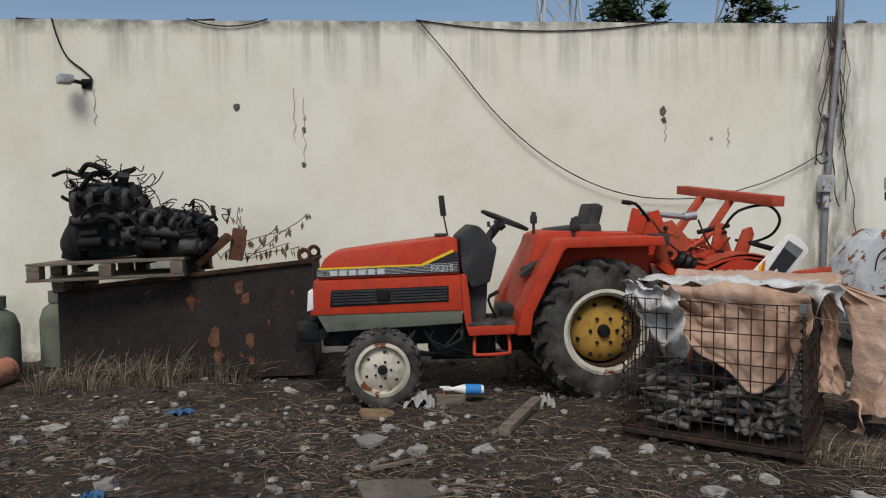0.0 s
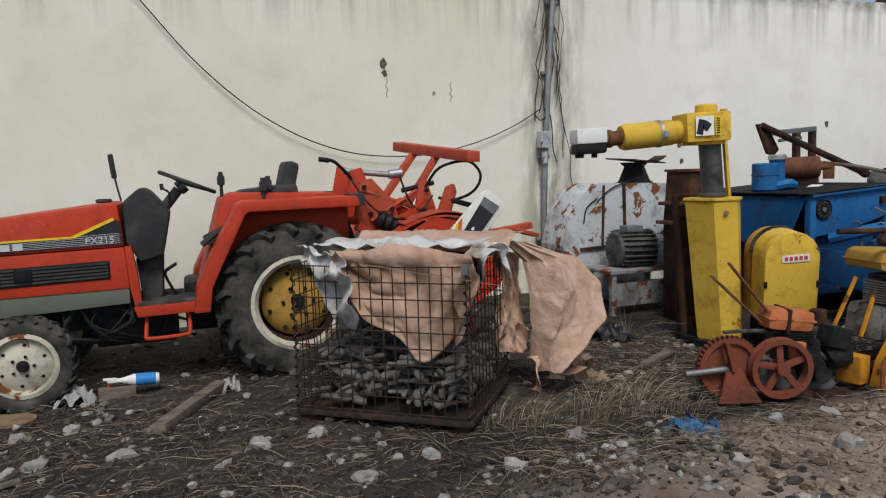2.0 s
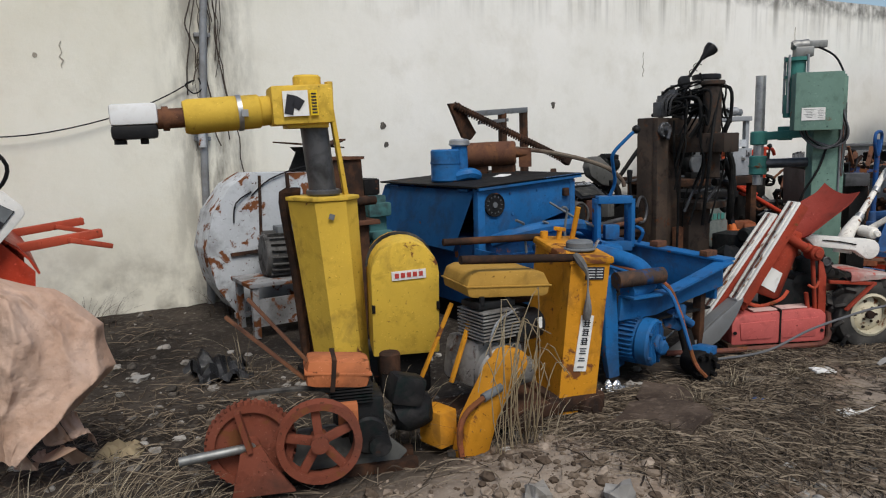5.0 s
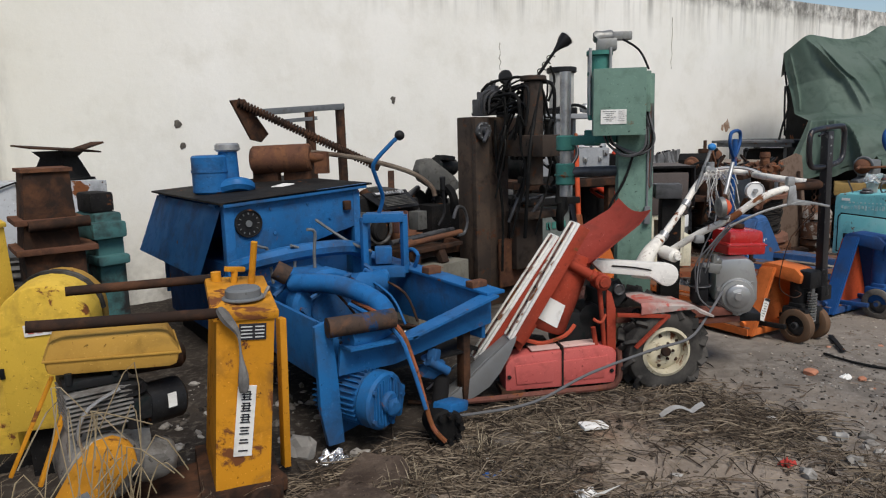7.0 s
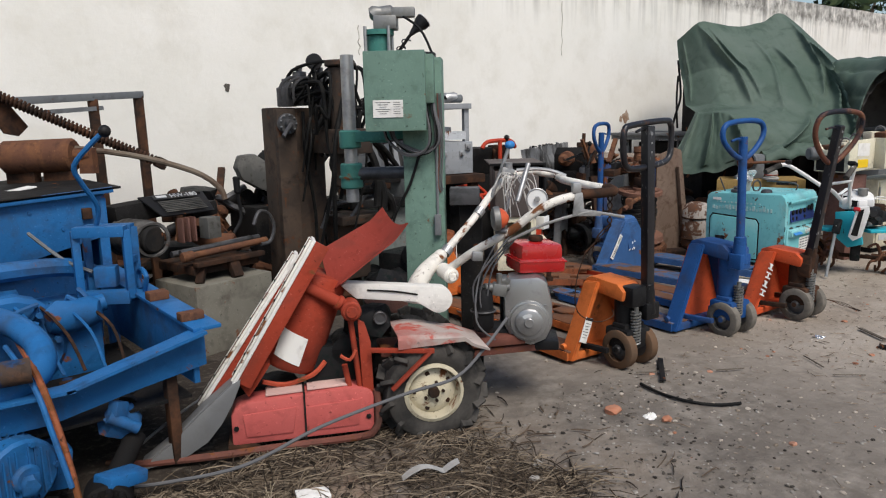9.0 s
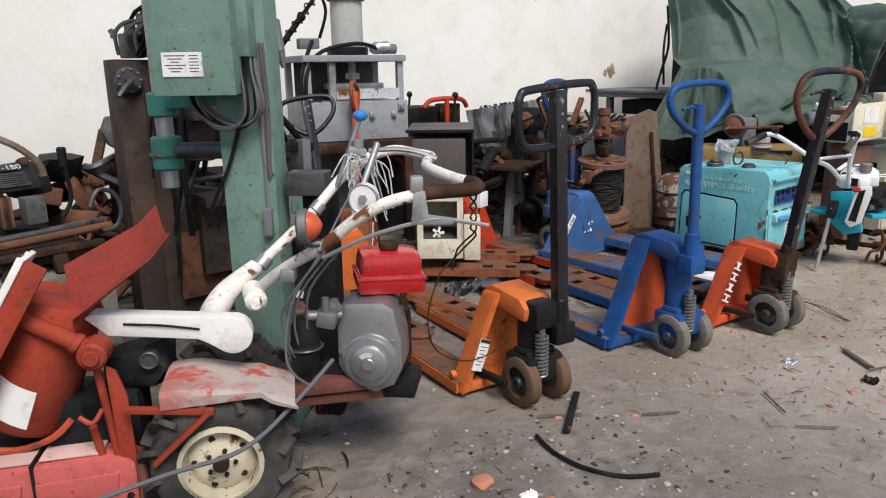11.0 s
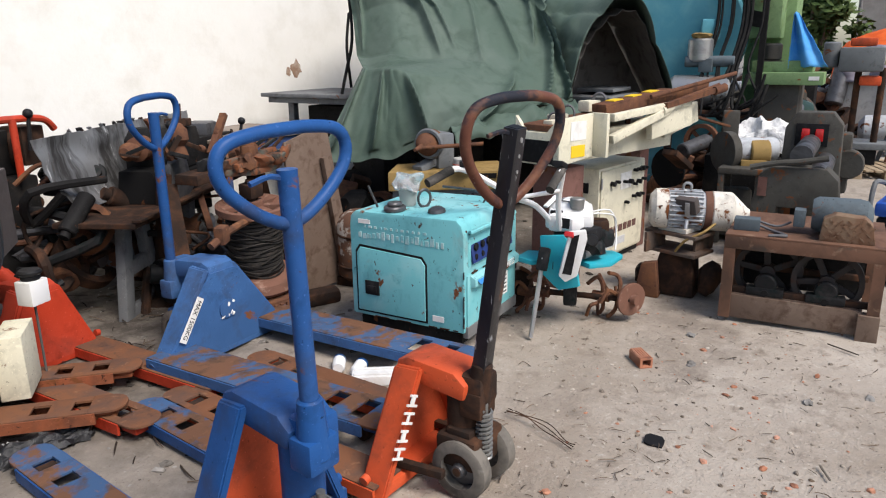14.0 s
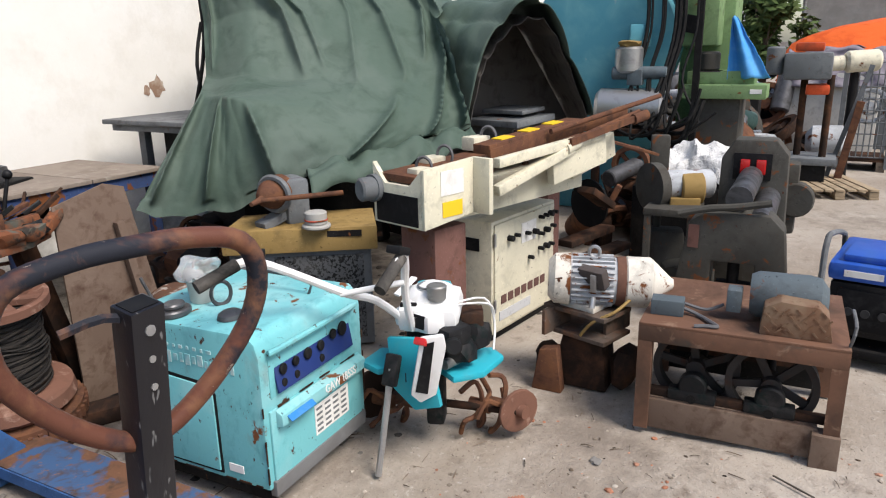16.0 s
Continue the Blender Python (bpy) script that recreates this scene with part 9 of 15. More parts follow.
    part("clamp", Shape().cyl((7.755, 3.065, 0.775), (7.785, 3.068, 0.80), 0.028).box((7.745, 2.82, 0.80), (0.05, 0.06, 0.045), (0, 0, -35), 0.008).box((8.02, 2.462, 1.115), (0.04, 0.035, 0.05), (0, 0, -30), 0.008).cyl((8.0, 3.088, 0.94), (8.03, 3.09, 0.965), 0.026), M_STEEL, h)
    ax2 = Vector((0.80, -0.58, 0.06)).normalized()
    lp = Vector((7.752, 2.685, 0.985))
    lamp = part("head_lamp", Shape().lathe(lp - ax2 * 0.030, lp + ax2 * 0.008, ((0, 0.035), (0.25, 0.054), (0.9, 0.056), (1, 0.05)), 26), M_ALU, h, "dull steel lamp ring")
    part("lamp_lens", Shape().lathe(lp + ax2 * 0.006, lp + ax2 * 0.05, ((0, 0.048), (0.35, 0.043), (0.7, 0.03), (0.92, 0.014), (1, 0.004)), 24), M_LENS, lamp, "orange red domed lens")
    part("lamp_strap", Shape().tube([lp - ax2 * 0.01 + Vector((0, 0, -0.056)), (7.79, 2.675, 0.925), (7.82, 2.655, 0.93)], 0.013, 8, 4), M_STEELD, lamp)
    dl = part("dial", Shape().cyl((7.905, 2.59, 1.066), (7.93, 2.615, 1.066), 0.047, bev=0.004), M_WPLASTIC, h, "round white throttle dial")
    part("dial_knob", Shape().cyl((7.895, 2.58, 1.066), (7.906, 2.591, 1.066), 0.014, seg=6).ring((7.905, 2.59, 1.066), (0.7, 0.7, 0), 0.046, 0.004, 24, 6), M_STEEL, dl)
    part("lever", Shape().tube([(7.79, 2.66, 0.88), (7.90, 2.545, 0.955), (8.03, 2.44, 1.0), (8.10, 2.40, 1.0), (8.21, 2.34, 0.975)], 0.007, 7, 4), M_STEEL, h)
    part("lever_plate", Shape().prism([(-0.03, -0.05), (-0.02, 0.05), (0.015, 0.055), (0.025, -0.02), (0.11, -0.035), (0.10, -0.055)], "y", -0.004, 0.004, 0.002, pose(8.02, 2.445, 1.04, 0, 0, -32)), M_STEEL, h, "bent steel brake bracket")
    part("lever", Shape().tube([(8.20, 3.0, 1.16), (8.28, 2.93, 1.165), (8.35, 2.88, 1.15), (8.40, 2.84, 1.125)], 0.010, 7, 4), M_STEEL, h)
    part("clutch_lever", Shape().cyl((8.10, 3.085, 1.02), (8.19, 3.045, 1.275), 0.010), M_STEEL, h)
    part("lever_knob", Shape().ball((8.195, 3.042, 1.29), (0.03, 0.024, 0.022), 12), M_BPLASTIC, h, "blue lever knob")
    part("gear_stick", Shape().cyl((8.06, 2.86, 1.02), (8.16, 2.88, 1.20), 0.012), M_STEEL, h)
    part("junction_box", Shape().box((8.17, 3.04, 1.155), (0.07, 0.06, 0.035), (0, 15, -30), 0.006).cyl((8.17, 3.03, 1.16), (8.17, 3.03, 1.20), 0.022), M_STEEL, h)
    w = Shape()
    rs = random.Random(9)
    for i in range(26):
        p = Vector((8.15 + rs.uniform(-0.04, 0.05), 2.99 + rs.uniform(-0.05, 0.05), 1.13))
        q = p + Vector((rs.uniform(-0.10, 0.08), rs.uniform(-0.12, 0.04), -rs.uniform(0.05, 0.26)))
        w.tube([p, (p + q) / 2 + Vector((rs.uniform(-0.03, 0.03), 0, 0.05)), q], 0.0028, 5, 3)
    part("tape_ribbon", w, M_PLSHEET, h, "torn pale plastic ribbons tied round the bar")
    cb = Shape()
    for i in range(3):
        a = 0.03 * i
        cb.tube([(7.80 + a, 2.66, 0.90), (7.72 + a, 2.74, 0.76), (7.70 + a * 1.5, 2.80, 0.66 - a), (7.74 + a, 2.82, 0.52), (7.80, 2.86, 0.44)], 0.0045, 5, 4)
    cb.tube([(8.12, 2.96, 1.06), (7.98, 2.86, 0.97), (7.86, 2.80, 0.86), (7.74, 2.80, 0.70), (7.70, 2.78, 0.50), (7.78, 2.74, 0.40)], 0.0045, 5, 5)
    part("control_cable", cb, M_GREYCABLE, h)
    # engine: silver cowl with its starter, oil-bath cleaner and tank
    EM = pose(7.99, 2.72, 0, 0, 0, -45)
    cowl = [(-0.10, 0.665), (0.05, 0.672), (0.09, 0.645), (0.115, 0.53), (0.117, 0.43), (0.085, 0.355), (0.01, 0.325), (-0.075, 0.35), (-0.122, 0.43), (-0.12, 0.57)]
    en = part("engine_shroud", Shape().prism(cowl, "y", 0.0, 0.17, 0.028).turn(EM), M_SILVER, h, "dull silver engine shroud")
    st = part("recoil_starter", Shape().lathe((0.0, -0.042, 0.455), (0.0, 0.005, 0.455), ((0, 0.058), (0.12, 0.066), (0.3, 0.068), (0.36, 0.088), (0.6, 0.092), (0.64, 0.100), (1, 0.103)), 40).turn(EM), M_SILVER, en)
    part("starter_boss", Shape().cyl((0.0, -0.05, 0.455), (0.0, -0.04, 0.455), 0.024, bev=0.003).turn(EM), M_SILVER, st)
    part("starter_label", Shape().prism([(0.045 * math.cos(a), 0.455 + 0.045 * math.sin(a)) for a in (2.4, 2.0, 1.6, 1.2)] + [(0.028 * math.cos(a), 0.455 + 0.028 * math.sin(a)) for a in (1.2, 1.8, 2.4)], "y", -0.0435, -0.0418).turn(EM), M_SILVERPRINT, st)
    for k in range(3):
        a = 0.7 + k * math.tau / 3
        part("starter_lug", Shape().cyl((0.105 * math.cos(a), -0.008, 0.455 + 0.105 * math.sin(a)), (0.105 * math.cos(a), 0.01, 0.455 + 0.105 * math.sin(a)), 0.014, seg=10).turn(EM), M_SILVER, en)
    part("engine_block", Shape().box((-0.02, 0.24, 0.44), (0.24, 0.2, 0.24), bev=0.03).box((-0.14, 0.10, 0.36), (0.14, 0.16, 0.1), bev=0.02).box((0.02, 0.14, 0.315), (0.26, 0.2, 0.05), bev=0.01).turn(EM), M_BLACK, h)
    ac = part("air_cleaner", Shape().lathe((7.80, 2.84, 0.42), (7.80, 2.84, 0.63), ((0, 0.035), (0.1, 0.05), (0.42, 0.05), (0.45, 0.058), (0.5, 0.058), (0.53, 0.05), (0.85, 0.046), (1, 0.03)), 24), M_BLACK, h, "black oil-bath air cleaner")
    part("cleaner_clip", Shape().ring((7.80, 2.84, 0.522), (0, 0, 1), 0.06, 0.004, 24, 6), M_STEELD, ac)
    part("carburettor", Shape().box((7.87, 2.80, 0.62), (0.07, 0.06, 0.06), (0, 10, -40), 0.01).cyl((7.80, 2.83, 0.635), (7.92, 2.79, 0.625), 0.02).cyl((7.86, 2.79, 0.64), (7.86, 2.79, 0.70), 0.013).lump((7.90, 2.80, 0.66), (0.03, 0.03, 0.03), 4, 0.5), M_ALU, h)
    TM = pose(8.155, 2.83, 0.735, 0, 2, -26)
    tk = part("fuel_tank", Shape().box((0, 0, 0.022), (0.225, 0.20, 0.115), bev=0.034).box((0, 0, -0.028), (0.245, 0.215, 0.075), bev=0.02).box((0, 0, -0.008), (0.252, 0.222, 0.010), bev=0.004).turn(TM), M_REDGLOSS, h, "glossy red fuel tank")
    part("filler_cap", Shape().lathe((0.0, 0.0, 0.076), (0.0, 0.0, 0.108), ((0, 0.028), (0.3, 0.036), (0.85, 0.036), (1, 0.03)), 20).turn(TM), M_RUSTD, tk)
    part("fuel_cock", Shape().cyl((0.04, -0.09, -0.10), (0.04, -0.09, -0.06), 0.012).box((0.04, -0.1, -0.095), (0.03, 0.03, 0.02), bev=0.004).turn(TM), M_RUSTD, tk)
    part("long_hose", Shape().tube([(7.84, 2.72, 0.5), (7.68, 2.70, 0.40), (7.48, 2.68, 0.31), (7.25, 2.74, 0.28), (6.9, 2.86, 0.20), (6.6, 2.95, 0.10), (6.35, 3.1, 0.06), (6.2, 3.2, 0.05)], 0.0075, 7, 5), M_GREYCABLE, h, "long grey hose trailing along the side")
    ch = Shape()
    for k in range(2):
        ch.tube([(8.225 + 0.010 * math.sin(i * 1.1 + k * 3.1), 2.43 + 0.010 * math.cos(i * 1.1 + k * 3.1), 1.08 - 0.012 * i) for i in range(14)] + [(8.21 - 0.03 * k, 2.46, 0.88), (8.14 + 0.05 * k, 2.50, 0.80)], 0.0035, 5, 2)
    part("chain", ch, M_RUSTD, h, "twisted rusty wire hung from the grip")
    part("wire", Shape().tube([(8.14, 2.50, 0.80), (8.10, 2.52, 0.66), (8.16, 2.56, 0.50), (8.30, 2.55, 0.42), (8.5, 2.6, 0.40), (8.66, 2.72, 0.38)], 0.0028, 5, 4), M_RUSTD, h)


M_LENS = mat("orange_red_lens", (0.55, 0.09, 0.03), 0.3, 0.0, [(12, (0.4, 0.05, 0.02), 0.5, 0.8)])
M_HRED = paint("faded_harvester_red", (0.32, 0.048, 0.026), 0.28, 0.6, 0.5)
# Harvester red darkened: the shade inside the chute is in its colour.
M_CHUTE = paint("shaded_chute_red", (0.25, 0.042, 0.03), 0.25, 0.7, 0.55)
M_FENDER = mat("bleached_red_fender", (0.36, 0.15, 0.13), 0.5, 0.0, [(3, (0.40, 0.34, 0.31), 0.46, 0.58), (9, (0.40, 0.09, 0.07), 0.55, 0.62), (14, (0.1, 0.06, 0.05), 0.66, 0.74), (40, (0.2, 0.16, 0.14), 0.6, 0.7)], ((40, 0.2, 0.004),))
M_SKIDRED = paint("rusted_dull_red", (0.16, 0.06, 0.045), 0.6, 0.7, 0.65)
M_TYREG = mat("dusty_grey_tyre", (0.028, 0.027, 0.026), 0.9, 0.0, [(4, (0.11, 0.10, 0.09), 0.42, 0.75), (35, (0.05, 0.046, 0.042), 0.5, 0.7)], ((80, 0.3, 0.003),))
M_PINKW = paint("bleached_pink", (0.62, 0.42, 0.38), 0.1, 0.2, 0.5)
M_SILVERS = mat("dull_grey_sheet", (0.20, 0.205, 0.21), 0.45, 0.3, [(4, (0.16, 0.155, 0.15), 0.45, 0.75), (20, RUST_D, 0.68, 0.78)], ((40, 0.1, 0.003),))
M_RIMR = paint("rusty_cream_rim", (0.60, 0.54, 0.40), 0.75, 0.4, 0.6)
M_WHITER = paint("scratched_white", (0.74, 0.71, 0.65), 0.55, 0.3, 0.42)
harvester()


# ---- pallet trucks ----
M_GREYRUB = mat("grey_wheel_rubber", (0.163, 0.147, 0.127), 0.75, 0.0, [(8, (0.07, 0.065, 0.06), 0.45, 0.7), (30, (0.22, 0.21, 0.19), 0.6, 0.75)], ((60, 0.2, 0.003),))


def fork(s_top, s_side, y, w, L, z=0.075):
    """One fork: a top plate with two slots near its tip, and side walls below."""
    h = w / 2
    def seg(a, b):
        s_top.span(a, b, y - h, y + h, z - 0.010, z, 0.002)
    seg(-0.02, L - 0.36)
    for a in (L - 0.36, L - 0.20):
        s_top.span(a, a + 0.07, y - h, y - h + 0.04, z - 0.010, z).span(a, a + 0.07, y + h - 0.04, y + h, z - 0.010, z)
    seg(L - 0.29, L - 0.20)
    s_top.prism([(L - 0.13, y - h)] + [(L - 0.05 + 0.07 * math.cos(a * 0.314), y + h * math.sin(a * 0.314)) for a in range(-5, 6)] + [(L - 0.13, y + h)], "z", z - 0.012, z, 0.003)
    for sg in (-1, 1):
        s_side.span(-0.02, L - 0.1, y + sg * h - 0.006, y + sg * h + 0.006, z - 0.055, z - 0.006)
    s_side.span(L - 0.12, L - 0.02, y - h * 0.7, y + h * 0.7, z - 0.05, z - 0.012, 0.01)


def pallet_truck(m, label, body, top, pole_mat, loop_mat, W=0.54, fw=0.16, L=1.16, H=0.44, pole=((-0.24, 0, 0.44), (-0.24, 0, 1.36)), square=False, loop="D", loop_w=0.46, loop_h=0.28, panel=None, wheels=M_GREYRUB, pump=None, spring=True, loop_turn=0.0, sticker=None, marks=None, fz=0.075, loop_at=0.75, rating="", emblem=None):
    t = thing("pallet_truck", m, label, "pallet truck", group="hand pallet trucks")
    pump = pump or body
    for sg in (-1, 1):
        a, b = Shape(), Shape()
        fork(a, b, sg * (W - fw) / 2, fw, L, fz)
        f = part("fork", b, body, t)
        part("fork_top", a, top, f, "rust-worn fork top")
        part("load_roller", Shape().cyl((L - 0.16, sg * (W - fw) / 2 - 0.035, 0.035), (L - 0.16, sg * (W - fw) / 2 + 0.035, 0.035), 0.034, bev=0.004), M_RUSTD, t)
    for sg in (-1, 1):
        y0, y1 = sg * (W / 2 - 0.005), sg * 0.10
        s = Shape()
        v = [(0.06, y0, 0.02), (-0.05, y0, 0.02), (-0.07, y1 * 1.05, H), (0.045, y1, H - 0.01)]
        iv = [(x, y - sg * 0.035, z) for x, y, z in v]
        p, q = [s.bm.verts.new(c) for c in v], [s.bm.verts.new(c) for c in iv]
        s.bm.faces.new(p)
        s.bm.faces.new(q[::-1])
        for i in range(4):
            j = (i + 1) % 4
            s.bm.faces.new((p[j], p[i], q[i], q[j]))
        bmesh.ops.recalc_face_normals(s.bm, faces=s.bm.faces)
        bmesh.ops.bevel(s.bm, geom=list(s.bm.edges), offset=0.006, segments=2, affect="EDGES")
        side = part("side_strut", s, body, t)
        part("pivot", Shape().cyl((0.02, y0 - sg * 0.01, 0.10), (0.02, y0 + sg * 0.012, 0.095), 0.018), body, side)
        if sg == marks:
            d = Vector((0, y1 - y0, H)).normalized()
            for i in range(4):
                c = Vector((-0.065, y0, 0.02)).lerp(Vector((-0.075, y1, H)), 0.38 + i * 0.13)
                part("painted_mark", Shape().bar(c - d * 0.022 + Vector((0, 0.0, 0)), c - d * 0.013, 0.062, 0.005, up=(1, 0, 0)).bar(c + d * 0.013, c + d * 0.022, 0.062 - 0.02 * (i % 2), 0.005, up=(1, 0, 0)).bar(c - d * 0.014, c + d * 0.014, 0.011 + 0.01 * (i % 2), 0.005, up=(1, 0, 0)), M_LABEL, side, "rubbed white painted mark")
    part("front_panel", Shape().prism([(-W / 2 + 0.03, 0.05), (-0.085, H - 0.03), (0.085, H - 0.03), (W / 2 - 0.03, 0.05)], "x", 0.05, 0.062, 0.0), panel or body, t)
    part("cross_beam", Shape().span(-0.04, 0.06, -W / 2 + 0.04, W / 2 - 0.04, 0.02, 0.065, 0.006), body, t)
    part("head_arm", Shape().prism([(0.055, H - 0.07), (0.05, H + 0.005), (0.0, H + 0.025), (-0.20, H + 0.01), (-0.25, H - 0.03), (-0.24, H - 0.09), (-0.06, H - 0.07)], "y", -0.085, 0.085, 0.016), body, t)
    p0, p1 = Vector(pole[0]), Vector(pole[1])
    base = Vector((-0.215, 0, 0))
    part("pump", Shape().cyl(base + Vector((0.02, 0, 0.13)), base + Vector((0.02, 0, H - 0.05)), 0.065, bev=0.012).box(base + Vector((0, 0, 0.17)), (0.17, 0.2, 0.12), bev=0.02).box(base + Vector((-0.03, 0, H - 0.06)), (0.11, 0.12, 0.12), bev=0.02), pump, t)
    if spring:
        sp = Shape()
        c = base + Vector((-0.075, 0.02, 0.14))
        sp.tube([c + Vector((0.027 * math.cos(i * 0.8), 0.027 * math.sin(i * 0.8), 0.0022 * i)) for i in range(90)], 0.006, 5, 1, False)
        part("pump_spring", sp.cyl(c, c + Vector((0, 0, 0.22)), 0.014), M_ALU, t)
    for sg in (-1, 1):
        w = part("steer_wheel", revolve(Shape(), base + Vector((-0.02, sg * 0.085, 0.112)), (0, 1, 0), [(-0.03, 0.103), (-0.024, 0.112), (0.024, 0.112), (0.03, 0.103), (0.03, 0.07), (-0.03, 0.07)], 28), wheels, t, "worn grey steer wheel")
        part("wheel_hub", Shape().lathe(base + Vector((-0.02, sg * 0.06, 0.112)), base + Vector((-0.02, sg * 0.118, 0.112)), ((0, 0.072), (0.4, 0.066), (0.6, 0.03), (1, 0.022)), 18), M_STEELD, w)
    part("axle_yoke", Shape().cyl(base + Vector((-0.02, -0.12, 0.112)), base + Vector((-0.02, 0.12, 0.112)), 0.016).bar(base + Vector((0.02, -0.14, 0.1)), (0.05, -0.16, 0.09), 0.03, 0.03, 0.004).bar(base + Vector((0.02, 0.14, 0.1)), (0.05, 0.16, 0.09), 0.03, 0.03, 0.004).box(base + Vector((0.0, 0, 0.235)), (0.1, 0.16, 0.04), bev=0.01), pump, t)
    up = (p1 - p0).normalized()
    ps = Shape()
    if square:
        ps.bar(p0, p1, 0.058, 0.05, 0.004, up=(1, 0, 0))
        # pole is solid; a black cap paints the dark of a hollow end
        part("pole_mouth", Shape().bar(p1 - up * 0.02, p1 + up * 0.0015, 0.046, 0.038, up=(1, 0, 0)), M_GRILLE, t, "black cap standing for the dark inside of the tube")
        for i in range(3):
            c = p1 - up * (0.04 + 0.05 * i)
            part("bolt", Shape().cyl(c - Vector((0.028, 0, 0)), c + Vector((0.028, 0, 0)), 0.006 if i else 0.009, seg=8), M_STEEL, t)
    else:
        ps.cyl(p0, p1, 0.026, seg=16)
    part("pole", ps, pole_mat, t)
    part("pole_socket", Shape().cyl(p0 - up * 0.12, p0 + up * 0.06, 0.05, 0.036, 16, 0.006).box(p0 - up * 0.1, (0.09, 0.11, 0.1), bev=0.014), pump, t)
    ca, sa = math.cos(loop_turn), math.sin(loop_turn)
    lat = Vector((-sa, ca, 0)) - up * up.dot(Vector((-sa, ca, 0)))
    lat.normalize()
    if loop == "D":
        o = p1 - up * (loop_h * loop_at)
        pts = [(0.0, 0.0), (0.22, 0.16), (0.42, 0.48), (0.47, 0.75), (0.40, 0.95), (0.2, 1.02), (0.0, 1.03), (-0.2, 1.02), (-0.40, 0.95), (-0.47, 0.75), (-0.42, 0.48), (-0.22, 0.16)]
    else:
        o = p1 - up * loop_h * 0.93
        pts = [(0.0, 0.0), (0.30, 0.02), (0.42, 0.10), (0.47, 0.3), (0.48, 0.75), (0.45, 0.93), (0.38, 1.0), (0.0, 1.02), (-0.38, 1.0), (-0.45, 0.93), (-0.48, 0.75), (-0.47, 0.3), (-0.42, 0.10), (-0.30, 0.02)]
    lp = part("handle_loop", Shape().tube([o + lat * (x * loop_w) + up * (z * loop_h) for x, z in pts], 0.017, 10, 4, True, True), loop_mat, t)
    part("trigger", Shape().tube([p1 - up * 0.03, p1 - up * 0.01 + lat * 0.05, p1 - up * 0.02 + lat * 0.11], 0.008, 6, 3), loop_mat, t)
    if sticker:
        d = Vector((0, -(0.10 - W / 2), H))
        f = Matrix.Translation(Vector((-0.066, sticker * (W / 2 - 0.10), H * 0.42))) @ pose(0, 0, 0, sticker * math.degrees(math.atan2(W / 2 - 0.1, H)), 0, 0)
        sk = part("rating_sticker", Shape().box((0, 0, 0), (0.004, 0.055, 0.15)).turn(f), M_LABEL, t)
        part("sticker_head", Shape().box((-0.003, 0, 0.066), (0.003, 0.053, 0.016)).turn(f), M_INK, sk)
        for i in range(6):
            part("print_bar", Shape().box((-0.003, 0.004 * (i % 2), 0.04 - 0.017 * i), (0.002, 0.038 - 0.006 * (i % 3), 0.003)).turn(f), M_INK, sk)
    if rating:
        d = Vector((0, W / 2 - 0.10, H)).normalized()
        c = Vector((0.075, -W / 2 + 0.035, 0.02)) + d * (0.62 * H)
        sk = part("rating_strip", Shape().bar(c - d * 0.12, c + d * 0.12, 0.004, 0.042, up=(0, 1, 0)), M_LABEL, t, "white load rating sticker")
        f = Matrix((-d, Vector((1, 0, 0)).cross(-d), Vector((1, 0, 0)))).transposed().to_4x4()
        f.translation = c + Vector((0.0035, 0, 0))
        lettering("rating_lettering", rating, 0.036, f, M_INK, sk, 0.0005)
        e = Vector((0.0665, 0.0, 0.52 * H))
        em = part("maker_emblem", Shape().cyl(e - Vector((0.004, 0, 0)), e + Vector((0.004, 0, 0)), 0.05, seg=20), emblem or body, t, "worn round maker's emblem")
        ch = random.Random(5)
        for k in range(7):
            part("paint_chip", Shape().lump(e + Vector((0.004, ch.uniform(-0.045, 0.045), ch.uniform(-0.04, 0.04))), (0.002, ch.uniform(0.006, 0.018), ch.uniform(0.004, 0.012)), k, 0.6, (ch.uniform(0, 90), 0, 0), 1), M_LABEL, em)
    return t


M_DUSTBLUE = paint("dusty_dark_blue_paint", (0.042, 0.115, 0.28), 0.24, 0.5, 0.45)
M_BFORK = mat("rust_and_blue_fork_top", (0.15, 0.075, 0.045), 0.75, 0.0, [(5, (0.05, 0.10, 0.20), 0.46, 0.53, 5.0), (12, (0.08, 0.05, 0.035), 0.5, 0.7), (25, (0.22, 0.12, 0.07), 0.6, 0.75)], ((60, 0.25, 0.004),))
M_WHEELR = mat("tan_wheel", (0.13, 0.075, 0.045), 0.7, 0.0, [(8, (0.10, 0.07, 0.05), 0.45, 0.7)], ((60, 0.2, 0.003),))
M_BLACKP = mat("chipped_black_tube", (0.008, 0.008, 0.011), 0.35, 0.0, [(4, (0.03, 0.03, 0.034), 0.5, 0.8), (22, (0.30, 0.30, 0.31), 0.66, 0.69, 3.0), (9, (0.10, 0.045, 0.025), 0.62, 0.66), (60, (0.12, 0.12, 0.12), 0.66, 0.7, 2.0)], ((60, 0.25, 0.003),), stretch=(1, 1, 0.3))
M_RUSTLOOP = mat("rusty_handle", (0.12, 0.048, 0.032), 0.42, 0.0, [(2.2, (0.018, 0.02, 0.028), 0.49, 0.54), (30, (0.3, 0.24, 0.2), 0.66, 0.7), (12, (0.19, 0.09, 0.05), 0.5, 0.7)], ((80, 0.3, 0.003),))

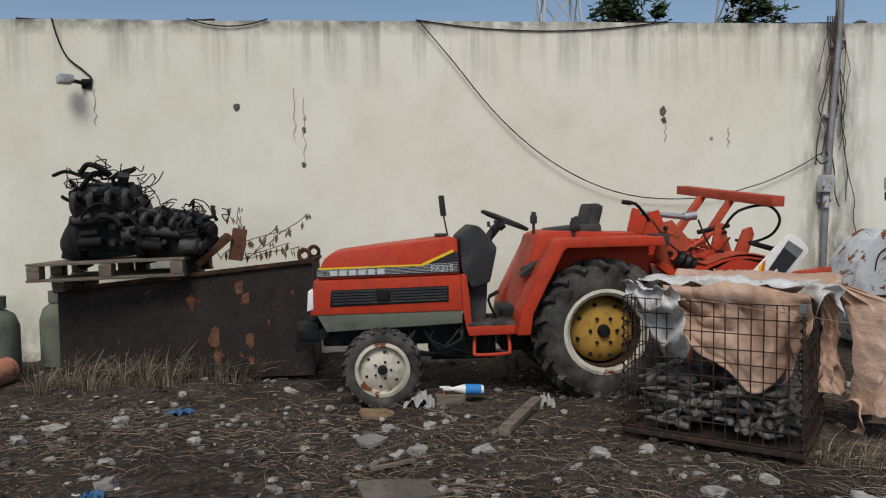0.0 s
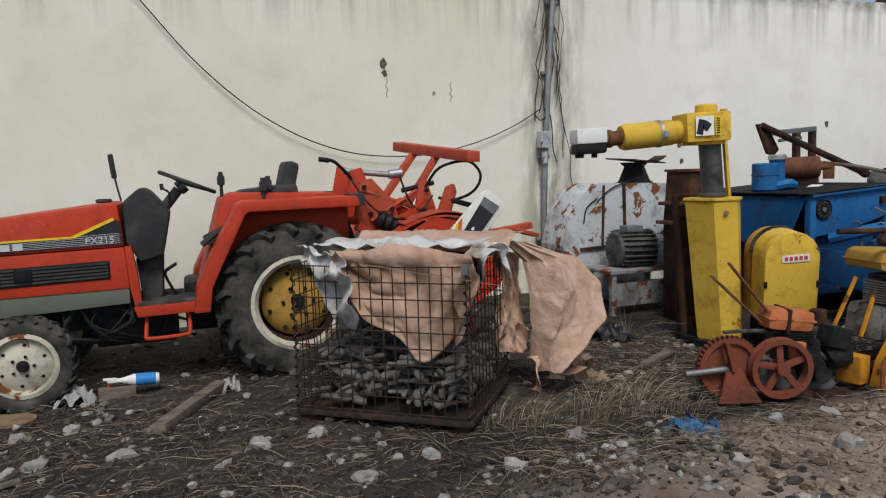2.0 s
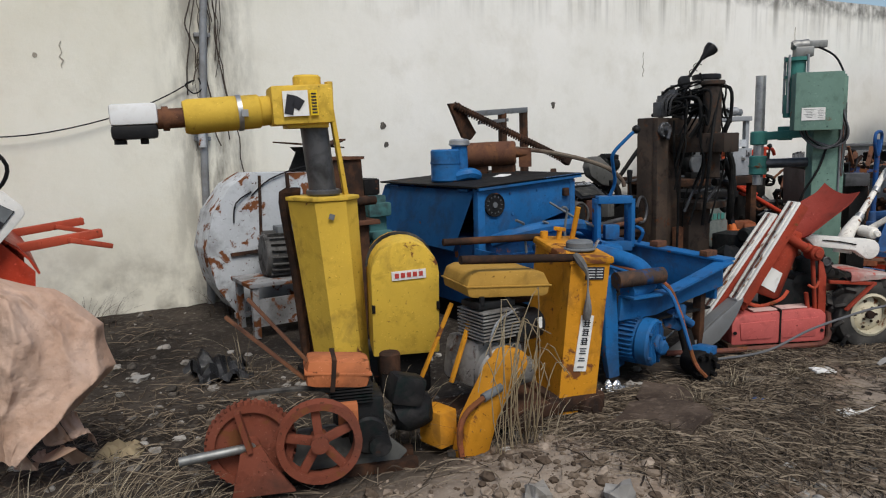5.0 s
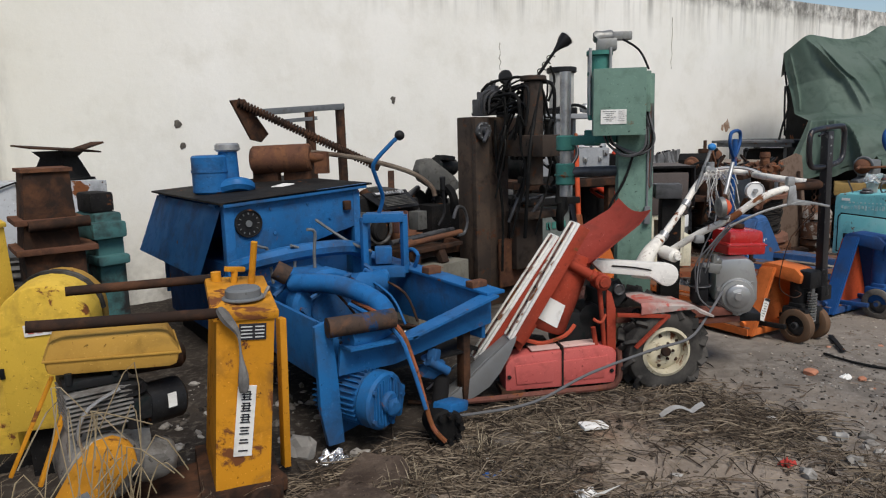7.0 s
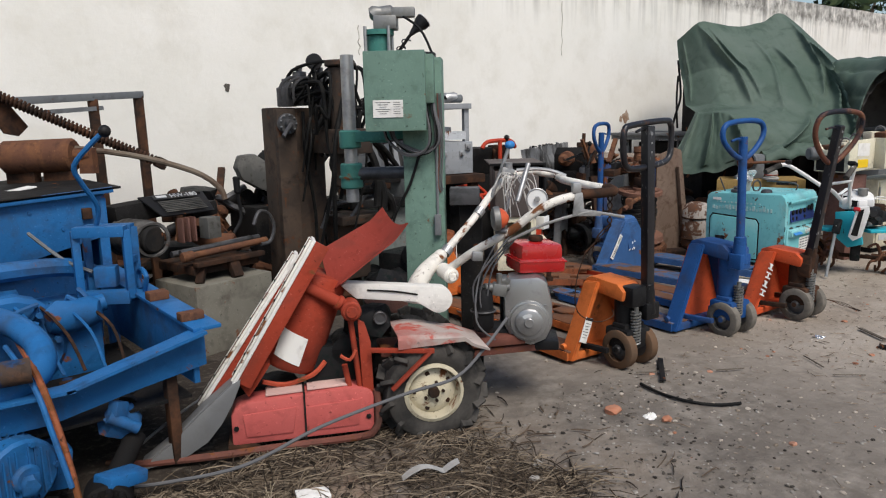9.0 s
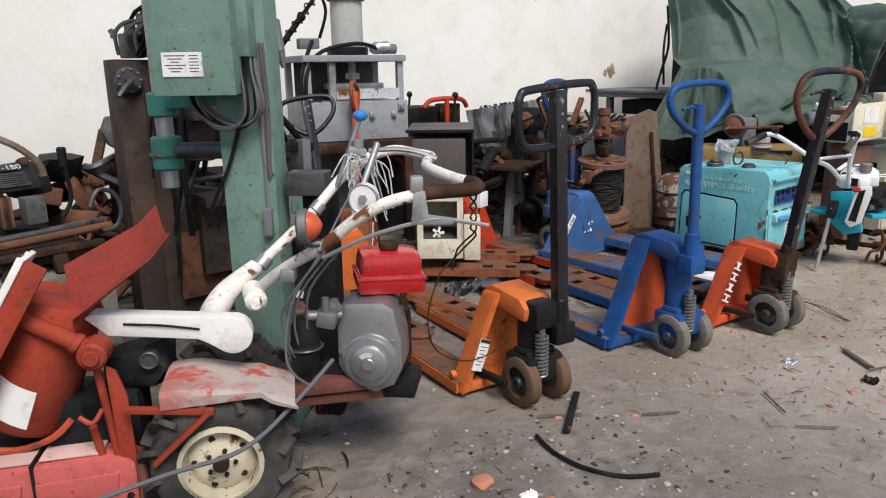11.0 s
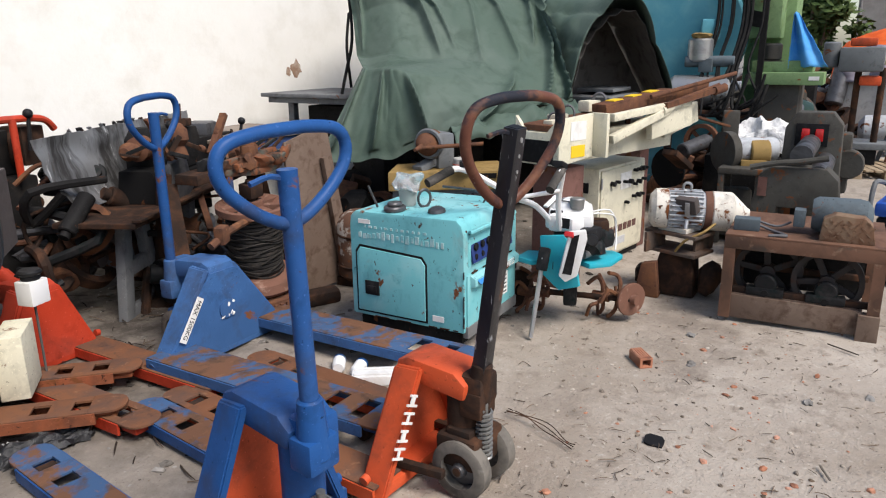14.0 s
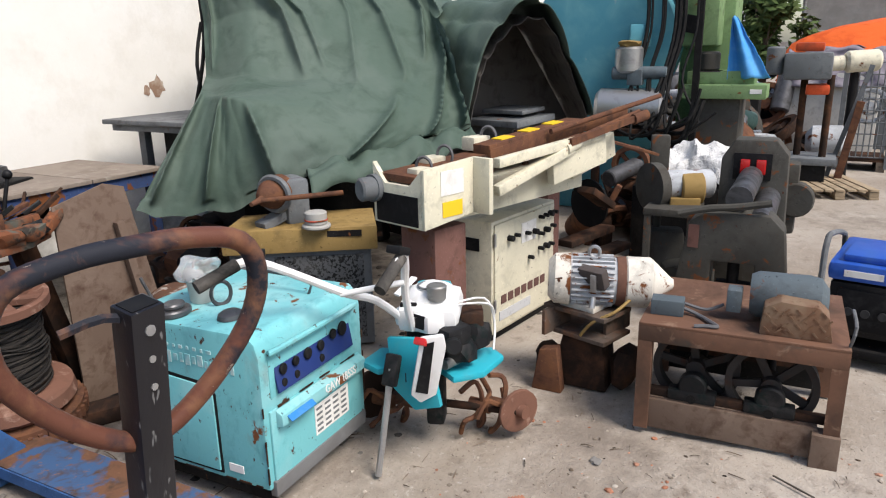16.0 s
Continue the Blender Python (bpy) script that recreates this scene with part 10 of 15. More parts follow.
pallet_truck(pose(8.915, 2.99, 0.0, 0, 0, 83), "orange hand pallet truck with a black loop handle", M_ORANGE, M_FORK, M_BLACKP, M_BLACKP, W=0.57, H=0.475, pole=((-0.272, -0.092, 0.42), (-0.293, -0.032, 1.365)), square=True, loop="rect", loop_w=0.47, loop_h=0.235, loop_turn=0.12, pump=M_BLACK, wheels=M_WHEELR, sticker=1)
pallet_truck(pose(9.885, 2.885, 0.0, 0, 0, 83), "dark blue hand pallet truck with a blue D handle", M_DBLUE, M_BFORK, M_DBLUE, M_DBLUE, W=0.65, H=0.585, pole=((-0.295, 0.04, 0.60), (-0.292, 0.06, 1.28)), loop="D", loop_w=0.41, loop_h=0.225, loop_at=0.60, loop_turn=-0.05, panel=M_ORED)
pallet_truck(pose(10.565, 2.73, 0.0, 0, 0, 86), "orange red hand pallet truck with a leaning black pole", M_ORED, M_FORK, M_BLACKP, M_RUSTLOOP, W=0.64, H=0.46, L=1.24, pole=((-0.272, 0.016, 0.45), (-0.42, 0.06, 1.33)), square=True, loop="D", loop_w=0.42, loop_h=0.33, pump=M_RUSTD, marks=1, loop_turn=-0.28)
pallet_truck(pose(10.95, 4.26, 0.0, 0, 0, -90), "dark blue hand pallet truck with rust-worn forks", M_DUSTBLUE, M_BFORK, M_DBLUE, M_DBLUE, W=0.90, fw=0.23, H=0.50, L=1.38, pole=((-0.24, -0.08, 0.45), (-0.22, -0.095, 1.275)), loop="D", loop_w=0.42, loop_h=0.25, loop_at=0.71, loop_turn=0.3, fz=0.135, rating="MAX 1500KG")
pallet_truck(pose(9.10, 4.72, 0.0, 0, 0, -91), "rust-eaten orange hand pallet truck with a black handle", M_ORANGE, M_FORK, M_BLACKP, M_BLACKP, W=0.60, H=0.42, L=1.19, fz=0.093, pole=((-0.24, 0.0, 0.42), (-0.55, 0.05, 1.25)), square=True, loop="D", loop_w=0.40, loop_h=0.26, loop_at=0.93, loop_turn=-0.55)
pallet_truck(pose(9.46, 5.02, 0.0, 0, 0, -45), "brown rusted hand pallet truck with a red pole", M_ORUST, M_FORK, M_ORED, M_ORUST, W=0.56, H=0.46, L=1.22, fz=0.118, pole=((-0.16, 0.42, 0.50), (-0.184, 0.608, 1.29)), loop="D", loop_w=0.25, loop_h=0.21, rating="MAX 1000KG", emblem=M_REDPRINT)
pallet_truck(pose(10.36, 4.90, 0.0, 0, 0, -90), "red hand pallet truck with bare rusty forks", M_RED, M_FORK, M_RED, M_RED, W=0.56, H=0.44, L=1.08, fz=0.083, pole=((-0.24, 0.0, 0.44), (-0.92, 0.05, 0.74)), loop="rect", loop_w=0.3, loop_h=0.2)


# ---- machines against the wall ----
M_GREYCABLE0 = mat("grey_flex", (0.10, 0.095, 0.09), 0.6)


def grey_cabinet():
    c = thing("electronics_cabinet", sized(pose(9.765, 4.53, 0.20, 0, 0, -40), 0.82, 1.12, 0.84), "dark grey screen housing on a dirty cream stand", "cabinet")
    part("stand_back", Shape().span(-0.19, 0.19, 0.16, 0.18, 0.0, 0.52), M_CREAM, c)
    part("stand_side", Shape().span(0.17, 0.19, -0.18, 0.16, 0.0, 0.52, 0.003), M_CREAM, c)
    part("stand_side", Shape().span(-0.19, -0.17, -0.18, 0.16, 0.0, 0.52, 0.003), M_CREAM, c)
    part("stand_front", Shape().span(-0.17, 0.17, -0.18, -0.165, 0.0, 0.16, 0.003).span(-0.17, 0.17, -0.18, -0.165, 0.47, 0.52, 0.003).span(-0.17, -0.14, -0.18, -0.165, 0.16, 0.47).span(0.14, 0.17, -0.18, -0.165, 0.16, 0.47), M_CREAM, c)
    part("stand_floor", Shape().span(-0.17, 0.17, -0.165, 0.16, 0.15, 0.165), M_BROWN, c)
    part("screen_housing", Shape().prism([(-0.20, 0.525), (-0.20, 0.97), (0.30, 0.99), (0.34, 0.95), (0.32, 0.525)], "x", -0.215, 0.215, 0.02), M_BROWN, c)
    part("visor", Shape().span(-0.26, 0.275, -0.20, 0.42, 1.02, 1.035, 0.006).span(0.265, 0.275, -0.20, 0.42, 0.62, 1.02), M_BROWN, c)
    part("visor_rim", Shape().span(-0.262, 0.28, -0.212, -0.198, 1.016, 1.04, 0.003).span(0.262, 0.28, -0.212, -0.198, 0.62, 1.016, 0.003), M_GRILLE, c)
    # black filling that stands for the shade between visor and housing
    part("visor_gap", Shape().span(0.216, 0.264, -0.12, 0.40, 0.66, 1.02).span(-0.21, 0.216, -0.12, 0.40, 0.992, 1.02), M_GRILLE, c)
    part("side_unit", Shape().span(0.20, 0.34, 0.0, 0.22, -0.08, 0.26, 0.006), M_CREAM, c)
    ps = thing("power_box", pose(10.19, 4.60, 0.07), "small white plastic box with a black cap on a thin post", "box")
    part("box", Shape().box((0, 0, 0.445), (0.105, 0.09, 0.115), (0, 0, 15), 0.008), M_WPLASTIC, ps)
    part("cap", Shape().cyl((0, 0, 0.503), (0, 0, 0.525), 0.042, bev=0.004).cyl((0, 0, 0.525), (0, 0, 0.55), 0.052, bev=0.008), M_BLACK, ps)
    part("post", Shape().cyl((0, 0, 0.0), (0, 0, 0.40), 0.006, seg=8), M_GREYCABLE0, ps)
    f = Shape()
    for i in range(5):
        a = i * math.tau / 5
        f.box((-0.02 + 0.03 * math.cos(a), -0.13, 0.2 + 0.03 * math.sin(a)), (0.045, 0.004, 0.022), (0, -math.degrees(a), 20))
    part("fan_blades", f, M_WPLASTIC, c)
    part("socket", Shape().span(0.19, 0.2, -0.05, 0.03, 0.1, 0.17, 0.002), M_GREY, c)


grey_cabinet()


def steel_press_frame():
    p = thing("bench_press", pose(9.72, 5.85, 0.0), "grey steel bench press with a white air cylinder", "press", worldly=True, to=pose(9.86, 5.93, 0.0, 0, 0, -12))
    part("bench_top", Shape().span(9.05, 10.25, 5.45, 6.45, 0.82, 0.90, 0.008), M_RUSTD, p)
    for x in (9.12, 10.15):
        for y in (5.52, 6.35):
            part("bench_leg", Shape().span(x - 0.04, x + 0.04, y - 0.04, y + 0.04, 0.0, 0.82, 0.004), M_RUSTD, p)
    part("bench_skirt", Shape().span(9.2, 10.1, 5.9, 5.92, 0.3, 0.82), M_GREY, p)
    part("control_box", Shape().span(9.34, 10.18, 5.56, 6.2, 0.905, 1.21, 0.008), M_GREYP, p)
    for x, z, s in ((9.72, 1.14, 0.07), (9.86, 1.1, 0.05), (10.05, 1.1, 0.045), (10.12, 1.16, 0.06)):
        part("switch", Shape().span(x - s / 2, x + s / 2, 5.54, 5.56, z - s / 2, z + s / 2, 0.003).cyl((x, 5.52, z), (x, 5.54, z), s * 0.3), M_STEEL, p)
    fr = Shape()
    for x in (9.36, 9.56, 10.14):
        fr.span(x - 0.025, x + 0.025, 5.6, 5.65, 1.21, 1.54).span(x - 0.025, x + 0.025, 6.15, 6.2, 1.21, 1.54)
    part("frame", fr.span(9.32, 10.18, 5.57, 6.22, 1.52, 1.57, 0.006), M_GREYP, p)
    part("mesh_guard", Shape().span(9.58, 10.12, 5.585, 5.595, 1.23, 1.31), M_GREYW, p)
    part("back_plate", Shape().span(9.40, 10.1, 6.12, 6.14, 1.21, 1.52), M_BROWN, p)
    part("platen", Shape().span(9.62, 10.05, 5.75, 6.05, 1.30, 1.35, 0.006).cyl((9.83, 5.9, 1.35), (9.83, 5.9, 1.52), 0.03).cyl((9.83, 5.9, 1.38), (9.83, 5.9, 1.43), 0.06), M_STEEL, p)
    part("air_cylinder", Shape().cyl((9.80, 5.9, 1.63), (9.80, 5.9, 2.02), 0.13, bev=0.01), M_GREYW2, p, "off-white air cylinder")
    part("cylinder_base", Shape().cyl((9.80, 5.9, 1.57), (9.80, 5.9, 1.64), 0.17, bev=0.01).cyl((9.80, 5.9, 2.0), (9.80, 5.9, 2.06), 0.16, bev=0.01), M_BLACK, p)
    part("solenoid", Shape().box((9.42, 5.75, 1.66), (0.16, 0.1, 0.08), bev=0.01).cyl((10.0, 5.75, 1.62), (10.16, 5.72, 1.62), 0.04, bev=0.01), M_GREY, p)
    part("foil_wrap", Shape().lump((10.02, 5.74, 1.63), (0.09, 0.06, 0.06), 6, 0.5), M_STEEL, p, "crumpled foil round a valve")
    part("hose", Shape().tube([(10.0, 5.72, 1.62), (9.8, 5.66, 1.66), (9.5, 5.64, 1.60), (9.36, 5.6, 1.45), (9.33, 5.58, 1.25)], 0.016, 8, 4), M_HOSE, p)
    part("hose", Shape().tube([(9.44, 5.7, 1.68), (9.36, 5.62, 1.55), (9.30, 5.58, 1.4), (9.3, 5.55, 1.22), (9.32, 5.56, 1.1)], 0.016, 8, 4), M_HOSE, p)
    part("hose", Shape().tube([(9.5, 5.7, 1.7), (9.55, 5.66, 1.9), (9.5, 5.66, 2.05)], 0.013, 8, 4), M_HOSE, p)
    wl = thing("work_lamp", pose(9.0, 6.22, 0.9), "black work lamp on a long slanting steel arm", "lamp", worldly=True)
    a, c = Vector((8.86, 6.29, 0.90)), Vector((9.88, 5.95, 2.27))
    part("arm", Shape().cyl(a, a.lerp(c, 0.72), 0.024).cyl(a.lerp(c, 0.7), c, 0.016), M_DSTEEL, wl)
    part("arm_joint", Shape().ball(a.lerp(c, 0.71), 0.036, 12).ball(a, 0.05, 12), M_DSTEEL, wl)
    ax = (c - a).normalized()
    u, w = ax.orthogonal().normalized(), ax.cross(ax.orthogonal().normalized())
    part("coiled_cord", Shape().tube([a.lerp(c, 0.45 + 0.5 * i / 90) + 0.034 * (u * math.cos(i * 0.7) + w * math.sin(i * 0.7)) for i in range(90)], 0.006, 5, 1, False), M_CABLE, wl)
    part("lamp_head", Shape().lathe(c - ax * 0.05 + Vector((0.0, 0.0, 0.0)), c + Vector((0.10, -0.03, 0.09)), ((0, 0.022), (0.3, 0.035), (0.75, 0.072), (1, 0.076)), 20), M_BLACK, wl, "black conical lamp head")
    part("lamp_rim", Shape().ring(c + Vector((0.10, -0.03, 0.09)), Vector((0.10, -0.03, 0.09)).normalized(), 0.074, 0.006, 22, 6), M_LABEL, wl, "white lamp rim")


M_GREYW2 = paint("dusty_grey_white", (0.46, 0.45, 0.42), 0.1, 0.4, 0.5)
M_GREYP = paint("light_grey_machine_paint", (0.30, 0.315, 0.33), 0.2, 0.4, 0.5)
steel_press_frame()


def compressor_unit():
    c = thing("grey_machine", pose(8.75, 4.9, 0.0), "grey green machine with a black motor and thick hoses", "machine", worldly=True)
    part("body", Shape().prism([(8.45, 0.0), (8.45, 0.72), (8.55, 0.78), (9.0, 0.74), (9.0, 0.0)], "y", 4.95, 5.4, 0.015), M_GREYG, c)
    part("deck", Shape().box((8.72, 5.15, 0.80), (0.66, 0.56, 0.06), (0, 2, 0), 0.01).box((8.74, 5.0, 0.98), (0.6, 0.08, 0.06), (0, 3, 0), 0.01), M_DSTEEL, c)
    part("motor", Shape().cyl((8.58, 5.02, 1.10), (8.58, 5.3, 1.10), 0.115, bev=0.02).box((8.58, 5.1, 1.20), (0.2, 0.16, 0.1), (0, 0, 0), 0.03), M_CASTG, c)
    part("motor_face", Shape().cyl((8.58, 4.99, 1.10), (8.58, 5.02, 1.10), 0.10, bev=0.006).box((8.58, 5.0, 1.21), (0.15, 0.03, 0.09), (0, 0, 0), 0.02), M_GREY, c)
    for k, pts in enumerate((((8.3, 4.7, 1.28), (8.5, 4.8, 1.30), (8.75, 4.95, 1.22), (8.95, 5.0, 1.02), (9.02, 5.0, 0.85)), ((8.35, 4.55, 1.15), (8.42, 4.5, 0.95), (8.40, 4.5, 0.75), (8.46, 4.55, 0.62)), ((8.3, 4.6, 0.95), (8.5, 4.6, 0.92), (8.58, 4.62, 0.78), (8.5, 4.65, 0.68)), ((8.6, 4.9, 1.3), (8.8, 5.0, 1.15), (8.9, 5.1, 1.0)), ((8.28, 4.5, 1.3), (8.34, 4.45, 1.1), (8.33, 4.45, 0.85)))):
        part("hose", Shape().tube(pts, (0.022, 0.032, 0.034, 0.018, 0.026)[k], 9, 5), M_HOSE, c)
    part("name_letters", Shape().box((8.72, 4.945, 0.58), (0.05, 0.006, 0.06)).box((8.79, 4.945, 0.58), (0.05, 0.006, 0.06)).box((8.85, 4.945, 0.58), (0.03, 0.006, 0.06)).box((8.91, 4.945, 0.58), (0.05, 0.006, 0.06)), M_GREENT, c, "teal bars of the maker's mark")
    part("bracket", Shape().box((8.95, 5.0, 0.92), (0.06, 0.2, 0.2), bev=0.006).box((8.7, 4.93, 0.84), (0.22, 0.06, 0.05), bev=0.02), M_GREY, c)
    part("lower_casting", Shape().lump((8.5, 4.6, 0.2), (0.2, 0.16, 0.2), 3, 0.4).box((8.75, 4.7, 0.25), (0.3, 0.3, 0.4), (0, 0, 12), 0.02).cyl((8.6, 4.5, 0.45), (8.85, 4.52, 0.45), 0.07, bev=0.02), M_CASTG, c)
    part("red_part", Shape().box((8.28, 4.3, 0.2), (0.26, 0.2, 0.1), (10, 20, 10), 0.02).lump((8.4, 4.2, 0.12), (0.14, 0.1, 0.08), 5, 0.4), M_MAROON, c)
    part("white_bits", Shape().box((8.42, 4.12, 0.27), (0.06, 0.05, 0.04), (0, 20, 30), 0.004).box((8.36, 4.1, 0.24), (0.05, 0.04, 0.04), (0, 0, 60), 0.004), M_WPLASTIC, c)


M_GREYG = paint("grey_green_paint", (0.15, 0.17, 0.16), 0.25, 0.5, 0.55)
compressor_unit()


def lathe():
    l = thing("old_lathe", pose(10.86, 5.16, 0.0, 0, 0, 27), "dark old lathe with a dented bright splash tray", "lathe")
    for x in (0.28, 1.22):
        s = Shape()
        for k in (-1, 1):
            s.bar((x + k * 0.20, -0.10, 0.0), (x + k * 0.10, -0.10, 0.62), 0.06, 0.10, 0.01)
        for z, w in ((0.03, 0.40), (0.31, 0.30), (0.58, 0.24)):
            s.bar((x - w / 2, -0.10, z), (x + w / 2, -0.10, z), 0.05, 0.09, 0.008)
        part("cast_leg", s, M_GREYB2, l, "grey cast leg frame")
    part("tray", Shape().span(-0.10, 1.95, -0.32, 0.16, 0.62, 0.65, 0.004).bar((-0.10, -0.33, 0.665), (1.95, -0.33, 0.665), 0.05, 0.012), M_RUSTD, l, "rusty oil tray")
    part("bed", Shape().prism([(-0.22, 0.65), (-0.24, 0.80), (-0.18, 0.86), (0.02, 0.86), (0.05, 0.65)], "x", 0.42, 1.85, 0.01), M_DSTEEL, l)
    part("apron", Shape().prism([(0.42, 0.66), (0.46, 0.90), (0.70, 0.92), (0.78, 0.70), (0.66, 0.64)], "y", -0.30, -0.24, 0.008), M_STEELD, l)
    part("headstock", Shape().prism([(0.60, 0.82), (0.60, 1.03), (0.70, 1.10), (1.06, 1.08), (1.10, 0.99), (1.72, 0.97), (1.76, 0.82)], "y", -0.24, 0.06, 0.015), M_DSTEEL, l)
    part("chuck", Shape().lathe((0.30, -0.10, 0.99), (0.60, -0.10, 0.99), ((0, 0.03), (0.12, 0.055), (0.25, 0.055), (0.3, 0.035), (0.45, 0.04), (0.5, 0.075), (0.8, 0.08), (0.85, 0.05), (1, 0.05)), 20), M_RUST, l, "rust brown chuck")
    part("tailstock", Shape().box((1.45, -0.1, 0.97), (0.22, 0.2, 0.2), bev=0.03).cyl((1.25, -0.1, 1.0), (1.62, -0.1, 1.0), 0.035), M_STEELD, l)
    part("toolpost", Shape().box((0.86, -0.2, 1.12), (0.16, 0.14, 0.05), (0, 4, 10), 0.01).cyl((0.86, -0.2, 1.1), (0.88, -0.2, 1.24), 0.02), M_RUSTD, l)

    def guard(u, v):
        x = 0.05 - 0.11 * v + (2.02 + 0.05 * v) * u
        dent = 0.03 * noise.noise((u * 6, v * 3, 2.0)) + 0.012 * noise.noise((u * 17, v * 9, 5.0))
        return Vector((x, 0.09 + 0.14 * v + 0.03 * math.sin(v * 3) + dent, 0.68 + 0.43 * v + 0.012 * noise.noise((u * 25, 1.0, 3.0)) * v))
    part("splash_guard", Shape().sheet(guard, 40, 14, 0.004), M_ALUS, l, "dented bright metal splash tray")
    rs = random.Random(14)
    for i in range(14):
        x = rs.uniform(0.3, 1.9)
        part("loose_nut", Shape().lump((x, 0.25, 1.115), (rs.uniform(0.012, 0.035), 0.016, rs.uniform(0.01, 0.022)), i, 0.6, sub=1), rs.choice((M_RUSTD, M_STEELD, M_DSTEEL)), l)
    h = thing("gear_housing", pose(10.7, 6.05, 0.0), "black gear housing with ball handles and a red tube frame", "machine", worldly=True)
    for x, y in ((10.85, 6.34), (10.97, 5.80)):
        part("handle_knob", Shape().cyl((x - 0.02, y, 1.0), (x, y, 1.20), 0.012).ball((x, y, 1.22), 0.03, 10), M_BLACK, h)
    part("housing", Shape().box((10.62, 6.1, 0.98), (0.66, 0.36, 0.28), (0, 0, 8), 0.03).box((10.6, 6.1, 0.42), (0.8, 0.5, 0.84), bev=0.02), M_DSTEEL, h)
    part("end_disc", Shape().cyl((10.94, 6.0, 1.0), (10.97, 5.98, 1.0), 0.12, bev=0.01), M_RUSTD, h)
    part("pump_block", Shape().box((11.0, 5.95, 1.02), (0.16, 0.18, 0.24), (0, 0, 10), 0.01), M_RUSTD, h)
    part("red_frame", Shape().tube([(10.61, 5.80, 1.12), (10.65, 5.80, 1.165), (10.74, 5.80, 1.19), (11.0, 5.82, 1.19), (11.10, 5.84, 1.165), (11.15, 5.85, 1.11)], 0.022, 8, 4).cyl((10.87, 5.80, 1.19), (10.87, 5.80, 0.84), 0.022), M_RED, h, "bright red tube frame")


M_GREYB2 = paint("grey_cast_paint", (0.17, 0.175, 0.18), 0.3, 0.5, 0.6)
M_ALUS = mat("bent_bright_sheet", (0.26, 0.265, 0.27), 0.45, 0.5, [(3, (0.045, 0.043, 0.042), 0.46, 0.62), (6, (0.6, 0.6, 0.59), 0.62, 0.68), (20, (0.1, 0.09, 0.08), 0.6, 0.7)], ((12, 0.3, 0.01),), stretch=(1.6, 1, 0.5))
lathe()


M_MOTTLE = mat("mottled_rust_paint", (0.17, 0.066, 0.034), 0.85, 0.0, [(9, (0.10, 0.10, 0.082), 0.48, 0.6), (14, (0.33, 0.12, 0.05), 0.58, 0.68), (22, (0.035, 0.03, 0.026), 0.52, 0.66)], ((40, 0.4, 0.006), (160, 0.3, 0.002)))


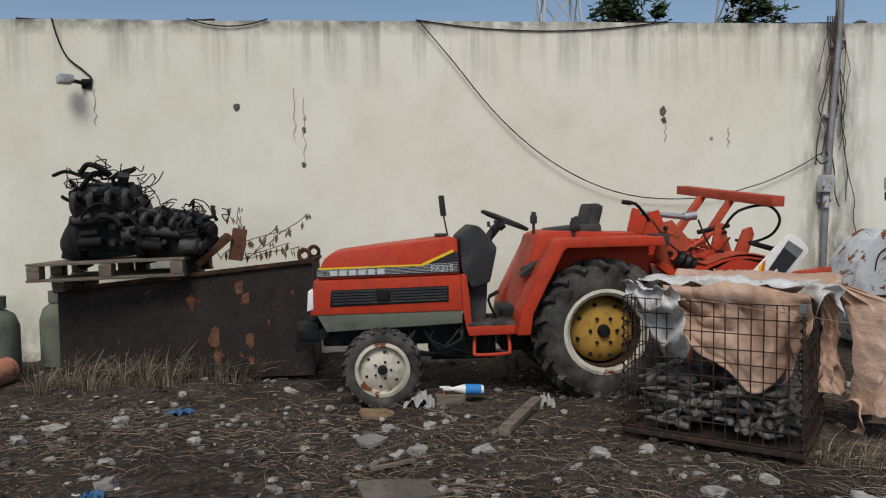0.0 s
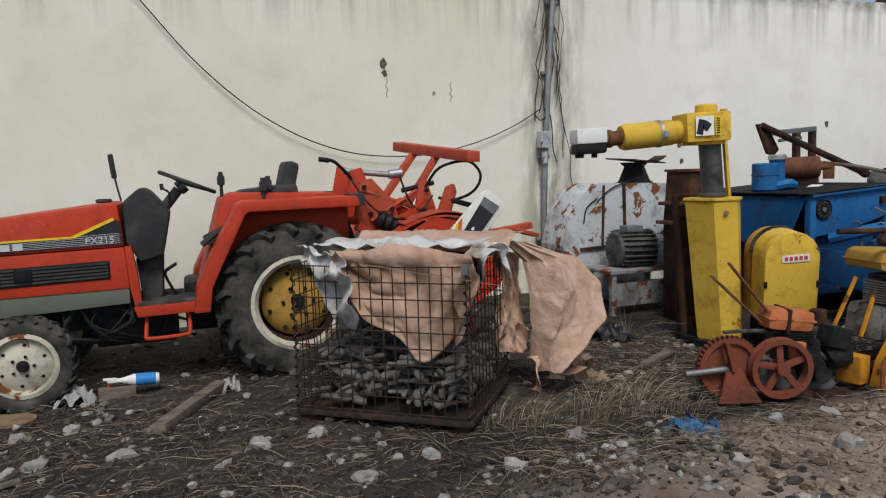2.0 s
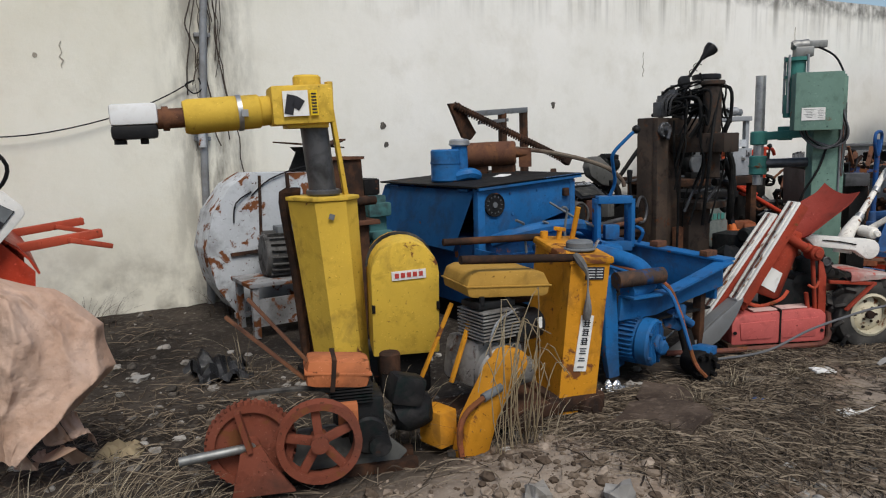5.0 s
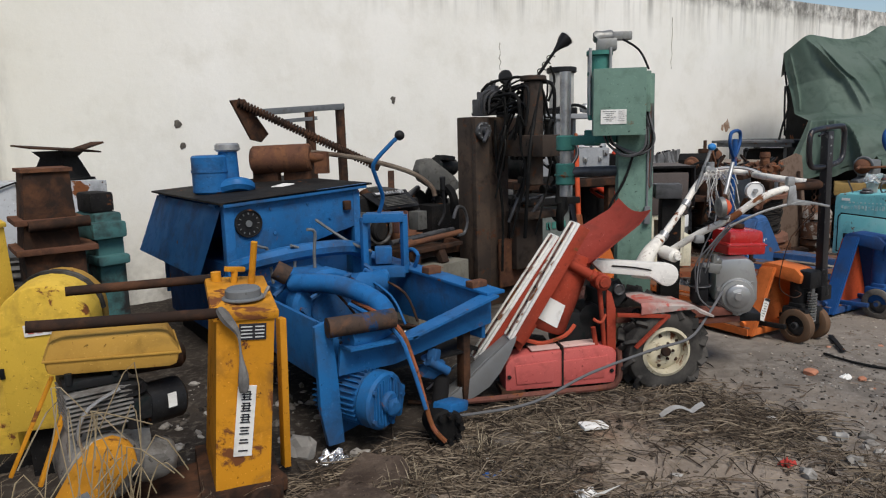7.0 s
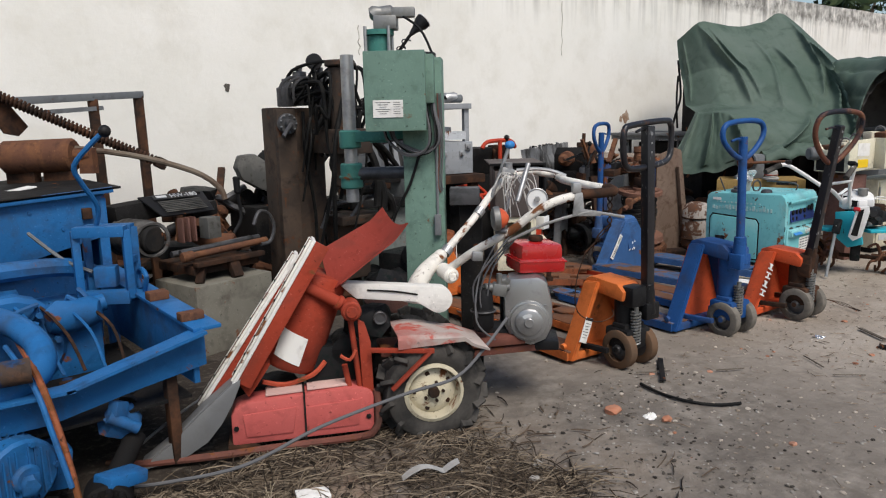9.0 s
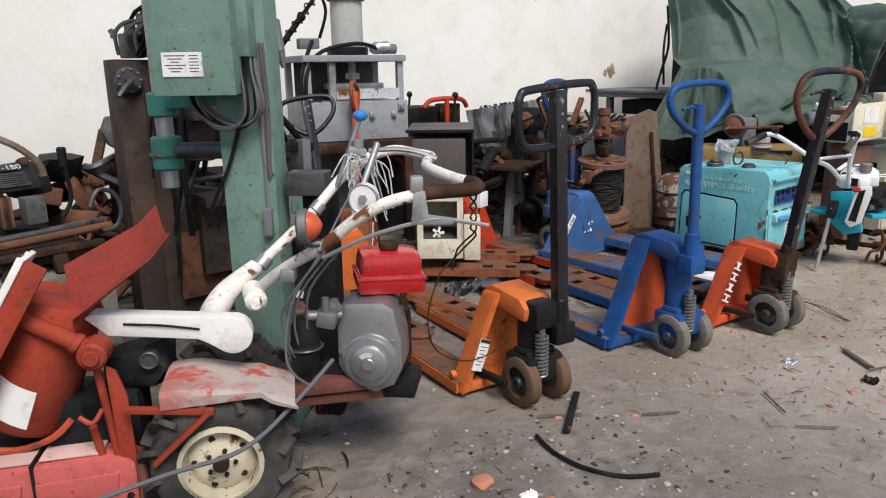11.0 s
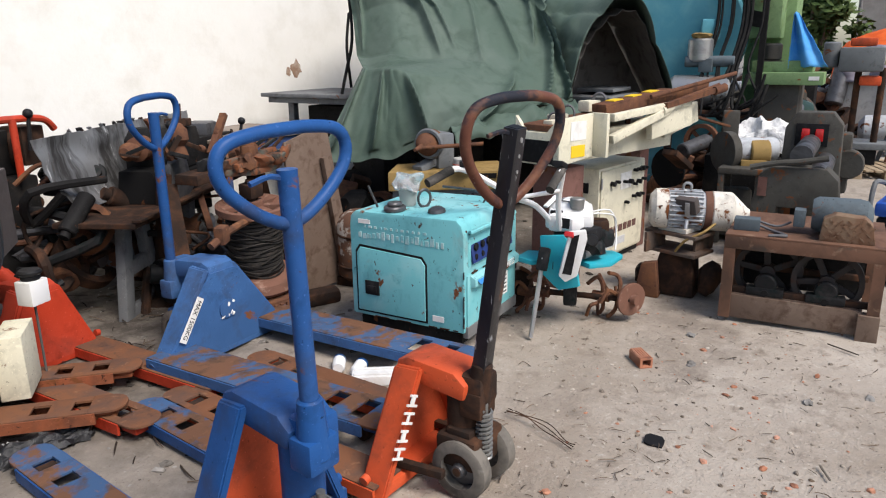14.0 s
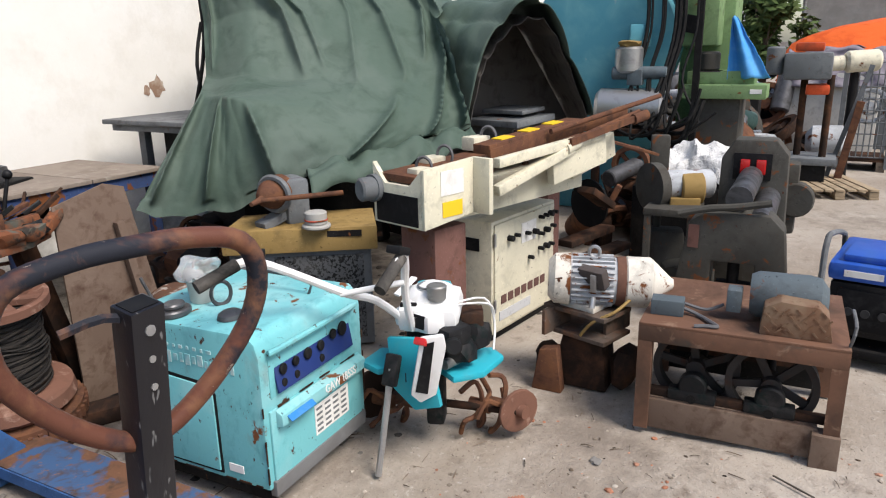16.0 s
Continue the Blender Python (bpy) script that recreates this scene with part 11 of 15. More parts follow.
def winch_spool():
    s = thing("cable_winch", pose(11.47, 4.50, 0.0, 5, -4, 0), "rusty winch drum wound with dark steel cable", "winch")
    g = revolve(Shape(), (0, 0, 0.13), (0, 0, 1), [(-0.06, 0.27), (0.06, 0.27), (0.06, 0.2), (-0.06, 0.2)], 48)
    for i in range(44):
        a = i * math.tau / 44
        g.box((0.275 * math.cos(a), 0.275 * math.sin(a), 0.15), (0.016, 0.018, 0.05), (0, 0, math.degrees(a)))
    part("gear_ring", g, M_RUST, s)
    part("base_plate", Shape().box((0, 0, 0.03), (0.5, 0.5, 0.06), (0, 0, 15), 0.01).box((0.3, -0.2, 0.05), (0.3, 0.12, 0.09), (0, 0, -30), 0.03), M_RUSTD, s)
    part("lower_flange", Shape().lathe((0, 0, 0.20), (0, 0, 0.30), ((0, 0.22), (0.3, 0.25), (0.8, 0.24), (1, 0.16)), 36), M_RUSTP, s, "pinkish rusted flange")
    cable = Shape()
    n = 15
    cable.tube([(0.148 * math.cos(i * 0.35) + 0.004 * math.sin(i * 1.7), 0.148 * math.sin(i * 0.35), 0.31 + 0.35 * i / (n * 18)) for i in range(n * 18)], 0.0125, 6, 1, False)
    for k in range(9):
        ph, zz = k * 0.9, 0.34 + 0.036 * k
        part("loose_turn", Shape().tube([((0.166 + 0.006 * math.sin(3 * a + k)) * math.cos(a), (0.166 + 0.006 * math.sin(3 * a + k)) * math.sin(a), zz + 0.03 * math.sin(a + ph) + 0.008 * math.sin(4 * a + k)) for a in (i * math.tau / 20 for i in range(20))], 0.005, 5, 2, True, True), M_ROPE, s)
    part("wound_cable", cable.cyl((0, 0, 0.29), (0, 0, 0.68), 0.145, seg=24), M_ROPE, s, "dark greasy wound cable")
    f = revolve(Shape(), (0, 0, 0.70), (0, 0, 1), [(-0.02, 0.21), (0.015, 0.21), (0.02, 0.19), (-0.02, 0.11)], 40)
    for i in range(7):
        a = i * math.tau / 7
        f.bar((0.05 * math.cos(a), 0.05 * math.sin(a), 0.70), (0.18 * math.cos(a), 0.18 * math.sin(a), 0.705), 0.05, 0.025)
    part("upper_flange", f.cyl((0, 0, 0.66), (0, 0, 0.74), 0.07), M_RUSTP, s)
    part("shaft", Shape().cyl((0, 0, 0.66), (0, 0, 0.86), 0.03).box((0, 0, 0.8), (0.1, 0.1, 0.08), bev=0.01), M_RUSTD, s)
    part("handle_bar", Shape().tube([(-0.45, -0.14, 0.62), (-0.3, -0.12, 0.66), (-0.1, -0.1, 0.68)], 0.022, 8, 3).box((-0.36, -0.13, 0.66), (0.08, 0.06, 0.1), (0, 0, 20), 0.015), M_RUST, s)
    t = thing("iron_winch", pose(11.6, 4.75, 0.0), "rust and orange winch frame heaped with iron parts", "frame", worldly=True)
    part("leg", Shape().bar((11.02, 4.55, 0.0), (11.10, 4.75, 0.85), 0.09, 0.05, 0.006), M_RUSTD, t)
    part("leg", Shape().bar((11.95, 4.75, 0.0), (11.75, 4.75, 0.9), 0.09, 0.09, 0.01), M_RUSTD, t)
    part("leg", Shape().bar((11.3, 5.2, 0.0), (11.35, 5.1, 0.85), 0.09, 0.05, 0.006), M_RUSTD, t)
    part("head_plate", Shape().prism([(11.30, 4.5), (11.42, 4.38), (11.62, 4.42), (11.78, 4.52), (11.74, 4.62), (11.5, 4.66), (11.3, 4.62)], "z", 0.86, 0.90, 0.012, Matrix.Translation((0, 0, 0.02))), M_MOTTLE, t, "flaking orange head plate")
    part("bridge", Shape().bar((11.12, 4.62, 0.88), (11.88, 4.76, 0.90), 0.16, 0.06, 0.012), M_RUSTD, t)
    for p, q, w in (((11.32, 4.44, 0.93), (11.6, 4.42, 0.96), 0.06), ((11.36, 4.56, 0.94), (11.74, 4.54, 0.98), 0.05), ((11.56, 4.40, 0.93), (11.58, 4.62, 0.95), 0.05), ((11.70, 4.46, 0.93), (11.84, 4.52, 1.0), 0.05)):
        part("head_rib", Shape().bar(p, q, w, 0.05, 0.012), M_MOTTLE, t)
    for k in range(12):
        a = k * 2.4
        part("casting", Shape().lump((11.5 + 0.30 * math.cos(a) * (0.4 + 0.05 * k), 4.56 + 0.16 * math.sin(a), 0.93 + 0.012 * (k % 4)), (0.05 + 0.008 * (k % 3), 0.045, 0.04 + 0.01 * (k % 2)), k, 0.7), (M_RUSTD, M_CASTG, M_MOTTLE, M_RUST)[k % 4], t)
    part("gearbox", Shape().lathe((11.50, 4.52, 0.90), (11.52, 4.53, 1.12), ((0, 0.07), (0.3, 0.075), (0.35, 0.05), (0.7, 0.045), (0.75, 0.055), (1, 0.05)), 14).box((11.5, 4.5, 1.0), (0.12, 0.05, 0.08), (0, 0, 20), 0.01), M_RUST, t)
    rs = random.Random(6)
    for i in range(26):
        x, y, z = rs.uniform(11.1, 11.95), rs.uniform(4.55, 5.15), rs.uniform(0.92, 1.02)
        d = Vector((rs.uniform(-1, 1), rs.uniform(-1, 1), rs.uniform(0, 0.7))).normalized() * rs.uniform(0.08, 0.2)
        part("iron_bar", Shape().bar((x, y, z), Vector((x, y, z)) + d, rs.uniform(0.012, 0.035), rs.uniform(0.01, 0.03), 0.003), rs.choice((M_RUST, M_RUSTD, M_RUSTD, M_CASTG)), t)
    for x, y, z in ((11.88, 4.95, 1.12), (11.35, 5.0, 1.14)):
        part("gear_lever", Shape().cyl((x - 0.06, y, 0.92), (x, y, z), 0.01).ball((x, y, z + 0.01), 0.025, 10), M_BLACK, t)
    part("upright_bar", Shape().bar((11.30, 4.95, 0.95), (11.16, 4.95, 1.2), 0.03, 0.02).bar((11.6, 4.95, 0.95), (11.78, 5.0, 1.18), 0.045, 0.03), M_RUST, t)
    part("valve", Shape().lathe((11.45, 5.05, 0.95), (11.45, 5.05, 1.15), ((0, 0.05), (0.3, 0.03), (0.5, 0.06), (0.8, 0.055), (1, 0.02)), 14), M_RUST, t)
    p = thing("steel_plate", pose(12.1, 4.65, 0.0), "rust brown steel plate leaning on the scrap", "steel plate", worldly=True, to=pose(11.96, 4.40, 0.0, 0, 0, -8))
    part("plate", Shape().prism([(11.92, 0.02), (12.46, 0.02), (12.27, 1.06), (12.17, 1.09), (11.91, 1.02)], "y", 4.72, 4.735, 0.003), M_PLATE, p)
    part("angle_iron", Shape().bar((12.34, 4.69, 0.02), (12.20, 4.69, 0.9), 0.04, 0.04, 0.004), M_PLATE, p)
    d = thing("small_tank", pose(12.28, 4.33, 0.0, 3, -4, 0), "small steel tank with flaking white paint", "tank")
    part("body", Shape().lathe((0, 0, 0.05), (0, 0, 0.52), ((0, 0.12), (0.08, 0.155), (0.85, 0.155), (0.95, 0.12), (1, 0.08)), 24), M_FLAKE, d)
    part("band", Shape().ring((0, 0, 0.38), (0, 0, 1), 0.157, 0.008, 28, 6).ring((0, 0, 0.16), (0, 0, 1), 0.157, 0.008, 28, 6).box((0, 0, 0.03), (0.24, 0.24, 0.06)), M_RUSTD, d)


M_RUSTP = mat("pinkish_rust", (0.17, 0.085, 0.06), 0.85, 0.0, [(5, (0.10, 0.055, 0.04), 0.45, 0.7), (12, (0.34, 0.22, 0.17), 0.58, 0.72)], ((60, 0.3, 0.005),))
M_ROPE = mat("greasy_cable", (0.035, 0.032, 0.03), 0.55, 0.3, [(20, (0.07, 0.06, 0.05), 0.5, 0.75)])
M_PLATE = mat("brown_plate", (0.15, 0.105, 0.08), 0.75, 0.1, [(3, (0.21, 0.155, 0.12), 0.45, 0.7), (12, (0.09, 0.055, 0.04), 0.5, 0.7), (35, (0.3, 0.27, 0.24), 0.7, 0.75)], ((60, 0.2, 0.004),))
M_FLAKE = mat("flaking_white_on_rust", (0.34, 0.31, 0.28), 0.75, 0.0, [(9, (0.10, 0.055, 0.038), 0.45, 0.51), (25, RUST, 0.58, 0.64)], ((40, 0.3, 0.004),))
winch_spool()
clutter("scrap_heap", "dark rusty scrap on the ground behind the pallet trucks", (10.3, 12.4, 4.9, 6.3, 0.0, 0.9), 80, 51, SCRAP, (0.05, 0.13))
clutter("scrap_heap", "dark rusty scrap under the tarpaulin", (12.6, 14.6, 4.4, 5.8, 0.0, 0.6), 45, 52, SCRAP, (0.06, 0.15))


M_DUSTTOP = mat("dusty_beige_top", (0.24, 0.20, 0.165), 0.75, 0.0, [(3, (0.17, 0.135, 0.11), 0.45, 0.7), (16, (0.30, 0.27, 0.23), 0.55, 0.75)], ((60, 0.1, 0.002),))


def wall_table():
    t = thing("steel_table", pose(14.2, 6.4, 0.0), "grey steel bench against the wall", "table", worldly=True)
    part("tabletop", Shape().span(13.62, 14.7, 5.3, 6.5, 1.155, 1.19, 0.006), M_GREYB2, t)
    part("tabletop_lip", Shape().span(13.67, 14.65, 5.35, 6.45, 1.10, 1.155, 0.004), M_GREYB2, t)
    for x, y in ((13.85, 5.5), (14.5, 5.5), (13.85, 6.3), (14.5, 6.3)):
        part("leg", Shape().span(x - 0.035, x + 0.035, y - 0.035, y + 0.035, 0, 1.10, 0.004), M_GREYB2, t)
    part("shelf_box", Shape().span(13.95, 14.5, 5.5, 6.2, 0.76, 1.06, 0.01), M_DSTEEL, t)
    b = thing("work_bench", pose(12.6, 5.75, 0.0), "low bench with a dusty beige top and blue legs", "bench", worldly=True)
    part("bench_top", Shape().span(12.05, 12.60, 5.32, 6.2, 0.93, 0.955, 0.004), M_DUSTTOP, b)
    part("bench_top", Shape().span(12.61, 13.15, 5.32, 6.2, 0.93, 0.955, 0.004), M_DUSTTOP, b)
    for x in (12.10, 13.08):
        for y in (5.38, 6.12):
            part("leg", Shape().span(x - 0.03, x + 0.03, y - 0.03, y + 0.03, 0, 0.93, 0.004), M_BRUST, b)
    part("apron", Shape().span(12.08, 13.12, 5.34, 5.36, 0.84, 0.93), M_BRUST, b)
    s = Shape()
    rs = random.Random(3)
    s.prism([(14.46 + a * rs.uniform(0.5, 1.2), 1.40 + b2 * rs.uniform(0.5, 1.3)) for a, b2 in rad(12, 0.09)], "y", WALL_Y - 0.003, WALL_Y + 0.002)
    s.prism([(14.33 + a * rs.uniform(0.5, 1.2), 1.36 + b2 * rs.uniform(0.6, 1.6)) for a, b2 in rad(10, 0.04)], "y", WALL_Y - 0.003, WALL_Y + 0.002)
    part("brown_stain", s, mat("brown_wall_stain", (0.30, 0.19, 0.13), 0.9, 0.0, [(8, (0.5, 0.42, 0.34), 0.45, 0.65)]), wall)


wall_table()


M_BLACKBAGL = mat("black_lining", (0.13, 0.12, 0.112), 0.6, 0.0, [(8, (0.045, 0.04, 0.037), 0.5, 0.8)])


def covered_machine():
    t = thing("covered_machine", pose(14.4, 4.8, 0.0), "tall machine under a dark green canvas tarpaulin", "machine", worldly=True)
    part("machine_body", Shape().box((14.75, 5.3, 1.0), (1.1, 0.7, 2.0), (0, 0, -20), 0.05).box((15.5, 4.6, 0.75), (1.0, 0.7, 1.3), (0, 0, -20), 0.05).box((13.75, 5.15, 0.55), (0.4, 0.4, 1.1), (0, 0, -10), 0.03), M_DSTEEL, t)

    def curve(pts, u):
        n = len(pts) - 1
        i = min(int(u * n), n - 1)
        f = u * n - i
        p = [Vector(q) for q in pts]
        p0, p1, p2, p3 = p[max(i - 1, 0)], p[i], p[i + 1], p[min(i + 2, n)]
        return 0.5 * (2 * p1 + (p2 - p0) * f + (2 * p0 - 5 * p1 + 4 * p2 - p3) * f * f + (3 * p1 - p0 - 3 * p2 + p3) * f ** 3)
    rows = [
        [(15.0, 6.25, 2.1), (15.1, 6.1, 2.3), (15.3, 6.0, 2.4), (15.7, 5.9, 2.5), (16.2, 5.7, 2.45), (16.6, 5.2, 2.05)],
        [(13.97, 5.68, 2.34), (14.02, 5.40, 2.54), (14.45, 5.25, 2.51), (14.95, 5.08, 2.57), (15.35, 4.96, 2.67), (15.6, 4.35, 2.08)],
        [(13.88, 5.55, 1.9), (13.85, 5.1, 1.95), (14.15, 4.8, 1.95), (14.5, 4.5, 1.95), (14.95, 4.3, 1.98), (14.75, 4.05, 1.9)],
        [(13.60, 5.30, 1.53), (13.5, 4.85, 1.53), (13.7, 4.5, 1.5), (14.05, 4.2, 1.5), (14.55, 4.0, 1.6), (14.52, 3.85, 1.62)],
        [(13.12, 4.88, 1.44), (13.05, 4.65, 1.43), (13.01, 4.42, 1.42), (13.7, 4.05, 1.3), (14.2, 3.85, 1.35), (14.45, 3.75, 1.4)],
        [(12.53, 4.88, 0.80), (12.72, 4.62, 0.76), (12.95, 4.28, 0.86), (13.35, 4.0, 1.03), (13.95, 3.75, 1.08), (14.4, 3.62, 1.12)]]
    stops = (0.0, 0.14, 0.44, 0.62, 0.72, 1.0)

    def crease(u, v, a, b, width):
        """Height of one sharp fold that runs from a to b across the sheet."""
        ax, ay, dx, dy = a[0], a[1], b[0] - a[0], b[1] - a[1]
        f = ((u - ax) * dx + (v - ay) * dy) / (dx * dx + dy * dy)
        d = ((u - ax) * dy - (v - ay) * dx) / math.hypot(dx, dy) / width
        end = max(0.0, 1 - abs(2 * f - 1) ** 4) if 0 < f < 1 else 0.0
        return end * (math.exp(-2.5 * abs(d)) if d > 0 else math.exp(-5 * abs(d)))

    creases = (((0.17, 0.14), (0.40, 0.62), 0.05, 0.13), ((0.24, 0.16), (0.46, 0.60), 0.03, 0.07), ((0.80, 0.16), (0.76, 0.62), 0.05, 0.11), ((0.60, 0.3), (0.70, 0.66), 0.05, 0.08),
               ((0.98, 0.42), (0.94, 0.98), 0.03, 0.12), ((0.9, 0.44), (0.80, 0.98), 0.04, 0.12), ((0.99, 0.40), (0.80, 0.30), 0.05, 0.1), ((0.02, 0.70), (0.05, 0.98), 0.04, 0.1), ((0.4, 0.72), (0.44, 0.99), 0.03, 0.12),
               ((0.2, 0.72), (0.23, 0.98), 0.05, 0.08), ((0.68, 0.68), (0.60, 0.99), 0.04, 0.1), ((0.5, 0.2), (0.56, 0.7), 0.06, 0.05), ((0.06, 0.16), (0.05, 0.6), 0.03, 0.08))

    def tarp(u, v):
        ps = [curve(r, u) for r in rows]
        i = max(k for k in range(5) if stops[k] <= v or k == 0)
        f = (v - stops[i]) / (stops[i + 1] - stops[i])
        q = ps[i].lerp(ps[i + 1], f)
        n = Vector((-0.72, -0.69, 0.1))
        if i == 4:
            q += n * 0.06 * math.sin(f * math.pi)
        k = max(0.0, min(1.0, (v - 0.1) * 5))
        h = sum(1.35 * s * crease(u, v, a, b, w) for a, b, w, s in creases)
        h += 0.05 * noise.noise((u * 6, v * 3, 2.0)) + 0.02 * abs(noise.noise((u * 17, v * 7, 6.0))) + 0.006 * noise.noise((u * 30, v * 22, 3.0))
        q += n * h * k
        q.z += 0.03 * noise.noise((u * 7, v * 5, 11.0)) + (0.05 * noise.noise((u * 12, 0.5, 4.0)) if v > 0.97 else 0)
        return q
    part("tarpaulin", Shape().sheet(tarp, 200, 150), M_GTARP, t, "creased dark green canvas", sharp=180)
    mouth = [(14.42, 3.68, 1.12), (14.5, 3.62, 1.5), (14.58, 3.55, 1.72), (14.62, 3.36, 1.92), (14.75, 3.2, 1.92), (15.05, 3.12, 1.6), (15.42, 3.04, 1.10)]
    rear = [(15.0, 4.3, 1.1), (14.9, 4.2, 1.7), (15.1, 4.2, 1.98), (15.5, 4.1, 2.05), (15.8, 3.95, 1.98), (16.1, 3.8, 1.6), (16.4, 3.6, 1.1)]

    def hood(u, v):
        # arched flap over the opening at the end
        q = curve(mouth, u).lerp(curve(rear, u), v)
        w = abs(math.sin(u * 15 + v * 2.2)) ** 0.7 * 0.07 * (1 - 0.5 * v) + 0.03 * noise.noise((u * 9, v * 5, 1))
        return q + Vector((-0.3, -0.4, 0.85)) * w
    part("tarpaulin_flap", Shape().sheet(hood, 80, 24, 0.004), M_GTARP, t, sharp=180)
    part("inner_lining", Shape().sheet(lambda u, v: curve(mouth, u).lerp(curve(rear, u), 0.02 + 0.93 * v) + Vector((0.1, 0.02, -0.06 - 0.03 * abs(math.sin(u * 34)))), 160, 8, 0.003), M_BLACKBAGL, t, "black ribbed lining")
    def back(u, v):
        q = curve(mouth, u).lerp(curve(rear, u), 0.85)
        return Vector((q.x, q.y, q.z - 0.05 - (q.z - 0.55) * v))
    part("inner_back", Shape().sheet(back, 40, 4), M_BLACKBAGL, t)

    def skirt(u, v):
        # loose hem pulled over the spindle
        q = Vector((13.15, 4.12, 0.98)).lerp(Vector((14.3, 3.6, 1.12)), u)
        return q + Vector((-0.16 * v, -0.16 * v, 0.07 * math.sin(v * 3.1) - 0.10 * v + 0.05 * noise.noise((u * 9, v * 3, 7)) + 0.03 * abs(math.sin(u * 13))))
    part("tarpaulin_hem", Shape().sheet(skirt, 60, 12, 0.004), M_GTARP, t, sharp=180)
    part("inner_table", Shape().box((15.1, 3.6, 1.13), (0.5, 0.5, 0.05), (0, -3, -15), 0.008).box((15.15, 3.6, 1.2), (0.3, 0.4, 0.03), (0, -3, -15), 0.006).box((15.2, 3.75, 0.6), (0.4, 0.4, 1.0), bev=0.02), M_GREY, t)
    part("cable", Shape().tube([(13.95, 5.64, 2.1), (13.88, 5.56, 1.85), (13.74, 5.46, 1.62), (13.70, 5.5, 1.4), (13.62, 5.5, 1.2)], 0.014, 8, 4).tube([(13.90, 5.6, 1.9), (13.72, 5.5, 1.6), (13.76, 5.5, 1.25)], 0.013, 8, 4), M_HOSE, t)


covered_machine()


def spindle_bench():
    b = thing("spindle_machine", pose(12.95, 4.0, 0.0), "old spindle machine on an ochre topped mesh cabinet", "machine", worldly=True)
    part("cabinet", Shape().prism([(12.62, 4.28), (12.95, 4.42), (13.4, 3.85), (13.05, 3.62)], "z", 0.02, 0.60, 0.006), M_GREY, b)
    part("cabinet_top", Shape().prism([(12.57, 4.28), (12.95, 4.46), (13.44, 3.85), (13.05, 3.57)], "z", 0.60, 0.735, 0.008), M_OCHRE2, b, "ochre yellow cabinet top")
    part("mesh_panel", Shape().bar((12.66, 4.24, 0.32), (13.02, 3.65, 0.32), 0.012, 0.5), M_MESHG, b)
    part("edge_strip", Shape().bar((12.68, 4.16, 0.70), (13.0, 3.64, 0.70), 0.012, 0.035), M_DSTEEL, b)
    part("spindle", Shape().lathe((12.62, 4.08, 0.90), (12.95, 4.12, 0.93), ((0, 0.012), (0.3, 0.02), (0.35, 0.05), (0.5, 0.075), (0.6, 0.09), (0.9, 0.09), (1, 0.05)), 22).cyl((12.7, 4.08, 0.905), (13.0, 3.75, 0.92), 0.014), M_RUST, b)
    part("housing", Shape().box((12.98, 4.1, 0.86), (0.14, 0.22, 0.26), (0, 0, -30), 0.03).ring((12.82, 4.09, 0.92), (1, 0.1, 0.1), 0.095, 0.018, 24, 6).bar((12.75, 4.15, 0.74), (12.95, 4.1, 0.8), 0.1, 0.05, 0.01), M_GREY, b)
    part("cup", Shape().cyl((12.87, 3.85, 0.738), (12.87, 3.85, 0.76), 0.08, bev=0.006).cyl((12.87, 3.85, 0.76), (12.87, 3.85, 0.83), 0.062, bev=0.006), M_GREYW2, b)
    part("cup_band", Shape().ring((12.87, 3.85, 0.785), (0, 0, 1), 0.062, 0.005, 22, 6), M_RED2, b)


M_OCHRE2 = paint("ochre_cabinet_paint", (0.30, 0.20, 0.075), 0.15, 0.35, 0.5)
M_MESHG = mat("perforated_grey", (0.10, 0.105, 0.11), 0.6, 0.2, [(60, (0.02, 0.02, 0.02), 0.5, 0.55, 2.0), (4, (0.16, 0.16, 0.16), 0.5, 0.8)])
M_MESHO = mat("perforated_ochre", (0.36, 0.25, 0.10), 0.6, 0.1, [(60, (0.08, 0.05, 0.02), 0.5, 0.55, 2.0), (9, RUST, 0.62, 0.75)])
spindle_bench()


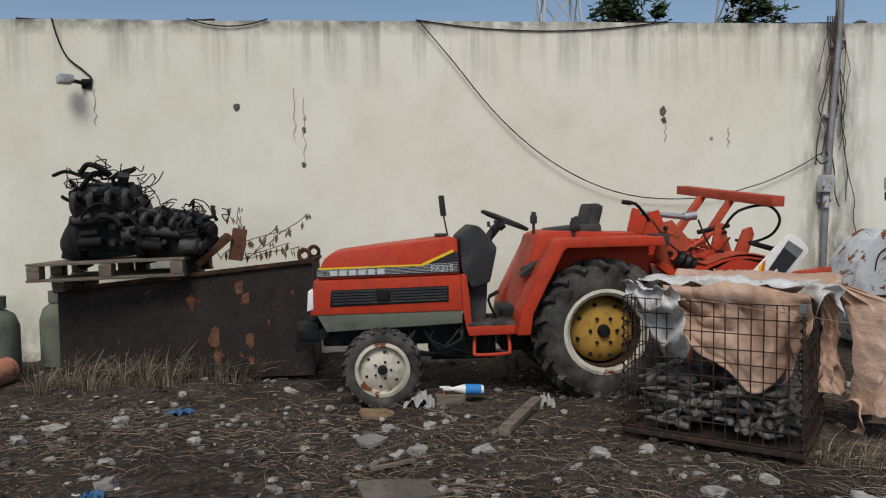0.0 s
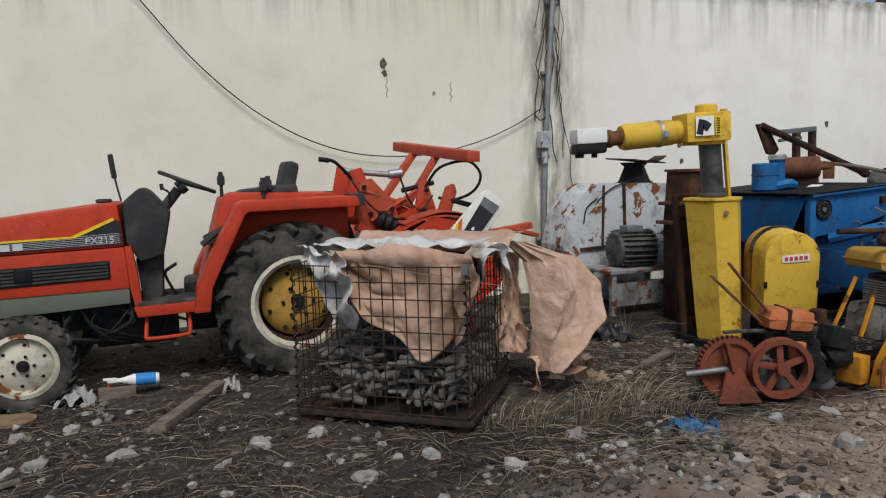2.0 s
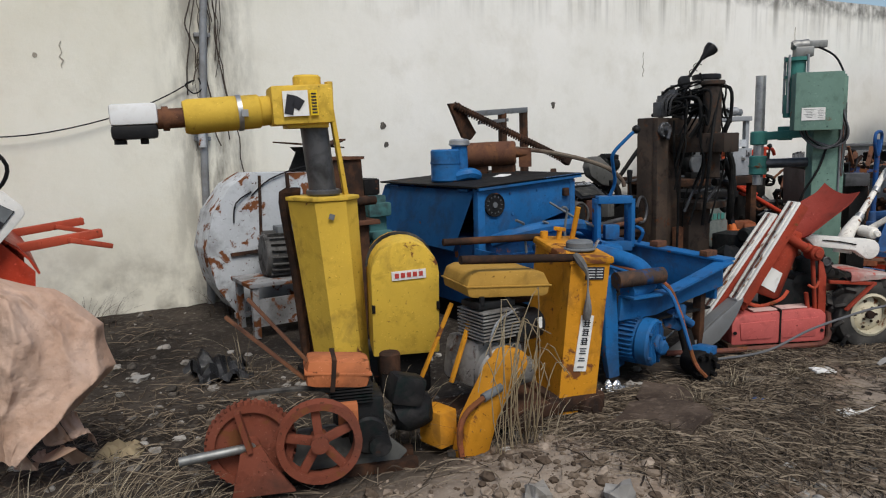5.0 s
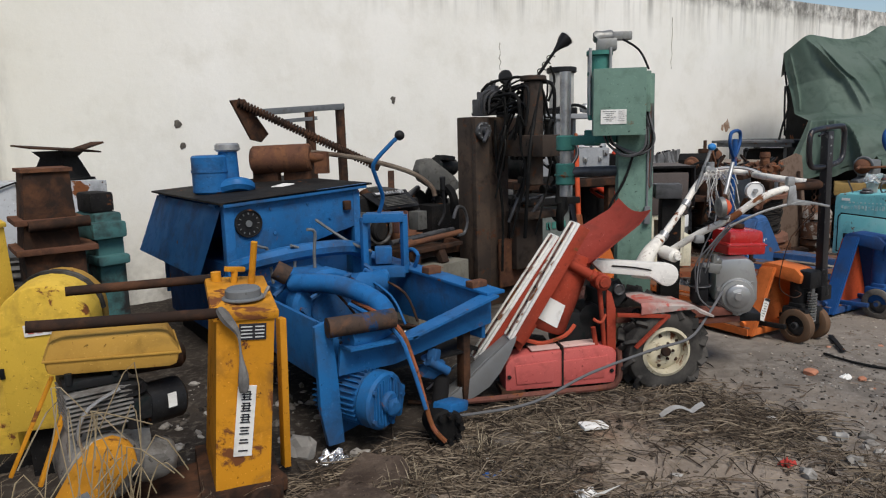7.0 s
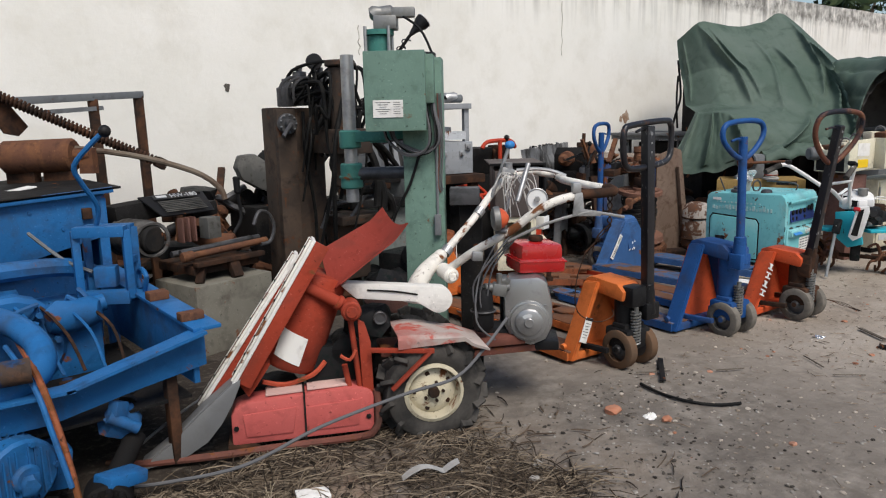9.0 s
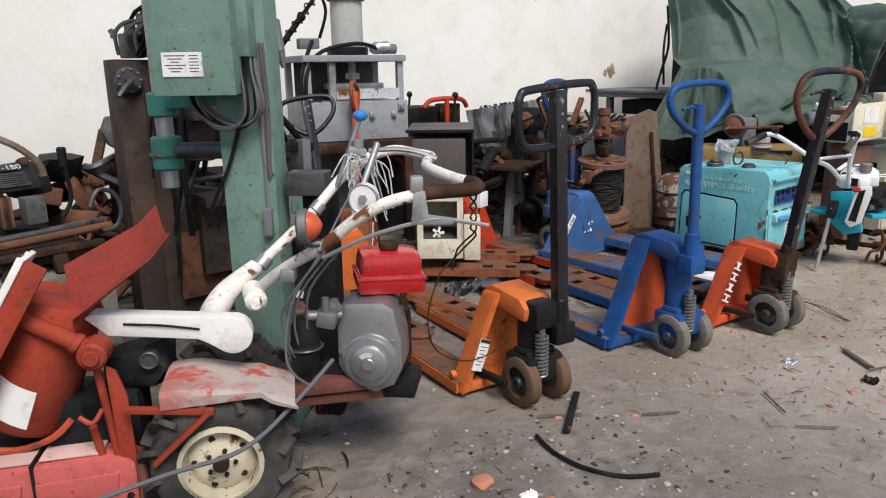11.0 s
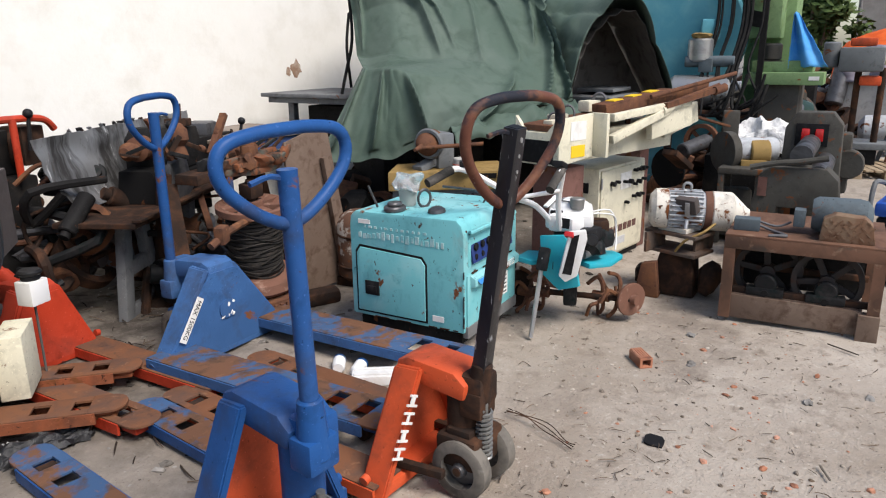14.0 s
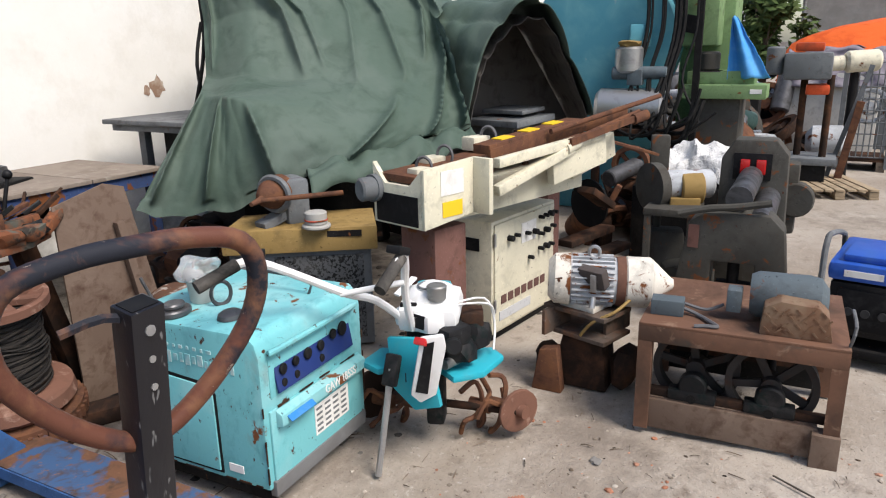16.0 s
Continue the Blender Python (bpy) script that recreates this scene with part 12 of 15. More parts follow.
# ---- generator ----
def generator():
    T0 = pose(11.50, 3.07, 0.0, 0, 0, 1)
    g = thing("welder_generator", sized(T0, 0.915, 0.76, 1.065), "scuffed turquoise engine welder generator in a steel case", "generator")
    W, D = 0.70, 0.93
    # local x to the right of the control side, y along the long door side
    prof = [(0.0, 0.13), (0.0, 0.62), (0.02, 0.67), (0.06, 0.695), (D - 0.05, 0.685), (D - 0.01, 0.66), (D, 0.61), (D, 0.13)]
    part("case", Shape().prism(prof, "x", 0.0, W, 0.012), M_TURQ, g)
    door = part("door", Shape().prism([(0.30, 0.16), (0.30, 0.45), (0.33, 0.48), (0.84, 0.50), (0.87, 0.47), (0.87, 0.16)], "x", -0.010, 0.004, 0.004), M_TURQ, g)
    part("door_gap", Shape().prism([(0.285, 0.15), (0.285, 0.455), (0.322, 0.492), (0.848, 0.513), (0.885, 0.477), (0.885, 0.15)], "x", -0.003, 0.002), M_GRILLE, g)
    part("door_latch", Shape().box((-0.012, 0.74, 0.29), (0.014, 0.12, 0.075), bev=0.006).box((-0.018, 0.74, 0.285), (0.012, 0.08, 0.035), bev=0.004), M_GRILLE, door, "black recessed latch")
    fd = Shape()
    rs = random.Random(4)
    for i in range(18):
        fd.box((-0.002, 0.16 + i * 0.04, 0.565 + rs.uniform(-0.006, 0.006)), (0.003, rs.uniform(0.018, 0.034), rs.uniform(0.02, 0.045)))
    for i in range(12):
        fd.box((-0.002, 0.3 + i * 0.045, 0.61), (0.003, rs.uniform(0.01, 0.03), 0.012))
    part("faded_lettering", fd, M_FADE, g, "bleached bars of the worn lettering")
    part("brand_bar", Shape().box((-0.002, 0.80, 0.635), (0.003, 0.1, 0.022)), M_LABEL, g)
    part("rating_label", Shape().box((-0.002, 0.20, 0.185), (0.003, 0.09, 0.03)), M_LABEL, g)
    rr = random.Random(8)
    for a, c in (((-0.002, -0.002, 0.15), (-0.002, -0.002, 0.60)), ((0.02, -0.0135, 0.425), (0.66, -0.0135, 0.425)), ((W, -0.002, 0.14), (W, -0.002, 0.62)), ((-0.002, 0.03, 0.14), (-0.002, 0.9, 0.135)), ((0.03, -0.014, 0.152), (0.66, -0.014, 0.152))):
        a, c = Vector(a), Vector(c)
        for k in range(7):
            f = rr.uniform(0, 0.9)
            part("rust_seam", Shape().bar(a.lerp(c, f), a.lerp(c, min(1, f + rr.uniform(0.03, 0.14))), rr.uniform(0.003, 0.009), rr.uniform(0.003, 0.008)), M_RUSTD, g)
    # control end
    rec = part("control_recess", Shape().span(0.05, 0.62, -0.004, 0.03, 0.46, 0.625, 0.004), M_TURQ, g)
    pn = part("control_panel", Shape().box((0.34, -0.004, 0.54), (0.52, 0.012, 0.14), (-14, 0, 0), 0.003), M_NAVY, g, "dark blue switch panel")
    k = Shape()
    for x, z, r in ((0.12, 0.55, 0.02), (0.20, 0.55, 0.018), (0.20, 0.5, 0.015), (0.28, 0.55, 0.022), (0.37, 0.55, 0.02), (0.37, 0.5, 0.015), (0.46, 0.565, 0.02), (0.53, 0.565, 0.028), (0.12, 0.5, 0.015)):
        k.cyl((x, -0.012, z), (x, -0.028, z), r, bev=0.003)
    part("knob", k, M_GRILLE, pn)
    part("lower_panel", Shape().span(0.03, 0.66, -0.012, 0.004, 0.15, 0.42, 0.006), M_TURQ, g)
    part("step_panel", Shape().prism([(0.0, 0.42), (-0.05, 0.40), (-0.052, 0.36), (0.0, 0.35)], "x", 0.06, 0.66, 0.004), M_TURQ, g)
    sl = part("side_label", Shape().box((0.17, -0.056, 0.385), (0.16, 0.003, 0.05), (-60, 0, 0)), M_BPLASTIC, g)
    lettering("model_lettering", "GAW 185SS", 0.045, pose(0.46, -0.0535, 0.383, 82, 0, 0), M_LABEL, g)
    part("warning_sheet", Shape().span(0.30, 0.55, -0.016, -0.0125, 0.21, 0.33), M_LABEL, g)
    ws = Shape()
    for i in range(4):
        for j in range(5):
            ws.box((0.33 + i * 0.06, -0.0175, 0.225 + j * 0.022), (0.04, 0.002, 0.009))
    part("sheet_print", ws, M_GREY, g)
    part("bottom_rail", Shape().span(0.02, W - 0.02, -0.02, 0.02, 0.10, 0.16, 0.006), M_SILVERS, g)
    part("grab_rail", Shape().tube([(0.06, -0.01, 0.63), (0.08, -0.035, 0.635), (0.58, -0.035, 0.635), (0.6, -0.01, 0.63)], 0.012, 8, 3), M_TURQ, g)
    part("skid_base", Shape().span(0.04, W - 0.04, 0.04, D - 0.04, 0.06, 0.13, 0.006), M_DSTEEL, g)
    for x in (0.08, W - 0.08):
        for y in (0.12, D - 0.12):
            part("wheel", Shape().cyl((x - 0.03, y, 0.06), (x + 0.03, y, 0.06), 0.058, bev=0.008), M_RUBBER, g)
    part("fuel_cap", Shape().cyl((0.08, 0.60, 0.69), (0.08, 0.60, 0.715), 0.075, bev=0.006).cyl((0.08, 0.60, 0.715), (0.08, 0.60, 0.735), 0.05, bev=0.006), M_STEELD, g)
    part("lifting_ring", Shape().ring((0.25, 0.48, 0.735), (0.6, 1, 0), 0.045, 0.009, 22, 6), M_STEELD, g)
    part("top_rail", Shape().tube([(0.12, 0.78, 0.69), (0.10, 0.84, 0.80)], 0.008, 6).tube([(0.5, 0.16, 0.69), (0.5, 0.16, 0.75), (0.5, 0.5, 0.76)], 0.007, 6, 3), M_STEELD, g)
    part("rubber_boot", Shape().lathe((0.14, 0.3, 0.695), (0.14, 0.3, 0.72), ((0, 0.06), (0.6, 0.055), (1, 0.035)), 20), M_STEELD, g)
    jar = thing("plastic_cup", T0 @ pose(0.23, 0.47, 0.735), "clear plastic bag in a milky cup on the generator", "cup")
    part("cup", Shape().lathe((0, 0, 0), (0, 0, 0.10), ((0, 0.04), (0.1, 0.045), (1, 0.055)), 20), M_MILK, jar)
    part("bag", Shape().lump((0, 0, 0.13), (0.085, 0.075, 0.06), 8, 0.6, sub=3), M_PLSHEET2, jar)


M_FADE = mat("bleached_print", (0.42, 0.58, 0.57), 0.6, 0.0, [(14, (0.2, 0.45, 0.48), 0.45, 0.6)])
M_NAVY = mat("navy_panel", (0.02, 0.04, 0.16), 0.45, 0.0, [(10, (0.04, 0.06, 0.14), 0.5, 0.8)])
M_MILK = mat("milky_plastic", (0.6, 0.6, 0.57), 0.4, trans=0.4)
M_PLSHEET2 = mat("clear_bag", (0.8, 0.8, 0.8), 0.25, trans=0.75)
generator()


def mini_tiller():
    t = thing("mini_tiller", pose(12.3, 2.75, 0.0), "small white and turquoise garden tiller with rusty tines", "tiller", worldly=True)
    part("engine_cover", Shape().box((12.24, 2.79, 0.645), (0.27, 0.25, 0.11), (0, -6, 20), 0.04).lathe((12.26, 2.80, 0.68), (12.25, 2.80, 0.735), ((0, 0.12), (0.5, 0.105), (1, 0.06)), 26).prism([(12.08, 2.72), (12.12, 2.68), (12.2, 2.66), (12.26, 2.72), (12.2, 2.86), (12.12, 2.9)], "z", 0.59, 0.672, 0.02).bar((12.18, 2.92, 0.70), (12.30, 2.9, 0.745), 0.03, 0.012, 0.004), M_WPLASTIC, t, "white plastic engine cover")
    part("cover_slot", Shape().box((12.125, 2.83, 0.685), (0.02, 0.07, 0.03), (0, -6, 20), 0.008), M_GRILLE, t)
    part("filler_cap", Shape().cyl((12.20, 2.74, 0.70), (12.20, 2.74, 0.765), 0.038, 0.042, 18, 0.006), M_ALU, t)
    part("side_plate", Shape().prism([(2.66, 0.30), (2.70, 0.50), (2.76, 0.58), (2.90, 0.56), (2.88, 0.34), (2.78, 0.26)], "x", 12.06, 12.085, 0.006), M_TURQP, t)
    part("cylinder_fin", Shape().box((12.14, 2.69, 0.545), (0.10, 0.10, 0.004), (0, 0, 20)).box((12.14, 2.69, 0.56), (0.10, 0.10, 0.004), (0, 0, 20)).box((12.14, 2.69, 0.53), (0.10, 0.10, 0.004), (0, 0, 20)), M_ALU, t)
    part("engine_lump", Shape().lump((12.2, 2.64, 0.5), (0.09, 0.06, 0.06), 11, 0.5).lump((12.32, 2.62, 0.52), (0.07, 0.06, 0.07), 12, 0.5).cyl((12.1, 2.62, 0.56), (12.07, 2.6, 0.57), 0.035, bev=0.006), M_CASTG, t)
    part("caution_label", Shape().box((12.095, 2.785, 0.64), (0.004, 0.1, 0.055), (0, 8, -14)), M_GRILLE, t, "black label with a yellow edge")
    part("label_edge", Shape().box((12.093, 2.84, 0.64), (0.005, 0.014, 0.055), (0, 8, -14)), M_YLABEL, t)
    part("recoil_slots", Shape().ring((12.255, 2.80, 0.737), (0, 0, 1), 0.05, 0.005, 22, 6), M_GREY, t)
    part("air_cleaner", Shape().box((12.17, 2.66, 0.575), (0.13, 0.11, 0.085), (0, 0, -20), 0.022).cyl((12.10, 2.70, 0.55), (12.09, 2.72, 0.50), 0.03), M_BLACK, t)
    part("carburettor", Shape().box((12.14, 2.72, 0.50), (0.07, 0.08, 0.06), (0, 10, 15), 0.01).cyl((12.10, 2.66, 0.47), (12.17, 2.64, 0.47), 0.022).lump((12.12, 2.78, 0.5), (0.05, 0.06, 0.05), 5, 0.5), M_ALU, t)
    part("muffler", Shape().box((12.36, 2.66, 0.56), (0.12, 0.1, 0.12), (0, 0, 25), 0.02), M_RUSTD, t)
    part("teal_cover", Shape().box((12.4, 2.86, 0.62), (0.1, 0.16, 0.16), (0, 0, 20), 0.03), M_TURQP, t)
    part("engine", Shape().box((12.27, 2.78, 0.52), (0.26, 0.22, 0.16), (0, 0, 20), 0.02).cyl((12.18, 2.66, 0.54), (12.25, 2.7, 0.54), 0.05, bev=0.01).box((12.36, 2.68, 0.54), (0.12, 0.1, 0.1), (0, 0, 20), 0.02), M_BLACK, t)
    part("fender", Shape().prism([(12.1, 2.62), (12.2, 2.53), (12.38, 2.52), (12.44, 2.6), (12.36, 2.74), (12.2, 2.78)], "z", 0.395, 0.425, 0.01), M_TURQP, t, "turquoise plastic mudguard")
    part("fender", Shape().prism([(12.06, 2.95), (12.14, 2.88), (12.3, 2.95), (12.26, 3.06), (12.1, 3.06)], "z", 0.38, 0.41, 0.01), M_TURQP, t)
    part("chassis", Shape().box((12.2, 2.8, 0.40), (0.26, 0.14, 0.08), (0, 0, 20), 0.02).bar((12.05, 2.86, 0.5), (12.0, 2.86, 0.38), 0.06, 0.04, 0.01).box((12.25, 2.78, 0.25), (0.10, 0.08, 0.26), (0, 0, 20), 0.02), M_CASTG, t)
    for y0, dx in ((2.56, 0.08), (2.64, 0.04), (2.98, -0.06), (3.06, -0.1)):
        s = Shape()
        c = Vector((12.38 + dx, y0, 0.14))
        for k in range(4):
            a = k * math.pi / 2 + y0 * 9
            e = Vector((math.cos(a), 0, math.sin(a)))
            f = Vector((math.cos(a + 0.6), 0, math.sin(a + 0.6)))
            s.tube([c, c + e * 0.08, c + e * 0.125 + Vector((0, 0.03, 0)), c + f * 0.14 + Vector((0, 0.06, 0))], 0.012, 6, 3)
        part("tine", s.cyl(c - Vector((0, 0.04, 0)), c + Vector((0, 0.06, 0)), 0.03), M_RUST, t)
    part("tine_disc", Shape().cyl((12.44, 2.47, 0.14), (12.45, 2.485, 0.14), 0.10, bev=0.003).cyl((12.44, 2.44, 0.14), (12.45, 2.48, 0.14), 0.03), M_RUSTP, t)
    part("tine_disc", Shape().cyl((12.30, 3.14, 0.14), (12.31, 3.155, 0.14), 0.12, bev=0.003), M_RUSTD, t)
    part("axle", Shape().cyl((12.44, 2.46, 0.14), (12.30, 3.14, 0.14), 0.018), M_RUSTD, t)
    part("stand_leg", Shape().tube([(12.02, 2.86, 0.45), (11.97, 2.87, 0.22), (11.92, 2.88, 0.01)], 0.014, 8, 3), M_STEEL, t)
    part("handlebar", Shape().tube([(12.14, 2.84, 0.60), (12.0, 2.90, 0.74), (11.88, 2.96, 0.80), (11.70, 3.06, 0.92), (11.60, 3.12, 0.98), (11.54, 3.16, 0.985), (11.44, 3.2, 0.95)], 0.016, 9, 4), M_WPLASTIC, t, "white handlebar tube")
    part("handlebar", Shape().tube([(12.1, 2.80, 0.60), (12.02, 2.78, 0.78), (11.96, 2.74, 0.93), (11.90, 2.72, 0.97), (11.78, 2.72, 0.90)], 0.016, 9, 4), M_WPLASTIC, t, "white handlebar tube")
    part("crossbar", Shape().cyl((11.86, 2.97, 0.80), (11.98, 2.76, 0.84), 0.012), M_WPLASTIC, t)
    part("grip", Shape().cyl((11.54, 3.16, 0.985), (11.40, 3.215, 0.935), 0.023), M_RUBBER, t)
    part("grip", Shape().cyl((11.90, 2.72, 0.965), (11.75, 2.72, 0.885), 0.023), M_RUBBER, t)
    part("throttle", Shape().box((11.90, 2.73, 0.99), (0.08, 0.06, 0.03), (0, 20, 0), 0.008).box((11.6, 3.12, 1.01), (0.05, 0.05, 0.03), (0, 0, 30), 0.006), M_BLACK, t)
    gd = part("front_guard", Shape().prism([(-0.045, 0.0), (-0.055, 0.26), (0.03, 0.29), (0.05, 0.24), (0.055, 0.02), (0.0, -0.03)], "y", -0.012, 0.012, 0.008, pose(12.02, 2.72, 0.36, 8, 12, -60)), M_WPLASTIC, t, "white guard plate with a black stripe")
    part("guard_stripe", Shape().prism([(-0.03, 0.02), (-0.035, 0.24), (0.0, 0.26), (0.02, 0.02)], "y", -0.0145, -0.0125, 0.0, pose(12.02, 2.72, 0.36, 8, 12, -60)), M_GRILLE, gd)
    part("red_switch", Shape().box((12.0, 2.70, 0.60), (0.06, 0.05, 0.03), (0, 30, 0), 0.008), M_REDGLOSS, t)
    w = Shape()
    for k in range(2):
        w.tube([(12.2, 2.7, 0.68), (12.35 + k * 0.02, 2.6 - k * 0.01, 0.68 - k * 0.03), (12.42, 2.58, 0.55), (12.36, 2.56, 0.45)], 0.005, 5, 4)
    part("white_cable", w, M_WPLASTIC, t)


M_TURQP = mat("turquoise_plastic", (0.02, 0.36, 0.45), 0.4, 0.0, [(8, (0.08, 0.34, 0.40), 0.5, 0.8)])
mini_tiller()


# ---- cream panel bender and its control cabinet ----
def bender():
    c = thing("control_cabinet", sized(pose(13.76, 3.145, 0.0, 0, 0, -9.4), 1.025, 1.0, 0.953), "cream steel control cabinet with knobs and worn print", "cabinet")
    part("case", Shape().span(-0.36, 0.36, -0.20, 0.14, 0.05, 0.77, 0.008), M_CREAM, c)
    dr = part("door", Shape().span(-0.34, 0.34, -0.212, -0.198, 0.07, 0.75, 0.004), M_CREAM, c)
    part("plinth", Shape().span(-0.35, 0.35, -0.18, 0.13, 0.0, 0.05, 0.006), M_DSTEEL, c)
    k = Shape()
    for i, (x, z) in enumerate(((-0.2, 0.64), (-0.13, 0.645), (-0.01, 0.63), (0.08, 0.62), (0.15, 0.70), (0.21, 0.70), (0.27, 0.70), (0.32, 0.70), (0.15, 0.59), (0.22, 0.60), (0.3, 0.61), (0.15, 0.49), (0.22, 0.49), (0.28, 0.49), (0.03, 0.46))):
        k.cyl((x, -0.212, z), (x, -0.25, z), 0.013 if i % 3 else 0.019, bev=0.003)
    part("knob", k, M_GRILLE, dr)
    part("gauge_sticker", Shape().span(-0.06, 0.11, -0.2165, -0.213, 0.57, 0.70), M_LABEL, dr)
    part("main_switch", Shape().span(-0.37, -0.362, -0.12, 0.0, 0.58, 0.66, 0.003), M_GRILLE, c)
    part("hinge", Shape().cyl((-0.345, -0.215, 0.62), (-0.345, -0.215, 0.7), 0.008).cyl((-0.345, -0.215, 0.2), (-0.345, -0.215, 0.28), 0.008), M_STEEL, c)
    part("vent_panel", Shape().span(-0.372, -0.362, 0.03, 0.13, 0.38, 0.74), M_MESHO, c)
    b = Shape()
    for i in range(7):
        b.span(-0.28 + i * 0.075, -0.225 + i * 0.075, -0.2165, -0.213, 0.235, 0.29)
    part("print_bar", b, M_BROWNP, dr, "brown bars of the maker's mark")
    part("print_plate", Shape().span(-0.30, 0.05, -0.2165, -0.213, 0.13, 0.19), M_SILVERPRINT, dr)
    T0 = sized(pose(12.70, 3.225, 0.0, 0, 0, -16.6), 1.0, 0.953, 1.077)
    s = thing("panel_saw", T0, "cream and rust panel machine on a maroon pedestal", "machine")
    part("pedestal", Shape().span(0.13, 0.36, -0.14, 0.12, 0.0, 0.76, 0.01), M_MAROON, s)
    part("end_housing", Shape().prism([(-0.19, 0.79), (-0.19, 1.06), (-0.10, 0.98), (0.08, 0.98), (0.17, 1.07), (0.17, 0.79)], "x", 0.0, 0.03, 0.004), M_CREAM, s)
    # no hollow is cut: a black slab paints the dark of one
    part("recess", Shape().span(-0.004, 0.03, -0.165, 0.145, 0.80, 0.935), M_GRILLE, s)
    part("side_plate", Shape().prism([(0.0, 0.79), (0.0, 1.06), (0.345, 1.08), (0.345, 0.82)], "y", -0.21, -0.19, 0.004), M_CREAM, s)
    part("body", Shape().span(0.03, 1.35, -0.19, 0.19, 0.80, 0.97, 0.006), M_CREAM, s)
    part("warning_label", Shape().span(0.12, 0.26, -0.2135, -0.2105, 0.83, 0.90), M_YLABEL, s)
    part("notice", Shape().span(0.11, 0.27, -0.2135, -0.2105, 0.93, 1.04), M_LABEL, s)
    part("rusty_table", Shape().prism([(0.02, 0.985), (0.02, 1.02), (1.45, 1.08), (1.45, 1.045)], "y", -0.12, 0.14, 0.004), M_RUST, s)
    part("fence_rail", Shape().bar((0.45, -0.17, 1.10), (1.25, -0.19, 1.165), 0.12, 0.045, 0.004).bar((0.45, -0.225, 1.075), (1.75, -0.24, 1.185), 0.02, 0.06, 0.003), M_RUST, s)
    st = Shape()
    for i in range(3):
        st.bar((0.58 + i * 0.22, -0.16, 1.135 + i * 0.018), (0.68 + i * 0.22, -0.165, 1.143 + i * 0.018), 0.08, 0.006)
    part("hazard_strip", st, M_YLABEL, s)
    part("slide_beam", Shape().bar((0.42, -0.30, 0.92), (1.05, -0.32, 1.06), 0.05, 0.05, 0.006).bar((0.42, -0.30, 1.05), (1.35, -0.32, 1.10), 0.05, 0.045, 0.006).cyl((0.98, -0.32, 1.055), (1.1, -0.32, 1.08), 0.035), M_CREAM, s)
    part("support_arm", Shape().span(0.345, 0.375, -0.32, -0.19, 0.82, 1.08, 0.004).bar((0.9, -0.28, 0.96), (1.4, -0.3, 1.02), 0.05, 0.16, 0.006), M_CREAM, s)
    part("outfeed_bar", Shape().cyl((0.9, -0.28, 1.15), (1.95, -0.36, 1.27), 0.014).cyl((0.75, -0.30, 1.05), (1.7, -0.36, 1.2), 0.012).bar((1.0, -0.34, 1.09), (1.65, -0.38, 1.17), 0.03, 0.035).cyl((1.6, -0.38, 1.16), (1.72, -0.4, 1.18), 0.03), M_RUST, s)
    part("end_arm", Shape().bar((1.2, -0.2, 0.93), (1.6, -0.24, 1.02), 0.04, 0.14, 0.006), M_CREAM, s)
    part("cable_clip", Shape().ring((0.2, 0.0, 1.03), (1, 0.2, 0), 0.05, 0.008, 16, 5).ring((0.4, 0.05, 1.06), (1, 0.2, 0), 0.05, 0.008, 16, 5).ring((0.75, 0.05, 1.12), (1, 0.2, 0), 0.05, 0.01, 16, 5), M_GREYCABLE, s)
    part("clamp_block", Shape().box((0.35, 0.1, 1.03), (0.12, 0.1, 0.06), bev=0.01).box((0.12, -0.05, 1.02), (0.1, 0.08, 0.05), bev=0.01).box((0.7, 0.1, 1.09), (0.14, 0.1, 0.07), bev=0.01), M_CREAM, s)
    part("motor", Shape().cyl((-0.10, 0.16, 0.95), (0.06, 0.13, 0.95), 0.055, bev=0.01).cyl((-0.03, 0.15, 0.95), (0.0, 0.15, 0.95), 0.065), M_GREY, s)
    part("chain_post", Shape().cyl((0.9, -0.1, 0.97), (0.9, -0.1, 1.1), 0.02).box((1.1, 0.0, 1.1), (0.14, 0.2, 0.06), bev=0.01), M_RUSTD, s)
    part("far_leg", Shape().span(1.1, 1.3, -0.1, 0.14, 0.82, 0.86).span(1.42, 1.55, 0.12, 0.36, 0.0, 0.82, 0.01), M_MAROON, s)


M_BROWNP = mat("brown_print", (0.13, 0.07, 0.06), 0.6)
bender()


M_WHITER2 = paint("rust_spotted_white", (0.70, 0.66, 0.58), 0.6, 0.4, 0.55)
M_RUSTY = mat("rust_grey_steel", (0.11, 0.085, 0.07), 0.85, 0.0, [(5, (0.16, 0.075, 0.04), 0.45, 0.7), (14, (0.05, 0.04, 0.035), 0.5, 0.75), (30, (0.24, 0.2, 0.17), 0.62, 0.75)], ((50, 0.3, 0.005),))


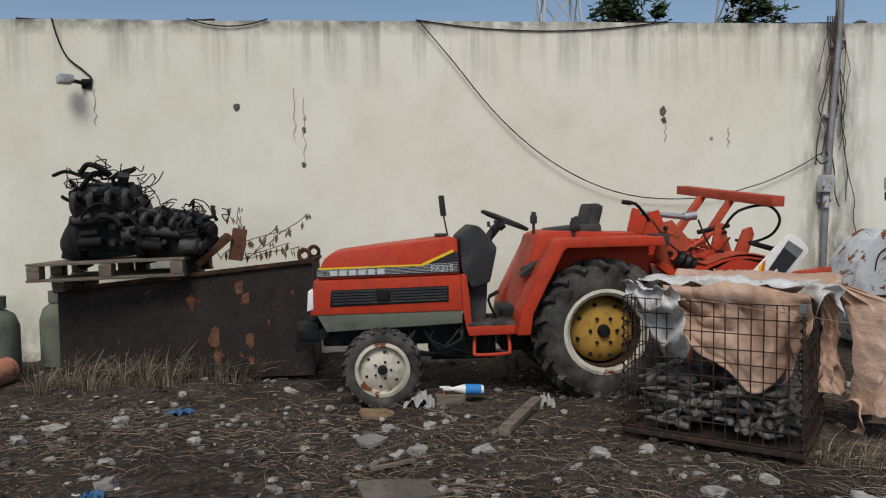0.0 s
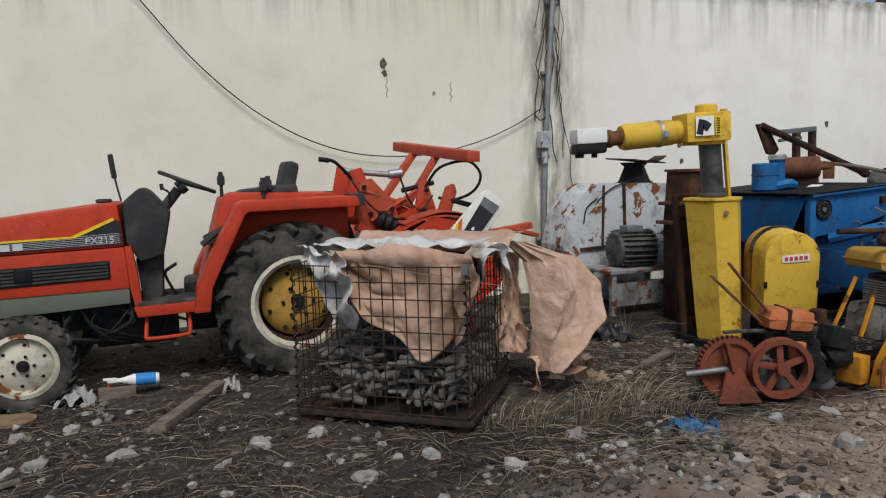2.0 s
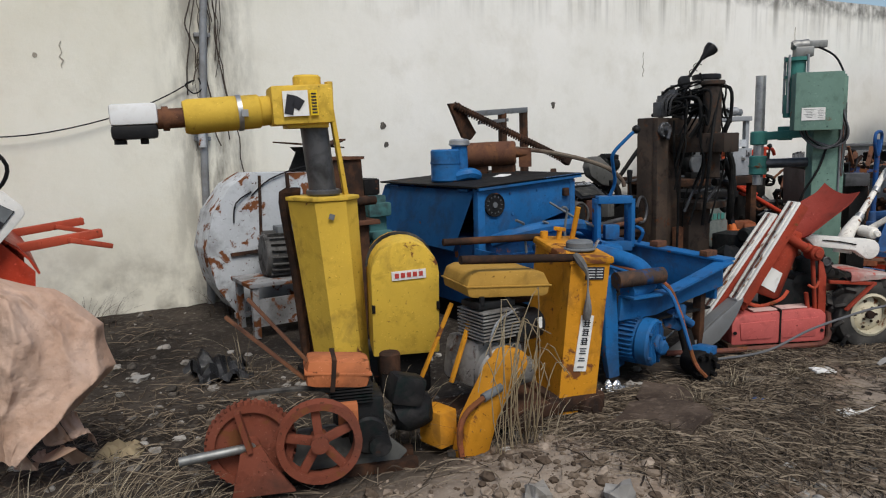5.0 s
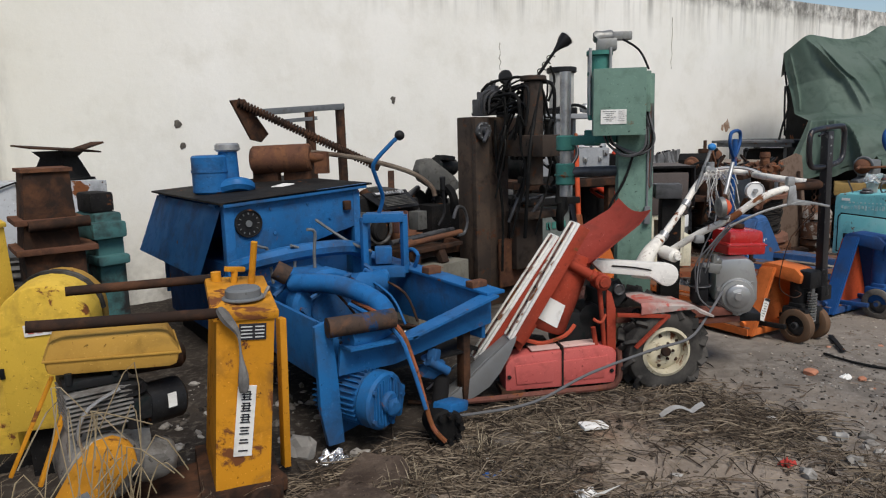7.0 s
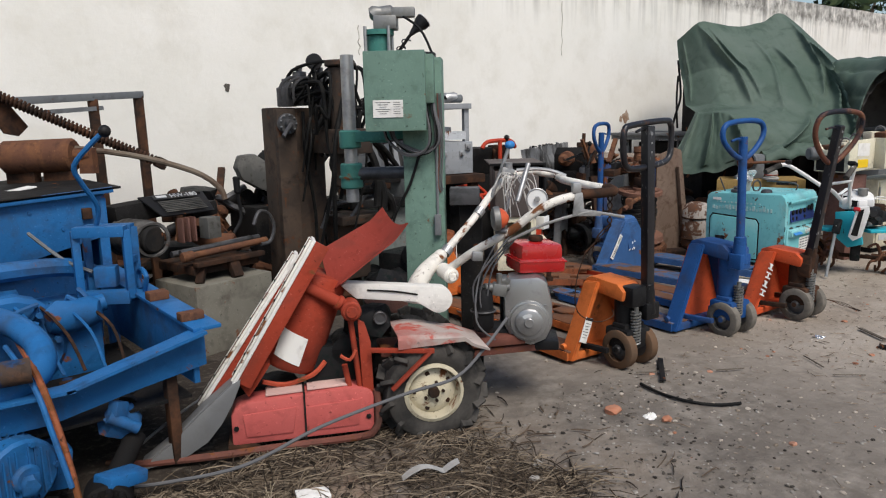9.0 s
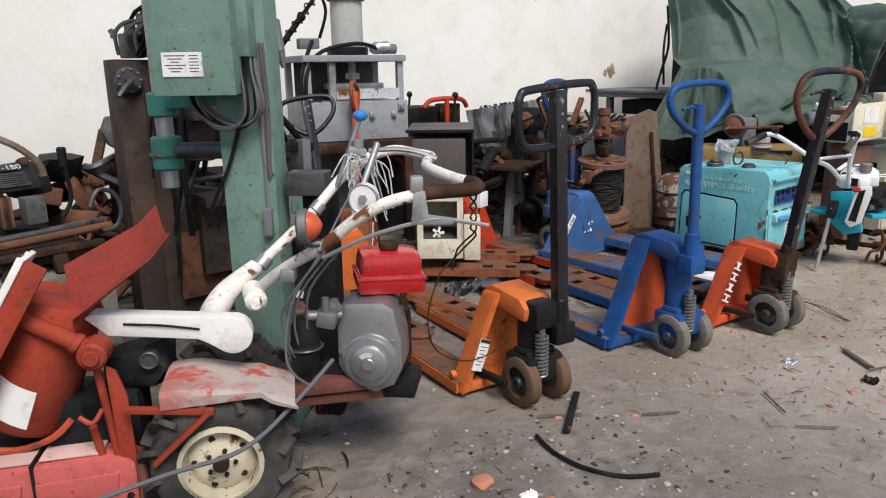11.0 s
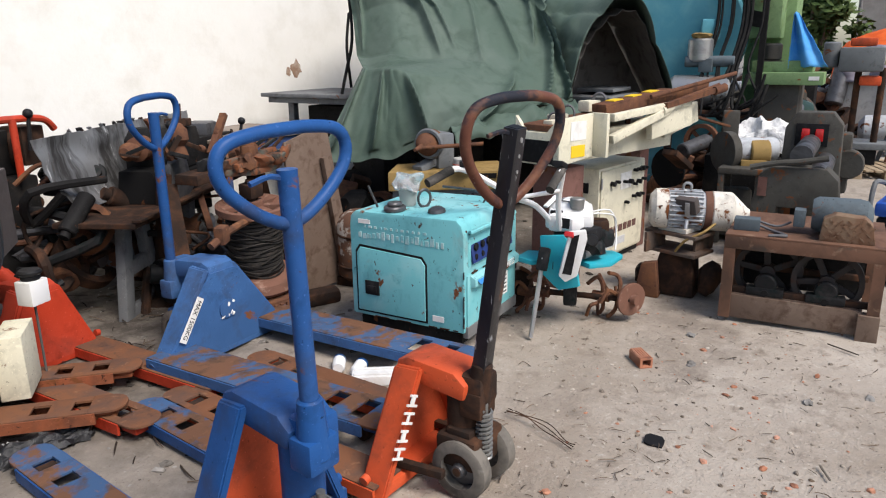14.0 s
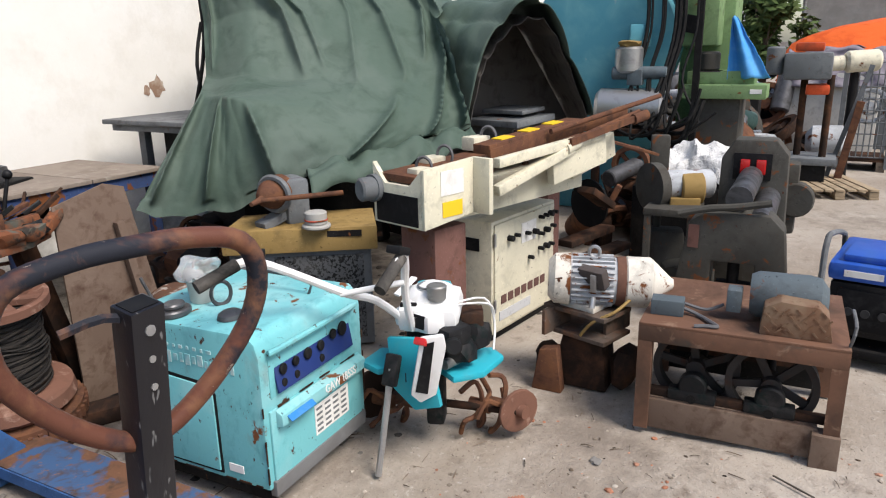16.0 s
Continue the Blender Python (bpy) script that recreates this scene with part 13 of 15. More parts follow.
def pump_motor():
    p = thing("electric_motor", pose(13.15, 2.32, 0.0), "rust-spotted white electric motor on a scrap base", "motor", worldly=True)
    a, b = Vector((13.04, 2.545, 0.57)), Vector((13.21, 2.045, 0.555))
    d = (b - a)
    def at(f):
        return a + d * f
    part("body", Shape().cyl(at(0.16), at(0.62), 0.115, bev=0.01, seg=28), M_GREYW, p)
    fn = Shape()
    u = d.normalized()
    for i in range(26):
        e = Matrix.Rotation(i * math.tau / 26, 3, u) @ Vector((0, 0, 1))
        fn.bar(at(0.2) + e * 0.12, at(0.58) + e * 0.12, 0.006, 0.02, up=e)
    part("fin", fn, M_GREYW, p)
    part("fan_cover", Shape().lathe(at(-0.02), at(0.18), ((0, 0.09), (0.3, 0.125), (1, 0.13)), 26), M_WHITER2, p)
    part("end_bell", Shape().lathe(at(0.60), at(0.68), ((0, 0.12), (1, 0.125)), 26), M_RUSTP, p)
    part("pump_head", Shape().cyl(at(0.68), at(0.92), 0.125, bev=0.008, seg=26), M_WHITER2, p)
    part("pump_cone", Shape().lathe(at(0.92), at(1.12), ((0, 0.12), (0.9, 0.03), (1, 0.025)), 26), M_WHITER2, p)
    part("terminal_box", Shape().box(at(0.4) + Vector((-0.11, -0.03, 0.05)), (0.05, 0.14, 0.1), (0, -20, -18), 0.008), M_BROWN, p)
    part("lifting_eye", Shape().ring(at(0.4) + Vector((0, 0, 0.145)), (1, 0.3, 0), 0.026, 0.009, 16, 6), M_STEEL, p)
    part("switch_handle", Shape().box(at(0.4) + Vector((-0.145, -0.04, 0.03)), (0.02, 0.03, 0.09), (0, -10, 0), 0.006).cyl(at(0.4) + Vector((-0.14, -0.04, -0.04)), at(0.4) + Vector((-0.16, -0.04, -0.09)), 0.014), M_STEEL, p)
    part("foot_bracket", Shape().box((13.11, 2.37, 0.445), (0.20, 0.20, 0.03), (0, 0, -18), 0.006), M_WHITER2, p)
    ch = Shape()
    for dy in (-0.15, 0.15):
        ch.box((13.10 - 0.3 * dy, 2.37 + 0.95 * dy, 0.36), (0.22, 0.02, 0.13), (0, 0, -18), 0.004)
    part("channel", ch.box((13.10, 2.37, 0.42), (0.24, 0.36, 0.022), (0, 0, -18), 0.004).box((13.10, 2.37, 0.30), (0.24, 0.36, 0.022), (0, 0, -18), 0.004), M_RUSTY, p, "rusty channel under the motor")
    part("pedestal", Shape().prism([(2.24, 0.0), (2.27, 0.29), (2.47, 0.29), (2.54, 0.0)], "x", 13.03, 13.24, 0.015), M_RUSTD, p)
    part("rust_block", Shape().prism([(2.44, 0.0), (2.47, 0.24), (2.56, 0.22), (2.60, 0.0)], "x", 12.93, 13.0, 0.01), M_RUST, p)
    part("side_casting", Shape().lump((13.12, 2.17, 0.12), (0.1, 0.08, 0.12), 6, 0.5).lump((13.2, 2.6, 0.08), (0.1, 0.08, 0.08), 9, 0.5), M_RUSTD, p)
    part("power_cable", Shape().tube([at(0.8) + Vector((-0.1, 0, -0.05)), (12.98, 2.2, 0.46), (12.95, 2.3, 0.40), (12.96, 2.36, 0.32)], 0.008, 6, 4), M_OCHRE2, p)


pump_motor()


def pulley_table():
    t = thing("drive_table", pose(13.09, 1.645, 0.0, 0, 0, 2), "rust red steel table with belt pulleys underneath", "table")
    X0, X1, Y0, Y1, Z = -0.335, 0.355, -0.405, 0.405, 0.525
    part("tabletop", Shape().span(X0, X1, Y0, Y1, Z - 0.012, Z, 0.003), M_TABLE, t)
    part("apron", Shape().span(X0, X0 + 0.012, Y0, Y1, Z - 0.085, Z - 0.012, 0.002), M_TABLE, t)
    part("apron", Shape().span(X0 + 0.012, X1, Y0, Y0 + 0.012, Z - 0.085, Z - 0.012).span(X0 + 0.012, X1, Y1 - 0.012, Y1, Z - 0.085, Z - 0.012), M_TABLE, t)
    for x in (X0 + 0.03, X1 - 0.03):
        for y in (Y0 + 0.03, Y1 - 0.03):
            part("leg", Shape().span(x - 0.03, x + 0.03, y - 0.03, y - 0.024, 0.02, Z - 0.085).span(x - 0.03, x - 0.024, y - 0.024, y + 0.03, 0.02, Z - 0.085), M_TABLE, t)
    part("channel_beam", Shape().span(X0 + 0.02, X0 + 0.04, Y0 + 0.08, Y1 - 0.04, 0.02, 0.16, 0.003).span(X0 + 0.04, X0 + 0.12, Y0 + 0.08, Y1 - 0.04, 0.15, 0.165), M_PLATE, t, "pale rusty channel beam")
    part("foot_plate", Shape().span(X0 - 0.02, X0 + 0.06, Y0 - 0.005, Y0 + 0.10, 0.0, 0.15, 0.004), M_PLATE, t)
    part("cross_rail", Shape().span(X0 + 0.05, X0 + 0.09, Y0 + 0.04, Y1 - 0.04, 0.165, 0.20, 0.003).span(X1 - 0.1, X1 - 0.06, Y0 + 0.04, Y1 - 0.04, 0.165, 0.2, 0.003), M_RUSTD, t)
    part("back_sheet", Shape().span(X1 - 0.055, X1 - 0.05, Y0 + 0.06, Y1 - 0.06, 0.05, Z - 0.03), M_DSTEEL, t, "dark back sheet")
    part("perforated_bar", Shape().span(X1 - 0.04, X1 - 0.03, Y0 + 0.03, Y0 + 0.13, 0.1, 0.43), M_RUSTD, t)
    for y, z, x in ((0.17, 0.285, -0.16), (-0.14, 0.28, -0.21)):
        s = revolve(Shape(), (x, y, z), (1, 0, 0), [(-0.03, 0.185), (0, 0.175), (0.03, 0.185), (0.03, 0.155), (-0.03, 0.155)], 36)
        for k in range(5):
            a = k * math.tau / 5 + y
            s.bar((x, y, z), (x, y + 0.165 * math.cos(a), z + 0.165 * math.sin(a)), 0.035, 0.02, 0.004, up=(1, 0, 0))
        part("pulley", s.cyl((x - 0.05, y, z), (x + 0.05, y, z), 0.04), M_PULLEY, t, "black spoked belt pulley")
        part("shaft", Shape().cyl((X0 + 0.03, y, z - 0.1), (X1 - 0.05, y, z - 0.1), 0.02), M_DSTEEL, t)
        part("pillow_block", Shape().cyl((X0 + 0.04, y, 0.235), (X0 + 0.10, y, 0.235), 0.06, bev=0.008).box((X0 + 0.07, y, 0.19), (0.07, 0.2, 0.05), bev=0.01), M_CASTG, t)
    part("diagonal_belt", Shape().bar((0.0, 0.02, 0.2), (0.0, -0.05, 0.42), 0.02, 0.02), M_RUBBER, t)
    gb = part("belt_guard", Shape().prism([(-0.36, 0.0), (-0.34, 0.10), (-0.30, 0.14), (-0.16, 0.15), (-0.10, 0.12), (-0.09, 0.0)], "x", X0 + 0.05, X0 + 0.17, 0.006, Matrix.Translation((0, 0.02, Z))), M_TREAD, t, "diamond plate belt guard")
    tr = Shape()
    for i in range(6):
        for j in range(4):
            y, z = -0.32 + i * 0.045 + (0.02 if j % 2 else 0), Z + 0.025 + j * 0.03
            if y < -0.09:
                tr.box((X0 + 0.049, y, z), (0.004, 0.028, 0.007), (45 if (i + j) % 2 else -45, 0, 0))
    part("tread_bar", tr, M_TREAD, gb)
    mo = part("motor", Shape().lathe((X0 + 0.24, -0.02, Z + 0.11), (X0 + 0.24, -0.32, Z + 0.115), ((0, 0.085), (0.1, 0.1), (0.75, 0.1), (0.9, 0.09), (1, 0.05)), 24).box((X0 + 0.24, -0.17, Z + 0.02), (0.16, 0.2, 0.04), bev=0.006), M_MOTB, t, "blue grey motor")
    part("terminal_box", Shape().box((X0 + 0.2, 0.04, Z + 0.09), (0.09, 0.06, 0.1), bev=0.008), M_MOTB, mo)
    part("switch_box", Shape().box((X0 + 0.16, 0.31, Z + 0.035), (0.09, 0.14, 0.07), (0, 0, 4), 0.006), M_MOTB, t)
    part("cable", Shape().tube([(X0 + 0.16, 0.24, Z + 0.03), (X0 + 0.15, 0.18, Z + 0.012), (X0 + 0.08, 0.12, Z + 0.012), (X0 + 0.04, 0.09, Z + 0.01), (X0 + 0.03, 0.14, Z + 0.01), (X0 + 0.02, 0.18, Z + 0.006)], 0.009, 6, 4).tube([(X0 + 0.17, 0.24, Z + 0.05), (X0 + 0.18, 0.15, Z + 0.03), (X0 + 0.19, 0.08, Z + 0.06)], 0.008, 6, 4), M_GREYCABLE, t)
    part("handle", Shape().tube([(X0 + 0.04, -0.40, Z + 0.005), (X0 + 0.02, -0.41, Z + 0.09), (X0 + 0.2, -0.41, Z + 0.10)], 0.007, 6, 3), M_GREY, t)


M_TABLE = mat("maroon_rusty_top", (0.155, 0.083, 0.055), 0.6, 0.0, [(3, (0.085, 0.052, 0.038), 0.45, 0.66), (14, (0.25, 0.16, 0.11), 0.58, 0.72), (6, (0.07, 0.06, 0.05), 0.62, 0.75)], ((60, 0.2, 0.003),))
M_PULLEY = mat("black_pulley_iron", (0.045, 0.04, 0.038), 0.6, 0.2, [(12, RUST_D, 0.55, 0.75)])
M_TREAD = mat("rusty_tread_plate", (0.19, 0.11, 0.07), 0.6, 0.3, [(8, (0.26, 0.19, 0.13), 0.45, 0.7), (20, (0.1, 0.05, 0.03), 0.55, 0.7)])
M_MOTB = paint("blue_grey_motor_paint", (0.10, 0.125, 0.14), 0.45, 0.6, 0.5)
pulley_table()


def roller_machine():
    r = thing("bending_rolls", pose(14.7, 1.85, 0.0), "dark green grey bending rolls with red switches", "machine", worldly=True)
    arch = [(2.10, 0.0), (2.12, 0.3), (2.06, 0.66), (1.98, 0.72), (1.62, 0.72), (1.54, 0.64), (1.50, 0.3), (1.52, 0.0), (1.66, 0.0), (1.68, 0.42), (1.92, 0.42), (1.94, 0.0)]
    part("front_stand", Shape().prism(arch, "x", 14.15, 14.35, 0.02), M_ROLLS, r)
    part("rear_stand", Shape().prism([(1.55, 0.0), (1.58, 0.95), (1.66, 1.05), (1.92, 1.05), (2.0, 0.92), (2.02, 0.0)], "x", 15.0, 15.2, 0.02), M_ROLLS, r)
    sw = part("switch_plate", Shape().span(14.985, 15.0, 1.68, 1.92, 0.78, 0.96, 0.004), M_GRILLE, r)
    for y in (1.745, 1.845):
        part("switch_button", Shape().span(14.965, 14.985, y - 0.03, y + 0.03, 0.82, 0.92, 0.006), M_REDGLOSS, sw, "red push switch")
    part("roller", Shape().cyl((14.2, 1.80, 0.80), (15.05, 1.80, 0.80), 0.075, seg=22), M_STEELD, r)
    part("roller", Shape().cyl((14.2, 1.68, 0.66), (15.05, 1.68, 0.66), 0.075, seg=22), M_STEELD, r)
    part("clamp_bar", Shape().tube([(14.1, 2.12, 0.71), (14.12, 1.95, 0.75), (14.14, 1.8, 0.765), (14.15, 1.62, 0.80)], 0.022, 8, 3), M_ROLLS, r)
    part("screw", Shape().cyl((14.25, 1.80, 0.2), (14.25, 1.80, 0.6), 0.035).box((14.25, 1.8, 0.24), (0.16, 0.2, 0.06), bev=0.01), M_DSTEEL, r)
    part("base_rail", Shape().span(14.2, 15.1, 1.5, 1.6, 0.0, 0.12, 0.006).span(14.2, 15.1, 1.98, 2.08, 0.0, 0.12, 0.006), M_ROLLS, r)
    part("red_plate", Shape().span(14.135, 14.148, 2.0, 2.06, 0.5, 0.64), M_MAROON, r)
    part("gear_cover", Shape().box((15.3, 1.66, 0.62), (0.2, 0.3, 0.5), bev=0.03).cyl((15.18, 1.52, 0.62), (15.3, 1.52, 0.62), 0.12, bev=0.01), M_ROLLS, r)
    g = thing("bench_grinder", pose(14.9, 2.45, 0.0), "dusty grey grinder with an ochre motor on a stand", "grinder", worldly=True)
    part("stand", Shape().box((14.75, 2.25, 0.60), (0.4, 0.34, 0.05), bev=0.01).box((14.85, 2.32, 0.22), (0.3, 0.26, 0.4), (0, 6, 12), 0.04).lump((14.72, 2.2, 0.14), (0.14, 0.12, 0.14), 4, 0.5), M_ROLLS, g)
    for x, y in ((14.58, 2.11), (14.58, 2.39), (14.92, 2.11), (14.92, 2.39)):
        part("leg", Shape().bar((x, y, 0.0), (x, y, 0.58), 0.045, 0.045, 0.004), M_ROLLS, g)
    part("wheel_guard", Shape().lathe((14.78, 2.44, 0.72), (14.84, 2.38, 0.72), ((0, 0.14), (0.1, 0.17), (0.9, 0.17), (1, 0.14)), 26).box((15.35, 2.48, 0.85), (0.08, 0.14, 0.34), (0, 0, 15), 0.02), M_ROLLS, g)
    part("motor", Shape().cyl((14.80, 2.36, 0.74), (14.98, 2.05, 0.74), 0.10, bev=0.015), M_GREYW, g)
    part("motor_cover", Shape().cyl((14.84, 2.24, 0.715), (14.90, 2.10, 0.715), 0.112, bev=0.01).box((14.8, 2.2, 0.62), (0.14, 0.2, 0.1), (0, 0, 20), 0.01), M_OCHRE2, g)
    part("blade", Shape().cyl((15.1, 2.95, 0.50), (15.12, 2.94, 0.50), 0.19, bev=0.002), M_DSTEEL, g, "dark round saw blade")
    part("rack", Shape().box((14.6, 2.75, 0.66), (0.3, 0.14, 0.05), (0, 30, -20), 0.008).box((14.75, 2.85, 0.34), (0.6, 0.12, 0.05), (0, 0, -15), 0.01).box((14.75, 2.7, 0.24), (0.6, 0.12, 0.05), (0, 4, -10), 0.01), M_RUSTD, g)
    part("rust_plate", Shape().bar((14.9, 2.95, 1.06), (15.2, 2.50, 0.90), 0.22, 0.02, 0.003), M_RUST, g)
    def sack(u, v):
        c = 0.09 * (1 - abs(2 * noise.noise((u * 3.1, v * 3.3, 2.2)))) + 0.05 * (1 - abs(2 * noise.noise((u * 7, v * 6.5, 5.1))))
        e = max(abs(u - 0.5), abs(v - 0.5)) * 2
        return Vector((15.55 + 0.55 * u + 0.06 * noise.noise((u * 4, v * 4, 1.0)), 2.62 - 0.68 * v + 0.06 * noise.noise((u * 4, v * 4, 7.0)), 0.78 - 0.26 * e ** 2.4 + c + 0.06 * v))
    bag = solo("white_sack", Shape().sheet(sack, 36, 36, 0.004), M_SACK, "crumpled white plastic sack on the machines", "sack", at=(15.7, 2.3, 0.6), sharp=50)
    solo("steel_crate", Shape().box((15.8, 2.35, 0.30), (0.7, 0.7, 0.6), bev=0.02), M_DSTEEL, "dark steel crate under the white sack", "crate", at=(15.8, 2.35, 0))


M_ROLLS = paint("dark_olive_machine_paint", (0.078, 0.075, 0.066), 0.5, 0.85, 0.6)
M_SACK = mat("white_sack", (0.70, 0.70, 0.69), 0.55, 0.0, [(5, (0.5, 0.48, 0.45), 0.5, 0.8)], ((12, 0.9, 0.05), (40, 0.5, 0.02)))
roller_machine()


def blue_generator():
    g = thing("portable_generator", pose(14.2, 1.02, 0.0, 0, 0, -10), "blue and black portable generator in a tube frame", "generator")
    part("tank", Shape().span(-0.32, 0.32, -0.24, 0.24, 0.46, 0.56, 0.03).span(-0.28, 0.1, -0.18, 0.18, 0.56, 0.60, 0.015), M_GENB, g, "bright blue fuel tank")
    part("brand_bar", Shape().span(-0.325, -0.3205, -0.02, 0.16, 0.49, 0.525), M_LABEL, g)
    part("panel", Shape().span(-0.30, 0.30, -0.22, 0.22, 0.16, 0.45, 0.01), M_BLACK, g)
    part("front_panel", Shape().span(-0.312, -0.30, -0.18, 0.18, 0.2, 0.42, 0.004), M_GRILLE, g)
    k = Shape()
    for i in range(4):
        k.cyl((-0.312, -0.12 + i * 0.08, 0.3), (-0.325, -0.12 + i * 0.08, 0.3), 0.022)
    part("socket", k, M_PLASTIC, g)
    for y in (-0.26, 0.26):
        part("tube_frame", Shape().tube([(-0.34, y, 0.10), (-0.34, y, 0.55), (-0.30, y, 0.66), (-0.2, y, 0.68), (0.2, y, 0.60), (0.34, y, 0.5), (0.34, y, 0.10)], 0.016, 8, 4), M_GREY, g)
    part("cross_tube", Shape().cyl((-0.34, -0.26, 0.10), (-0.34, 0.26, 0.10), 0.016).cyl((0.34, -0.26, 0.10), (0.34, 0.26, 0.10), 0.016).span(-0.36, 0.36, -0.28, 0.28, 0.06, 0.1, 0.01), M_DSTEEL, g)
    for x in (-0.25, 0.25):
        for y in (-0.24, 0.24):
            part("castor", Shape().cyl((x, y - 0.02, 0.035), (x, y + 0.02, 0.035), 0.035, bev=0.005), M_RUBBER, g)


M_GENB = mat("bright_blue_paint", (0.015, 0.08, 0.40), 0.35, 0.0, [(6, (0.05, 0.13, 0.4), 0.5, 0.8)])
blue_generator()


# ---- far machines at the end of the yard ----
def far_yard():
    d = thing("teal_disc_machine", pose(17.2, 3.4, 0.0), "large round teal machine casing with worn paint", "machine", worldly=True)
    part("disc", Shape().cyl((17.0, 3.42, 1.70), (17.3, 3.42, 1.70), 0.74, seg=48, bev=0.02), M_TEALF, d)
    part("body", Shape().span(17.1, 17.6, 2.9, 3.9, 0.0, 1.3, 0.03), M_TEALF, d)
    part("small_box", Shape().box((16.9, 3.02, 1.75), (0.1, 0.2, 0.22), (0, 0, 20), 0.02), M_TEALF, d)
    c = thing("air_compressor", pose(16.9, 3.0, 0.0), "silver grey compressor tank with hoses on a bench", "compressor", worldly=True)
    part("bench", Shape().span(16.5, 17.05, 2.5, 3.4, 0.85, 0.92, 0.01).span(16.55, 16.62, 2.55, 2.62, 0, 0.85).span(16.55, 16.62, 3.28, 3.35, 0, 0.85), M_RUSTD, c)
    part("tank", Shape().cyl((16.7, 3.36, 1.10), (16.75, 2.72, 1.10), 0.18, seg=22, bev=0.04), M_SILVER, c)
    part("pot", Shape().cyl((16.75, 3.08, 1.42), (16.75, 3.08, 1.66), 0.13, bev=0.02), M_SILVER, c)
    part("pot_lid", Shape().lump((16.75, 3.08, 1.68), (0.13, 0.13, 0.04), 2, 0.5), M_OCHRE2, c)
    part("pump", Shape().cyl((16.7, 3.22, 1.42), (16.75, 2.72, 1.42), 0.06, bev=0.01).box((16.7, 3.0, 1.38), (0.1, 0.14, 0.14), bev=0.01).cyl((16.7, 3.0, 1.3), (16.7, 3.0, 1.42), 0.04), M_MOTB, c)
    for k in range(11):
        y = 2.97 - k * 0.042 + 0.09 * math.sin(k * 2.7)
        part("hose", Shape().tube([(16.9, y, 2.3), (16.85, y - 0.02, 1.8), (16.7, y + 0.05, 1.35), (16.5, y + 0.15 * math.sin(k * 1.9), 1.0 - 0.06 * (k % 3)), (16.35, y - 0.15 + 0.1 * math.cos(k * 2.1), 0.85 + 0.05 * (k % 4)), (16.4, y - 0.3, 1.1 + 0.1 * (k % 3))], (0.012, 0.018, 0.015)[k % 3], 7, 5), M_HOSE, c)
    part("hose_hook", Shape().bar((16.9, 3.1, 2.25), (16.9, 2.4, 2.3), 0.05, 0.05).bar((17.0, 2.5, 0.0), (17.0, 2.5, 2.3), 0.06, 0.06), M_DSTEEL, c)
    m = thing("milling_machine", pose(17.5, 2.3, 0.0), "olive green milling machine", "machine", worldly=True)
    part("column", Shape().span(17.5, 18.1, 2.25, 2.75, 0.5, 2.6, 0.03), M_MGREEN, m)
    part("head", Shape().span(17.1, 17.5, 2.35, 2.7, 1.65, 2.4, 0.03), M_MGREEN, m)
    part("name_plate", Shape().box((17.09, 2.58, 1.85), (0.01, 0.18, 0.16), (12, 0, 0)), M_GRILLE, m)
    part("motor", Shape().cyl((17.2, 2.42, 1.42), (17.2, 2.42, 1.6), 0.1, bev=0.02).span(17.1, 17.4, 2.3, 2.55, 1.36, 1.42), M_ROLLS, m)
    part("table", Shape().span(17.0, 17.4, 1.88, 2.62, 1.17, 1.30, 0.01).span(17.1, 17.5, 2.0, 2.6, 1.3, 1.42, 0.01), M_MGREEN, m)
    part("knee", Shape().span(17.1, 17.7, 2.1, 2.5, 0.0, 1.17, 0.03), M_ROLLS, m)
    part("plate_label", Shape().span(16.995, 17.0, 1.92, 2.02, 1.22, 1.26), M_LABEL, m)
    b = Shape()

    def sheet(u, v):
        return Vector((17.1 + 0.05 * math.sin(v * 9), 2.24 - 0.38 * v * (0.12 + 0.88 * u) + 0.012 * noise.noise((u * 5, v * 5, 1.0)), 1.9 - 0.55 * u + 0.03 * noise.noise((v * 6, 0.2, 2.0))))
    solo("blue_sheet", b.sheet(sheet, 16, 12, 0.004), M_BTARP, "bright blue plastic sheet hung on the machine", "sheet", at=(17.2, 2.1, 1.3), sharp=180)
    k = thing("drill_press", pose(19.2, 1.6, 0.0), "grey drill press with an orange red head", "drill", worldly=True)
    part("head", Shape().span(19.0, 19.4, 1.35, 1.85, 1.25, 1.55, 0.04), M_GREY, k)
    part("motor", Shape().cyl((19.2, 1.95, 1.3), (19.2, 1.95, 1.62), 0.1, bev=0.02), M_GREY, k)
    part("orange_cap", Shape().span(19.05, 19.3, 1.45, 1.75, 1.56, 1.66, 0.03).span(19.05, 19.3, 1.35, 1.6, 1.08, 1.2, 0.03), M_ORED, k)
    part("post", Shape().cyl((19.2, 1.62, 0.3), (19.2, 1.62, 1.3), 0.04), M_RUSTD, k)
    part("post", Shape().cyl((19.1, 1.35, 0.3), (19.1, 1.35, 1.3), 0.04), M_RUSTD, k)
    part("table", Shape().span(18.9, 19.5, 1.2, 1.8, 0.3, 0.38, 0.01), M_GREY, k)
    part("base", Shape().span(18.95, 19.4, 1.3, 1.75, 0.0, 0.3, 0.02), M_DSTEEL, k)
    j = thing("lifting_jack", pose(19.4, 1.05, 0.0), "slanting rusty steel struts", "strut", worldly=True)
    part("strut", Shape().bar((19.4, 1.28, 0.1), (19.4, 0.95, 1.4), 0.05, 0.05), M_GREY, j)
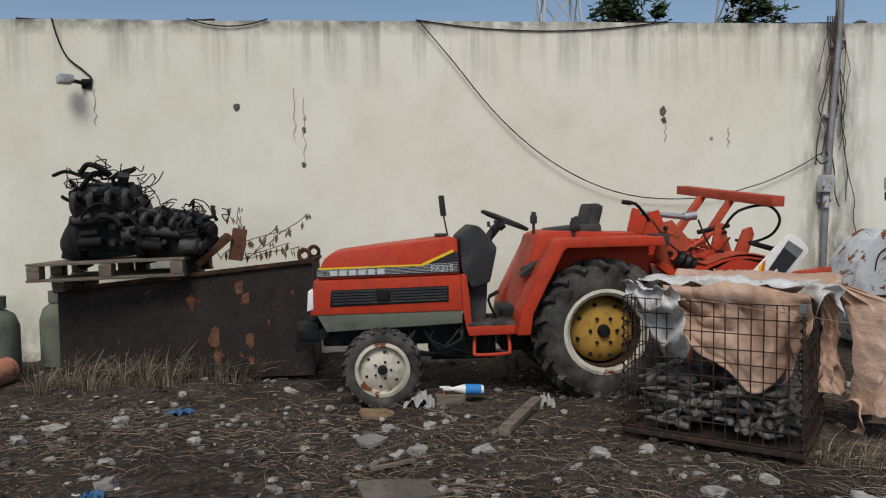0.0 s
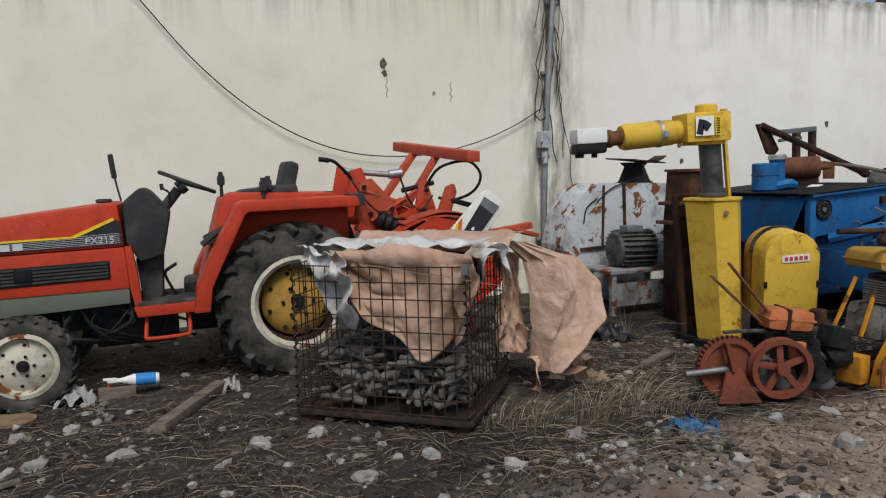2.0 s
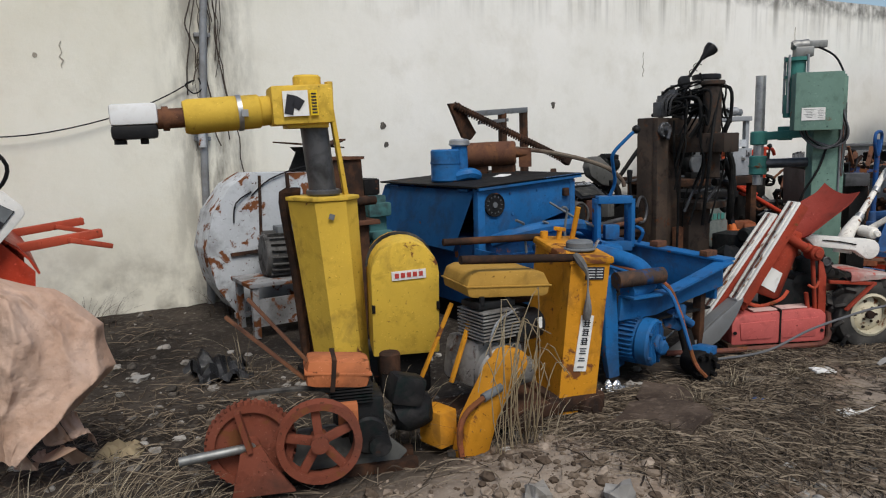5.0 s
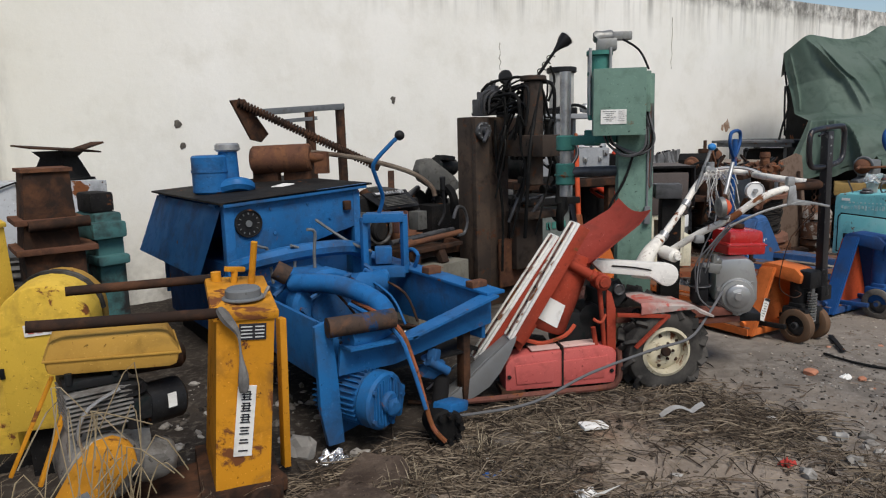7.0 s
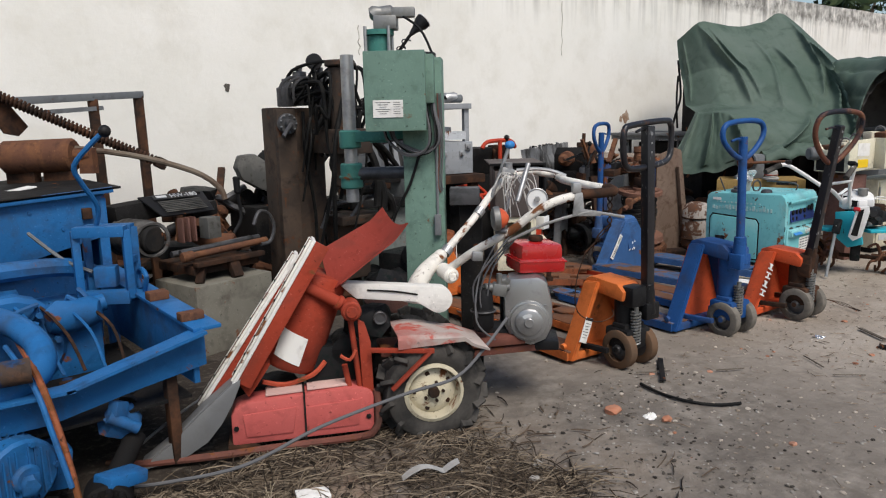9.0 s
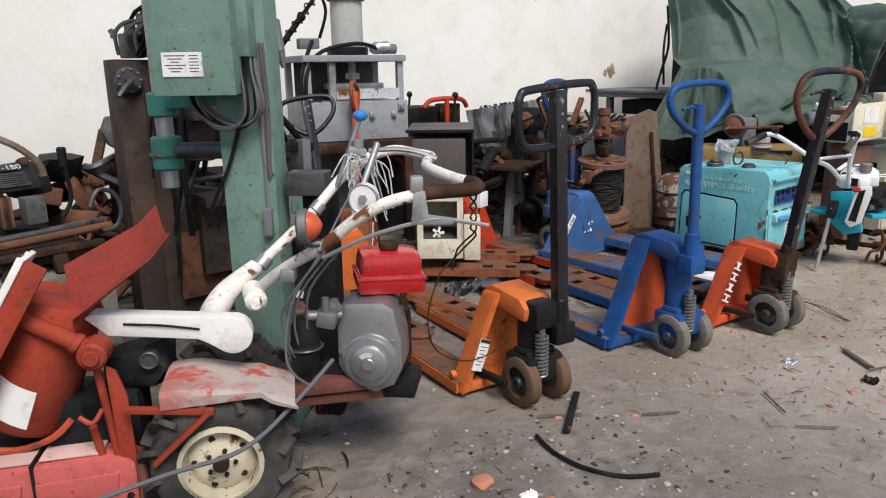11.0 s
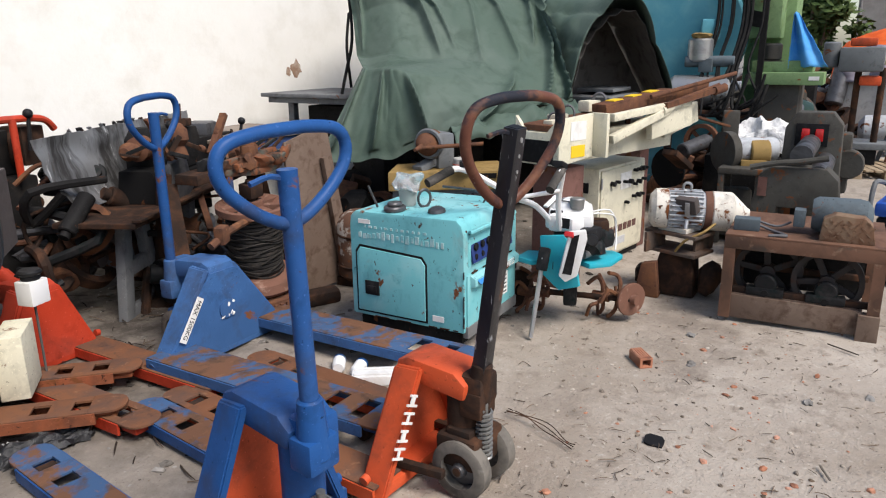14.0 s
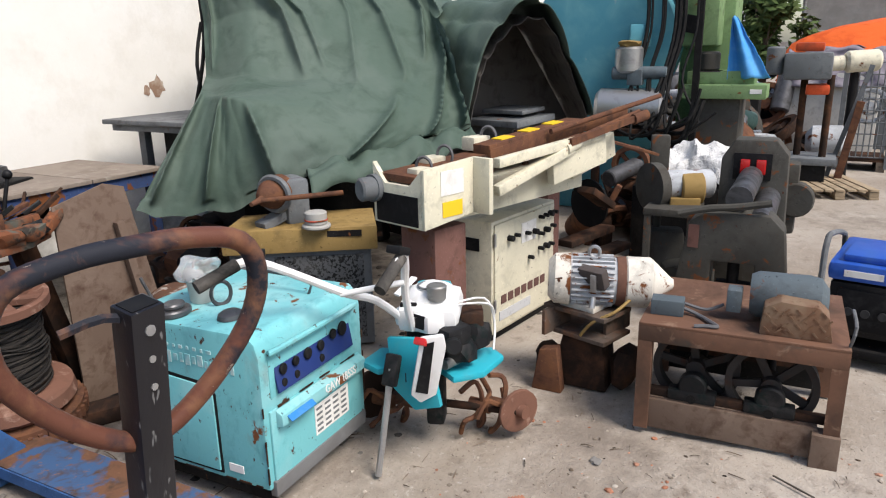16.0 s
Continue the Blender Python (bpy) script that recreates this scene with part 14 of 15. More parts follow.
    part("strut", Shape().bar((19.3, 1.16, 0.1), (19.3, 1.02, 1.0), 0.08, 0.08), M_RUST, j)
    w = thing("blower_motor", pose(20.0, 1.1, 0.0), "pale round motor on a post", "motor", worldly=True)
    part("motor", Shape().cyl((19.9, 1.22, 1.42), (20.0, 0.85, 1.44), 0.13, bev=0.03).cyl((19.85, 1.4, 1.40), (19.9, 1.22, 1.41), 0.09, bev=0.02), M_CREAM, w)
    part("tank", Shape().lathe((19.9, 1.55, 0.45), (19.9, 1.05, 0.47), ((0, 0.1), (0.15, 0.2), (0.8, 0.2), (1, 0.12)), 24), M_GREYW, w)
    part("post", Shape().cyl((19.95, 1.1, 0.0), (19.95, 1.1, 1.4), 0.05), M_DSTEEL, w)
    cg = thing("mesh_container", pose(20.6, 0.85, 0.0), "grey steel mesh container with a fan inside", "container", worldly=True)
    for i in range(9):
        y = 0.6 + i * 0.07
        part("wire", Shape().cyl((20.5, y, 0.2), (20.5, y, 1.4), 0.009, seg=5), M_GREY, cg)
        z = 0.2 + i * 0.15
        part("wire", Shape().cyl((20.5, 0.6, z), (20.5, 1.16, z), 0.009, seg=5), M_GREY, cg)
    for y in (0.6, 1.16):
        part("post", Shape().span(20.48, 20.53, y - 0.02, y + 0.02, 0.05, 1.42), M_GREY, cg)
        part("post", Shape().span(21.18, 21.23, y - 0.02, y + 0.02, 0.05, 1.42), M_GREY, cg)
    part("floor", Shape().span(20.5, 21.2, 0.6, 1.16, 0.14, 0.18), M_RUSTD, cg)
    part("fan", Shape().ring((20.55, 0.86, 0.85), (1, 0, 0), 0.2, 0.03, 26, 8).ring((20.55, 0.86, 0.85), (1, 0, 0), 0.1, 0.02, 20, 6).cyl((20.5, 0.86, 0.85), (20.6, 0.86, 0.85), 0.05), M_GREYW, cg)
    part("runner", Shape().span(20.5, 21.2, 0.6, 0.7, 0.0, 0.14).span(20.5, 21.2, 1.06, 1.16, 0.0, 0.14), M_WOOD, cg)
    pallet(pose(19.0, 1.30, 0.0, 0, 0, 20), "flat wooden pallet lying on the ground", M_WOODL, 1.0, 0.8, 0.11)
    clutter("scrap_heap", "mixed heap of coloured machine parts at the yard end", (18.2, 20.5, 1.8, 4.5, 0.0, 1.3), 80, 71, (M_GREY, M_RUST, M_GREYW, M_ROLLS, M_DSTEEL, M_ORED, M_GREEN), (0.1, 0.24))
    clutter("scrap_heap", "dark heap of machine parts behind the bending rolls", (15.6, 17.0, 2.0, 3.3, 0.0, 0.7), 40, 72, SCRAP, (0.07, 0.16))
    clutter("scrap_heap", "dark heap of machine parts further down the yard", (20.6, 26.0, 1.2, 4.5, 0.0, 1.2), 70, 73, SCRAP + (M_GREYW, M_BLUE), (0.12, 0.28))
    o = Shape()

    def tarp(u, v):
        x, y = 22.5 + 5.5 * u, 2.1 - 5.8 * v
        z = 1.35 + 0.75 * math.sin(v * math.pi) ** 0.5 + 0.18 * noise.noise((u * 4, v * 4, 3)) - 0.9 * max(0, abs(u - 0.5) * 2 - 0.75) * 4 * 0.6
        return Vector((x, y, max(0.3, z)))
    solo("orange_tarpaulin", o.sheet(tarp, 36, 40, 0.006), M_OTARP, "bright orange sheet thrown over stored machines", "tarpaulin", at=(25, 0.5, 0), sharp=180)
    solo("stacked_crate", Shape().span(22.8, 27.8, -3.2, 1.4, 0.0, 1.25, 0.03), M_GREY, "grey steel crate under the orange sheet", "crate", at=(25, 0.5, 0))
    bl = Shape().sheet(lambda u, v: Vector((22.2 + 0.5 * v + 0.1 * noise.noise((u * 6, v * 6, 2)), 0.6 + 1.35 * u, 1.0 + 0.75 * math.sin(v * 1.6) * (0.75 + 0.25 * noise.noise((u * 4, 1.0, 3.0))))), 30, 16, 0.01)
    solo("draped_sheet", bl, M_BUNDLE, "faded grey violet sheet over stored goods", "sheet", at=(22.4, 1.3, 1.0), sharp=180)
    solo("goods_crate", Shape().span(22.3, 22.75, 0.65, 1.9, 0.0, 1.2, 0.04), M_GREYW2, "pale crate under a faded sheet", "crate", at=(22.5, 1.3, 0))
    for x, y, z, r, mt, nm in ((21.2, 3.0, 1.25, 0.14, M_ORANGE, "round orange bucket lying on the scrap heap"), (21.1, 2.72, 1.22, 0.13, M_GREEN, "round green bucket lying on the scrap heap"), (21.3, 2.35, 1.2, 0.12, M_RUST, "rusty round tin lying on the scrap heap")):
        bk = thing("bucket", pose(x, y, z), nm, "bucket", "buckets on the heap", worldly=True)
        part("shell", Shape().lathe((x, y, z), (x - 0.22, y - 0.05, z + 0.08), ((0, r * 0.8), (0.9, r), (1, r * 1.06)), 20), mt, bk)
    solo("bucket_shelf", Shape().span(20.95, 21.45, 2.2, 3.15, 0.0, 1.1, 0.03), M_DSTEEL, "dark steel bin under old buckets", "bin", at=(21.2, 2.7, 0))
    sh = thing("net_shelter", pose(31, 0, 0), "dark shade net shelter on thin posts", "shelter", worldly=True)
    part("net", Shape().prism([(-12, 1.9), (-12, 2.7), (-3, 3.0), (2.05, 3.1), (2.05, 1.9)], "x", 30, 30.02), M_NET, sh)
    part("roof_net", Shape().prism([(-12, 2.7), (-12, 2.72), (2.05, 3.12), (2.05, 3.1)], "x", 30.05, 38), M_NET, sh)
    for y in (-9, -6, -3, 0, 2):
        part("post", Shape().cyl((30, y, 0), (30, y, 3.05), 0.04, seg=8), M_GALV, sh)
    part("back_fence", Shape().prism([(-12, 0.0), (-12, 1.9), (2.05, 1.9), (2.05, 0.0)], "x", 37.8, 37.9), M_NET, sh)
    gb = thing("far_building", pose(33, 8, 0), "pale building gable beyond the yard", "building", worldly=True)
    part("wall", Shape().span(33, 40, 3.5, 10, 0, 4.2), M_WHITE, gb)
    part("roof", Shape().prism([(3.2, 4.2), (7, 5.4), (10.4, 4.2)], "x", 32.7, 40.3), M_RUSTP, gb)
    part("window", Shape().span(32.97, 33.0, 4.6, 5.6, 1.4, 2.6, 0.01), M_GRILLE, gb)
    rf = thing("red_roof_building", pose(24, 14, 0), "building with a red brown roof behind the wall", "building", worldly=True)
    part("wall", Shape().span(20, 28, 12, 18, 0, 4.4), M_WHITE, rf)
    part("roof", Shape().prism([(11.6, 4.4), (15, 5.8), (18.4, 4.4)], "x", 19.6, 28.4), M_MAROON, rf)
    tree("tree", 30.5, 3.05, 4.6, 0.75, 8, M_LEAF, "slim green tree at the yard end", 2600, 0.11, 0.75)
    tree("tree", 28.0, 2.65, 4.4, 0.8, 9, M_LEAF, "leafy green tree beyond the yard", 2600, 0.14, 0.75)
    tree("tree", 34.0, -2.5, 5.2, 2.2, 10, M_LEAF, "leafy green tree behind the shelter", 2200, 0.2, 0.6)
    tree("tree", 33.0, 10.0, 6.0, 2.6, 12, M_DLEAF, "dark tree behind the wall", 2600, 0.22, 0.6)


M_TEALF = mat("worn_teal_casing", (0.08, 0.27, 0.34), 0.55, 0.0, [(3, (0.13, 0.34, 0.39), 0.45, 0.7), (6, (0.36, 0.40, 0.38), 0.66, 0.72), (18, RUST_D, 0.7, 0.76)], ((50, 0.15, 0.004),))
M_BUNDLE = mat("faded_violet_sheet", (0.19, 0.17, 0.2), 0.7, 0.0, [(3, (0.3, 0.28, 0.3), 0.45, 0.7), (9, (0.09, 0.08, 0.09), 0.55, 0.75)], ((12, 0.4, 0.02),))
M_WOODL = mat("pale_wood", (0.32, 0.25, 0.17), 0.85, 0.0, [(5, (0.2, 0.15, 0.1), 0.45, 0.7)], ((90, 0.3, 0.004),), 0.2)
far_yard()


# ---- what lies on the ground ----
def grain_mat(name, a, b, rough=0.92, dark=None):
    """Colour that changes from grain to grain between a and b, with some dark ones."""
    m = bpy.data.materials.new(name)
    m.use_nodes = True
    nt = m.node_tree
    bs = nt.nodes["Principled BSDF"]
    geo = nt.nodes.new("ShaderNodeNewGeometry")
    co = nt.nodes.new("ShaderNodeTexCoord")
    nz = nt.nodes.new("ShaderNodeTexNoise")
    nz.inputs["Scale"].default_value, nz.inputs["Detail"].default_value = 45.0, 6.0
    nt.links.new(co.outputs["Object"], nz.inputs["Vector"])
    ramp = nt.nodes.new("ShaderNodeValToRGB")
    ramp.color_ramp.elements[0].color = (*(dark or a), 1)
    ramp.color_ramp.elements[1].color = (*b, 1)
    e = ramp.color_ramp.elements.new(0.4)
    e.color = (*a, 1)
    nt.links.new(geo.outputs["Random Per Island"], ramp.inputs[0])
    mix = nt.nodes.new("ShaderNodeMix")
    mix.data_type, mix.blend_type = "RGBA", "MULTIPLY"
    mr = nt.nodes.new("ShaderNodeMapRange")
    mr.inputs["From Min"].default_value, mr.inputs["From Max"].default_value = 0.45, 0.7
    nt.links.new(nz.outputs["Fac"], mr.inputs["Value"])
    nt.links.new(mr.outputs["Result"], mix.inputs[0])
    nt.links.new(ramp.outputs[0], mix.inputs[6])
    mix.inputs[7].default_value = (0.5, 0.47, 0.44, 1)
    nt.links.new(mix.outputs[2], bs.inputs["Base Color"])
    bs.inputs["Roughness"].default_value = rough
    bs.inputs["Specular IOR Level"].default_value = 0.12
    return m


M_RUBBLE = grain_mat("grey_rubble", (0.10, 0.088, 0.076), (0.36, 0.34, 0.31), dark=(0.03, 0.027, 0.024))
M_GRAVEL = grain_mat("mound_gravel", (0.153, 0.116, 0.085), (0.342, 0.275, 0.216), dark=(0.081, 0.058, 0.042))
M_MUDCLOD = grain_mat("mound_clods", (0.165, 0.122, 0.09), (0.30, 0.24, 0.188), dark=(0.07, 0.056, 0.045))
M_SOILCLOD = grain_mat("brown_clods", (0.048, 0.037, 0.029), (0.15, 0.122, 0.096), dark=(0.018, 0.015, 0.013))
M_PALEGRIT = grain_mat("pale_grit", (0.26, 0.215, 0.172), (0.47, 0.42, 0.36), dark=(0.18, 0.15, 0.122))
M_CHIPS = grain_mat("brick_chips", (0.40, 0.17, 0.10), (0.52, 0.30, 0.22), dark=(0.25, 0.12, 0.08))
M_DRYSTRAW = grain_mat("dry_stalks", (0.088, 0.067, 0.049), (0.28, 0.226, 0.165), dark=(0.025, 0.02, 0.016))
M_TUFT = grain_mat("pale_dry_grass", (0.20, 0.16, 0.11), (0.42, 0.36, 0.26), dark=(0.09, 0.07, 0.05))
M_TANCHIP = grain_mat("tan_bits", (0.13, 0.095, 0.07), (0.24, 0.18, 0.135), dark=(0.05, 0.04, 0.032))
M_DARKCHIP = grain_mat("dark_bits", (0.07, 0.052, 0.04), (0.15, 0.11, 0.08), dark=(0.025, 0.02, 0.018))
M_SCRAP = grain_mat("pale_scraps", (0.42, 0.40, 0.37), (0.68, 0.67, 0.64), dark=(0.25, 0.23, 0.2))

ICO_V = [(-0.53, 0, 0.85), (0.53, 0, 0.85), (-0.53, 0, -0.85), (0.53, 0, -0.85), (0, 0.85, 0.53), (0, 0.85, -0.53), (0, -0.85, 0.53), (0, -0.85, -0.53), (0.85, 0.53, 0), (-0.85, 0.53, 0), (0.85, -0.53, 0), (-0.85, -0.53, 0)]
ICO_F = [(0, 1, 4), (0, 4, 9), (9, 4, 5), (4, 8, 5), (4, 1, 8), (8, 1, 10), (8, 10, 3), (5, 8, 3), (5, 3, 2), (2, 3, 7), (7, 3, 10), (7, 10, 6), (7, 6, 11), (11, 6, 0), (0, 6, 1), (6, 10, 1), (9, 11, 0), (9, 2, 11), (9, 5, 2), (7, 11, 2)]


def lay(name, shape, material, label, category, at, sharp=38):
    """A one-mesh thing given round its own origin and laid at a pose."""
    ob = solo(name, shape, material, label, category, sharp=sharp)
    ob.matrix_world = at
    return ob


def raw(name, vs, fs, material, label, category, smooth=False):
    me = bpy.data.meshes.new(name)
    me.from_pydata(vs, [], fs)
    if smooth:
        me.shade_smooth()
    me.materials.append(material)
    return tagged(new(name, me), label, category, kind="stuff")


def spots(n, x0, x1, y0, y1, rg, clump=0.0):
    """n places, thicker where a noise field is high."""
    out = []
    while len(out) < n:
        x, y = rg.uniform(x0, x1), rg.uniform(y0, y1)
        if clump and noise.noise((x * 1.4, y * 1.4, 9.3)) + rg.uniform(-0.5, 0.5) < clump:
            continue
        out.append((x, y))
    return out


def stones(name, material, label, category, areas, lo, hi, seed, flat=0.6, power=3.0):
    rg = random.Random(seed)
    vs, fs = [], []
    for n, x0, x1, y0, y1, clump in areas:
        for x, y in spots(n, x0, x1, y0, y1, rg, clump):
            r = lo + (hi - lo) * rg.random() ** power
            a, b = rg.uniform(0, 6.3), rg.uniform(0.55, 1.0)
            c, s = math.cos(a), math.sin(a)
            f = flat * rg.uniform(0.6, 1.2)
            z = ground_z(x, y) + r * f * 0.3
            k = len(vs)
            for p in ICO_V:
                w = rg.uniform(0.72, 1.15) * r
                px, py, pz = p[0] * w, p[1] * w * b, p[2] * w * f
                vs.append((x + px * c - py * s, y + px * s + py * c, z + pz))
            fs.extend(tuple(i + k for i in t) for t in ICO_F)
    return raw(name, vs, fs, material, label, category)


def stalks(name, material, label, category, areas, lo, hi, seed, width=0.0017, lift=0.022):
    """Thin bent three-sided stalks lying over one another."""
    rg = random.Random(seed)
    vs, fs = [], []
    for n, x0, x1, y0, y1, clump in areas:
        for x, y in spots(n, x0, x1, y0, y1, rg, clump):
            L, a = rg.uniform(lo, hi), rg.uniform(0, 6.3)
            bend, w = rg.uniform(-0.6, 0.6), width * rg.uniform(0.6, 1.5)
            z0, zt = rg.uniform(0, lift * 0.6), rg.uniform(0, lift)
            k, px, py = len(vs), x, y
            for i in range(4):
                u = i / 3
                aa = a + bend * u
                if i:
                    px, py = px + math.cos(aa) * L / 3, py + math.sin(aa) * L / 3
                z = ground_z(px, py) + 0.004 + z0 + zt * math.sin(u * 2.6)
                ww = w * (1.0 if i < 3 else 0.4)
                nx, ny = -math.sin(aa) * ww, math.cos(aa) * ww
                vs += [(px + nx, py + ny, z), (px - nx, py - ny, z), (px, py, z + ww * 1.6)]
            for i in range(3):
                b = k + i * 3
                for p, q in ((0, 1), (1, 2), (2, 0)):
                    fs.append((b + p, b + q, b + 3 + q, b + 3 + p))
    return raw(name, vs, fs, material, label, category)


def tuft(x, y, n, h, spread, seed, label, material=None, lean=(0, 0)):
    """Dry upright grass: bent tapering blades from one root."""
    rg = random.Random(seed)
    vs, fs = [], []
    for _ in range(n):
        a, r0 = rg.uniform(0, 6.3), rg.uniform(0, spread)
        bx, by = x + math.cos(a) * r0, y + math.sin(a) * r0 * 0.6
        b = a + rg.uniform(-0.8, 0.8)
        H, out = h * rg.uniform(0.35, 1.0), rg.uniform(0.2, 1.1)
        w = rg.uniform(0.0016, 0.0034)
        k, z0 = len(vs), ground_z(bx, by)
        for i in range(5):
            u = i / 4
            d = out * H * u ** 1.8
            px, py = bx + (math.cos(b) * d) + lean[0] * u * u * H, by + math.sin(b) * d + lean[1] * u * u * H
            pz = z0 + H * (u - 0.45 * out * u * u)
            ww = w * (1 - 0.75 * u)
            vs += [(px - math.sin(b) * ww, py + math.cos(b) * ww, pz), (px + math.sin(b) * ww, py - math.cos(b) * ww, pz), (px + math.cos(b) * ww, py + math.sin(b) * ww, pz + ww)]
        for i in range(4):
            c = k + i * 3
            for p, q in ((0, 1), (1, 2), (2, 0)):
                fs.append((c + p, c + q, c + 3 + q, c + 3 + p))
    return raw("grass_tuft", vs, fs, material or M_TUFT, label, "dry grass")


stones("rubble_scatter", M_RUBBLE, "small grey stones and rubble strewn on dark soil", "rubble", [
    (1900, -3.6, 3.2, 2.6, 5.2, 0.05), (900, -3.6, 4.2, 4.4, 6.6, 0.0), (500, 2.0, 3.2, 1.5, 3.0, -0.1),
    (700, 3.0, 6.0, 2.8, 4.6, 0.1), (1000, 5.0, 7.6, 1.3, 3.0, 0.15)], 0.006, 0.042, 11)
stones("soil_clods", M_SOILCLOD, "dark brown clods of dry soil on the yard", "soil", [
    (2600, -3.6, 3.4, 2.4, 5.6, -0.1), (500, 2.2, 3.2, 1.5, 3.0, -0.2), (900, 5.5, 7.6, 1.2, 3.0, 0.0)], 0.005, 0.03, 12, 0.5)
stones("mound_gravel", M_GRAVEL, "grey gravel and stones on a brown soil mound", "gravel", [
    (3300, 3.0, 6.0, 1.4, 2.95, -0.05), (500, 3.9, 5.6, 2.0, 2.85, 0.0)], 0.0035, 0.038, 21, 0.65, 6.0)
stones("mound_clods", M_MUDCLOD, "crumbling brown clods on the soil mound", "soil", [
    (3600, 3.0, 6.2, 1.4, 3.0, -0.2)], 0.003, 0.016, 22, 0.5)
stones("ash_grit", M_RUBBLE, "fine dark grit spread where soil meets concrete", "grit", [
    (2600, 6.6, 9.0, 1.4, 2.7, -0.1)], 0.002, 0.014, 23, 0.5)
stones("workshop_debris", M_RUBBLE, "rust flakes and dark debris under the pallet trucks", "debris", [
    (1300, 8.6, 12.2, 3.3, 5.9, -0.1), (500, 12.0, 14.5, 2.9, 5.5, 0.0)], 0.004, 0.035, 24, 0.35)
stalks("workshop_splinters", M_DARKCHIP, "splinters and wire ends under the pallet trucks", "splinters", [
    (420, 8.6, 12.2, 3.2, 5.9, -0.1)], 0.03, 0.16, 27, 0.003, 0.012)
stones("pale_grit", M_PALEGRIT, "fine pale grit on dusty concrete", "grit", [
    (1900, 8.0, 12.5, 0.4, 2.7, 0.0), (800, 11.0, 15.0, 0.3, 4.0, 0.1), (500, 7.2, 10.5, 2.2, 3.6, 0.0)], 0.003, 0.016, 13, 0.5)
stones("brick_chips", M_CHIPS, "orange brick chips scattered on pale concrete", "brick chip", [
    (60, 9.9, 11.2, 1.3, 1.95, -0.3), (34, 11.2, 12.8, 1.6, 2.5, -0.2), (120, 8.0, 13.5, 0.8, 2.8, 0.0), (10, -1.0, 2.0, 2.9, 4.2, 0.0)], 0.005, 0.024, 14, 0.45)
stalks("straw_litter", M_DRYSTRAW, "dry straw and dead stalks matted on soil", "straw", [
    (1100, -3.4, 2.6, 2.6, 4.9, 0.1), (600, -3.2, 4.0, 4.6, 6.5, 0.0), (1700, 1.9, 4.4, 2.7, 4.8, -0.1),
    (7400, 4.9, 7.6, 2.0, 3.15, -0.2), (1100, 5.4, 7.4, 1.5, 2.2, 0.1), (160, 2.6, 5.0, 1.5, 2.8, 0.2)], 0.06, 0.26, 15)
stalks("chopped_straw", M_DRYSTRAW, "short broken straw trodden into dark soil", "straw", [
    (5200, -3.4, 2.6, 2.6, 5.0, 0.05), (1400, -3.2, 4.0, 4.6, 6.5, 0.0)], 0.02, 0.11, 28, 0.0014, 0.012)
stalks("dark_twigs", M_DARKCHIP, "dark twigs and splinters on the yard", "twig", [
    (1500, -3.4, 3.0, 2.6, 5.2, 0.0), (500, 4.6, 8.0, 1.6, 3.1, 0.0)], 0.03, 0.15, 16, 0.003, 0.008)
stalks("fine_splinters", M_TANCHIP, "thin brown splinters and stalks on pale concrete", "splinters", [
    (420, 8.2, 13.5, 0.6, 2.9, -0.1), (170, 9.2, 11.2, 1.2, 2.3, -0.2)], 0.01, 0.075, 26, 0.0015, 0.006)
stones("dark_crumbs", M_DARKCHIP, "dark crumbs and dead leaf bits on concrete", "crumbs", [
    (150, 8.0, 13.5, 0.5, 2.9, 0.15), (40, 9.0, 11.2, 1.2, 2.2, 0.1)], 0.003, 0.013, 17, 0.3)
stones("pale_scraps", M_SCRAP, "pale scraps of plaster and paper on soil", "scraps", [
    (90, -3.0, 3.0, 2.9, 5.4, 0.0), (24, 4.8, 8.0, 1.5, 3.0, 0.0), (8, 9.0, 12.5, 0.9, 2.5, 0.0)], 0.006, 0.036, 18, 0.18)

for i in range(9):
    tuft(-2.72 + i * 0.19, 5.62 + 0.09 * math.sin(i * 2.3) + 0.02 * i, 70, 0.42 - 0.08 * abs(i - 5) / 5, 0.16, 30 + i, "dry brown grass leaning on the steel bin", lean=(0.25, 0.1))
for i, (x, y, n, h) in enumerate(((2.86, 3.34, 90, 0.34), (3.12, 3.3, 80, 0.3), (2.55, 3.42, 60, 0.24), (2.38, 3.5, 40, 0.2), (3.3, 3.22, 50, 0.22))):
    tuft(x, y, n, h, 0.17, 50 + i, "dry straw tuft beside the wire cage", lean=(0.5, -0.1))
for i, (x, y, n, h) in enumerate(((4.28, 3.28, 22, 0.46), (4.4, 3.2, 14, 0.56), (4.55, 2.95, 30, 0.3), (4.75, 2.85, 40, 0.22), (5.1, 3.05, 40, 0.2), (4.05, 4.75, 26, 0.4), (5.75, 2.75, 50, 0.14), (6.15, 2.85, 60, 0.14), (6.6, 2.75, 60, 0.12))):
    tuft(x, y, n, h, 0.13, 60 + i, "dry pale grass growing between old machines", lean=(0.1, -0.2))
for i, (x, y, n, h) in enumerate(((0.0, 6.1, 40, 0.3), (1.1, 5.9, 40, 0.25), (-3.1, 5.9, 50, 0.4), (3.4, 6.4, 60, 0.35), (4.4, 6.3, 40, 0.3))):
    tuft(x, y, n, h, 0.2, 80 + i, "brown weeds at the foot of the wall", M_DARKCHIP)


def rock(x, y, sx, sy, sz, seed, material=M_STONE, label="pale grey lump of broken concrete on soil", name="stone", rz=0.0):
    s = Shape().lump((0, 0, 0), (sx, sy, sz), seed, 0.75, (0, 0, rz))
    return lay(name, s, material, label, "stone", at=pose(x, y, ground_z(x, y) + sz * 0.12), sharp=8)


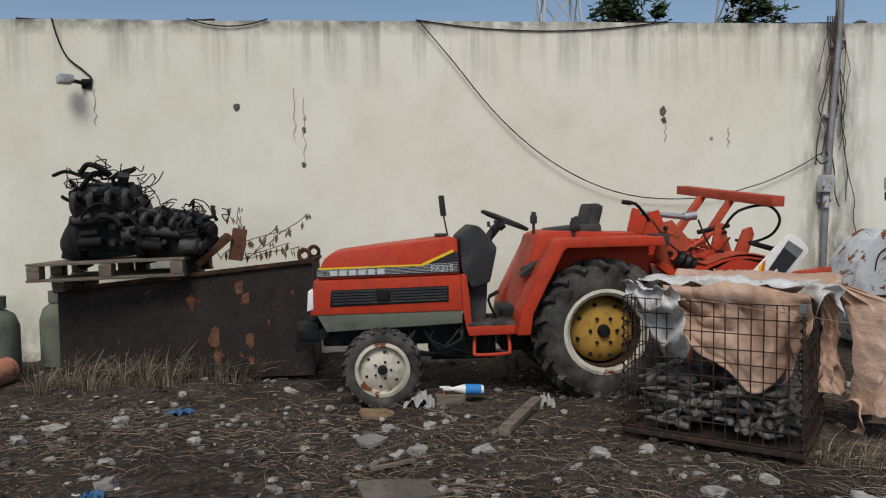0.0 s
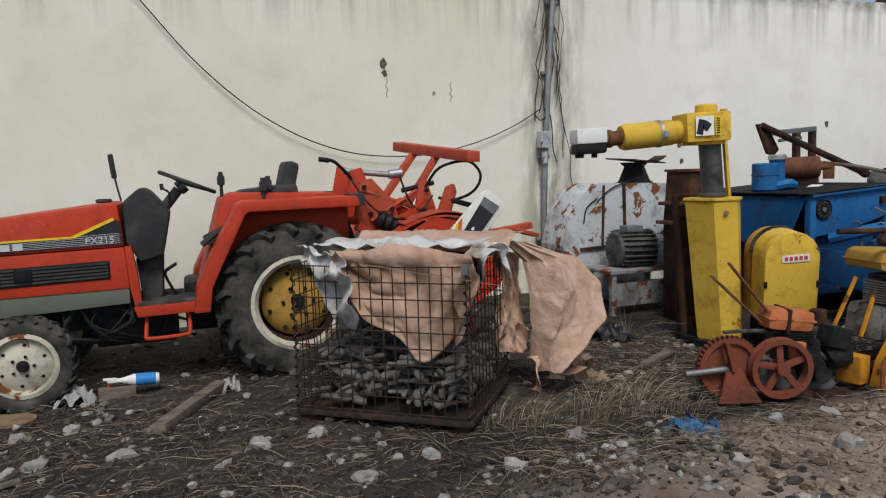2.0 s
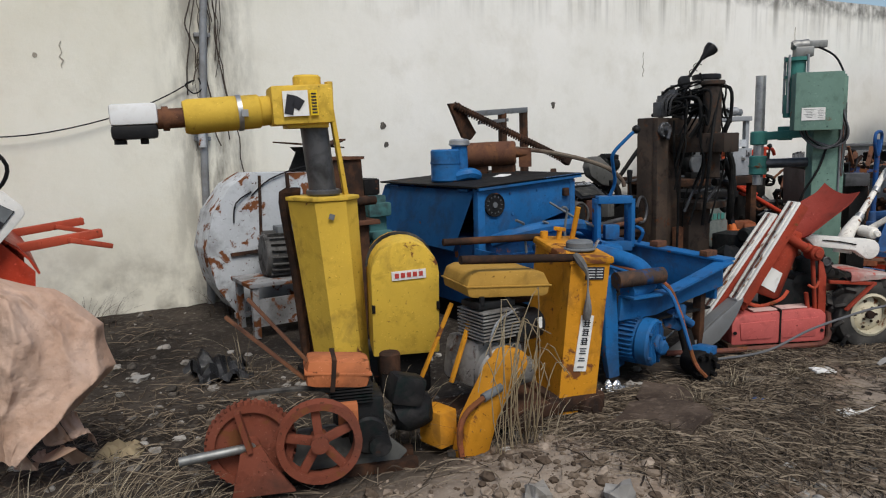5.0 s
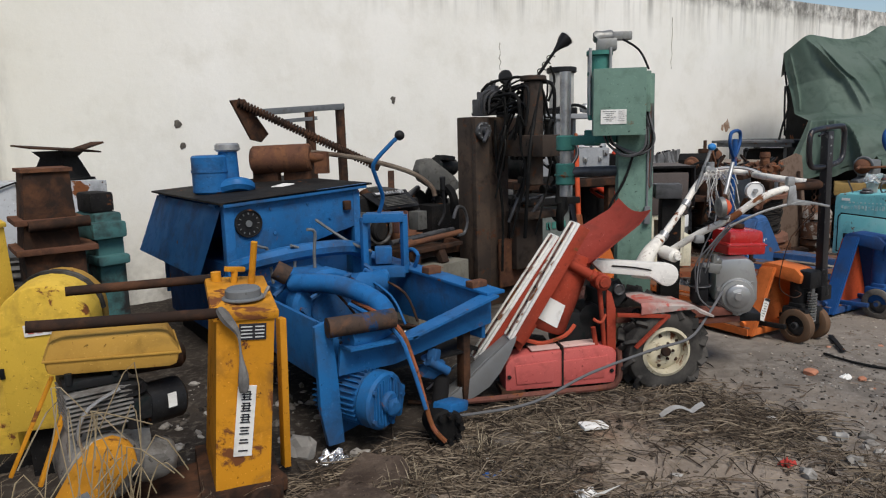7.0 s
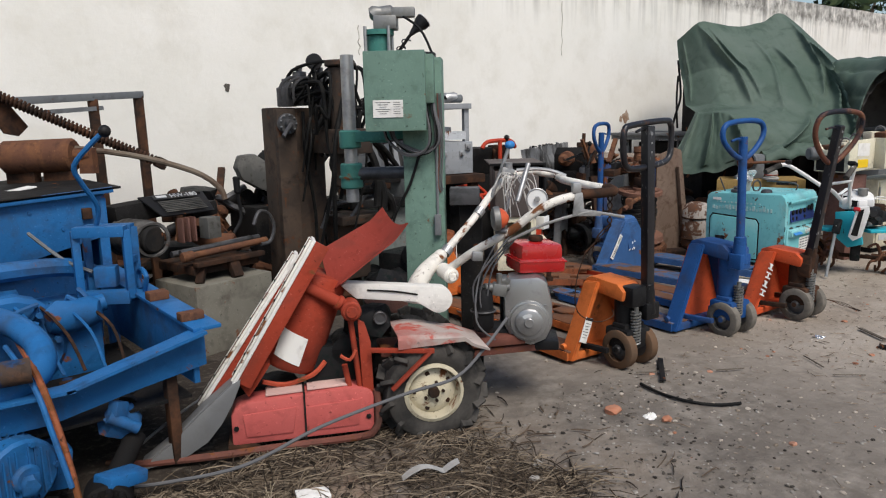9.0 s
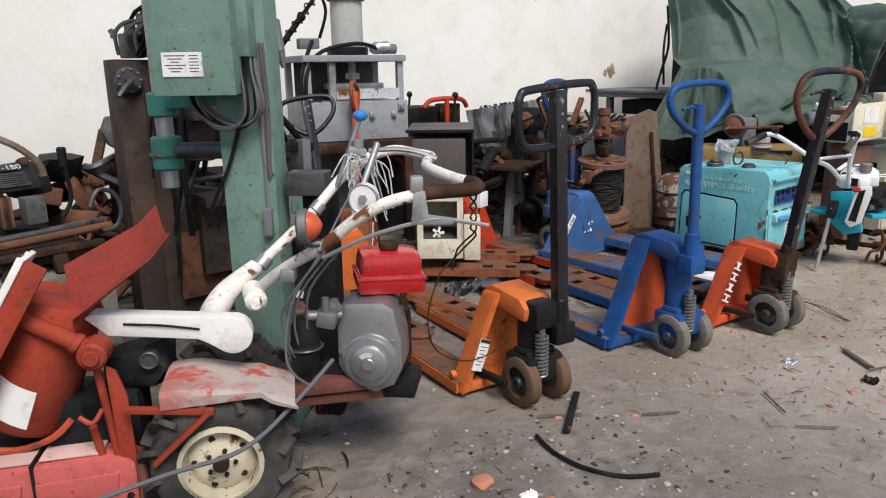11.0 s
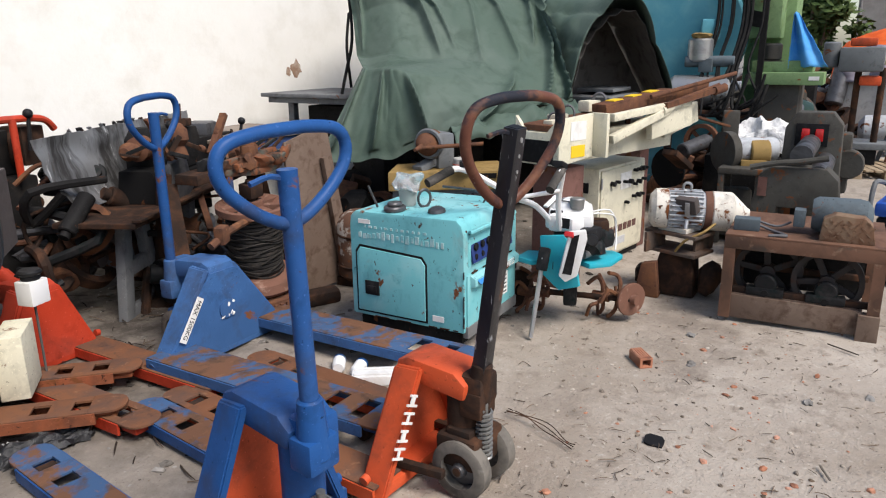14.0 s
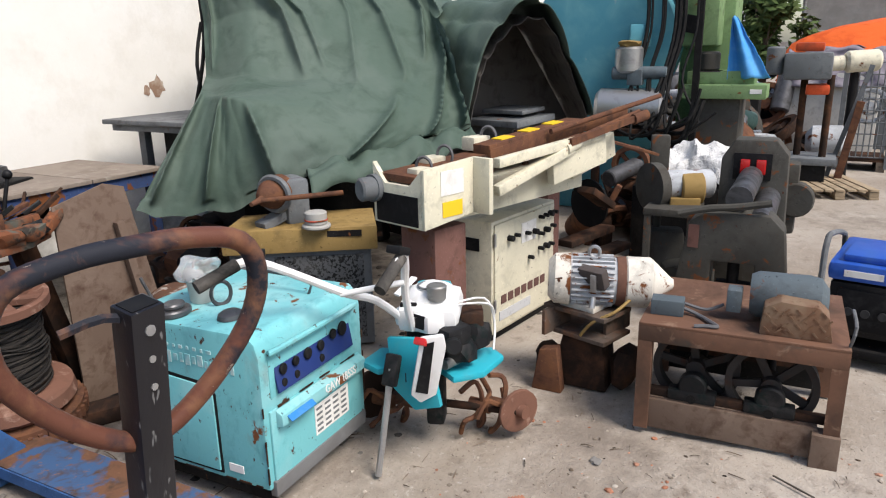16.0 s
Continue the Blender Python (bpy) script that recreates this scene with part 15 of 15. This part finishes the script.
M_PALESTONE = mat("broken_concrete", (0.30, 0.285, 0.262), 0.92, 0.0, [(4, (0.22, 0.2, 0.175), 0.4, 0.7), (12, (0.52, 0.5, 0.47), 0.55, 0.75)], ((40, 0.5, 0.006), (200, 0.4, 0.002)), 0.25)
_rg = random.Random(77)
for x, y, a, b, c in ((-1.82, 4.71, 0.13, 0.07, 0.05), (-1.61, 3.92, 0.12, 0.08, 0.035), (-1.47, 3.56, 0.15, 0.09, 0.06), (1.15, 3.68, 0.17, 0.1, 0.05), (1.45, 3.74, 0.14, 0.1, 0.05),
                      (0.52, 3.82, 0.15, 0.08, 0.05), (0.14, 3.85, 0.13, 0.1, 0.06), (0.02, 3.8, 0.09, 0.07, 0.05), (0.97, 3.49, 0.1, 0.05, 0.03), (0.24, 4.31, 0.09, 0.07, 0.06), (-0.02, 4.36, 0.13, 0.09, 0.04),
                      (-0.78, 5.37, 0.16, 0.08, 0.04), (-2.2, 4.6, 0.2, 0.12, 0.04), (-2.3, 4.35, 0.13, 0.08, 0.05), (1.9, 3.25, 0.12, 0.08, 0.05), (2.2, 2.95, 0.14, 0.1, 0.06), (1.55, 3.1, 0.13, 0.1, 0.05),
                      (4.0, 2.23, 0.13, 0.1, 0.09), (3.2, 3.39, 0.09, 0.06, 0.04), (2.63, 3.16, 0.14, 0.08, 0.05), (3.05, 2.5, 0.1, 0.08, 0.06), (3.55, 2.4, 0.12, 0.1, 0.08), (4.35, 2.35, 0.12, 0.1, 0.09),
                      (4.6, 2.2, 0.15, 0.1, 0.1), (3.85, 2.75, 0.11, 0.08, 0.06), (3.6, 2.85, 0.09, 0.07, 0.05), (5.56, 3.38, 0.17, 0.12, 0.13), (5.75, 3.2, 0.1, 0.07, 0.05), (7.06, 1.83, 0.08, 0.06, 0.05),
                      (7.3, 1.75, 0.09, 0.07, 0.05), (7.5, 1.9, 0.08, 0.06, 0.04), (-1.2, 4.2, 0.1, 0.07, 0.05), (-0.6, 3.4, 0.1, 0.06, 0.04), (3.24, 5.4, 0.16, 0.1, 0.05), (3.5, 5.0, 0.12, 0.09, 0.04), (2.9, 4.6, 0.14, 0.1, 0.05)):
    rock(x, y, a * 0.5, b * 0.5, c * 0.8, _rg.randint(1, 999), M_PALESTONE if _rg.random() < 0.7 else M_STONE, rz=_rg.uniform(0, 180))
for x, y in ((11.86, 1.48), (12.04, 1.24), (12.06, 2.04), (12.43, 2.12)):
    rock(x, y, 0.032, 0.022, 0.014, _rg.randint(1, 999), M_STONE, "dark clod of oily dirt on concrete", "dirt_clod")


def slab(x, y, w, d, t, rz, material, label, name="slab", seed=1):
    """An irregular broken plate with ragged edges."""
    rg = random.Random(seed)
    n = 11
    pts = []
    for i in range(n):
        a = i / n * 2 * math.pi
        k = max(abs(math.cos(a)), abs(math.sin(a))) ** -0.8 * rg.uniform(0.82, 1.08)
        pts.append((math.cos(a) * k * w / 2, math.sin(a) * k * d / 2))
    s = Shape().prism(pts, "z", 0, t)
    return lay(name, s, material, label, "slab", at=pose(x, y, ground_z(x, y) + 0.004, rg.uniform(-5, 5), rg.uniform(-5, 5), rz))


M_BOARD = mat("soaked_board", (0.10, 0.085, 0.07), 0.9, 0.0, [(5, (0.17, 0.145, 0.12), 0.45, 0.7), (20, (0.05, 0.04, 0.033), 0.55, 0.75)], ((60, 0.4, 0.005),), 0.2)
slab(0.01, 3.25, 0.42, 0.3, 0.025, 12, M_BOARD, "flat grey slab lying on dark soil", seed=3)
slab(-0.13, 4.09, 0.17, 0.22, 0.02, 30, M_STONE, "broken tan tile flat on soil", seed=4)
slab(6.27, 2.95, 0.3, 0.2, 0.015, -30, M_BOARD, "sodden grey board flat in straw", seed=5)
slab(6.45, 2.84, 0.24, 0.1, 0.012, -35, M_BOARD, "sodden grey board strip in straw", seed=6)
M_ROT = mat("rotted_brown_mat", (0.105, 0.078, 0.06), 0.95, 0.0, [(4, (0.05, 0.036, 0.028), 0.42, 0.66), (14, (0.17, 0.13, 0.10), 0.55, 0.72), (45, (0.03, 0.024, 0.02), 0.6, 0.7), (80, (0.26, 0.21, 0.165), 0.64, 0.7)], ((9, 0.8, 0.03), (40, 0.6, 0.012), (160, 0.4, 0.003)))
slab(5.3, 2.62, 0.56, 0.42, 0.03, 20, M_ROT, "dark rotted mat over soil", "rotted_mat", seed=7)
slab(5.65, 2.9, 0.36, 0.28, 0.03, 45, M_ROT, "dark rotted mat over soil", "rotted_mat", seed=8)
slab(-2.25, 3.7, 0.2, 0.12, 0.03, 50, M_STONE, "grey slab fragment on dark soil", seed=9)
slab(-0.1, 4.66, 0.24, 0.18, 0.02, 5, M_DRYLEAF, "dirty tan cloth scrap on soil", "cloth_scrap", seed=10)
slab(11.18, 2.0, 0.085, 0.085, 0.008, 0, M_GRILLE, "dark round lid pressed in concrete dust", "pot_lid", seed=12)


def board(name, a, b, w, t, material, label, category="plank", z=0.012):
    s = Shape().bar((a[0], a[1], ground_z(*a) + t / 2 + z), (b[0], b[1], ground_z(*b) + t / 2 + z), w, t, 0.003)
    return solo(name, s, material, label, category)


board("plank", (0.68, 4.07), (1.03, 4.75), 0.075, 0.05, M_WOOD, "short weathered wooden plank on dark soil")
board("plank", (3.66, 4.02), (4.0, 4.2), 0.06, 0.03, M_WOOD, "grey wooden stick lying on soil")
board("stick", (-0.12, 3.58), (0.12, 3.66), 0.025, 0.02, M_WOOD, "thin weathered stick on soil", "stick")
board("flat_strip", (9.05, 2.66), (8.72, 2.43), 0.03, 0.008, M_DSTEEL, "dark flat steel strip on concrete", "strip")
board("splinter", (10.46, 2.09), (10.32, 1.90), 0.026, 0.008, M_BOARD, "dark wooden splinter on pale concrete", "splinter")
for a, b in (((9.1, 2.34), (9.24, 2.25)), ((9.5, 1.88), (9.62, 1.76)), ((10.5, 1.84), (10.28, 1.9)), ((9.7, 2.12), (9.58, 1.96)), ((11.3, 1.4), (11.2, 1.36)), ((10.85, 1.5), (10.7, 1.55)), ((12.6, 1.45), (12.5, 1.3)), ((8.9, 2.5), (8.75, 2.62))):
    board("stick", a, b, 0.008, 0.006, M_BOARD, "thin dark stick on pale concrete", "stick")


def spray_bottle():
    x, y = 0.42, 4.9
    z = ground_z(x, y)
    lay("brick", Shape().box((0, 0, 0.032), (0.21, 0.1, 0.065), (0, 0, 0), 0.005), M_WOOD, "worn brown block under a spray bottle", "brick", at=pose(x, y, z, 0, 0, 6))
    e = thing("spray_bottle", pose(x + 0.06, y, z + 0.1, 0, 4, 4), "white plastic spray bottle with blue label on block", "bottle")
    part("body", Shape().lathe((0.19, 0, 0), (-0.06, 0, 0), [(0, 0.0), (0.02, 0.032), (0.12, 0.037), (0.6, 0.035), (0.76, 0.024), (0.9, 0.014), (1, 0.013)], 20), M_WPLASTIC, e)
    part("label_band", Shape().lathe((0.165, 0, 0), (0.05, 0, 0), [(0, 0.0372), (0.01, 0.0385), (0.99, 0.0378), (1, 0.0355)], 20), M_BPLASTIC, e, "blue printed label")
    h = Shape().box((-0.085, 0, 0.004), (0.055, 0.024, 0.03), (0, 0, 0), 0.006).box((-0.12, 0, 0.012), (0.03, 0.014, 0.014), (0, 0, 0), 0.003)
    part("spray_head", h, M_WPLASTIC, e)
    part("trigger", Shape().tube([(-0.1, 0, 0), (-0.105, 0.0, -0.025), (-0.095, 0, -0.045)], 0.005, 6), M_REDPRINT, e, "red trigger")


spray_bottle()


def crumpled(name, x, y, w, d, h, material, label, category, seed, rz=0.0, ragged=0.35, n=14):
    """A crumpled thin sheet: ragged outline, sharp folds."""
    def f(u, v):
        a, b = u - 0.5, v - 0.5
        q = 1 + ragged * noise.noise((a * 5 + seed, b * 5, 3.3))
        zz = h * max(0.02, 0.45 + abs(noise.noise((u * 3.1 + seed, v * 3.1, 0.7))) * 1.3 - 1.6 * (a * a + b * b) + 0.25 * noise.noise((u * 9, v * 9, seed)))
        return (a * w * q, b * d * q, zz)
    s = Shape().sheet(f, n, n, 0.002)
    return lay(name, s, material, label, category, at=pose(x, y, ground_z(x, y) - 0.002, 0, 0, rz), sharp=25)


M_FOIL = mat("crumpled_foil", (0.7, 0.7, 0.7), 0.25, 0.9, [(12, (0.35, 0.33, 0.3), 0.55, 0.8)], ((60, 0.6, 0.01),))
M_BLACKBAG = mat("black_bag", (0.012, 0.012, 0.013), 0.35, 0.0, [(10, (0.03, 0.03, 0.03), 0.5, 0.8)], ((40, 0.5, 0.02),))
M_CLEARBAG = mat("cloudy_bag", (0.30, 0.295, 0.285), 0.35, 0.0, [(8, (0.25, 0.23, 0.2), 0.5, 0.8)], ((40, 0.5, 0.02),))
M_BLUEBAG = mat("faded_blue_bag", (0.035, 0.10, 0.2), 0.5, 0.0, [(6, (0.07, 0.15, 0.25), 0.45, 0.7), (15, (0.025, 0.04, 0.06), 0.55, 0.75)], ((40, 0.5, 0.02),))
crumpled("black_bag", 3.92, 4.8, 0.34, 0.3, 0.16, M_BLACKBAG, "crumpled black plastic bag on soil", "bag", 2)
crumpled("blue_bag", 3.2, 2.98, 0.15, 0.2, 0.06, M_BLUEBAG, "torn faded blue plastic bag in rubble", "bag", 3, 30, 0.8, 20)
crumpled("blue_scrap", -1.48, 4.86, 0.2, 0.12, 0.05, M_BLUEBAG, "blue plastic scrap trodden in soil", "plastic scrap", 4)
crumpled("blue_scrap", -1.48, 3.39, 0.12, 0.1, 0.05, M_BLUEBAG, "small blue plastic scrap on soil", "plastic scrap", 5)
crumpled("clear_bag", 0.2, 4.86, 0.2, 0.16, 0.1, M_CLEARBAG, "crumpled cloudy plastic bag by the wheel", "bag", 6)
crumpled("clear_cup", 1.09, 4.72, 0.12, 0.11, 0.08, M_CLEARBAG, "crushed cloudy plastic cup beside plank", "cup", 7)
crumpled("foil_scrap", 5.63, 3.23, 0.12, 0.07, 0.05, M_FOIL, "crumpled silver foil wrapper on straw", "foil", 8)
crumpled("foil_scrap", 10.14, 2.21, 0.07, 0.06, 0.012, M_FOIL, "flattened foil wrapper on concrete", "foil", 9)
crumpled("dark_wrapper", 6.05, 2.63, 0.16, 0.07, 0.03, M_DBLUE, "dark blue wrapper in dry straw", "wrapper", 10)
crumpled("paper_scrap", 6.25, 2.3, 0.1, 0.07, 0.03, M_LABEL, "crumpled white paper on straw", "paper", 11)
crumpled("paper_scrap", 6.15, 2.77, 0.07, 0.05, 0.02, M_LABEL, "small white paper scrap on straw", "paper", 12)
crumpled("paper_scrap", 8.3, 2.23, 0.06, 0.05, 0.02, M_LABEL, "small white paper scrap on concrete", "paper", 13)
crumpled("white_bag", 4.35, 2.05, 0.13, 0.10, 0.04, M_CLEARBAG, "pale plastic scrap on rubble mound", "bag", 14)
crumpled("brown_wrap", 3.24, 3.95, 0.2, 0.15, 0.05, M_STRAW, "dirty tan cloth scrap on soil", "cloth", 15)
crumpled("red_scrap", 7.09, 1.93, 0.06, 0.05, 0.03, M_REDPRINT, "small red plastic scrap on soil", "plastic scrap", 16)
crumpled("blue_scrap", 10.2, 1.86, 0.08, 0.06, 0.025, M_DSTEEL, "dark crumpled scrap on concrete", "scrap", 17)
crumpled("black_rag", 9.62, 4.17, 0.3, 0.14, 0.07, M_BLACKBAG, "black rubber rag between the rusty forks", "rag", 21, 20)
crumpled("black_rag", 9.88, 4.13, 0.34, 0.13, 0.06, M_BLACKBAG, "black rubber rag between the rusty forks", "rag", 22, -15)
crumpled("cloudy_bottle", 9.74, 4.22, 0.2, 0.07, 0.05, M_CLEARBAG, "crushed cloudy bottle between the rusty forks", "bottle", 23, 30)
crumpled("black_cloth", 17.9, 2.0, 0.8, 0.5, 0.09, M_BLACKBAG, "black rag crumpled on pale ground", "rag", 18)
crumpled("paper_scrap", 1.5, 4.1, 0.12, 0.06, 0.03, M_LABEL, "white paper scrap by the wire cage", "paper", 19)
lay("paper_packet", Shape().box((0, 0, 0.008), (0.13, 0.075, 0.014), (0, 0, 0), 0.004), M_LABEL, "flat white paper packet on straw", "packet", at=pose(6.76, 2.71, ground_z(6.76, 2.71) + 0.012, 3, 4, -20))
tp = Shape().sheet(lambda u, v: (u * 0.24, (v - 0.5) * 0.024 * (1 + 0.3 * math.sin(u * 9)), 0.02 + 0.035 * abs(math.sin(u * 4.4)) + 0.01 * v), 22, 3, 0.0015)
lay("torn_tape", tp, M_CLEARBAG, "torn grey plastic tape curling over straw", "tape", at=pose(7.08, 2.56, ground_z(7.2, 2.5), 0, 0, -22))
lay("brick_piece", Shape().lump((0, 0, 0.012), (0.05, 0.038, 0.02), 3, 0.3), M_BRICK, "small orange brick piece on concrete", "brick", at=pose(8.23, 2.39, ground_z(8.23, 2.39)))
lay("brick_piece", Shape().lump((0, 0, 0.01), (0.035, 0.02, 0.014), 4, 0.3), M_BRICK, "small orange brick piece on concrete", "brick", at=pose(8.33, 2.16, ground_z(8.33, 2.16)))
hs = Shape().tube([(x, y, ground_z(x, y) + 0.012) for x, y in ((8.62, 2.5), (8.57, 2.36), (8.58, 2.22), (8.65, 2.1), (8.76, 2.02))], 0.008, 8)
solo("rubber_hose", hs, M_HOSE, "short black rubber hose on concrete", "hose")
ws = Shape()
for i in range(3):
    ws.tube([(11.1 - 0.02 * i, 2.62, 0.02), (11.06, 2.52 + 0.03 * i, 0.03), (11.0 + 0.03 * i, 2.42, 0.025), (10.97, 2.34 - 0.02 * i, 0.02), (10.93 + 0.02 * i, 2.26, 0.015)], 0.0022, 5)
solo("wire_scrap", ws, M_RUSTD, "tangled rusty wire on pale concrete", "wire")


def hollow_brick():
    L, W, H, t = 0.135, 0.066, 0.055, 0.011
    s = Shape()
    s.span(-L / 2, L / 2, -W / 2, W / 2, 0, t, 0.002).span(-L / 2, L / 2, -W / 2, W / 2, H - t, H, 0.002)
    s.span(-L / 2, L / 2, -W / 2, -W / 2 + t, t, H - t).span(-L / 2, L / 2, W / 2 - t, W / 2, t, H - t)
    for k in (-2, -1, 0, 1, 2):
        s.span(-L / 2, L / 2, k * 0.013 - 0.003, k * 0.013 + 0.003, H - 0.001, H + 0.003)
        s.span(-L / 2, L / 2, -W / 2 - 0.003, -W / 2 + 0.001, H / 2 + k * 0.01 - 0.0025, H / 2 + k * 0.01 + 0.0025)
    lay("hollow_brick", s, M_BRICK, "broken ribbed hollow clay brick on concrete", "brick", at=pose(11.95, 2.27, ground_z(11.95, 2.27), 0, 0, -140))


hollow_brick()


def drink_can(x, y, rz):
    e = thing("drink_can", pose(x, y, 0.033 + ground_z(x, y), 0, 0, rz), "silver drinks can lying between truck forks", "can", "cans on the ground")
    part("body", Shape().lathe((-0.06, 0, 0), (0.06, 0, 0), [(0, 0.0), (0.02, 0.025), (0.1, 0.033), (0.9, 0.033), (0.98, 0.027), (1, 0.026)], 20), M_WPLASTIC, e)
    part("lid", Shape().cyl((0.056, 0, 0), (0.0585, 0, 0), 0.0255, seg=20), M_STEEL, e, "bare metal lid")
    part("band", Shape().lathe((-0.05, 0, 0), (-0.03, 0, 0), [(0, 0.033), (0.05, 0.0336), (0.95, 0.0336), (1, 0.033)], 20), M_DBLUE, e, "dark blue print")


drink_can(11.09, 3.57, 215)
drink_can(11.10, 3.45, 200)
lay("white_tray", Shape().box((0, 0, 0.03), (0.3, 0.12, 0.05), (0, 0, 0), 0.008).box((0, 0.03, 0.058), (0.28, 0.02, 0.008), (0, 0, 0), 0.003).box((0, -0.03, 0.058), (0.28, 0.02, 0.008), (0, 0, 0), 0.003), M_WPLASTIC, "white ribbed plastic tray between truck forks", "tray", at=pose(11.08, 3.29, ground_z(11.08, 3.29), 0, 0, -55))
